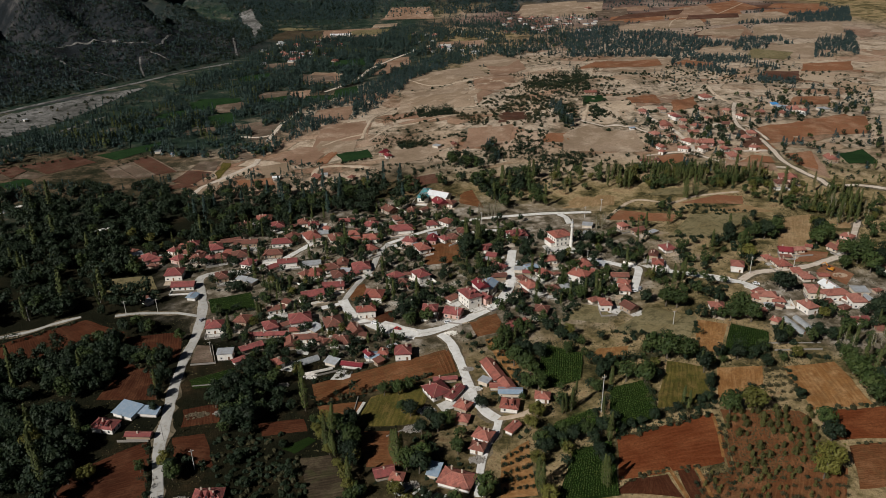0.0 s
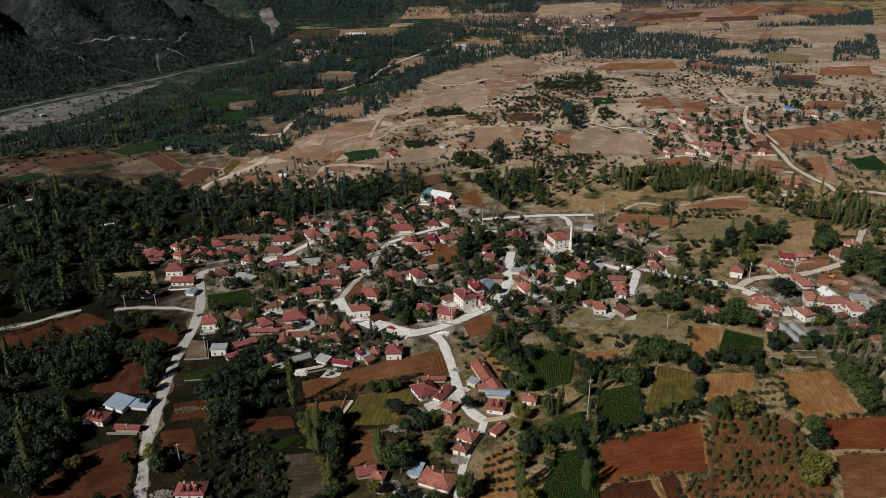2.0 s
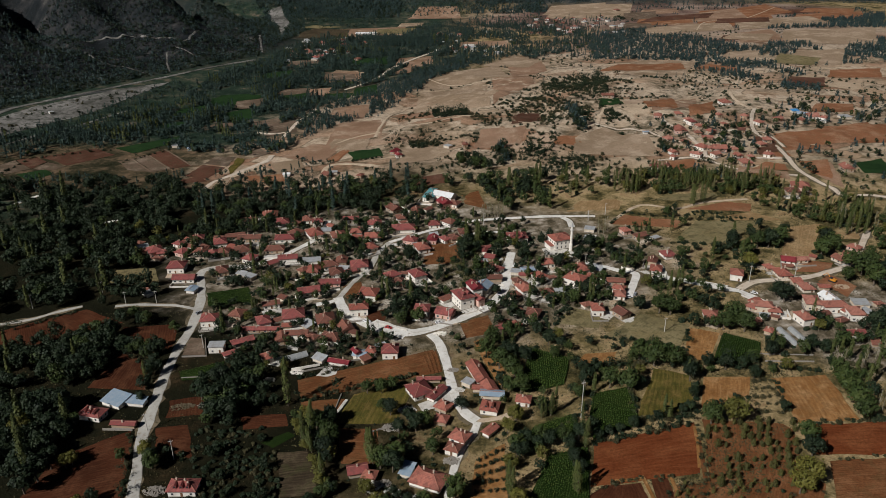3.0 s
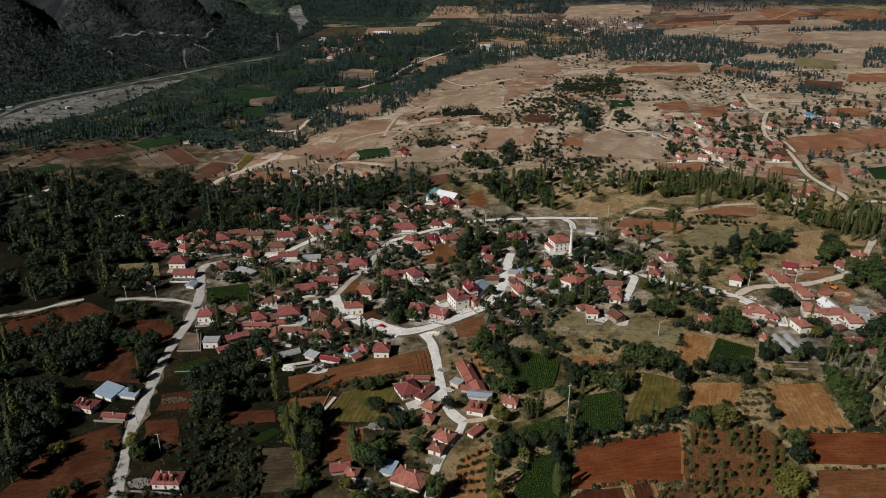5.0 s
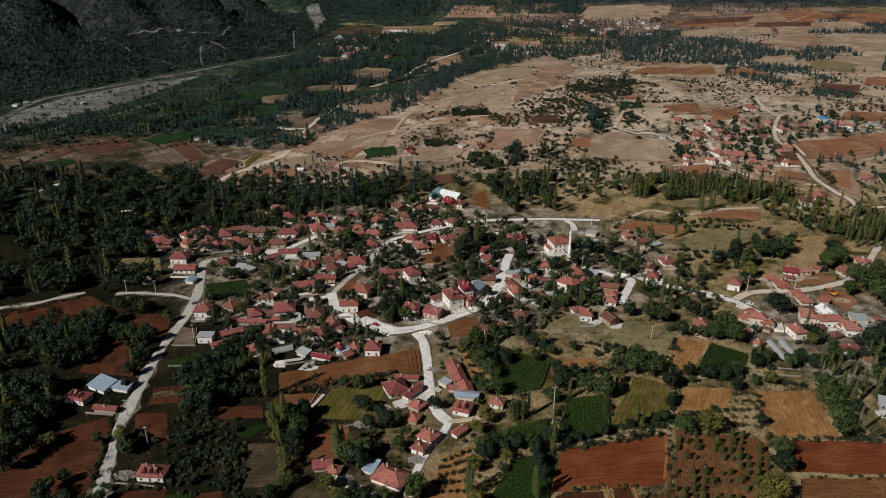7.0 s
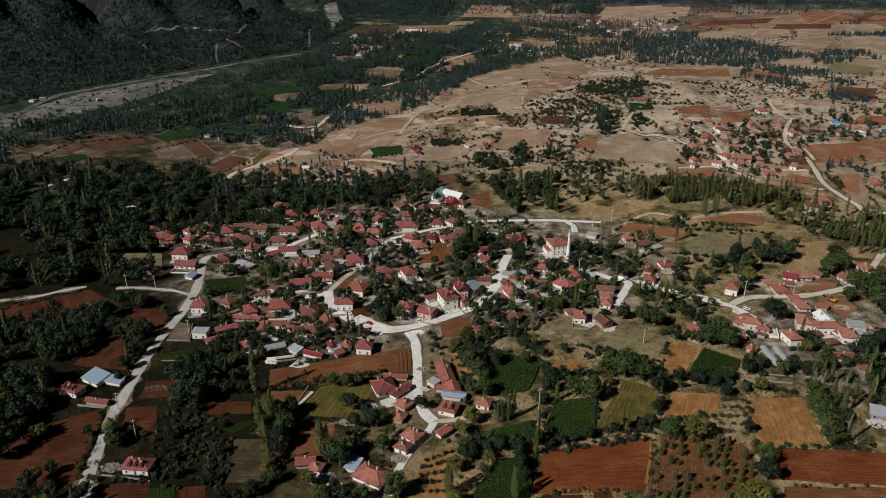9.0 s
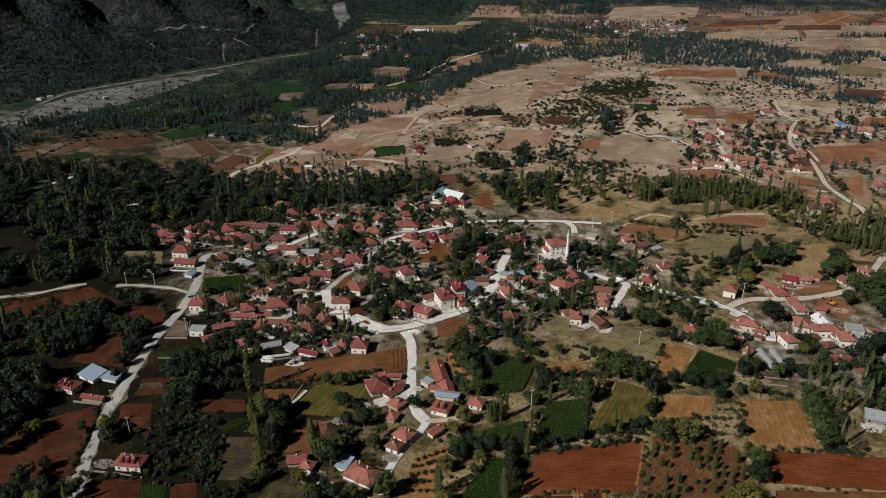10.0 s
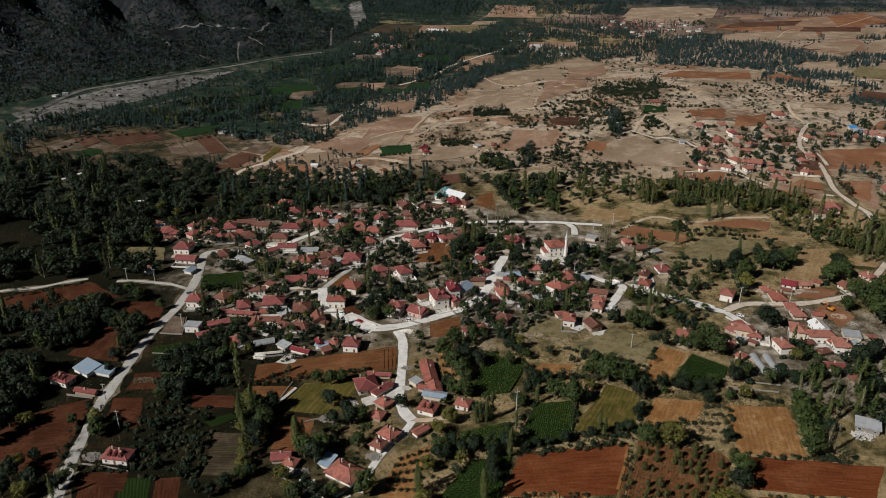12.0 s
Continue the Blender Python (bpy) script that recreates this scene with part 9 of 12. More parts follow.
house(287.1, 740.8, 6.4, 5.2, 3.4, -11, "gable", TILES_OLD, MUDBRICK, "single-storey mud-brick house with a weathered brown-tiled gabled roof", chimneys=0)
house(177.1, 884.9, 13.3, 6.6, 3.2, 4, "gable", TILES_OLD, MUDBRICK, "single-storey mud-brick house with a weathered brown-tiled gabled roof", chimneys=2)
house(-56.7, 710.1, 6.2, 8.4, 2.9, -23, "gable", TILES_MAROON, MUDBRICK, "single-storey mud-brick house with a maroon sheet roof", chimneys=2)
house(-51.8, 699.1, 5.3, 6.2, 3.3, 22, "gable", TILES_MAROON, WHITEWASH, "single-storey whitewashed house with a maroon sheet roof", chimneys=2)
house(-154.1, 664.0, 5.8, 5.3, 2.6, 5, "gable", TIN_WHITE, WHITEWASH, "low farm shed with a white sheet roof", 0.3, False, 0, "shed", "shed")
house(-113.6, 654.2, 7.1, 7.9, 3.0, 49, "gable", TILES_OLD, MUDBRICK, "single-storey mud-brick house with a weathered brown-tiled gabled roof", chimneys=0)
house(-82.2, 649.4, 4.6, 5.8, 3.1, -23, "hip", TILES_OLD, MUDBRICK, "single-storey mud-brick house with a weathered brown-tiled hipped roof", chimneys=0)
house(-108.7, 661.3, 5.7, 4.7, 2.6, 11, "flat", TIN, CREAM, "low farm shed with a flat grey sheet roof", 0.3, False, 0, "shed", "shed")
house(12.5, 719.6, 4.8, 6.3, 3.3, 9, "gable", TILES_OLD, MUDBRICK, "single-storey mud-brick house with a weathered brown-tiled gabled roof", chimneys=1)
house(-4.6, 723.4, 7.0, 5.7, 2.6, -40, "flat", TIN, CREAM, "low farm shed with a flat grey sheet roof", 0.3, False, 0, "shed", "shed")
house(-289.8, 1244.8, 9.0, 8.6, 2.6, 29, "flat", TIN, WHITEWASH, "low farm shed with a flat grey sheet roof", 0.3, False, 0, "shed", "shed")
house(-192.8, 1505.9, 40.2, 12.1, 2.6, 2, "gable", TIN_WHITE, WHITEWASH, "low farm shed with a white sheet roof", 0.3, False, 0, "shed", "shed")
house(-256.0, 1339.7, 12.8, 10.1, 2.6, -0, "flat", TIN, WHITEWASH, "low farm shed with a flat grey sheet roof", 0.3, False, 0, "shed", "shed")
house(-290.5, 1369.2, 9.9, 8.8, 2.6, -30, "flat", TIN, CREAM, "low farm shed with a flat grey sheet roof", 0.3, False, 0, "shed", "shed")
house(-225.3, 1328.5, 10.5, 8.3, 2.6, 18, "flat", TIN, CREAM, "low farm shed with a flat grey sheet roof", 0.3, False, 0, "shed", "shed")
house(-215.2, 1383.2, 10.9, 9.7, 2.6, 23, "hip", TILES_OLD, MUDBRICK, "single-storey mud-brick house with a weathered brown-tiled hipped roof", chimneys=1)
house(-261.4, 1403.8, 10.0, 8.5, 2.6, 4, "hip", TILES_PALE, WHITEWASH, "single-storey whitewashed house with a pale orange-tiled hipped roof", chimneys=0)
house(-291.2, 1418.2, 9.0, 7.3, 2.6, -11, "flat", TIN, CREAM, "low farm shed with a flat grey sheet roof", 0.3, False, 0, "shed", "shed")
house(11.8, 1352.1, 14.7, 12.0, 2.6, 35, "flat", TIN, CREAM, "low farm shed with a flat grey sheet roof", 0.3, False, 0, "shed", "shed")
house(61.0, 1295.1, 14.1, 13.4, 2.6, 14, "flat", TIN, WHITEWASH, "low farm shed with a flat grey sheet roof", 0.3, False, 0, "shed", "shed")
house(33.2, 1267.6, 11.8, 9.5, 2.6, 20, "flat", TIN, CREAM, "low farm shed with a flat grey sheet roof", 0.3, False, 0, "shed", "shed")
house(-8.7, 1480.7, 10.3, 10.2, 2.6, 5, "hip", TILES_PALE, WHITEWASH, "single-storey whitewashed house with a pale orange-tiled hipped roof", chimneys=1)
house(39.4, 1509.8, 9.4, 8.7, 2.6, 4, "flat", TIN, WHITEWASH, "low farm shed with a flat grey sheet roof", 0.3, False, 0, "shed", "shed")
house(138.0, 1531.9, 9.5, 8.9, 2.6, 34, "hip", TILES_OLD, WHITEWASH, "single-storey whitewashed house with a weathered brown-tiled hipped roof", chimneys=1)
house(172.6, 1561.0, 8.5, 7.7, 2.6, 3, "flat", TIN, WHITEWASH, "low farm shed with a flat grey sheet roof", 0.3, False, 0, "shed", "shed")
house(196.0, 1578.3, 9.8, 8.7, 2.6, 23, "hip", TILES_OLD, MUDBRICK, "single-storey mud-brick house with a weathered brown-tiled hipped roof", chimneys=1)
house(217.9, 1518.0, 9.5, 7.8, 2.6, 7, "flat", TIN, WHITEWASH, "low farm shed with a flat grey sheet roof", 0.3, False, 0, "shed", "shed")
house(241.0, 1584.2, 9.9, 9.3, 2.6, 35, "flat", TIN, CREAM, "low farm shed with a flat grey sheet roof", 0.3, False, 0, "shed", "shed")
house(258.3, 1544.4, 9.6, 8.0, 2.6, -19, "hip", TILES_OLD, WHITEWASH, "single-storey whitewashed house with a weathered brown-tiled hipped roof", chimneys=1)
house(277.0, 1606.7, 8.8, 8.8, 2.6, 6, "flat", TIN, WHITEWASH, "low farm shed with a flat grey sheet roof", 0.3, False, 0, "shed", "shed")
house(197.6, 1469.4, 9.2, 7.6, 2.6, 10, "flat", TIN, CREAM, "low farm shed with a flat grey sheet roof", 0.3, False, 0, "shed", "shed")
house(286.9, 1517.4, 10.7, 9.9, 2.6, -38, "flat", TIN, CREAM, "low farm shed with a flat grey sheet roof", 0.3, False, 0, "shed", "shed")
house(-41.8, 1409.8, 9.9, 9.6, 2.6, -21, "flat", TIN, WHITEWASH, "low farm shed with a flat grey sheet roof", 0.3, False, 0, "shed", "shed")
house(-17.3, 1338.3, 9.4, 9.0, 2.6, -17, "hip", TILES_OLD, MUDBRICK, "single-storey mud-brick house with a weathered brown-tiled hipped roof", chimneys=2)
house(-568.4, 877.9, 6.5, 5.6, 2.6, 32, "flat", TIN, WHITEWASH, "low farm shed with a flat grey sheet roof", 0.3, False, 0, "shed", "shed")
house(-573.7, 865.2, 6.5, 5.3, 2.6, -3, "flat", TIN, WHITEWASH, "low farm shed with a flat grey sheet roof", 0.3, False, 0, "shed", "shed")
house(-280.9, 762.1, 5.7, 5.4, 2.6, 7, "gable", TIN_BLUE, CREAM, "low farm shed with a pale blue sheet roof", 0.3, False, 0, "shed", "shed")
house(-301.9, 774.5, 7.0, 6.5, 2.6, 6, "flat", TIN, CREAM, "low farm shed with a flat grey sheet roof", 0.3, False, 0, "shed", "shed")
house(-502.2, 894.2, 5.0, 4.3, 2.6, -36, "flat", TIN, WHITEWASH, "low farm shed with a flat grey sheet roof", 0.3, False, 0, "shed", "shed")
house(328.4, 1729.2, 10.8, 9.6, 2.6, 36, "hip", TILES_OLD, MUDBRICK, "single-storey mud-brick house with a weathered brown-tiled hipped roof", chimneys=2)


house(111.3, 408.7, 6.5, 7.0, 3.0, -10, "hip", TILES_PALE, WHITEWASH, "single-storey whitewashed house with a sun-bleached hipped roof", chimneys=1)

# ---- yards ----
field("yard", "pale dusty yard beside a house", PAVING, (-226.4, 502.4), (-234.7, 496.8), (-228.1, 490.9), (-222.7, 496.6), 0.152, False, "yard")
field("yard", "pale concrete yard beside a house", PAVING, (-204.3, 503.3), (-215.8, 504.1), (-213.8, 493.3), (-204.9, 494.4), 0.154, False, "yard")
field("yard", "pale dusty yard beside a house", PAVING, (-187.4, 511.4), (-195.9, 513.3), (-198.8, 504.5), (-191.6, 501.6), 0.156, False, "yard")
field("yard", "pale concrete yard beside a house", PAVING, (-188.7, 514.8), (-196.7, 510.2), (-192.5, 503.2), (-186.3, 506.0), 0.158, False, "yard")
field("yard", "trodden earth yard beside a house", ROAD_EARTH, (-173.6, 499.0), (-179.3, 501.1), (-181.5, 496.3), (-177.5, 493.3), 0.160, False, "yard")
field("yard", "pale dusty yard beside a house", PAVING, (-189.9, 431.8), (-195.3, 431.8), (-195.9, 426.5), (-190.1, 425.6), 0.162, False, "yard")
field("yard", "pale dusty yard beside a house", PAVING, (-148.8, 558.5), (-153.9, 562.3), (-158.1, 556.9), (-151.9, 553.0), 0.164, False, "yard")
field("yard", "trodden earth yard beside a house", ROAD_EARTH, (-102.1, 559.0), (-112.4, 559.8), (-112.4, 550.8), (-104.5, 549.9), 0.166, False, "yard")
field("yard", "pale dusty yard beside a house", PAVING, (-44.2, 541.7), (-49.2, 543.8), (-52.2, 538.7), (-47.3, 535.2), 0.168, False, "yard")
field("yard", "pale dusty yard beside a house", PAVING, (-153.3, 525.4), (-158.8, 522.2), (-156.3, 517.9), (-151.5, 519.2), 0.170, False, "yard")
field("yard", "pale concrete yard beside a house", PAVING, (-105.6, 526.8), (-110.2, 529.6), (-111.4, 523.7), (-107.1, 522.6), 0.172, False, "yard")
field("yard", "trodden earth yard beside a house", ROAD_EARTH, (-101.6, 534.5), (-108.5, 528.7), (-104.9, 521.1), (-96.3, 526.0), 0.174, False, "yard")
field("yard", "trodden earth yard beside a house", ROAD_EARTH, (-78.3, 513.4), (-86.4, 507.9), (-82.8, 501.7), (-74.7, 506.6), 0.176, False, "yard")
field("yard", "pale dusty yard beside a house", PAVING, (-64.2, 525.4), (-71.4, 531.1), (-76.2, 521.9), (-68.6, 519.5), 0.178, False, "yard")
field("yard", "pale concrete yard beside a house", PAVING, (-48.5, 486.0), (-54.9, 490.5), (-58.3, 485.0), (-52.3, 480.6), 0.180, False, "yard")
field("yard", "pale concrete yard beside a house", PAVING, (-26.4, 518.3), (-33.1, 514.7), (-30.9, 509.9), (-24.8, 512.8), 0.182, False, "yard")
field("yard", "trodden earth yard beside a house", ROAD_EARTH, (-24.7, 550.8), (-33.9, 549.4), (-34.5, 539.4), (-25.2, 540.4), 0.184, False, "yard")
field("yard", "trodden earth yard beside a house", ROAD_EARTH, (-140.4, 487.2), (-146.4, 488.7), (-148.6, 483.4), (-143.6, 480.9), 0.186, False, "yard")
field("yard", "pale concrete yard beside a house", PAVING, (-130.6, 473.6), (-136.4, 474.1), (-137.2, 468.8), (-131.3, 467.8), 0.188, False, "yard")
field("yard", "trodden earth yard beside a house", ROAD_EARTH, (-96.5, 478.5), (-102.7, 479.6), (-104.2, 474.6), (-98.3, 472.1), 0.150, False, "yard")
field("yard", "pale dusty yard beside a house", PAVING, (-55.5, 470.6), (-60.7, 474.3), (-62.5, 468.8), (-57.6, 467.0), 0.152, False, "yard")
field("yard", "trodden earth yard beside a house", ROAD_EARTH, (-71.6, 421.9), (-79.0, 422.7), (-80.3, 416.1), (-73.6, 416.3), 0.154, False, "yard")
field("yard", "pale dusty yard beside a house", PAVING, (-20.3, 434.7), (-25.3, 434.2), (-23.4, 428.9), (-19.3, 430.9), 0.156, False, "yard")
field("yard", "pale concrete yard beside a house", PAVING, (-20.5, 512.7), (-27.3, 511.5), (-27.3, 505.9), (-20.3, 505.6), 0.158, False, "yard")
field("yard", "trodden earth yard beside a house", ROAD_EARTH, (-10.8, 503.9), (-18.4, 502.0), (-15.8, 496.5), (-10.1, 497.9), 0.160, False, "yard")
field("yard", "pale concrete yard beside a house", PAVING, (-44.1, 391.9), (-51.7, 393.3), (-52.0, 387.5), (-45.5, 385.6), 0.162, False, "yard")
field("yard", "trodden earth yard beside a house", ROAD_EARTH, (12.0, 392.1), (3.8, 388.1), (8.8, 379.5), (16.8, 381.9), 0.164, False, "yard")
field("yard", "trodden earth yard beside a house", ROAD_EARTH, (-100.5, 419.3), (-107.2, 418.9), (-105.7, 409.9), (-98.2, 411.2), 0.166, False, "yard")
field("yard", "pale dusty yard beside a house", PAVING, (-48.2, 374.6), (-54.3, 372.6), (-51.3, 365.7), (-45.3, 369.5), 0.168, False, "yard")
field("yard", "pale dusty yard beside a house", PAVING, (-75.8, 365.0), (-84.2, 363.1), (-82.1, 357.2), (-75.5, 355.8), 0.170, False, "yard")
field("yard", "pale dusty yard beside a house", PAVING, (-49.1, 372.7), (-57.3, 376.9), (-60.5, 368.8), (-53.1, 365.2), 0.172, False, "yard")
field("yard", "pale dusty yard beside a house", PAVING, (-79.2, 372.3), (-85.7, 370.5), (-85.7, 362.8), (-75.9, 363.7), 0.174, False, "yard")
field("yard", "pale dusty yard beside a house", PAVING, (-144.5, 456.9), (-148.7, 455.1), (-146.9, 449.6), (-142.1, 451.4), 0.176, False, "yard")
field("yard", "pale concrete yard beside a house", PAVING, (42.7, 470.5), (36.8, 473.5), (35.8, 467.8), (40.0, 466.8), 0.178, False, "yard")
field("yard", "trodden earth yard beside a house", ROAD_EARTH, (30.4, 465.9), (23.8, 462.7), (27.6, 453.8), (36.3, 456.9), 0.180, False, "yard")
field("yard", "pale concrete yard beside a house", PAVING, (43.9, 453.4), (39.2, 450.0), (41.3, 444.8), (46.9, 448.6), 0.182, False, "yard")
field("yard", "trodden earth yard beside a house", ROAD_EARTH, (53.3, 425.9), (48.3, 427.6), (46.1, 424.3), (51.5, 420.6), 0.184, False, "yard")
field("yard", "pale concrete yard beside a house", PAVING, (52.9, 436.2), (43.5, 440.4), (42.6, 431.6), (50.5, 428.3), 0.186, False, "yard")
field("yard", "pale concrete yard beside a house", PAVING, (66.5, 436.3), (56.9, 437.8), (56.9, 427.7), (64.7, 426.4), 0.188, False, "yard")
field("yard", "trodden earth yard beside a house", ROAD_EARTH, (82.9, 458.9), (76.7, 460.1), (73.1, 452.6), (79.6, 450.1), 0.150, False, "yard")
field("yard", "pale concrete yard beside a house", PAVING, (71.2, 411.3), (62.1, 412.6), (62.5, 405.4), (70.2, 403.6), 0.152, False, "yard")
field("yard", "pale dusty yard beside a house", PAVING, (99.6, 439.1), (90.9, 439.1), (88.1, 430.9), (97.9, 429.1), 0.154, False, "yard")
field("yard", "trodden earth yard beside a house", ROAD_EARTH, (104.9, 433.2), (101.7, 431.3), (104.9, 426.1), (108.1, 428.6), 0.156, False, "yard")
field("yard", "pale concrete yard beside a house", PAVING, (107.0, 390.1), (99.7, 393.3), (94.5, 384.9), (101.0, 380.9), 0.158, False, "yard")
field("yard", "pale dusty yard beside a house", PAVING, (152.3, 499.6), (147.8, 504.6), (142.9, 498.9), (149.1, 495.3), 0.160, False, "yard")
field("yard", "pale dusty yard beside a house", PAVING, (149.1, 450.6), (142.0, 457.2), (138.5, 449.8), (143.0, 446.1), 0.162, False, "yard")
field("yard", "pale dusty yard beside a house", PAVING, (136.2, 446.9), (131.0, 445.2), (134.3, 440.6), (138.1, 441.9), 0.164, False, "yard")
field("yard", "pale dusty yard beside a house", PAVING, (112.1, 506.9), (104.7, 508.9), (101.0, 498.7), (109.9, 496.9), 0.166, False, "yard")
field("yard", "pale dusty yard beside a house", PAVING, (60.5, 453.2), (51.0, 455.0), (48.6, 445.8), (57.7, 444.8), 0.168, False, "yard")
field("yard", "pale dusty yard beside a house", PAVING, (67.0, 446.5), (61.7, 448.8), (59.4, 444.4), (63.7, 441.0), 0.170, False, "yard")
field("yard", "trodden earth yard beside a house", ROAD_EARTH, (238.2, 451.7), (234.6, 455.3), (228.7, 450.8), (232.9, 445.5), 0.172, False, "yard")
field("yard", "trodden earth yard beside a house", ROAD_EARTH, (214.0, 455.5), (205.6, 452.8), (207.9, 444.2), (216.1, 447.7), 0.174, False, "yard")
field("yard", "pale concrete yard beside a house", PAVING, (226.4, 404.9), (220.1, 400.6), (222.1, 395.9), (228.3, 397.9), 0.176, False, "yard")
field("yard", "trodden earth yard beside a house", ROAD_EARTH, (162.0, 375.0), (154.6, 379.7), (151.6, 372.1), (159.1, 368.1), 0.178, False, "yard")
field("yard", "trodden earth yard beside a house", ROAD_EARTH, (212.8, 384.2), (207.4, 389.1), (200.3, 381.8), (208.6, 376.6), 0.180, False, "yard")
field("yard", "pale concrete yard beside a house", PAVING, (238.5, 389.2), (227.9, 390.4), (227.4, 381.7), (236.8, 377.7), 0.182, False, "yard")
field("yard", "trodden earth yard beside a house", ROAD_EARTH, (254.8, 405.3), (249.3, 401.0), (253.2, 397.3), (257.6, 400.1), 0.184, False, "yard")
field("yard", "pale dusty yard beside a house", PAVING, (267.0, 463.6), (260.1, 459.8), (264.3, 453.0), (270.5, 457.1), 0.186, False, "yard")
field("yard", "trodden earth yard beside a house", ROAD_EARTH, (193.9, 366.1), (186.5, 368.5), (186.3, 360.9), (192.3, 360.8), 0.188, False, "yard")
field("yard", "pale concrete yard beside a house", PAVING, (-38.9, 353.0), (-44.9, 356.2), (-46.6, 351.6), (-42.3, 347.8), 0.150, False, "yard")
field("yard", "pale dusty yard beside a house", PAVING, (-48.8, 336.3), (-57.3, 338.4), (-59.9, 329.8), (-50.2, 327.6), 0.152, False, "yard")
field("yard", "trodden earth yard beside a house", ROAD_EARTH, (-34.8, 358.3), (-38.7, 353.9), (-34.9, 351.2), (-31.6, 354.2), 0.154, False, "yard")
field("yard", "pale concrete yard beside a house", PAVING, (-78.6, 345.1), (-84.8, 350.6), (-91.1, 341.9), (-83.1, 338.4), 0.156, False, "yard")
field("yard", "pale concrete yard beside a house", PAVING, (8.7, 413.9), (1.3, 409.0), (6.2, 401.1), (14.2, 406.1), 0.158, False, "yard")
field("yard", "trodden earth yard beside a house", ROAD_EARTH, (28.2, 403.3), (24.0, 400.2), (26.7, 395.7), (31.2, 399.6), 0.160, False, "yard")


# ---- outbuildings beside the houses ----
house(370.5, 824.2, 7.0, 5.0, 2.4, 10, "lean", BLUE_TARP, CREAM, "low shed under a bright blue sheet roof", 0.3, False, 0, "shed", "shed")
house(-5.1, 253.0, 4.4, 6.6, 2.3, -18, "lean", TIN_BLUE, CREAM, "low shed with a pale blue sheet roof against a house", 0.3, False, 0, "shed", "shed")
house(-231.6, 509.7, 7.0, 4.6, 2.0, -22, "hip", TILES_OLD, MUDBRICK, "low mud-brick outbuilding with weathered brown tiles", 0.34, False, 0, "outbuilding", "outbuilding")
house(-220.4, 494.1, 4.2, 2.4, 2.0, 30, "hip", TILES_OLD, MUDBRICK, "low mud-brick outbuilding with weathered brown tiles", 0.34, False, 0, "outbuilding", "outbuilding")
house(-205.7, 481.1, 6.2, 3.7, 2.2, -13, "hip", TILES_OLD, MUDBRICK, "low mud-brick outbuilding with weathered brown tiles", 0.34, False, 0, "outbuilding", "outbuilding")
house(-187.6, 500.7, 6.4, 4.8, 2.6, -21, "gable", TILES_OLD, WHITEWASH, "low mud-brick outbuilding with weathered brown tiles", 0.34, False, 0, "outbuilding", "outbuilding")
house(-194.3, 512.6, 6.8, 4.4, 2.4, -19, "lean", TILES_ORANGE, MUDBRICK, "low mud-brick outbuilding with orange clay tiles", 0.34, False, 0, "outbuilding", "outbuilding")
house(-176.7, 500.2, 7.1, 3.7, 2.4, -33, "gable", TILES_OLD, WHITEWASH, "low mud-brick outbuilding with weathered brown tiles", 0.34, False, 0, "outbuilding", "outbuilding")
house(-140.8, 395.9, 4.4, 2.9, 2.0, -20, "gable", TILES_OLD, CREAM, "low mud-brick outbuilding with weathered brown tiles", 0.34, False, 0, "outbuilding", "outbuilding")
house(-194.2, 430.8, 4.9, 2.6, 2.3, 5, "gable", TILES_OLD, WHITEWASH, "low mud-brick outbuilding with weathered brown tiles", 0.34, False, 0, "outbuilding", "outbuilding")
house(-117.3, 541.7, 7.2, 4.3, 2.2, -20, "lean", TILES_OLD, MUDBRICK, "low mud-brick outbuilding with weathered brown tiles", 0.34, False, 0, "outbuilding", "outbuilding")
house(-55.0, 547.5, 5.8, 4.3, 2.5, 13, "gable", TILES_OLD, MUDBRICK, "low mud-brick outbuilding with weathered brown tiles", 0.34, False, 0, "outbuilding", "outbuilding")
house(-171.4, 516.3, 7.0, 5.5, 2.5, 2, "gable", TILES_OLD, WHITEWASH, "low mud-brick outbuilding with weathered brown tiles", 0.34, False, 0, "outbuilding", "outbuilding")
house(-156.7, 498.4, 6.1, 4.9, 2.4, -13, "lean", TILES_ORANGE, MUDBRICK, "low mud-brick outbuilding with orange clay tiles", 0.34, False, 0, "outbuilding", "outbuilding")
house(-88.3, 534.8, 7.3, 4.6, 2.1, -45, "gable", TILES_ORANGE, CREAM, "low mud-brick outbuilding with orange clay tiles", 0.34, False, 0, "outbuilding", "outbuilding")
house(-64.3, 528.4, 4.2, 2.5, 2.2, -16, "gable", TILES_RED, CREAM, "low mud-brick outbuilding with red clay tiles", 0.34, False, 0, "outbuilding", "outbuilding")
house(-65.3, 510.2, 7.0, 4.4, 2.6, -11, "lean", TILES_ORANGE, CREAM, "low mud-brick outbuilding with orange clay tiles", 0.34, False, 0, "outbuilding", "outbuilding")
house(-15.0, 563.4, 6.2, 3.6, 2.1, 43, "gable", TILES_OLD, CREAM, "low mud-brick outbuilding with weathered brown tiles", 0.34, False, 0, "outbuilding", "outbuilding")
house(-32.4, 537.4, 4.9, 3.3, 2.6, 27, "gable", TILES_OLD, WHITEWASH, "low mud-brick outbuilding with weathered brown tiles", 0.34, False, 0, "outbuilding", "outbuilding")
house(-119.1, 471.3, 6.9, 5.4, 2.1, 40, "gable", TILES_RED, CREAM, "low mud-brick outbuilding with red clay tiles", 0.34, False, 0, "outbuilding", "outbuilding")
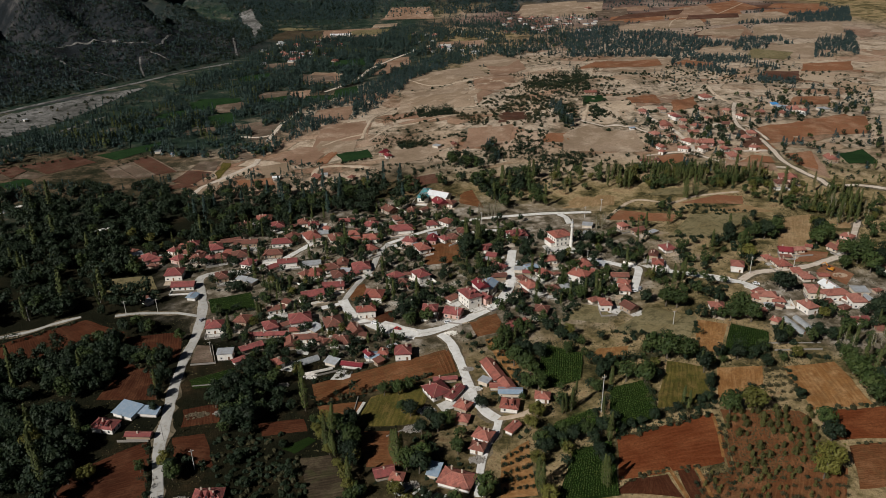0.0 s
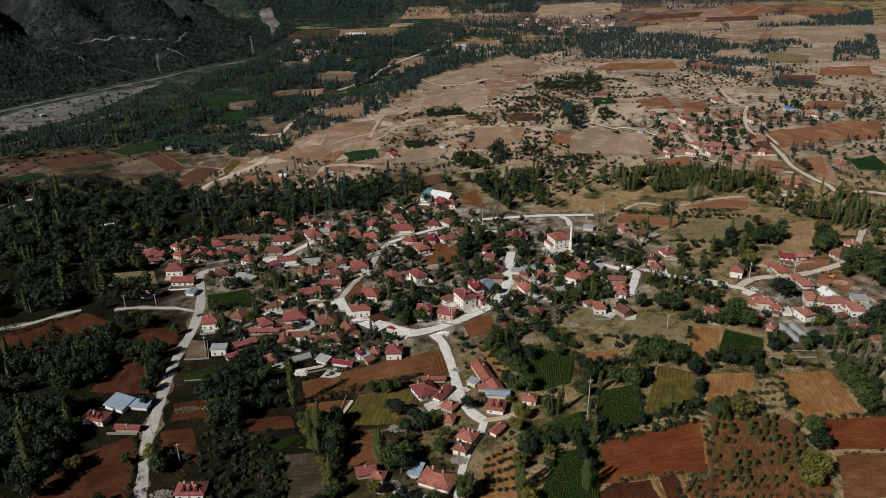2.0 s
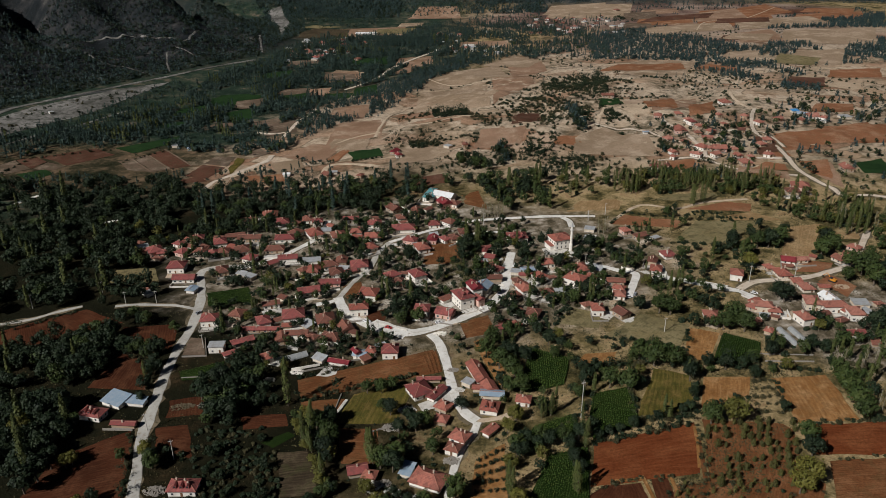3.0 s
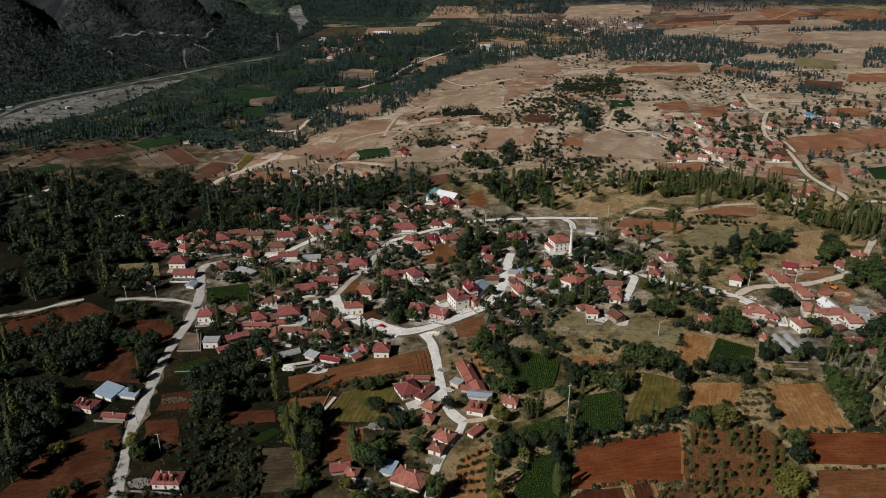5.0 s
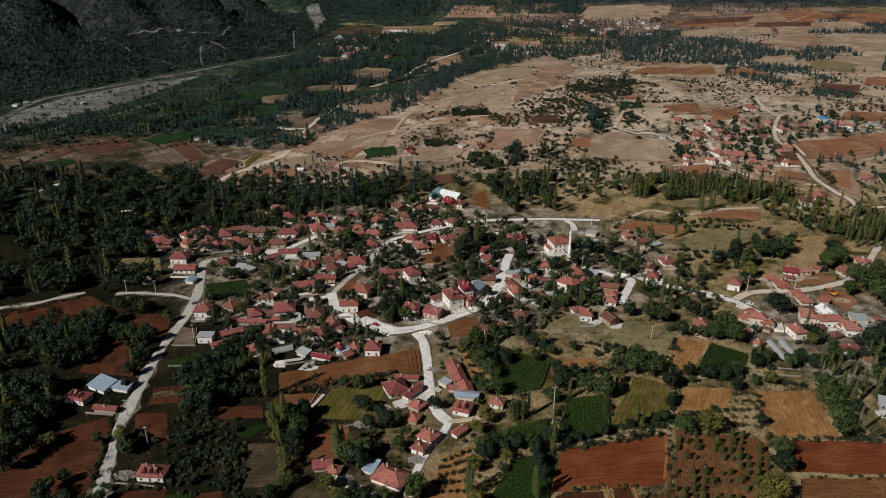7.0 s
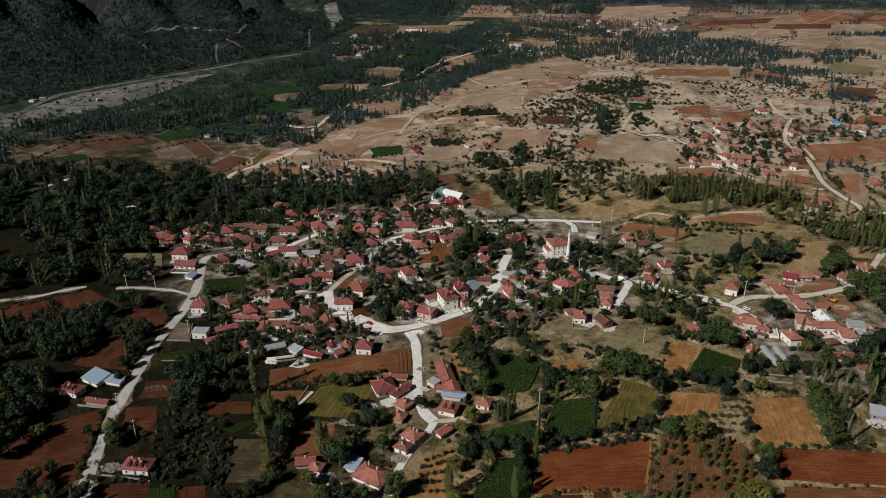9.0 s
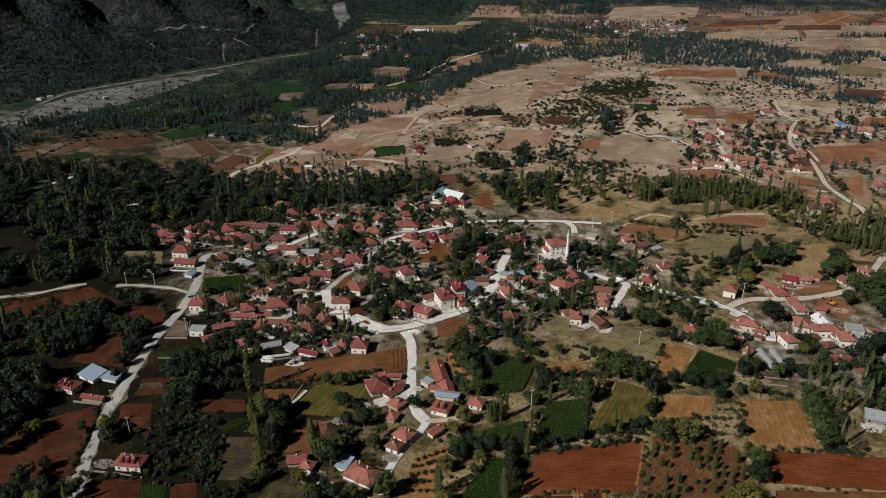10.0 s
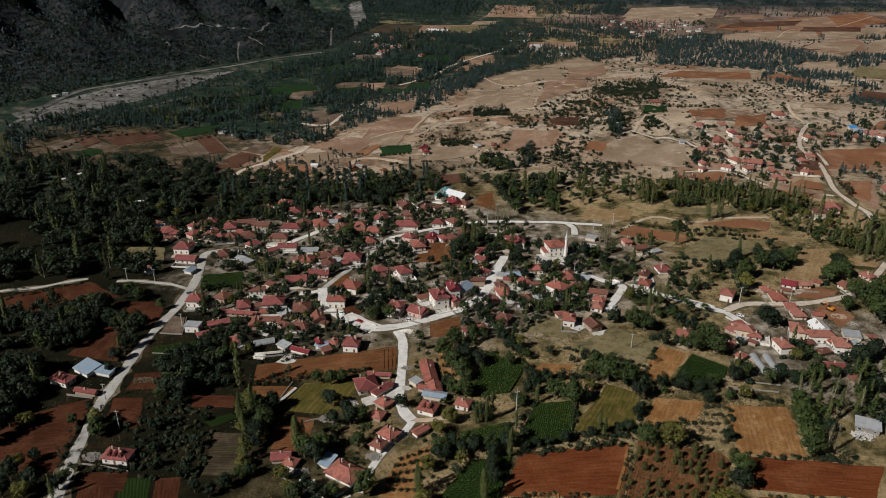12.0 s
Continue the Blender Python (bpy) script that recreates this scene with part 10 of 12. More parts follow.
house(-66.9, 458.7, 5.8, 4.2, 2.0, -8, "lean", TIN, MUDBRICK, "low mud-brick outbuilding with rusty grey sheet roof", 0.34, False, 0, "outbuilding", "outbuilding")
house(-60.9, 454.0, 6.8, 3.9, 2.4, 33, "gable", TILES_RED, MUDBRICK, "low mud-brick outbuilding with red clay tiles", 0.34, False, 0, "outbuilding", "outbuilding")
house(-20.5, 429.9, 5.0, 3.9, 2.2, 23, "gable", TILES_ORANGE, MUDBRICK, "low mud-brick outbuilding with orange clay tiles", 0.34, False, 0, "outbuilding", "outbuilding")
house(-23.7, 449.3, 4.8, 3.2, 2.0, -6, "gable", TILES_OLD, CREAM, "low mud-brick outbuilding with weathered brown tiles", 0.34, False, 0, "outbuilding", "outbuilding")
house(-19.9, 495.7, 4.5, 3.5, 2.5, -12, "flat", TIN, WHITEWASH, "low mud-brick outbuilding with rusty grey sheet roof", 0.34, False, 0, "outbuilding", "outbuilding")
house(-7.5, 511.4, 5.6, 4.4, 2.1, 13, "lean", TIN, MUDBRICK, "low mud-brick outbuilding with rusty grey sheet roof", 0.34, False, 0, "outbuilding", "outbuilding")
house(-43.9, 406.4, 4.6, 3.0, 2.6, -18, "gable", TILES_ORANGE, CREAM, "low mud-brick outbuilding with orange clay tiles", 0.34, False, 0, "outbuilding", "outbuilding")
house(-95.4, 388.1, 5.3, 4.2, 2.1, 35, "gable", TILES_OLD, WHITEWASH, "low mud-brick outbuilding with weathered brown tiles", 0.34, False, 0, "outbuilding", "outbuilding")
house(-99.3, 417.0, 4.8, 3.3, 2.2, -29, "lean", TILES_OLD, CREAM, "low mud-brick outbuilding with weathered brown tiles", 0.34, False, 0, "outbuilding", "outbuilding")
house(-75.9, 381.8, 7.3, 5.8, 2.2, -42, "lean", TIN, MUDBRICK, "low mud-brick outbuilding with rusty grey sheet roof", 0.34, False, 0, "outbuilding", "outbuilding")
house(-46.6, 371.5, 4.0, 2.5, 2.1, -21, "lean", TILES_OLD, MUDBRICK, "low mud-brick outbuilding with weathered brown tiles", 0.34, False, 0, "outbuilding", "outbuilding")
house(-87.7, 380.9, 4.8, 3.8, 2.4, 8, "gable", TILES_ORANGE, MUDBRICK, "low mud-brick outbuilding with orange clay tiles", 0.34, False, 0, "outbuilding", "outbuilding")
house(-70.0, 367.2, 6.3, 4.5, 2.5, -29, "hip", TILES_OLD, MUDBRICK, "low mud-brick outbuilding with weathered brown tiles", 0.34, False, 0, "outbuilding", "outbuilding")
house(-113.2, 350.6, 6.3, 3.4, 2.1, 37, "gable", TILES_RED, WHITEWASH, "low mud-brick outbuilding with red clay tiles", 0.34, False, 0, "outbuilding", "outbuilding")
house(-136.4, 454.2, 6.0, 3.4, 2.1, -19, "lean", TIN, CREAM, "low mud-brick outbuilding with rusty grey sheet roof", 0.34, False, 0, "outbuilding", "outbuilding")
house(31.1, 486.9, 5.9, 3.5, 2.2, 18, "gable", TILES_RED, MUDBRICK, "low mud-brick outbuilding with red clay tiles", 0.34, False, 0, "outbuilding", "outbuilding")
house(35.7, 459.7, 6.3, 3.3, 2.1, 44, "gable", TILES_OLD, MUDBRICK, "low mud-brick outbuilding with weathered brown tiles", 0.34, False, 0, "outbuilding", "outbuilding")
house(28.0, 462.8, 6.1, 3.4, 2.2, 27, "lean", TIN, MUDBRICK, "low mud-brick outbuilding with rusty grey sheet roof", 0.34, False, 0, "outbuilding", "outbuilding")
house(48.1, 410.5, 7.0, 5.4, 2.4, 40, "lean", TILES_OLD, CREAM, "low mud-brick outbuilding with weathered brown tiles", 0.34, False, 0, "outbuilding", "outbuilding")
house(72.5, 435.3, 4.7, 2.5, 2.5, 23, "hip", TILES_OLD, WHITEWASH, "low mud-brick outbuilding with weathered brown tiles", 0.34, False, 0, "outbuilding", "outbuilding")
house(76.2, 415.7, 5.3, 4.1, 2.2, 16, "lean", TIN, MUDBRICK, "low mud-brick outbuilding with rusty grey sheet roof", 0.34, False, 0, "outbuilding", "outbuilding")
house(102.8, 446.0, 6.7, 5.1, 2.5, -17, "lean", TIN, MUDBRICK, "low mud-brick outbuilding with rusty grey sheet roof", 0.34, False, 0, "outbuilding", "outbuilding")
house(90.8, 397.8, 6.7, 4.1, 2.4, 29, "hip", TILES_OLD, CREAM, "low mud-brick outbuilding with weathered brown tiles", 0.34, False, 0, "outbuilding", "outbuilding")
house(48.7, 390.6, 5.5, 3.6, 2.5, 41, "gable", TILES_OLD, WHITEWASH, "low mud-brick outbuilding with weathered brown tiles", 0.34, False, 0, "outbuilding", "outbuilding")
house(40.1, 379.4, 5.7, 4.3, 2.1, 3, "gable", TILES_OLD, MUDBRICK, "low mud-brick outbuilding with weathered brown tiles", 0.34, False, 0, "outbuilding", "outbuilding")
house(151.7, 496.7, 6.3, 3.9, 2.1, 36, "flat", TIN, CREAM, "low mud-brick outbuilding with rusty grey sheet roof", 0.34, False, 0, "outbuilding", "outbuilding")
house(162.3, 464.9, 4.3, 2.2, 2.5, -6, "gable", TILES_OLD, MUDBRICK, "low mud-brick outbuilding with weathered brown tiles", 0.34, False, 0, "outbuilding", "outbuilding")
house(54.9, 441.0, 5.0, 3.5, 2.3, -6, "gable", TILES_RED, MUDBRICK, "low mud-brick outbuilding with red clay tiles", 0.34, False, 0, "outbuilding", "outbuilding")
house(225.9, 447.3, 5.6, 3.6, 2.0, -13, "gable", TILES_OLD, MUDBRICK, "low mud-brick outbuilding with weathered brown tiles", 0.34, False, 0, "outbuilding", "outbuilding")
house(247.1, 460.5, 3.7, 2.1, 2.4, -23, "lean", TILES_ORANGE, MUDBRICK, "low mud-brick outbuilding with orange clay tiles", 0.34, False, 0, "outbuilding", "outbuilding")
house(223.1, 424.6, 5.7, 4.2, 2.0, 6, "lean", TILES_ORANGE, MUDBRICK, "low mud-brick outbuilding with orange clay tiles", 0.34, False, 0, "outbuilding", "outbuilding")
house(236.1, 416.4, 5.6, 4.1, 2.5, -5, "gable", TILES_ORANGE, MUDBRICK, "low mud-brick outbuilding with orange clay tiles", 0.34, False, 0, "outbuilding", "outbuilding")
house(222.3, 382.4, 5.6, 3.9, 2.3, 33, "gable", TILES_OLD, MUDBRICK, "low mud-brick outbuilding with weathered brown tiles", 0.34, False, 0, "outbuilding", "outbuilding")
house(246.7, 385.2, 5.6, 4.4, 2.0, 32, "lean", TIN, MUDBRICK, "low mud-brick outbuilding with rusty grey sheet roof", 0.34, False, 0, "outbuilding", "outbuilding")
house(187.9, 380.3, 4.0, 2.5, 2.3, -12, "lean", TIN, WHITEWASH, "low mud-brick outbuilding with rusty grey sheet roof", 0.34, False, 0, "outbuilding", "outbuilding")
house(193.8, 379.1, 3.7, 2.3, 2.3, -30, "gable", TILES_OLD, MUDBRICK, "low mud-brick outbuilding with weathered brown tiles", 0.34, False, 0, "outbuilding", "outbuilding")
house(188.6, 398.2, 6.4, 3.8, 2.4, 34, "gable", TILES_ORANGE, MUDBRICK, "low mud-brick outbuilding with orange clay tiles", 0.34, False, 0, "outbuilding", "outbuilding")
house(228.8, 374.9, 6.3, 3.7, 2.3, 28, "hip", TILES_OLD, MUDBRICK, "low mud-brick outbuilding with weathered brown tiles", 0.34, False, 0, "outbuilding", "outbuilding")
house(258.6, 395.1, 4.2, 3.0, 2.2, 13, "hip", TILES_OLD, MUDBRICK, "low mud-brick outbuilding with weathered brown tiles", 0.34, False, 0, "outbuilding", "outbuilding")
house(174.0, 372.2, 3.9, 2.2, 2.4, -41, "hip", TILES_OLD, MUDBRICK, "low mud-brick outbuilding with weathered brown tiles", 0.34, False, 0, "outbuilding", "outbuilding")
house(237.5, 350.9, 6.1, 4.6, 2.0, -9, "lean", TILES_OLD, MUDBRICK, "low mud-brick outbuilding with weathered brown tiles", 0.34, False, 0, "outbuilding", "outbuilding")
house(-35.4, 342.2, 4.4, 3.2, 2.6, 43, "lean", TILES_OLD, MUDBRICK, "low mud-brick outbuilding with weathered brown tiles", 0.34, False, 0, "outbuilding", "outbuilding")
house(-61.0, 344.2, 6.4, 4.3, 2.3, -28, "lean", TIN, CREAM, "low mud-brick outbuilding with rusty grey sheet roof", 0.34, False, 0, "outbuilding", "outbuilding")
house(-28.7, 356.2, 5.8, 4.1, 2.1, 31, "flat", TIN, CREAM, "low mud-brick outbuilding with rusty grey sheet roof", 0.34, False, 0, "outbuilding", "outbuilding")
house(25.1, 313.5, 4.5, 3.4, 2.2, -4, "gable", TILES_ORANGE, CREAM, "low mud-brick outbuilding with orange clay tiles", 0.34, False, 0, "outbuilding", "outbuilding")
house(5.1, 410.5, 6.6, 5.0, 2.4, 40, "gable", TILES_OLD, WHITEWASH, "low mud-brick outbuilding with weathered brown tiles", 0.34, False, 0, "outbuilding", "outbuilding")
house(14.0, 416.5, 4.2, 2.8, 2.1, 5, "gable", TILES_OLD, MUDBRICK, "low mud-brick outbuilding with weathered brown tiles", 0.34, False, 0, "outbuilding", "outbuilding")


# ---- yards and walls of the houses ----
def home_yards():
    rng = random.Random(29)
    for i, (x, y, w, d, turn) in enumerate(HOMES):
        m = Matrix.Rotation(radians(turn), 2)
        side = rng.choice((-1, 1))
        deep, wide = rng.uniform(4.5, 8.0), rng.uniform(0.7, 1.1) * w + 3

        def at(u, v):
            q = m @ Vector((u, v))
            return (round(x + q.x, 1), round(y + q.y, 1))

        near, far = -d / 2 - deep, d / 2 * rng.uniform(-0.4, 0.8)
        a, b = (-w / 2 - 0.5, wide - w / 2) if side > 0 else (w / 2 - wide, w / 2 + 0.5)
        if rng.random() < 0.5:
            mat, text = rng.choice(((PAVING, "pale concrete yard beside a house"), (ROAD_GREY, "pale dusty yard beside a house"), (ROAD_TAN, "pale dusty yard beside a house"), (ROAD_EARTH, "trodden earth yard beside a house")))
            field("yard", text, mat, at(a, near), at(b, near), at(b, -d / 2), at(a, -d / 2), 0.11 + 0.0006 * (i % 60), False, "yard")
        pick = rng.random()
        if pick < 0.3:
            wall_line("low whitewashed wall round a house yard", WHITEWASH, [at(a, near), at(b if side > 0 else a, near), at(b if side > 0 else a, far)] if side > 0 else [at(b, near), at(a, near), at(a, far)], rng.uniform(1.0, 1.5), 0.28)
        elif pick < 0.65:
            wall_line("low rubble stone wall round a house yard", STONE, [at(b, near), at(a, near), at(a, far)], rng.uniform(0.9, 1.3), 0.4)


home_yards()

# ---- mosque, tunnels, cars, poles, walls and heaps ----
mosque(83.2, 489.1, 22)
minaret(90.2, 481.4)
tunnel(-75.4, 348.4, 13, 2.6, -60)
tunnel(194.1, 359.2, 18, 2.0, 12)
tunnel(200.6, 359.6, 18, 2.0, 12)
utility_pole(73.6, 290.0, 21)
utility_pole(223.9, 430.2, 12)
utility_pole(194.7, 426.3, 12)
utility_pole(123.7, 545.3, 10)
utility_pole(-111.6, 262.4, 11)
utility_pole(-257.6, 407.0, 10)
utility_pole(109.1, 533.9, 9)
utility_pole(-222.1, 428.4, 9)
utility_pole(195.1, 560.9, 9)
utility_pole(-19.4, 398.8, 9)
utility_pole(8.1, 385.1, 9)
utility_pole(47.7, 492.0, 9)
utility_pole(29.7, 533.3, 9)
utility_pole(-131.0, 359.4, 9)
utility_pole(-199.7, 413.2, 9)
utility_pole(-180.2, 414.5, 9)
utility_pole(-31.6, 371.1, 9)
utility_pole(152.4, 463.5, 9)
utility_pole(96.9, 455.1, 9)
utility_pole(-132.4, 283.3, 10)
utility_pole(-66.9, 435.5, 9)
utility_pole(129.2, 366.7, 9)
utility_pole(71.1, 462.0, 9)
car(117.6, 408.5, 10, PAINT_WHITE, "white car parked on a village lane", False)
car(-40.8, 386.3, -20, PAINT_WHITE, "white van parked on the main street", True)
car(2.3, 383.0, 15, PAINT_WHITE, "white car parked at the roadside", False)
car(28.0, 404.4, 12, PAINT_GREY, "grey car parked below the large red house", False)
car(32.7, 408.1, 20, PAINT_WHITE, "white car parked below the large red house", False)
car(121.7, 412.3, 70, PAINT_GREY, "grey car parked on a village lane", False)
car(-148.0, 400.6, 60, PAINT_GREY, "grey car parked by a crossroads", False)
car(-27.0, 378.4, -20, PAINT_RED, "red car parked on the main street", False)
car(50.3, 458.4, 70, PAINT_WHITE, "white van parked by low sheds", True)
car(193.0, 411.2, -20, PAINT_WHITE, "white car parked by a bend", False)
excavator(246.1, 427.1, 130)
wall_line("low pale concrete garden wall", PAVING, [(-35.2, 385.8), (-26.0, 380.5), (-15.6, 374.7)], 1)
wall_line("low rubble stone wall round a lot", STONE, [(-139.9, 349.4), (-126.2, 350.2), (-133.5, 369.8)], 1)
wall_line("rubble stone wall below a farm", STONE, [(-154.4, 283.6), (-139.6, 283.3)], 1.2)
wall_line("pale concrete retaining wall beside the lane", PAVING, [(184.5, 408.6), (188.8, 402.4), (194.1, 395.2)], 1.2)
wall_line("white plastered garden wall by a lane", WHITEWASH, [(119.9, 450.4), (126.9, 445.5)], 1.6)
wall_line("pale concrete parapet along the culvert road", PAVING, [(153.3, 433.3), (167.6, 427.5), (180.3, 421.0)], 0.9)
wall_line("rubble stone wall along a field edge", STONE, [(-70.6, 332.4), (-53.5, 338.7), (-42.1, 343.7), (-30.2, 347.0)], 0.9)
wall_line("tumbled dry stone wall in grass", STONE, [(-27.5, 279.7), (-15.3, 286.3)], 0.7)
wall_line("low rubble wall round a garden", STONE, [(-114.0, 236.5), (-103.9, 236.5), (-90.8, 235.4)], 0.8)
wall_line("pale concrete wall of the mosque yard", PAVING, [(71.1, 462.0), (81.2, 478.5), (90.3, 469.3)], 0.9)
wall_line("dry stone wall between fields", STONE, [(-43.8, 312.3), (-45.2, 293.0)], 0.7)
wall_line("pale kerb wall of the main street", PAVING, [(-15.1, 371.4), (-2.3, 374.3)], 0.5)
wall_line("grey concrete irrigation channel wall", STONE, [(173.5, 335.3), (198.2, 334.8)], 0.8)
wall_line("grey concrete irrigation channel wall", STONE, [(172.6, 342.5), (200.2, 341.1)], 0.6)
wall_line("broken white wall by a kitchen garden", WHITEWASH, [(-74.6, 335.0), (-60.1, 339.6)], 1.4)
wall_line("low stone edge of a garden", STONE, [(-132.3, 328.0), (-110.3, 330.4)], 0.8)
wall_line("low bank of pale stones and dry grass between fields", STUBBLE, [(94.3, 250.1), (95.3, 243.7), (97.0, 232.3)], 0.5, 1.3, "field_bank", "bank")
wall_line("low bank of pale stones and dry grass between fields", STUBBLE, [(105.7, 250.9), (106.5, 240.8), (106.6, 231.7)], 0.5, 1.3, "field_bank", "bank")
wall_line("low bank of pale stones and dry grass between fields", STUBBLE, [(123.9, 282.4), (122.5, 271.0), (119.1, 255.0)], 0.5, 1.3, "field_bank", "bank")
wall_line("low bank of pale stones and dry grass between fields", STUBBLE, [(93.9, 248.4), (80.8, 246.9)], 0.5, 1.3, "field_bank", "bank")
wall_line("raised earth ridge between furrows", SOIL_BROWN, [(-4.7, 349.0), (-2.2, 339.7), (0.2, 330.1)], 0.35, 0.8, "earth_ridge", "ridge")
wall_line("raised earth ridge between furrows", SOIL_BROWN, [(-2.6, 350.0), (-0.1, 340.5), (2.1, 330.4)], 0.35, 0.8, "earth_ridge", "ridge")
wall_line("raised earth ridge between furrows", SOIL_BROWN, [(-0.4, 351.0), (2.0, 341.3), (4.0, 330.8)], 0.35, 0.8, "earth_ridge", "ridge")
wall_line("raised earth ridge between furrows", SOIL_BROWN, [(1.7, 352.1), (4.1, 342.1), (5.9, 331.2)], 0.35, 0.8, "earth_ridge", "ridge")
wall_line("pale stony path edge between plots", PAVING, [(-40.3, 307.6), (-42.4, 300.2), (-45.0, 293.9)], 0.3, 1.6, "field_bank", "bank")
wall_line("short pale stone step of a terraced garden", POLE_GREY, [(-21.5, 244.2), (-18.7, 247.0)], 0.5, 1.0, "terrace_step", "step")
wall_line("short pale stone step of a terraced garden", POLE_GREY, [(-17.7, 242.7), (-14.9, 245.5)], 0.5, 1.0, "terrace_step", "step")
wall_line("short pale stone step of a terraced garden", POLE_GREY, [(-13.9, 241.2), (-11.1, 244.0)], 0.5, 1.0, "terrace_step", "step")
wall_line("short pale stone step of a terraced garden", POLE_GREY, [(-10.2, 239.8), (-7.4, 242.5)], 0.5, 1.0, "terrace_step", "step")
wall_line("short pale stone step of a terraced garden", POLE_GREY, [(-6.5, 238.4), (-3.7, 241.1)], 0.5, 1.0, "terrace_step", "step")
wall_line("short pale stone step of a terraced garden", POLE_GREY, [(-2.9, 236.9), (-0.0, 239.6)], 0.5, 1.0, "terrace_step", "step")
wall_line("short pale stone step of a terraced garden", POLE_GREY, [(0.7, 235.6), (3.6, 238.2)], 0.5, 1.0, "terrace_step", "step")
wall_line("short pale stone step of a terraced garden", POLE_GREY, [(4.3, 234.2), (7.1, 236.8)], 0.5, 1.0, "terrace_step", "step")
wall_line("short pale stone step of a terraced garden", POLE_GREY, [(7.8, 232.8), (10.6, 235.4)], 0.5, 1.0, "terrace_step", "step")
wall_line("long pale edge of a garden terrace", PAVING, [(-21.9, 241.9), (-10.8, 236.9), (-0.2, 232.8)], 0.6, 0.5)
heap(228.0, 306.5, 3.5, POLE_GREY, "heap of pale stones fallen from an old house")
heap(-15.0, 284.6, 3.2, STONE, "heap of pale rubble and timber in the grass")
heap(-9.2, 298.2, 3, POLE_GREY, "heap of grey timber beside a house")
heap(-112.2, 242.0, 3.4, STONE, "heap of pale rubble beside a house")
heap(3.8, 370.5, 2.6, WHITEWASH, "white heap of building sand at the roadside")
heap(13.6, 260.6, 2.6, STONE, "heap of pale rubble on a slope")
heap(-71.0, 333.5, 2.5, WHITEWASH, "heap of pale slabs by a garden")
heap(-123.7, 302.1, 3, VERGE, "heap of brown spoil by the road")
heap(-15.0, 246.4, 2.5, STONE, "heap of pale stones among trees")
heap(-84.3, 326.2, 2, STONE, "heap of pale stones by a garden")
heap(248.4, 419.8, 3, MUDBRICK, "heap of fresh orange earth")
heap(49.6, 391.1, 2, STONE, "heap of pale stones on a bank")
heap(-218.8, 325.7, 2, STONE, "heap of pale stones among trees")
heap(-110.9, 303.8, 2.5, STONE, "heap of pale stones by a track")
heap(-119.7, 303.3, 2.2, VERGE, "heap of brown spoil and boards")
heap(12.1, 332.4, 2, STONE, "heap of pale rubble beside the lane")
heap(15.8, 314.4, 1.8, PAVING, "heap of pale slabs beside the lane")
heap(-5.5, 292.5, 2.4, STONE, "heap of grey timber and stones")


# ---- standing crops ----
maize("dark green maize standing in rows", (76.9, 273.1), (80.8, 307.9), (100.9, 314.2), (99.4, 284.4), 1.1, 2, seed=0)
maize("dark green maize standing in rows", (47.8, 309.6), (51.8, 354.1), (73.7, 340.9), (68.4, 316.0), 1.1, 2, seed=1)
maize("dark green maize standing in rows", (44.4, 267.7), (51.6, 283.1), (68.7, 292.2), (73.5, 280.0), 1.1, 2, seed=2)
maize("dark green maize standing in rows", (45.3, 233.3), (56.9, 263.8), (73.8, 269.1), (70.2, 234.7), 1.1, 2, seed=3)
maize("dark green maize standing in rows", (147.6, 336.5), (161.0, 364.4), (177.8, 353.7), (169.6, 333.0), 1.1, 1.6, seed=4)
maize("green vines in rows on a plot", (-152.9, 428.4), (-126.8, 436.4), (-117.4, 414.4), (-144.8, 409.3), 2.4, 1.2, seed=8)
maize("green vegetable rows of a kitchen garden", (-135.9, 334.7), (-114.7, 344.8), (-110.5, 329.3), (-131.9, 325.8), 2.0, 0.7, seed=9)


# ---- trees that stand out, each on its own ----
index_taken()
tree("shade", -147.9, 318.1, 1.03)
tree("shade", -151.0, 330.8, 1.10)
tree("shade", -151.8, 340.7, 1.03)
tree("poplar", -150.1, 325.2, 0.83)
tree("shade", -144.7, 306.7, 0.83)
tree("walnut", -154.2, 376.9, 0.97)
tree("shade", -152.8, 354.9, 0.97)
tree("walnut", -135.2, 261.5, 0.83)
tree("golden", -157.9, 255.8, 1.03)
tree("shade", -166.9, 259.1, 1.10)
tree("shade", -178.7, 270.9, 1.24)
tree("poplar", -172.4, 250.6, 1.38)
tree("poplar", -176.5, 254.3, 1.24)
tree("golden", 143.6, 285.0, 1.72)
tree("walnut", 132.0, 284.4, 1.38)
tree("shade", 130.9, 318.3, 1.38)
tree("walnut", 99.3, 311.3, 1.66)
tree("walnut", 90.4, 313.4, 1.45)
tree("shade", 79.0, 315.4, 1.38)
tree("walnut", 116.4, 332.6, 1.79)
tree("walnut", 109.8, 338.7, 1.52)
tree("walnut", 125.2, 330.9, 1.52)
tree("walnut", 204.0, 321.7, 1.31)
tree("walnut", 202.9, 312.4, 1.45)
tree("walnut", 202.7, 304.6, 1.52)
tree("walnut", 202.1, 295.4, 1.52)
tree("walnut", 201.9, 288.2, 1.45)
tree("bare", 207.0, 289.3, 1.38)
tree("bare", 212.2, 292.9, 1.24)
tree("bare", 217.1, 323.6, 1.10)
tree("bare", 223.1, 334.7, 1.03)
tree("bare", 227.3, 333.0, 1.10)
tree("bare", 233.8, 338.6, 1.03)
tree("bare", 211.3, 318.5, 1.03)
tree("bare", 232.0, 324.8, 1.10)
tree("bare", 209.3, 327.7, 1.10)
tree("bare", 204.7, 328.4, 1.10)
tree("shade", 168.5, 262.0, 1.45)
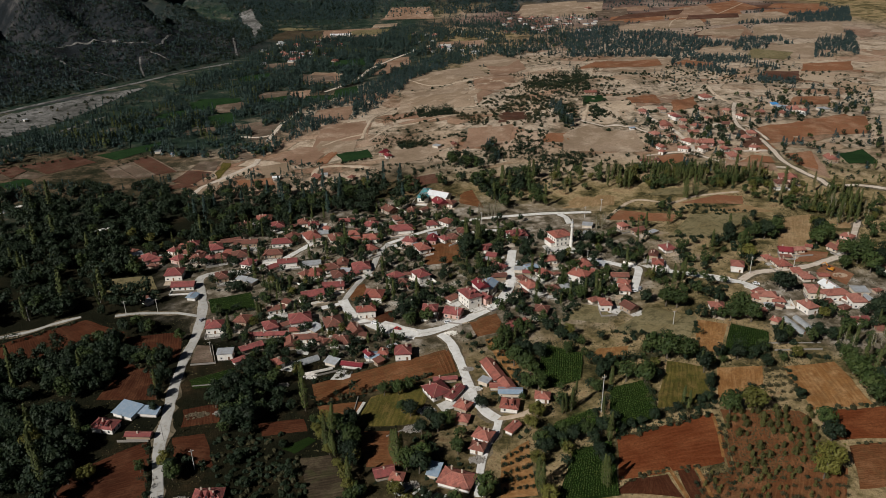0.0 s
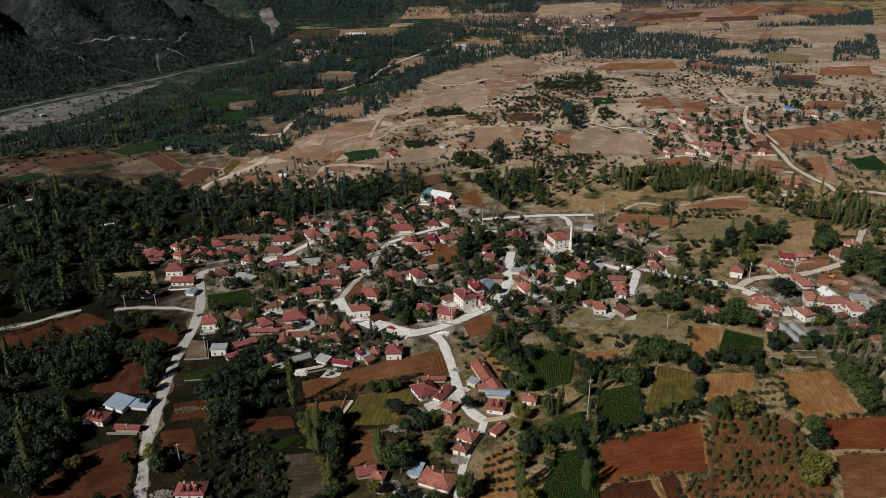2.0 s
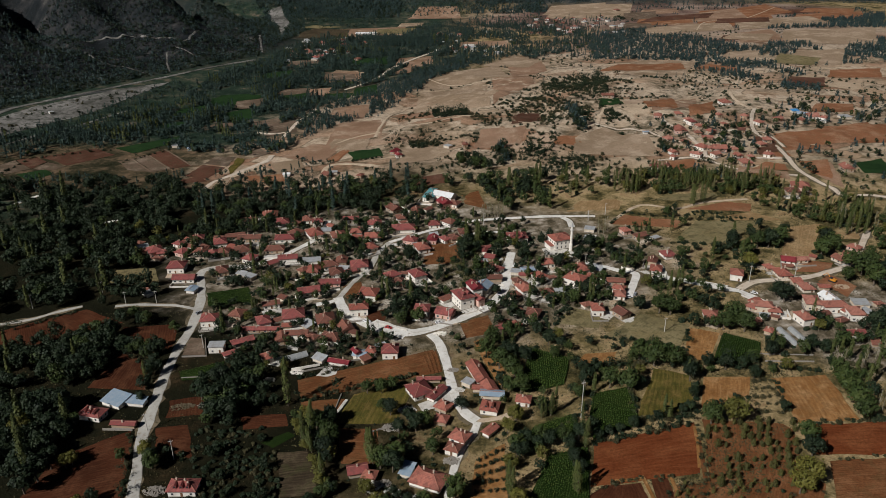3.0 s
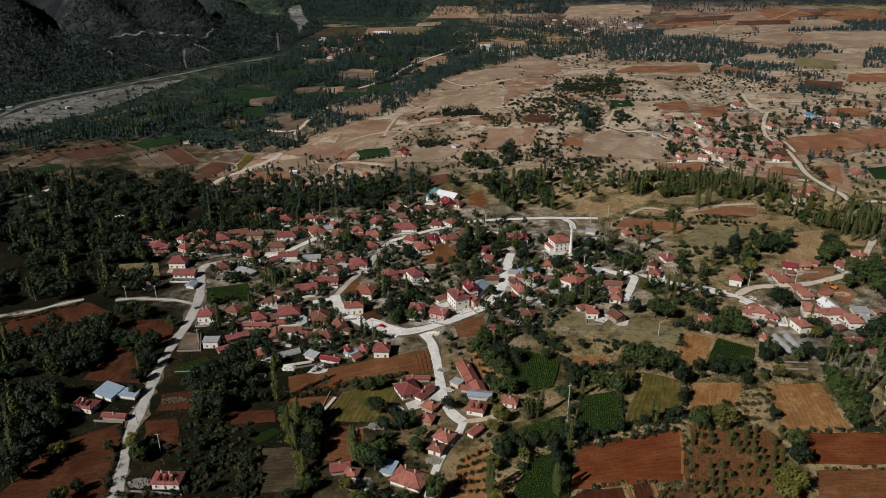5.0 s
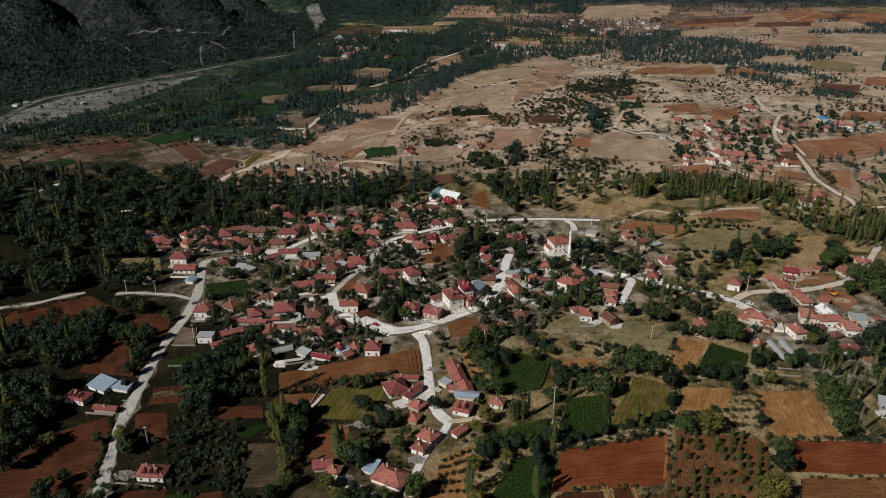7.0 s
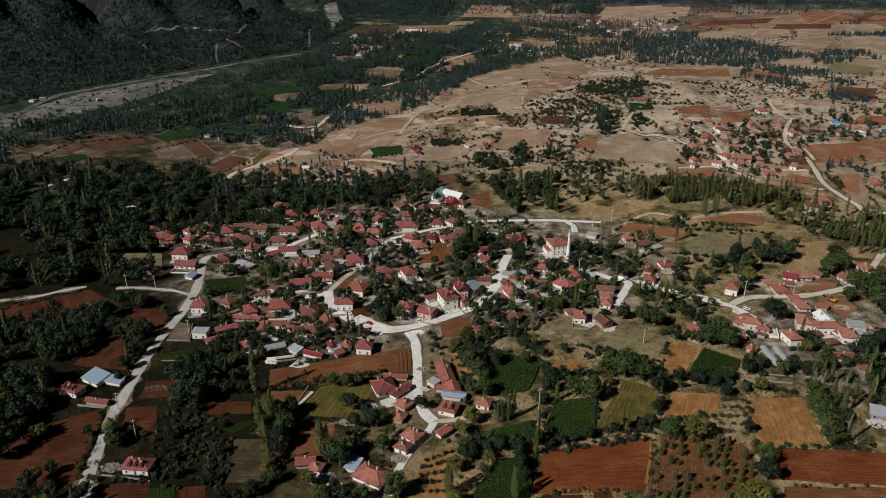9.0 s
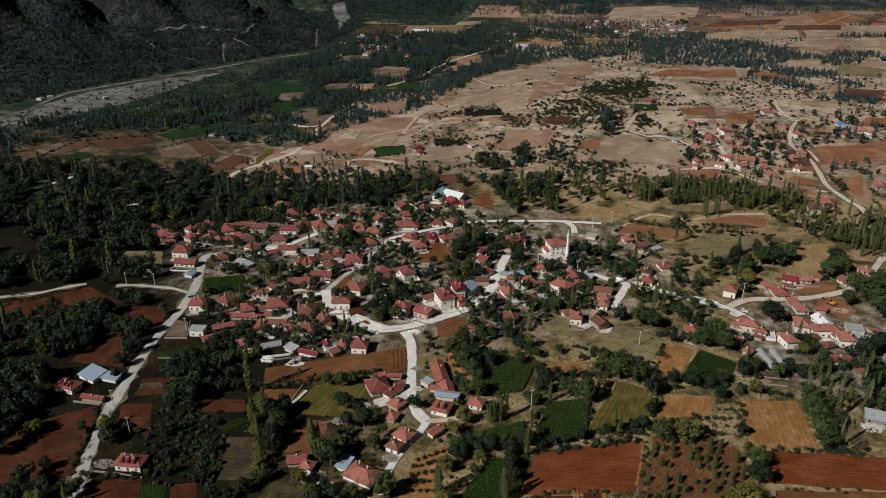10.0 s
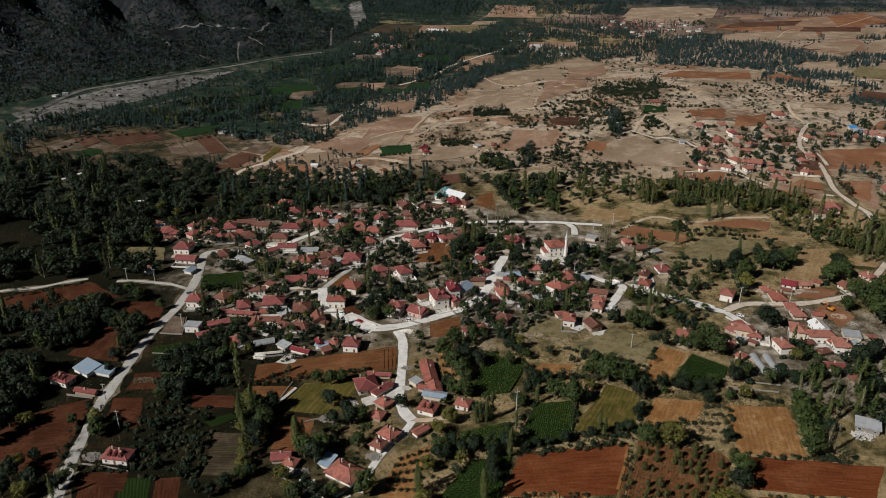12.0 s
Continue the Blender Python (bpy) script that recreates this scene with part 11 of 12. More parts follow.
tree("walnut", 169.7, 272.3, 1.31)
tree("golden", 159.9, 245.1, 1.66)
tree("golden", 155.1, 240.1, 1.52)
tree("shade", 167.9, 293.0, 0.83)
tree("poplar", 55.2, 290.0, 0.62)
tree("poplar", 57.0, 290.9, 0.69)
tree("poplar", 59.7, 291.9, 0.86)
tree("poplar", 61.8, 294.6, 0.97)
tree("golden", 41.4, 290.3, 0.76)
tree("golden", 43.6, 288.7, 0.76)
tree("poplar", 65.1, 241.4, 1.03)
tree("poplar", 66.2, 239.5, 1.10)
tree("poplar", 37.5, 241.8, 0.97)
tree("poplar", 39.1, 238.0, 1.03)
tree("poplar", -22.5, 259.9, 1.17)
tree("poplar", -20.7, 258.5, 1.24)
tree("poplar", -19.5, 262.4, 0.97)
tree("golden", -60.6, 284.1, 0.83)
tree("golden", -57.1, 278.2, 0.83)
tree("golden", -52.6, 268.9, 0.76)
tree("golden", -47.4, 259.3, 0.69)
tree("golden", -41.4, 244.9, 0.83)
tree("poplar", -49.7, 267.0, 0.83)
tree("poplar", -41.4, 248.5, 0.97)
tree("shade", 65.6, 266.5, 0.97)
tree("walnut", 63.9, 272.5, 0.97)
tree("shade", 70.7, 274.3, 1.03)
tree("shade", 66.6, 257.8, 1.03)
tree("shade", 68.4, 250.9, 0.97)
tree("walnut", 73.3, 276.8, 0.97)
tree("shade", 79.5, 274.0, 0.76)
tree("shade", 84.6, 276.5, 0.69)
tree("shade", 89.8, 278.3, 0.69)
tree("shade", 96.4, 281.8, 0.83)
tree("walnut", 53.1, 273.5, 0.97)
tree("shade", 56.9, 270.2, 1.03)
tree("shade", 46.8, 271.7, 1.03)
tree("walnut", 42.4, 267.6, 1.10)
tree("shade", 42.2, 262.0, 1.03)
tree("shade", 45.6, 263.3, 0.97)
tree("shade", 51.9, 268.1, 0.83)
tree("walnut", 74.4, 305.8, 0.83)
tree("shade", 79.5, 326.3, 0.97)
tree("shade", 85.3, 327.5, 0.97)
tree("walnut", 41.4, 330.4, 1.24)
tree("walnut", 43.9, 324.2, 1.24)
tree("shade", 36.9, 315.0, 1.10)
tree("walnut", 65.5, 341.8, 0.97)
tree("golden", 69.4, 358.0, 1.10)
tree("shade", 64.1, 356.1, 1.10)
tree("shade", 70.1, 350.4, 0.97)
tree("shade", 113.9, 290.8, 0.69)
tree("shade", 108.4, 287.2, 0.69)
tree("shade", 120.4, 291.1, 0.76)
tree("shade", 124.6, 293.4, 0.83)
tree("shade", 129.0, 304.4, 0.83)
tree("golden", -156.2, 257.9, 0.97)
tree("golden", -125.7, 265.5, 1.03)
tree("shade", -121.0, 260.5, 0.97)
tree("shade", -186.0, 362.5, 0.97)
tree("shade", -180.3, 361.6, 0.97)
tree("shade", -172.6, 358.1, 1.03)
tree("walnut", -166.4, 354.7, 0.97)
tree("shade", -159.2, 359.0, 1.10)
tree("shade", -156.4, 350.3, 1.10)
tree("shade", -146.3, 334.0, 0.97)
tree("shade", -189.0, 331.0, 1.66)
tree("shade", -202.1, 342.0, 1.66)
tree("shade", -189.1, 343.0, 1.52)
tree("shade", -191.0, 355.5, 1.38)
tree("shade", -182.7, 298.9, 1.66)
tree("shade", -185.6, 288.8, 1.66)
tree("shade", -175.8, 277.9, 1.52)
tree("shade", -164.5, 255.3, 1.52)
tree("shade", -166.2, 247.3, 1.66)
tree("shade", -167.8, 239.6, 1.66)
tree("golden", -191.1, 278.9, 1.38)
tree("poplar", -184.1, 266.2, 1.38)
tree("shade", -136.1, 234.8, 0.83)
tree("golden", -139.3, 229.4, 0.97)
tree("poplar", 73.0, 269.1, 1.03)
tree("poplar", 74.3, 288.2, 0.69)
tree("walnut", 29.8, 345.5, 1.45)
tree("walnut", 36.5, 333.0, 1.52)
tree("shade", 42.1, 341.3, 1.45)
tree("walnut", 33.4, 357.3, 1.38)
tree("walnut", 46.6, 310.5, 1.31)
tree("walnut", 40.5, 311.2, 1.17)
tree("shade", 50.6, 338.7, 1.24)
tree("golden", 43.1, 288.7, 1.10)
tree("golden", 38.8, 279.3, 0.97)
tree("golden", 39.1, 254.6, 0.97)
tree("poplar", 38.1, 239.3, 1.10)
tree("golden", 41.7, 233.1, 1.10)
tree("walnut", -119.4, 256.2, 1.17)
tree("poplar", -68.9, 303.2, 1.72)
tree("poplar", -219.9, 423.4, 1.10)
tree("poplar", -259.1, 406.8, 1.10)
tree("shade", -114.5, 308.7, 1.52)
tree("shade", -106.0, 304.1, 1.66)
tree("shade", -108.3, 320.6, 1.66)
tree("shade", -100.3, 309.5, 1.59)
tree("shade", -102.9, 291.7, 1.52)
tree("shade", -94.6, 290.4, 1.59)
tree("poplar", -52.5, 279.3, 1.24)
tree("poplar", -54.0, 271.7, 1.24)
tree("golden", -55.9, 287.9, 1.24)
tree("walnut", -50.5, 283.8, 1.38)
tree("walnut", -43.2, 273.5, 1.38)
tree("shade", -42.6, 263.5, 1.38)
tree("shade", -44.8, 288.5, 1.24)
tree("walnut", -23.4, 313.1, 1.03)
tree("walnut", -30.7, 312.8, 0.97)
tree("walnut", -18.2, 316.3, 0.90)
tree("shade", -16.9, 294.3, 1.17)
tree("walnut", -21.1, 298.7, 0.83)
tree("poplar", -24.1, 264.4, 0.97)
tree("poplar", -20.6, 262.7, 0.90)
tree("walnut", -17.2, 256.4, 1.38)
tree("shade", -11.6, 253.8, 1.38)
tree("walnut", -10.4, 260.5, 1.24)
tree("walnut", 5.4, 265.1, 1.17)
tree("shade", -3.7, 281.7, 1.24)
tree("walnut", 15.8, 237.3, 1.52)
tree("shade", -7.4, 288.0, 1.10)
tree("walnut", 0.1, 285.2, 1.10)
tree("shade", -11.3, 279.2, 1.10)
tree("shade", 17.3, 297.8, 0.97)
tree("walnut", 166.5, 334.9, 0.97)
tree("shade", 177.8, 340.7, 1.10)
tree("walnut", 183.5, 346.4, 1.10)
tree("shade", 200.8, 347.5, 1.10)
tree("shade", 206.2, 342.6, 1.10)
tree("walnut", 218.1, 348.7, 1.24)
tree("shade", 142.0, 331.1, 1.03)
tree("shade", 151.1, 328.0, 1.10)
tree("shade", 159.4, 328.5, 0.97)
tree("shade", 162.8, 319.9, 0.97)
tree("walnut", 168.7, 374.4, 1.79)
tree("walnut", 161.8, 368.0, 1.52)
tree("walnut", 172.6, 365.5, 1.52)
tree("walnut", 136.9, 386.0, 1.52)
tree("walnut", 131.0, 388.5, 1.66)
tree("shade", 206.3, 399.3, 1.66)
tree("shade", 204.5, 406.1, 1.38)
tree("walnut", 267.8, 436.3, 1.79)
tree("walnut", 264.0, 443.9, 1.66)
tree("walnut", 268.4, 421.4, 1.79)
tree("walnut", 276.3, 444.8, 1.79)
tree("shade", 277.7, 429.6, 1.66)
tree("walnut", 254.6, 427.7, 1.24)
tree("walnut", 204.6, 465.6, 1.66)
tree("walnut", 217.4, 479.7, 1.66)
tree("shade", 224.9, 480.0, 1.72)
tree("walnut", 234.3, 486.8, 1.66)
tree("golden", 201.8, 448.3, 1.38)
tree("shade", 200.6, 478.9, 1.52)
tree("walnut", 254.0, 463.9, 1.66)
tree("walnut", 264.4, 473.2, 1.66)
tree("shade", 265.0, 484.8, 1.52)
tree("shade", 78.3, 453.2, 1.38)
tree("shade", 93.7, 462.1, 1.38)
tree("shade", 102.6, 480.6, 1.52)
tree("walnut", 83.2, 402.0, 1.24)
tree("shade", 37.2, 417.2, 0.83)
tree("poplar", 85.9, 402.1, 0.97)
tree("poplar", 93.5, 405.8, 0.97)
tree("poplar", 24.0, 490.1, 1.38)
tree("poplar", 25.6, 490.1, 1.24)
tree("shade", 14.6, 475.8, 1.66)
tree("shade", 17.5, 490.1, 1.38)
tree("shade", -24.9, 390.2, 1.24)
tree("shade", -19.8, 401.0, 1.17)
tree("walnut", -20.1, 381.9, 1.03)
tree("poplar", -16.1, 412.3, 1.10)
tree("walnut", -10.2, 383.5, 1.24)
tree("walnut", -71.4, 500.3, 1.24)
tree("shade", -22.8, 471.3, 1.10)
tree("poplar", 140.3, 406.9, 1.10)
tree("poplar", 145.9, 410.8, 1.10)
tree("golden", 212.2, 365.0, 0.97)
tree("poplar", 213.2, 377.0, 0.97)
tree("shade", 243.7, 367.4, 1.52)
tree("shade", 252.2, 374.0, 1.52)
tree("walnut", 241.2, 350.6, 1.38)
tree("shade", -125.6, 219.9, 1.24)
tree("shade", -138.2, 222.1, 1.38)
tree("shade", -113.4, 219.8, 0.97)
tree("poplar", -112.3, 214.5, 0.83)
tree("golden", -124.7, 212.5, 1.10)
tree("walnut", -113.9, 225.5, 0.83)
tree("shade", -134.4, 212.2, 1.38)
tree("shade", -43.2, 231.7, 0.97)
tree("walnut", -39.8, 237.9, 0.83)
tree("golden", -21.2, 239.9, 0.97)
tree("golden", -16.2, 233.7, 0.83)
tree("shade", -55.3, 227.8, 0.83)
tree("shade", -48.2, 226.2, 0.83)
tree("walnut", -12.0, 229.0, 1.10)
tree("shade", -9.4, 235.4, 0.97)
tree("shade", -2.2, 229.2, 1.10)
tree("walnut", 3.5, 233.9, 0.97)
tree("bare", 27.8, 545.3, 0.80)
tree("bare", 29.2, 546.4, 0.90)
tree("bare", 30.4, 546.2, 0.91)
tree("bare", 31.3, 546.3, 0.86)
tree("bare", 32.6, 544.9, 0.96)
tree("bare", 33.2, 545.6, 0.79)
tree("bare", 34.8, 543.3, 0.92)
tree("bare", 36.1, 545.1, 0.96)
tree("bare", 36.6, 545.4, 0.95)
tree("bare", 38.3, 544.9, 0.78)
tree("bare", 39.0, 545.6, 0.84)
tree("bare", 40.6, 545.6, 1.00)
tree("bare", 41.8, 546.1, 0.86)
tree("bare", 42.6, 546.2, 0.88)
tree("bare", 44.2, 545.9, 0.92)
tree("bare", 44.6, 544.3, 1.01)
tree("poplar", 299.6, 538.0, 1.00)
tree("bare", 309.5, 538.4, 1.00)
tree("poplar", 294.2, 502.5, 1.14)
tree("bare", 295.5, 512.9, 1.00)
tree("poplar", 308.2, 532.1, 1.22)
tree("bare", 321.4, 538.0, 1.20)
tree("poplar", 309.3, 533.1, 1.08)
tree("bare", 307.1, 500.7, 1.02)
tree("poplar", 299.6, 501.8, 1.06)
tree("bare", 311.2, 537.6, 1.12)
tree("poplar", 304.2, 515.5, 1.29)
tree("bare", 290.9, 523.7, 1.32)
tree("poplar", 303.8, 520.7, 1.13)
tree("bare", 313.5, 516.9, 0.97)
tree("poplar", 312.1, 526.2, 1.15)
tree("bare", 293.1, 520.1, 1.10)
tree("poplar", 286.8, 512.6, 1.01)
tree("bare", 316.7, 538.7, 1.29)
tree("poplar", 309.6, 519.5, 1.26)
tree("bare", 289.8, 508.8, 1.14)
tree("poplar", 286.1, 500.3, 1.13)
tree("bare", 291.6, 504.5, 1.12)
tree("bare", 113.6, 509.5, 0.97)
tree("bare", 115.5, 512.6, 0.97)
tree("bare", 116.8, 508.5, 0.97)
tree("bare", 118.7, 512.1, 0.97)
tree("bare", 120.5, 513.5, 0.97)
tree("poplar", 192.9, 560.9, 1.10)
tree("poplar", 194.6, 558.7, 1.10)
tree("poplar", 202.4, 565.6, 1.10)
tree("poplar", 203.6, 563.3, 1.10)
tree("poplar", 146.8, 587.9, 1.10)
tree("poplar", 150.6, 585.7, 1.10)
tree("poplar", 153.1, 588.0, 1.10)
tree("poplar", 154.6, 585.8, 1.10)
tree("sapling", 134.3, 284.6, 1.22)
tree("sapling", 136.9, 283.5, 1.07)
tree("sapling", 142.0, 283.7, 0.90)
tree("sapling", 144.7, 283.3, 1.19)
tree("sapling", 152.8, 284.0, 1.33)
tree("sapling", 157.3, 283.2, 1.30)
tree("sapling", 167.7, 282.9, 1.17)
tree("sapling", 129.0, 278.3, 1.35)
tree("sapling", 131.9, 278.4, 1.12)
tree("sapling", 136.3, 278.4, 1.14)
tree("sapling", 144.7, 278.2, 1.50)
tree("sapling", 151.7, 278.9, 1.44)
tree("sapling", 155.7, 278.9, 1.01)
tree("sapling", 167.1, 278.7, 1.14)
tree("sapling", 127.2, 273.9, 1.06)
tree("sapling", 135.8, 274.1, 1.24)
tree("sapling", 143.0, 274.0, 1.27)
tree("sapling", 146.0, 273.4, 1.23)
tree("sapling", 149.8, 273.7, 1.13)
tree("sapling", 153.5, 274.3, 1.03)
tree("sapling", 162.4, 274.1, 1.48)
tree("sapling", 130.3, 268.3, 1.35)
tree("sapling", 133.8, 268.1, 0.88)
tree("sapling", 145.8, 268.8, 1.17)
tree("sapling", 149.4, 268.5, 0.98)
tree("sapling", 152.5, 268.9, 1.46)
tree("sapling", 156.1, 269.4, 0.84)
tree("sapling", 160.9, 269.2, 0.95)
tree("sapling", 163.8, 268.9, 1.36)
tree("sapling", 151.4, 263.7, 1.22)
tree("sapling", 155.1, 264.6, 1.08)
tree("sapling", 158.8, 264.2, 1.23)
tree("sapling", 162.7, 263.9, 1.08)
tree("sapling", 124.2, 258.4, 0.93)
tree("sapling", 131.5, 258.7, 1.04)
tree("sapling", 135.8, 259.0, 1.42)
tree("sapling", 143.1, 258.7, 0.81)
tree("sapling", 146.7, 259.5, 1.03)
tree("sapling", 153.5, 259.6, 1.00)
tree("sapling", 157.1, 258.7, 1.44)
tree("sapling", 160.9, 259.0, 0.87)
tree("sapling", 130.8, 254.0, 1.15)
tree("sapling", 134.8, 253.4, 0.99)
tree("sapling", 138.0, 253.3, 1.23)
tree("sapling", 144.8, 254.3, 0.81)
tree("sapling", 149.6, 254.5, 1.44)
tree("sapling", 155.9, 254.5, 1.28)
tree("sapling", 159.8, 255.1, 1.04)
tree("sapling", 122.7, 248.6, 0.82)
tree("sapling", 126.6, 248.4, 0.87)
tree("sapling", 129.4, 248.4, 1.43)
tree("sapling", 133.0, 248.8, 1.10)
tree("sapling", 150.9, 249.9, 1.08)
tree("sapling", 155.3, 250.4, 1.19)
tree("sapling", 124.9, 243.6, 1.34)
tree("sapling", 132.3, 244.1, 1.18)
tree("sapling", 136.5, 243.3, 0.84)
tree("sapling", 142.6, 244.7, 1.00)
tree("sapling", 146.3, 243.8, 1.08)
tree("sapling", 154.4, 244.2, 0.92)
tree("sapling", 157.4, 244.7, 1.27)
tree("fruit", 161.7, 317.0, 1.08)
tree("fruit", 165.1, 317.8, 0.77)
tree("fruit", 167.2, 318.1, 0.88)
tree("fruit", 169.8, 317.3, 0.78)
tree("fruit", 161.1, 310.9, 0.74)
tree("fruit", 164.5, 310.9, 0.81)
tree("fruit", 167.1, 311.9, 0.86)
tree("fruit", 169.1, 310.6, 0.73)
tree("fruit", 159.2, 304.1, 1.08)
tree("fruit", 162.1, 303.7, 0.91)
tree("fruit", 165.5, 304.5, 0.80)
tree("fruit", 169.2, 305.4, 1.12)
tree("fruit", 157.7, 298.5, 0.85)
tree("fruit", 162.7, 298.6, 0.71)
tree("fruit", 166.2, 298.2, 0.72)
tree("fruit", 168.7, 299.7, 1.02)
tree("fruit", 156.4, 292.2, 1.02)
tree("fruit", 160.1, 292.8, 1.02)
tree("fruit", 166.1, 291.7, 0.96)
tree("fruit", 169.4, 293.6, 0.86)
tree("bush", 24.8, 358.3, 0.80)
tree("bush", 27.4, 359.2, 0.87)
tree("bush", 30.1, 360.0, 0.70)
tree("bush", 26.9, 351.2, 0.75)
tree("bush", 29.5, 351.6, 0.87)
tree("bush", 32.0, 352.0, 0.61)
tree("bush", 29.0, 344.1, 0.89)
tree("bush", 31.5, 344.0, 0.69)
tree("bush", 34.0, 344.0, 0.74)
tree("bush", 31.1, 337.0, 0.69)
tree("bush", 33.5, 336.5, 0.84)
tree("bush", 36.0, 336.0, 0.76)
tree("bush", 33.2, 329.8, 0.82)
tree("bush", 35.5, 328.9, 0.63)
tree("bush", 37.9, 328.0, 0.86)
tree("bush", 35.3, 322.7, 0.85)
tree("bush", 37.6, 321.3, 0.80)
tree("bush", 39.9, 320.0, 0.67)
tree("bush", 25.8, 260.7, 0.68)
tree("bush", 28.3, 262.3, 0.74)
tree("bush", 30.9, 264.0, 0.62)
tree("bush", 33.4, 265.6, 0.89)
tree("bush", 35.9, 267.2, 0.72)
tree("bush", 25.5, 255.8, 0.89)
tree("bush", 28.1, 257.1, 0.65)
tree("bush", 30.7, 258.4, 0.79)
tree("bush", 33.3, 259.7, 0.84)
tree("bush", 35.9, 261.0, 0.79)
tree("bush", 25.1, 250.8, 0.73)
tree("bush", 27.8, 251.8, 0.61)
tree("bush", 30.5, 252.8, 0.73)
tree("bush", 33.2, 253.8, 0.72)
tree("bush", 35.9, 254.7, 0.88)
tree("bush", 24.8, 245.9, 0.89)
tree("bush", 27.5, 246.5, 0.89)
tree("bush", 30.3, 247.2, 0.89)
tree("bush", 33.1, 247.8, 0.65)
tree("bush", 35.9, 248.5, 0.61)
tree("bush", 24.4, 240.9, 0.69)
tree("bush", 27.3, 241.3, 0.60)
tree("bush", 30.2, 241.6, 0.64)
tree("bush", 33.1, 241.9, 0.77)
tree("bush", 35.9, 242.3, 0.66)


# ---- woods, gardens and scrub ----
WOODS = Wood()
spread(WOODS, [(2.2, 469.9), (27.4, 480.3), (41.5, 445.7), (12.7, 426.8)], 75, [("thicket", 6), ("bush", 1)], (0.8, 1.5), 160, 0.24, 360, 0.3, True, 0)
# Left woods lean on the dimmed leaf kind to carry the vignette.
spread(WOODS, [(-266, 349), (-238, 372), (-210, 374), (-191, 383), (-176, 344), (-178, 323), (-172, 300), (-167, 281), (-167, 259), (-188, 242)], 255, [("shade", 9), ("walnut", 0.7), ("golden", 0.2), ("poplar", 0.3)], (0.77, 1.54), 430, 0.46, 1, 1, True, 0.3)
spread(WOODS, [(-65, 294), (-45, 291), (-30, 235), (-40, 235)], 21, [("shade", 5), ("walnut", 3), ("golden", 1), ("poplar", 0.6)], (0.64, 1.09), 430, 0.46, 2, 1, True, 0)
spread(WOODS, [(-113, 285), (-79, 287), (-65, 266), (-56, 234), (-89, 231)], 170, [("bush", 8), ("fruit", 2), ("shade", 0.5)], (0.51, 0.9), 430, 0.46, 62, 1, True, 0)
spread(WOODS, [(-119, 327), (-99, 331), (-89, 305), (-86, 282), (-104, 283)], 26, [("shade", 6), ("walnut", 1)], (1.02, 1.47), 430, 0.46, 63, 1, True, 0)
spread(WOODS, [(-101, 328), (-75, 327), (-68, 299), (-89, 298)], 15, [("shade", 4), ("walnut", 3), ("bush", 3), ("poplar", 0.7), ("golden", 0.4)], (0.77, 1.28), 430, 0.46, 60, 1, True, 0)
spread(WOODS, [(-225, 380), (-201, 397), (-158, 385), (-152, 397), (-151, 334), (-179, 356)], 34, [("shade", 4), ("walnut", 3), ("bush", 3), ("poplar", 0.7), ("golden", 0.4)], (0.77, 1.28), 430, 0.46, 3, 2, True, 0)
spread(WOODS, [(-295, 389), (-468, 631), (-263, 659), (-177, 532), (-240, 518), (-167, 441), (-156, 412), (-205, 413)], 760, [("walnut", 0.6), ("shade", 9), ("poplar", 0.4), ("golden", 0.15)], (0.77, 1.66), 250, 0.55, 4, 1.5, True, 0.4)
spread(WOODS, [(-249, 626), (-130, 638), (-25, 629), (-12, 560), (-93, 566), (-172, 519)], 250, [("walnut", 2), ("shade", 6), ("spire", 0.8), ("golden", 0.2)], (0.96, 1.47), 250, 0.55, 5, 1, True, 0)
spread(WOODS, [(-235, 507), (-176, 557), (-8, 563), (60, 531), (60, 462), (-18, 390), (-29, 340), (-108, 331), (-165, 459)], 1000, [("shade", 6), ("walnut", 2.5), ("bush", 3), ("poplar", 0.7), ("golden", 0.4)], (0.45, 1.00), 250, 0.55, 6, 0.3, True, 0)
spread(WOODS, [(12, 531), (111, 490), (152, 455), (141, 393), (96, 392), (44, 353), (33, 391)], 270, [("shade", 4), ("walnut", 3), ("bush", 3), ("poplar", 0.7), ("golden", 0.4)], (0.51, 1.15), 250, 0.55, 7, 0.3, True, 0)
spread(WOODS, [(151, 472), (202, 484), (224, 458), (187, 424), (173, 369), (140, 367), (146, 422)], 76, [("shade", 4), ("walnut", 3), ("bush", 3), ("poplar", 0.7), ("golden", 0.4)], (0.51, 1.28), 250, 0.55, 8, 0.5, True, 0)
spread(WOODS, [(163, 501), (208, 508), (292, 527), (343, 521), (289, 402), (267, 460), (226, 467)], 54, [("shade", 4), ("walnut", 3), ("bush", 3), ("poplar", 0.7), ("golden", 0.4)], (0.77, 1.41), 250, 0.55, 9, 0.5, True, 0)
spread(WOODS, [(172, 375), (216, 390), (302, 432), (247, 313), (218, 328), (170, 320)], 49, [("shade", 4), ("walnut", 3), ("bush", 3), ("poplar", 0.7), ("golden", 0.4)], (0.64, 1.22), 250, 0.55, 10, 0.5, True, 0)
spread(WOODS, [(-3, 614), (35, 627), (84, 625), (82, 555), (47, 555), (27, 599)], 68, [("walnut", 5), ("shade", 4), ("poplar", 1)], (1.02, 1.54), 250, 0.55, 11, 1, True, 0)
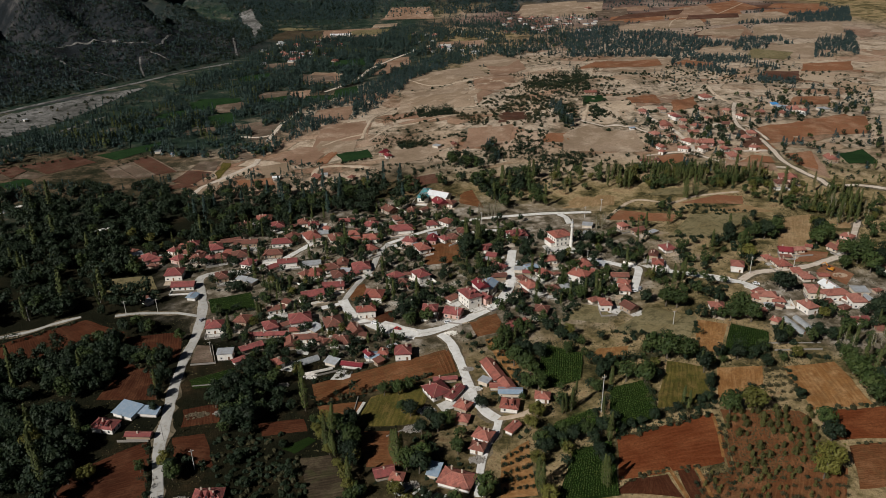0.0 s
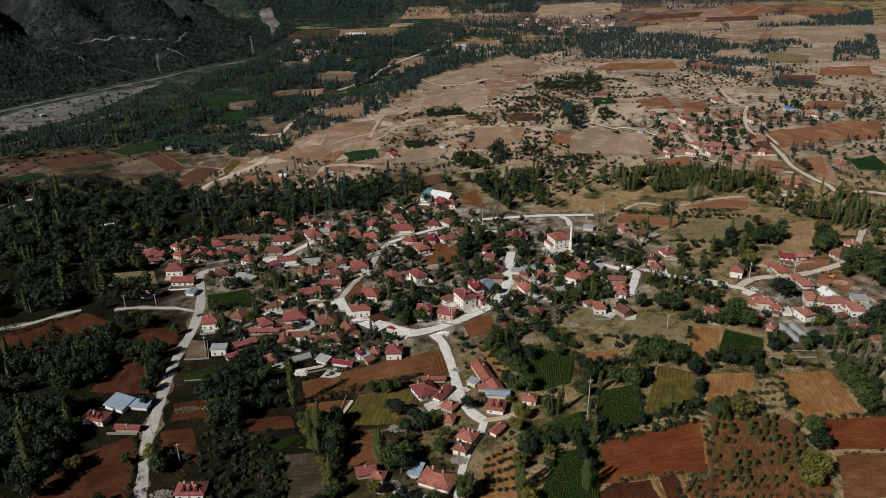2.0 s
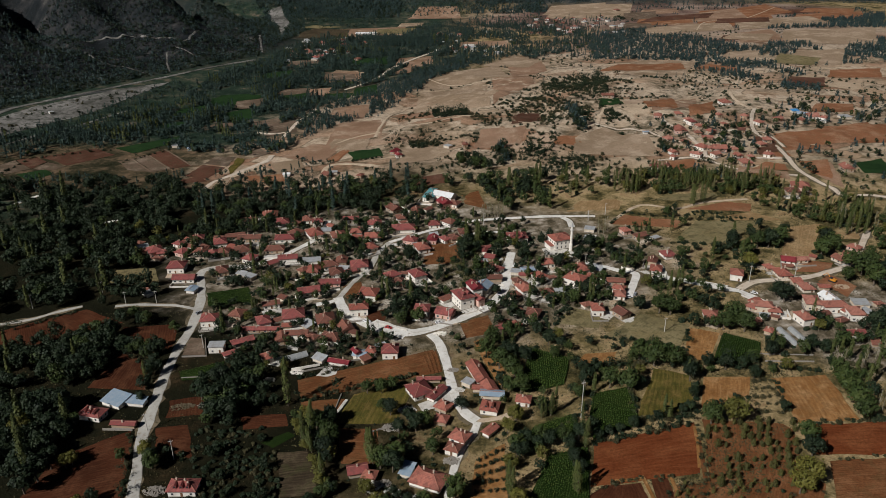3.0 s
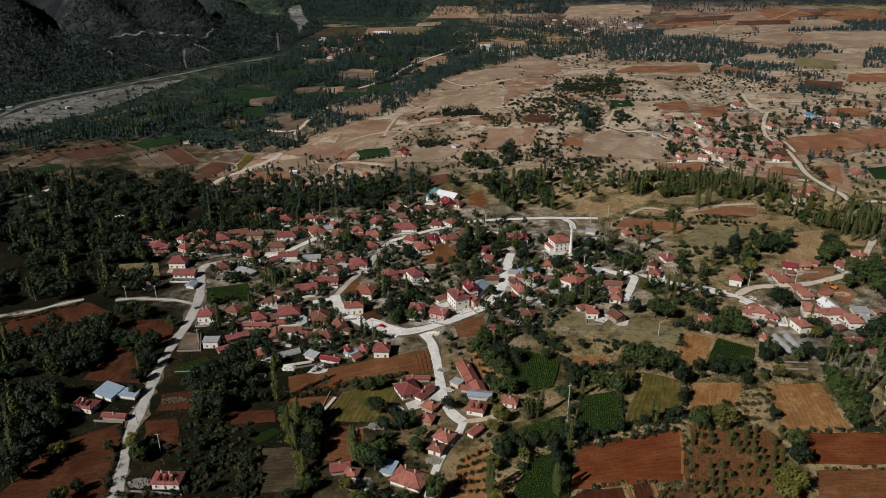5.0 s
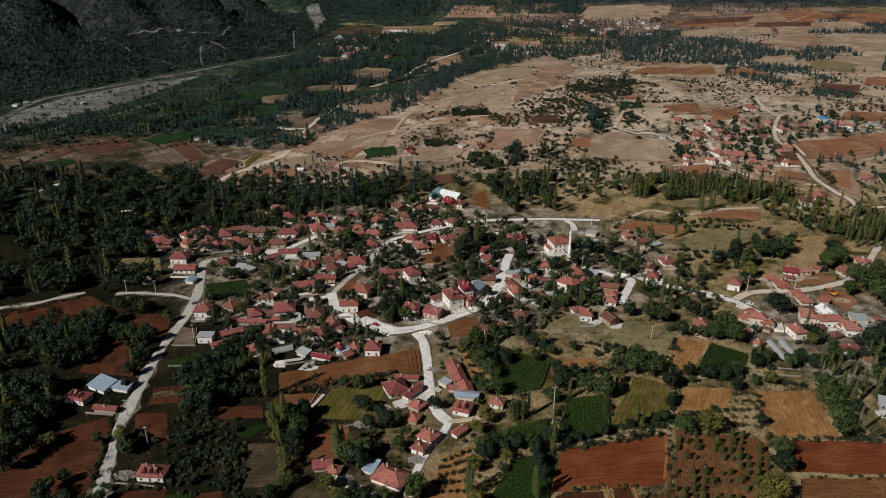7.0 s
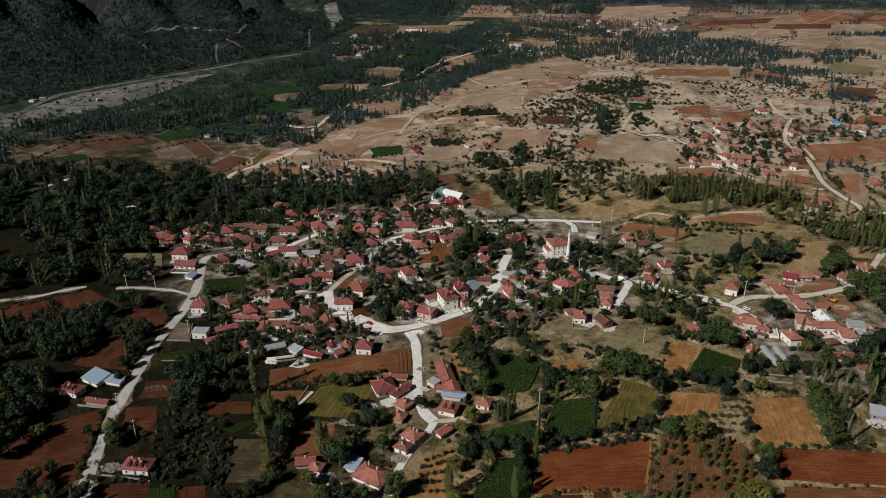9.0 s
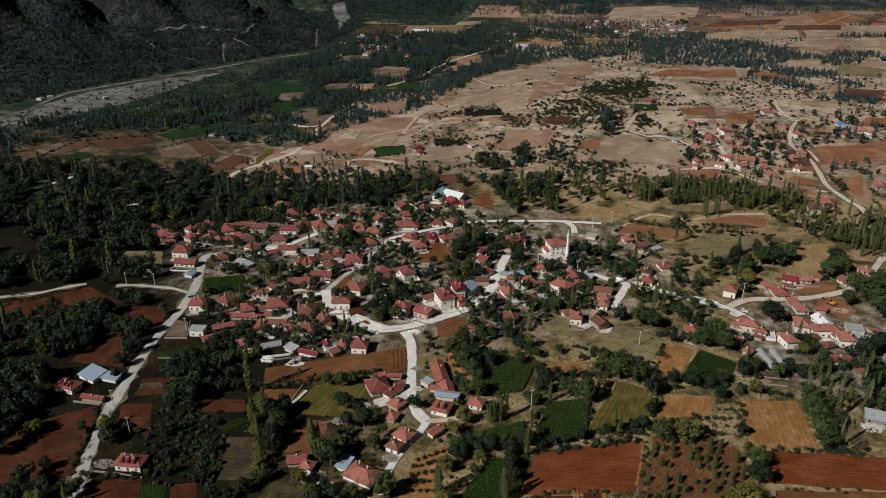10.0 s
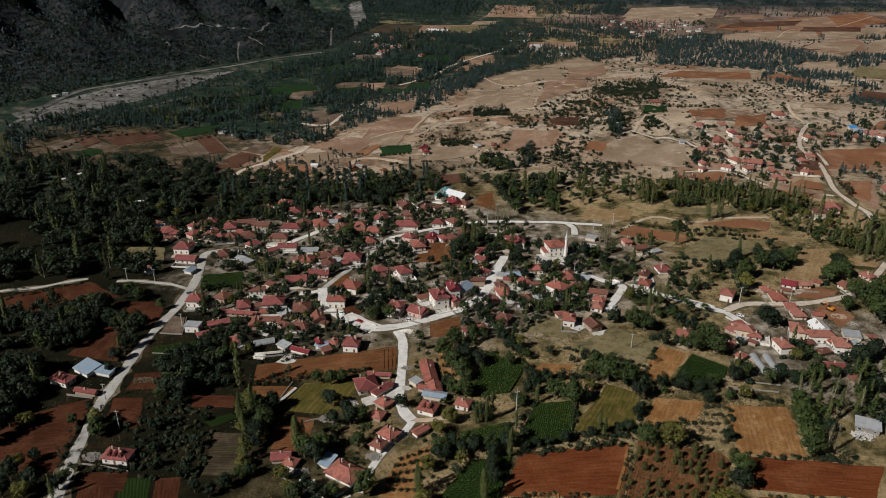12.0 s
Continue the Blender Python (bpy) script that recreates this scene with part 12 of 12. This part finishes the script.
spread(WOODS, [(84, 628), (245, 623), (308, 572), (353, 542), (334, 501), (280, 516), (228, 572), (147, 588), (92, 578)], 259, [("walnut", 4), ("golden", 2), ("poplar", 2), ("bush", 3), ("bare", 1)], (0.64, 1.28), 250, 0.55, 12, 1, True, 0)
spread(WOODS, [(113, 511), (158, 543), (192, 565), (177, 492), (155, 473), (109, 471)], 32, [("shade", 4), ("walnut", 3), ("bush", 3), ("poplar", 0.7), ("golden", 0.4)], (0.51, 1.02), 250, 0.55, 13, 1, True, 0)
spread(WOODS, [(25, 364), (81, 365), (139, 344), (146, 324), (128, 283), (77, 273), (39, 233), (23, 310)], 71, [("shade", 4), ("walnut", 3), ("bush", 3), ("poplar", 0.7), ("golden", 0.4)], (0.51, 1.02), 250, 0.55, 14, 1.5, True, 0)
spread(WOODS, [(-86, 362), (50, 365), (52, 240), (-27, 235), (-60, 279)], 79, [("bush", 4)], (0.41, 0.74), 80, 0.4, 16, 0.5, True, 0)
spread(WOODS, [(-85, 622), (-75, 751), (-57, 908), (106, 886), (223, 887), (294, 753), (246, 629), (45, 624)], 560, [("bush", 6), ("fruit", 4), ("shade", 0.5)], (0.57, 1.48), 80, 0.4, 20, 0.5, True, 0.45)
spread(WOODS, [(66, 863), (112, 1007), (207, 1058), (230, 932), (148, 788), (77, 762)], 430, [("bush", 6), ("fruit", 4), ("shade", 0.5)], (0.66, 1.56), 80, 0.4, 21, 0.5, True, 0)
spread(WOODS, [(45, 624), (65, 723), (115, 736), (119, 638)], 110, [("bush", 4), ("shade", 1)], (0.66, 1.31), 80, 0.4, 22, 0.5, True, 0.45)
spread(WOODS, [(223, 887), (314, 1098), (408, 988), (535, 938), (411, 670), (348, 680), (294, 753)], 430, [("bush", 6), ("fruit", 4), ("shade", 0.5)] + [("pine", 1)], (0.57, 1.39), 80, 0.4, 23, 0.5, True, 0.4)
spread(WOODS, [(-57, 908), (-2, 1229), (215, 1252), (373, 1184), (594, 1067), (521, 910), (292, 1000), (112, 1007)], 340, [("bush", 6), ("fruit", 4), ("shade", 0.5)] + [("pine", 1.5)], (0.66, 1.39), 80, 0.4, 24, 0.5, True, 0.4)
spread(WOODS, [(164, 611), (191, 693), (422, 915), (535, 938), (384, 612), (316, 619), (251, 630)], 130, [("shade", 3), ("walnut", 1), ("pine", 2)], (0.5, 0.95), 90, 0.85, 25, 0.5, True, 0)
spread(WOODS, [(206, 343), (222, 354), (271, 364), (243, 304), (208, 303), (206, 318)], 48, [("walnut", 3), ("poplar", 3), ("fruit", 1.5), ("shade", 1)], (0.58, 1.09), 250, 0.55, 80, 0.5, True, 0)
spread(WOODS, [(-18, 287), (-2, 288), (12, 266), (15, 238), (-8, 237)], 12, [("walnut", 2), ("shade", 4), ("bush", 4)], (0.51, 0.96), 250, 0.55, 81, 0.5, True, 0)
spread(WOODS, [(6, 369), (18, 371), (26, 300), (16, 302)], 9, [("walnut", 1), ("shade", 2), ("bush", 5)], (0.45, 0.77), 250, 0.55, 82, 0.2, True, 0)
spread(WOODS, [(197, 764), (276, 794), (350, 792), (316, 619), (183, 618)], 105, [("shade", 5), ("walnut", 2), ("pine", 2)], (0.55, 1.05), 90, 0.85, 83, 0.3, True, 0)
spread(WOODS, [(340, 875), (521, 910), (390, 625), (330, 632), (334, 742)], 60, [("shade", 5), ("walnut", 2), ("pine", 3)], (0.55, 1.05), 90, 0.85, 84, 0.3, True, 0)
spread(WOODS, [(-457, 616), (-538, 730), (-478, 825), (-393, 913), (-239, 1064), (-167, 893), (-171, 750), (-203, 732), (-255, 743), (-311, 773), (-378, 776), (-439, 735), (-458, 668)], 1350, [("hazy_tree", 6), ("walnut", 1.5), ("spire", 2), ("pine", 3)], (0.50, 0.95), 44, 1.12, 30, 0.5, True, 0.52)
spread(WOODS, [(-171, 880), (-150, 948), (-82, 1122), (-5, 1280), (7, 1218), (-42, 1058), (-86, 916), (-128, 841), (-166, 779)], 823, [("pine", 7), ("hazy_tree", 2), ("spire", 2)], (0.54, 0.86), 44, 1.12, 31, 0.5, True, 0)
spread(WOODS, [(-393, 913), (-367, 1118), (-308, 1333), (-257, 1486), (-12, 1441), (-2, 1229), (-113, 1101), (-167, 893)], 2300, [("hazy_tree", 6), ("walnut", 1), ("spire", 2), ("pine", 3)], (0.50, 0.95), 44, 1.12, 32, 0.5, True, 0.5)
spread(WOODS, [(-64, 1306), (-20, 1602), (118, 1592), (229, 1472), (241, 1248), (123, 1214), (19, 1127)], 2234, [("hazy_tree", 5), ("walnut", 0.7), ("spire", 4), ("pine", 3)], (0.50, 0.86), 44, 1.12, 33, 0.5, True, 0.4)
spread(WOODS, [(201, 1204), (239, 1470), (341, 1463), (414, 1352), (474, 1246), (373, 1150), (292, 1189)], 1474, [("pine", 8), ("hazy_tree", 1)], (0.58, 0.90), 44, 1.12, 34, 0.5, True, 0)
spread(WOODS, [(329, 1097), (371, 1176), (456, 1135), (478, 1028), (431, 904), (395, 989)], 341, [("pine", 8), ("hazy_tree", 1)], (0.58, 0.86), 44, 1.12, 35, 0.5, True, 0.35)
spread(WOODS, [(445, 1203), (505, 1291), (715, 1334), (618, 1121), (508, 1108)], 469, [("pine", 8), ("hazy_tree", 1)], (0.58, 0.86), 44, 1.12, 36, 0.5, True, 0.35)
spread(WOODS, [(546, 1419), (585, 1510), (831, 1589), (752, 1416)], 560, [("pine", 7)], (0.58, 0.86), 44, 1.12, 37, 0.5, True, 0)
spread(WOODS, [(316, 619), (371, 666), (397, 640), (353, 542), (334, 574)], 42, [("shade", 4), ("walnut", 3), ("bush", 3), ("poplar", 0.7), ("golden", 0.4)], (0.36, 0.65), 44, 1.12, 38, 0.5, True, 0)
spread(WOODS, [(-20, 1602), (25, 1713), (264, 1682), (320, 1591), (238, 1458)], 377, [("hazy_tree", 5), ("walnut", 0.7), ("spire", 4), ("pine", 3)], (0.43, 0.72), 44, 1.12, 39, 0.5, True, 0)
spread(WOODS, [(290, 1461), (315, 1563), (586, 1545), (829, 1681), (813, 1595), (568, 1428)], 183, [("pine", 5), ("hazy_tree", 2)], (0.43, 0.72), 44, 1.12, 70, 0.5, True, 0.4)
spread(WOODS, [(146, 1702), (163, 1791), (521, 1792), (670, 1807), (639, 1709), (356, 1679)], 146, [("pine", 5), ("hazy_tree", 2)], (0.43, 0.72), 44, 1.12, 71, 0.5, True, 0.4)
spread(WOODS, [(530, 1313), (563, 1383), (727, 1403), (703, 1349)], 84, [("pine", 5), ("hazy_tree", 2)], (0.43, 0.72), 44, 1.12, 72, 0.5, True, 0.4)
spread(WOODS, [(-297, 1215), (-254, 1473), (-21, 1639), (27, 1566), (-66, 1332), (-197, 1186)], 1123, [("hazy_tree", 5), ("walnut", 0.7), ("spire", 4), ("pine", 3)], (0.43, 0.72), 44, 1.12, 73, 0.5, True, 0.3)
spread(WOODS, [(-128, 841), (-79, 1101), (6, 1238), (17, 1187), (-53, 1003), (-93, 866)], 193, [("pine", 5), ("hazy_tree", 3)], (0.43, 0.72), 44, 1.12, 74, 0.5, True, 0.3)
spread(WOODS, [(-442, 595), (-448, 652), (-355, 671), (-271, 676), (-180, 697), (-132, 740), (-102, 666), (-128, 631), (-246, 618), (-368, 615)], 349, [("hazy_tree", 5), ("shade", 2), ("spire", 2)], (0.36, 0.68), 44, 1.12, 90, 0.5, True, 0.3)
spread(WOODS, [(-532, 740), (-498, 859), (-458, 972), (-405, 1079), (-385, 1041), (-429, 910), (-474, 794)], 197, [("hazy_tree", 5), ("walnut", 0.7), ("spire", 4), ("pine", 3)], (0.36, 0.65), 44, 1.12, 91, 0.3, True, 0)
# Dark-leaved scrub here also carries the slope's shade in its colour.
spread(WOODS, [(-611, 794), (-550, 965), (-474, 1099), (-406, 1204), (-338, 1296), (-315, 1544), (-419, 1778), (-823, 1049), (-752, 931)], 15500, [("pine", 3), ("bush", 5), ("shade", 1)], (0.50, 1.0), 11, 1.35, 40, 0, True, 0.08)
spread(WOODS, [(-568, 772), (-533, 918), (-418, 1068), (-406, 1028), (-457, 891), (-531, 757)], 90, [("bush", 5), ("fruit", 4)], (0.65, 1.82), 24, 0.65, 41, 0, False, 0.4)
tree_rows(WOODS, [(-457, 616), (-538, 730), (-393, 913), (-239, 1064), (-167, 893), (-171, 750), (-311, 773), (-439, 735)], 105, [("spire", 6), ("poplar", 2), ("hazy_tree", 3)], (0.55, 0.9), 44, 1.12, 301)
tree_rows(WOODS, [(-393, 913), (-367, 1118), (-257, 1486), (-12, 1441), (-2, 1229), (-113, 1101), (-167, 893)], 170, [("spire", 6), ("poplar", 1), ("hazy_tree", 3)], (0.55, 0.95), 44, 1.12, 302)
tree_rows(WOODS, [(250, 1300), (700, 1300), (780, 1720), (260, 1720)], 60, [("bush", 5), ("shade", 2), ("pine", 2)], (0.6, 1.0), 30, 1.0, 303, (0.9, 0.3), (40, 140), 9.0)
tree_rows(WOODS, [(-80, 640), (300, 640), (330, 1050), (-60, 1050)], 70, [("bush", 6), ("fruit", 4), ("shade", 1)], (0.7, 1.5), 60, 0.5, 304, (0.85, 0.4), (20, 80), 5.0)
spread(WOODS, [(-430, 1690), (-150, 1715), (-140, 1840), (-520, 1840)], 2600, [("pine", 8), ("shade", 2), ("hazy_tree", 2)], (0.6, 1.05), 18, 1.4, 305, 0, True, 0.15)
spread(WOODS, [(-150, 1725), (10, 1725), (20, 1850), (-140, 1850)], 300, [("bush", 4), ("pine", 2)], (0.6, 1.0), 18, 1.4, 306, 0, False, 0.3)
spread(WOODS, [(10, 1735), (180, 1745), (180, 1850), (20, 1850)], 700, [("pine", 8), ("shade", 2)], (0.6, 1.0), 18, 1.4, 307, 0, True, 0.2)
spread(WOODS, [(-400, 1420), (-250, 1480), (-150, 1720), (-390, 1720)], 420, [("hazy_tree", 4), ("shade", 4), ("spire", 3), ("pine", 2)], (0.5, 0.9), 30, 1.2, 308, 0.5, True, 0.35)
tree_rows(WOODS, [(138, 585), (183, 585), (270, 580), (281, 617), (192, 633), (142, 618)], 34, [("poplar", 4), ("bare", 5), ("golden", 1), ("walnut", 2), ("shade", 1)], (0.6, 1.0), 150, 0.6, 340, (1.0, -0.12), (12, 40), 3.2)
tree_rows(WOODS, [(247, 543), (274, 513), (311, 509), (332, 560), (311, 559)], 14, [("poplar", 4), ("bare", 4), ("golden", 2), ("walnut", 2)], (0.6, 0.95), 150, 0.6, 341, (1.0, -0.4), (10, 30), 3.4)
hedge(WOODS, [(189, 550), (194, 530)], 4.2, [("bush", 1)], (0.7, 0.95), 350)
hedge(WOODS, [(193, 549), (198, 529)], 4.2, [("bush", 1)], (0.7, 0.95), 351)
hedge(WOODS, [(198, 547), (202, 528)], 4.2, [("bush", 1)], (0.7, 0.95), 352)
hedge(WOODS, [(203, 546), (207, 527)], 4.2, [("bush", 1)], (0.7, 0.95), 353)
hedge(WOODS, [(207, 544), (211, 526)], 4.2, [("bush", 1)], (0.7, 0.95), 354)
hedge(WOODS, [(212, 543), (215, 525)], 4.2, [("bush", 1)], (0.7, 0.95), 355)
hedge(WOODS, [(93.3, 223.4), (155.0, 218.7)], 3.4, [("fruit", 5), ("sapling", 3), ("bush", 1)], (0.7, 1.0), 370, 160, 0.26)
hedge(WOODS, [(95.6, 227.4), (157.9, 224.2)], 3.4, [("fruit", 5), ("sapling", 3), ("bush", 1)], (0.7, 1.0), 371, 160, 0.26)
hedge(WOODS, [(98.0, 231.3), (160.7, 229.8)], 3.4, [("fruit", 5), ("sapling", 3), ("bush", 1)], (0.7, 1.0), 372, 160, 0.26)
hedge(WOODS, [(100.3, 235.3), (163.5, 235.4)], 3.4, [("fruit", 5), ("sapling", 3), ("bush", 1)], (0.7, 1.0), 373, 160, 0.26)
hedge(WOODS, [(102.6, 239.3), (166.3, 240.9)], 3.4, [("fruit", 5), ("sapling", 3), ("bush", 1)], (0.7, 1.0), 374, 160, 0.26)
hedge(WOODS, [(105.0, 243.2), (169.1, 246.5)], 3.4, [("fruit", 5), ("sapling", 3), ("bush", 1)], (0.7, 1.0), 375, 160, 0.26)
# scrub and tree groups on the dry hill
spread(WOODS, [(110, 995), (131, 1051), (205, 1053), (180, 905), (124, 906)], 420, [("bush", 7), ("shade", 1), ("fruit", 2)], (0.9, 1.7), 80, 0.42, 320, 0.2, True, 0)
spread(WOODS, [(123, 838), (140, 839), (137, 745), (123, 741)], 38, [("pine", 4), ("shade", 3)], (0.8, 1.25), 120, 0.8, 321, 0.2, True, 0)
spread(WOODS, [(39, 720), (54, 713), (54, 654), (41, 656)], 26, [("shade", 4), ("pine", 2)], (0.7, 1.15), 150, 0.7, 322, 0.2, True, 0)
spread(WOODS, [(6, 681), (35, 679), (37, 644), (11, 643)], 18, [("walnut", 2), ("shade", 4)], (1.0, 1.4), 220, 0.6, 323, 0.2, True, 0)
spread(WOODS, [(68, 696), (86, 697), (87, 671), (71, 670)], 14, [("shade", 4), ("bush", 2)], (0.8, 1.2), 150, 0.65, 324, 0.2, True, 0)
spread(WOODS, [(-31, 878), (12, 868), (14, 822), (-23, 832)], 130, [("bush", 6), ("shade", 0.5)], (1.0, 1.6), 80, 0.42, 325, 0.2, True, 0)
spread(WOODS, [(-46, 749), (-14, 750), (-6, 702), (-36, 699)], 75, [("bush", 6), ("fruit", 3)], (0.9, 1.6), 80, 0.42, 326, 0.2, True, 0)
spread(WOODS, [(51, 887), (119, 915), (117, 799), (59, 776)], 170, [("bush", 5), ("fruit", 5)], (0.8, 1.6), 80, 0.42, 327, 0.2, True, 0)
spread(WOODS, [(159, 822), (178, 795), (177, 775), (155, 783)], 45, [("bush", 6), ("fruit", 2)], (0.9, 1.5), 80, 0.42, 328, 0.2, True, 0)
spread(WOODS, [(201, 736), (209, 735), (210, 674), (199, 673)], 40, [("fruit", 3), ("bush", 3)], (0.9, 1.3), 80, 0.42, 329, 0.2, True, 0)
spread(WOODS, [(23, 834), (53, 820), (50, 765), (19, 773)], 60, [("bush", 5), ("fruit", 3)], (0.7, 1.3), 80, 0.42, 330, 0.2, True, 0)
spread(WOODS, [(91, 675), (132, 671), (130, 639), (90, 639)], 80, [("bush", 5), ("fruit", 2), ("shade", 1)], (0.9, 1.5), 80, 0.42, 331, 0.2, True, 0)
# hedges and weeds along field edges
hedge(WOODS, [(76, 271), (92, 275), (107, 280), (125, 286)], 2.2, [("bush", 5), ("fruit", 3), ("shade", 0.6)], (0.6, 1.2), 200)
hedge(WOODS, [(100, 289), (114, 288), (128, 291)], 2, [("bush", 5), ("fruit", 3), ("shade", 0.6)], (0.8, 1.4), 201)
hedge(WOODS, [(101, 313), (99, 284)], 2.2, [("bush", 5), ("fruit", 3), ("shade", 0.6)], (0.7, 1.2), 202)
hedge(WOODS, [(126, 285), (119, 244)], 3, [("fruit", 5), ("bush", 2)], (0.4, 0.8), 203)
hedge(WOODS, [(72, 243), (94, 248), (109, 250)], 2.5, [("fruit", 5), ("bush", 2)], (0.5, 0.9), 204)
hedge(WOODS, [(109, 249), (110, 237)], 2.5, [("fruit", 5), ("bush", 2)], (0.5, 0.9), 205)
hedge(WOODS, [(148, 334), (158, 330), (171, 331)], 2, [("bush", 5), ("fruit", 3), ("shade", 0.6)], (0.9, 1.5), 206)
hedge(WOODS, [(-62, 307), (-36, 318), (-8, 328)], 2.2, [("bush", 5), ("fruit", 3), ("shade", 0.6)], (0.7, 1.3), 207)
hedge(WOODS, [(-70, 327), (-41, 339)], 3, [("bush", 5), ("fruit", 3), ("shade", 0.6)], (0.5, 1.0), 208)
hedge(WOODS, [(-175, 355), (-155, 342), (-146, 318)], 2.5, [("bush", 5), ("fruit", 3), ("shade", 0.6)], (0.6, 1.1), 209)
hedge(WOODS, [(-122, 231), (-132, 258), (-139, 282)], 2.5, [("bush", 5), ("fruit", 3), ("shade", 0.6)], (0.5, 1.0), 210)
hedge(WOODS, [(-261, 373), (-224, 405)], 3, [("bush", 5), ("fruit", 3), ("shade", 0.6)], (0.5, 1.0), 211)
hedge(WOODS, [(176, 285), (197, 286), (219, 287)], 2.2, [("fruit", 5), ("bush", 2)], (0.5, 1.0), 212)
hedge(WOODS, [(171, 285), (172, 318)], 3, [("fruit", 5), ("bush", 2)], (0.5, 1.0), 213)
hedge(WOODS, [(202, 286), (219, 289)], 1.6, [("bush", 5), ("fruit", 3), ("shade", 0.6)], (0.8, 1.3), 214)
hedge(WOODS, [(176, 260), (209, 264)], 4, [("fruit", 5), ("bush", 2)], (0.4, 0.8), 215)
hedge(WOODS, [(172, 331), (200, 325)], 1.8, [("bush", 5), ("fruit", 3), ("shade", 0.6)], (0.6, 1.2), 216)
hedge(WOODS, [(134, 339), (143, 370)], 2.5, [("bush", 5), ("fruit", 3), ("shade", 0.6)], (0.5, 1.0), 217)
hedge(WOODS, [(93, 361), (111, 357), (135, 349)], 2, [("bush", 5), ("fruit", 3), ("shade", 0.6)], (0.6, 1.3), 218)
hedge(WOODS, [(69, 378), (79, 391), (83, 400)], 2.5, [("bush", 5), ("fruit", 3), ("shade", 0.6)], (0.5, 1.1), 219)
hedge(WOODS, [(75, 332), (97, 332), (117, 335)], 1.8, [("bush", 5), ("fruit", 3), ("shade", 0.6)], (0.7, 1.4), 220)
hedge(WOODS, [(161, 490), (195, 485)], 2.2, [("bush", 5), ("fruit", 3), ("shade", 0.6)], (0.6, 1.2), 221)
hedge(WOODS, [(189, 530), (214, 535), (238, 529)], 3, [("bush", 5), ("fruit", 3), ("shade", 0.6)], (0.5, 1.0), 222)
hedge(WOODS, [(125, 527), (137, 546)], 3, [("bush", 5), ("fruit", 3), ("shade", 0.6)], (0.5, 1.0), 223)
hedge(WOODS, [(138, 549), (179, 535)], 2.5, [("bush", 5), ("fruit", 3), ("shade", 0.6)], (0.6, 1.1), 224)
hedge(WOODS, [(47, 268), (75, 293), (81, 309)], 2.2, [("bush", 5), ("fruit", 3), ("shade", 0.6)], (0.6, 1.2), 225)
hedge(WOODS, [(-339, 718), (-304, 764)], 4, [("bush", 5), ("fruit", 3), ("shade", 0.6)], (0.6, 1.1), 226)
hedge(WOODS, [(-438, 646), (-433, 723), (-365, 763)], 5, [("bush", 5), ("fruit", 3), ("shade", 0.6)], (0.6, 1.2), 227)
hedge(WOODS, [(-99, 694), (-67, 700)], 4, [("bush", 5), ("fruit", 3), ("shade", 0.6)], (0.7, 1.1), 228)
hedge(WOODS, [(-91, 236), (-120, 233)], 2.5, [("bush", 5), ("fruit", 3), ("shade", 0.6)], (0.6, 1.1), 229)
hedge(WOODS, [(-124, 271), (-102, 261)], 2.5, [("bush", 5), ("fruit", 3), ("shade", 0.6)], (0.6, 1.2), 230)
hedge(WOODS, [(-145, 408), (-117, 413)], 3, [("bush", 5), ("fruit", 3), ("shade", 0.6)], (0.5, 1.0), 231)
hedge(WOODS, [(131, 295), (155, 305)], 2, [("bush", 5), ("fruit", 3), ("shade", 0.6)], (0.6, 1.2), 232)
WOODS.finish("woodland", {"bush": "scattered dark green scrub bushes", "thicket": "grey-brown leafless thicket among houses", "sapling": "low fruit trees of an orchard", "fruit": "dry olive-coloured scrub and garden shrubs", "pine": "pine woods across the valley, haze blue put into needles", "poplar": "poplar rows along the valley", "shade": "dark broadleaf trees of gardens and woods, leaf colour dimmed", "walnut": "green walnut trees of gardens and woods", "golden": "garden trees turning yellow", "bare": "leafless pale poplars", "hazy_tree": "broadleaf trees across the valley floor, haze blue in leaves", "spire": "slender poplars across the valley floor"})


# ---- undergrowth ----
weeds([(-108, 331), (-165, 459), (-230, 496), (-174, 551), (-8, 563), (112, 500), (149, 438), (81, 365), (23, 310), (-28, 334)], 15000, 0.42, 1, "dry weeds and tufts between the houses")
weeds([(81, 365), (149, 438), (113, 511), (228, 591), (343, 521), (247, 313), (187, 317), (134, 318)], 12000, 0.45, 2, "dry grass and weeds on rough ground")
weeds([(-295, 389), (-153, 408), (-79, 338), (29, 310), (43, 233), (-171, 218)], 4000, 0.4, 3, "weeds and low growth under trees")
weeds([(43, 233), (29, 310), (50, 359), (138, 339), (189, 322), (164, 241)], 7000, 0.45, 4, "weeds between maize and hedges")


# woods on the far slopes
FAR = Wood()
spread(FAR, [(-980, 1736), (168, 1736), (168, 2660), (-1260, 2660)], 9000, [("pine", 8), ("hazy_tree", 2)], (0.6, 1.1), 11, 1.5, 50, 0, False, 0.12)
spread(FAR, [(140, 1806), (980, 1764), (1260, 2380), (140, 2520)], 5000, [("pine", 1)], (0.6, 1.0), 11, 1.5, 51, 0, True, 0.32)
spread(FAR, [(-784, 784), (-602, 924), (-980, 1736), (-1540, 1820), (-1400, 840)], 6500, [("pine", 3), ("bush", 5)], (0.6, 1.1), 11, 1.4, 52, 0, True, 0.15)
FAR.finish("far_woods", {"pine": "far pine woods on the slopes", "hazy_tree": "far broadleaf woods on the slopes, haze blue in leaves", "bush": "far scrub on the slopes"})
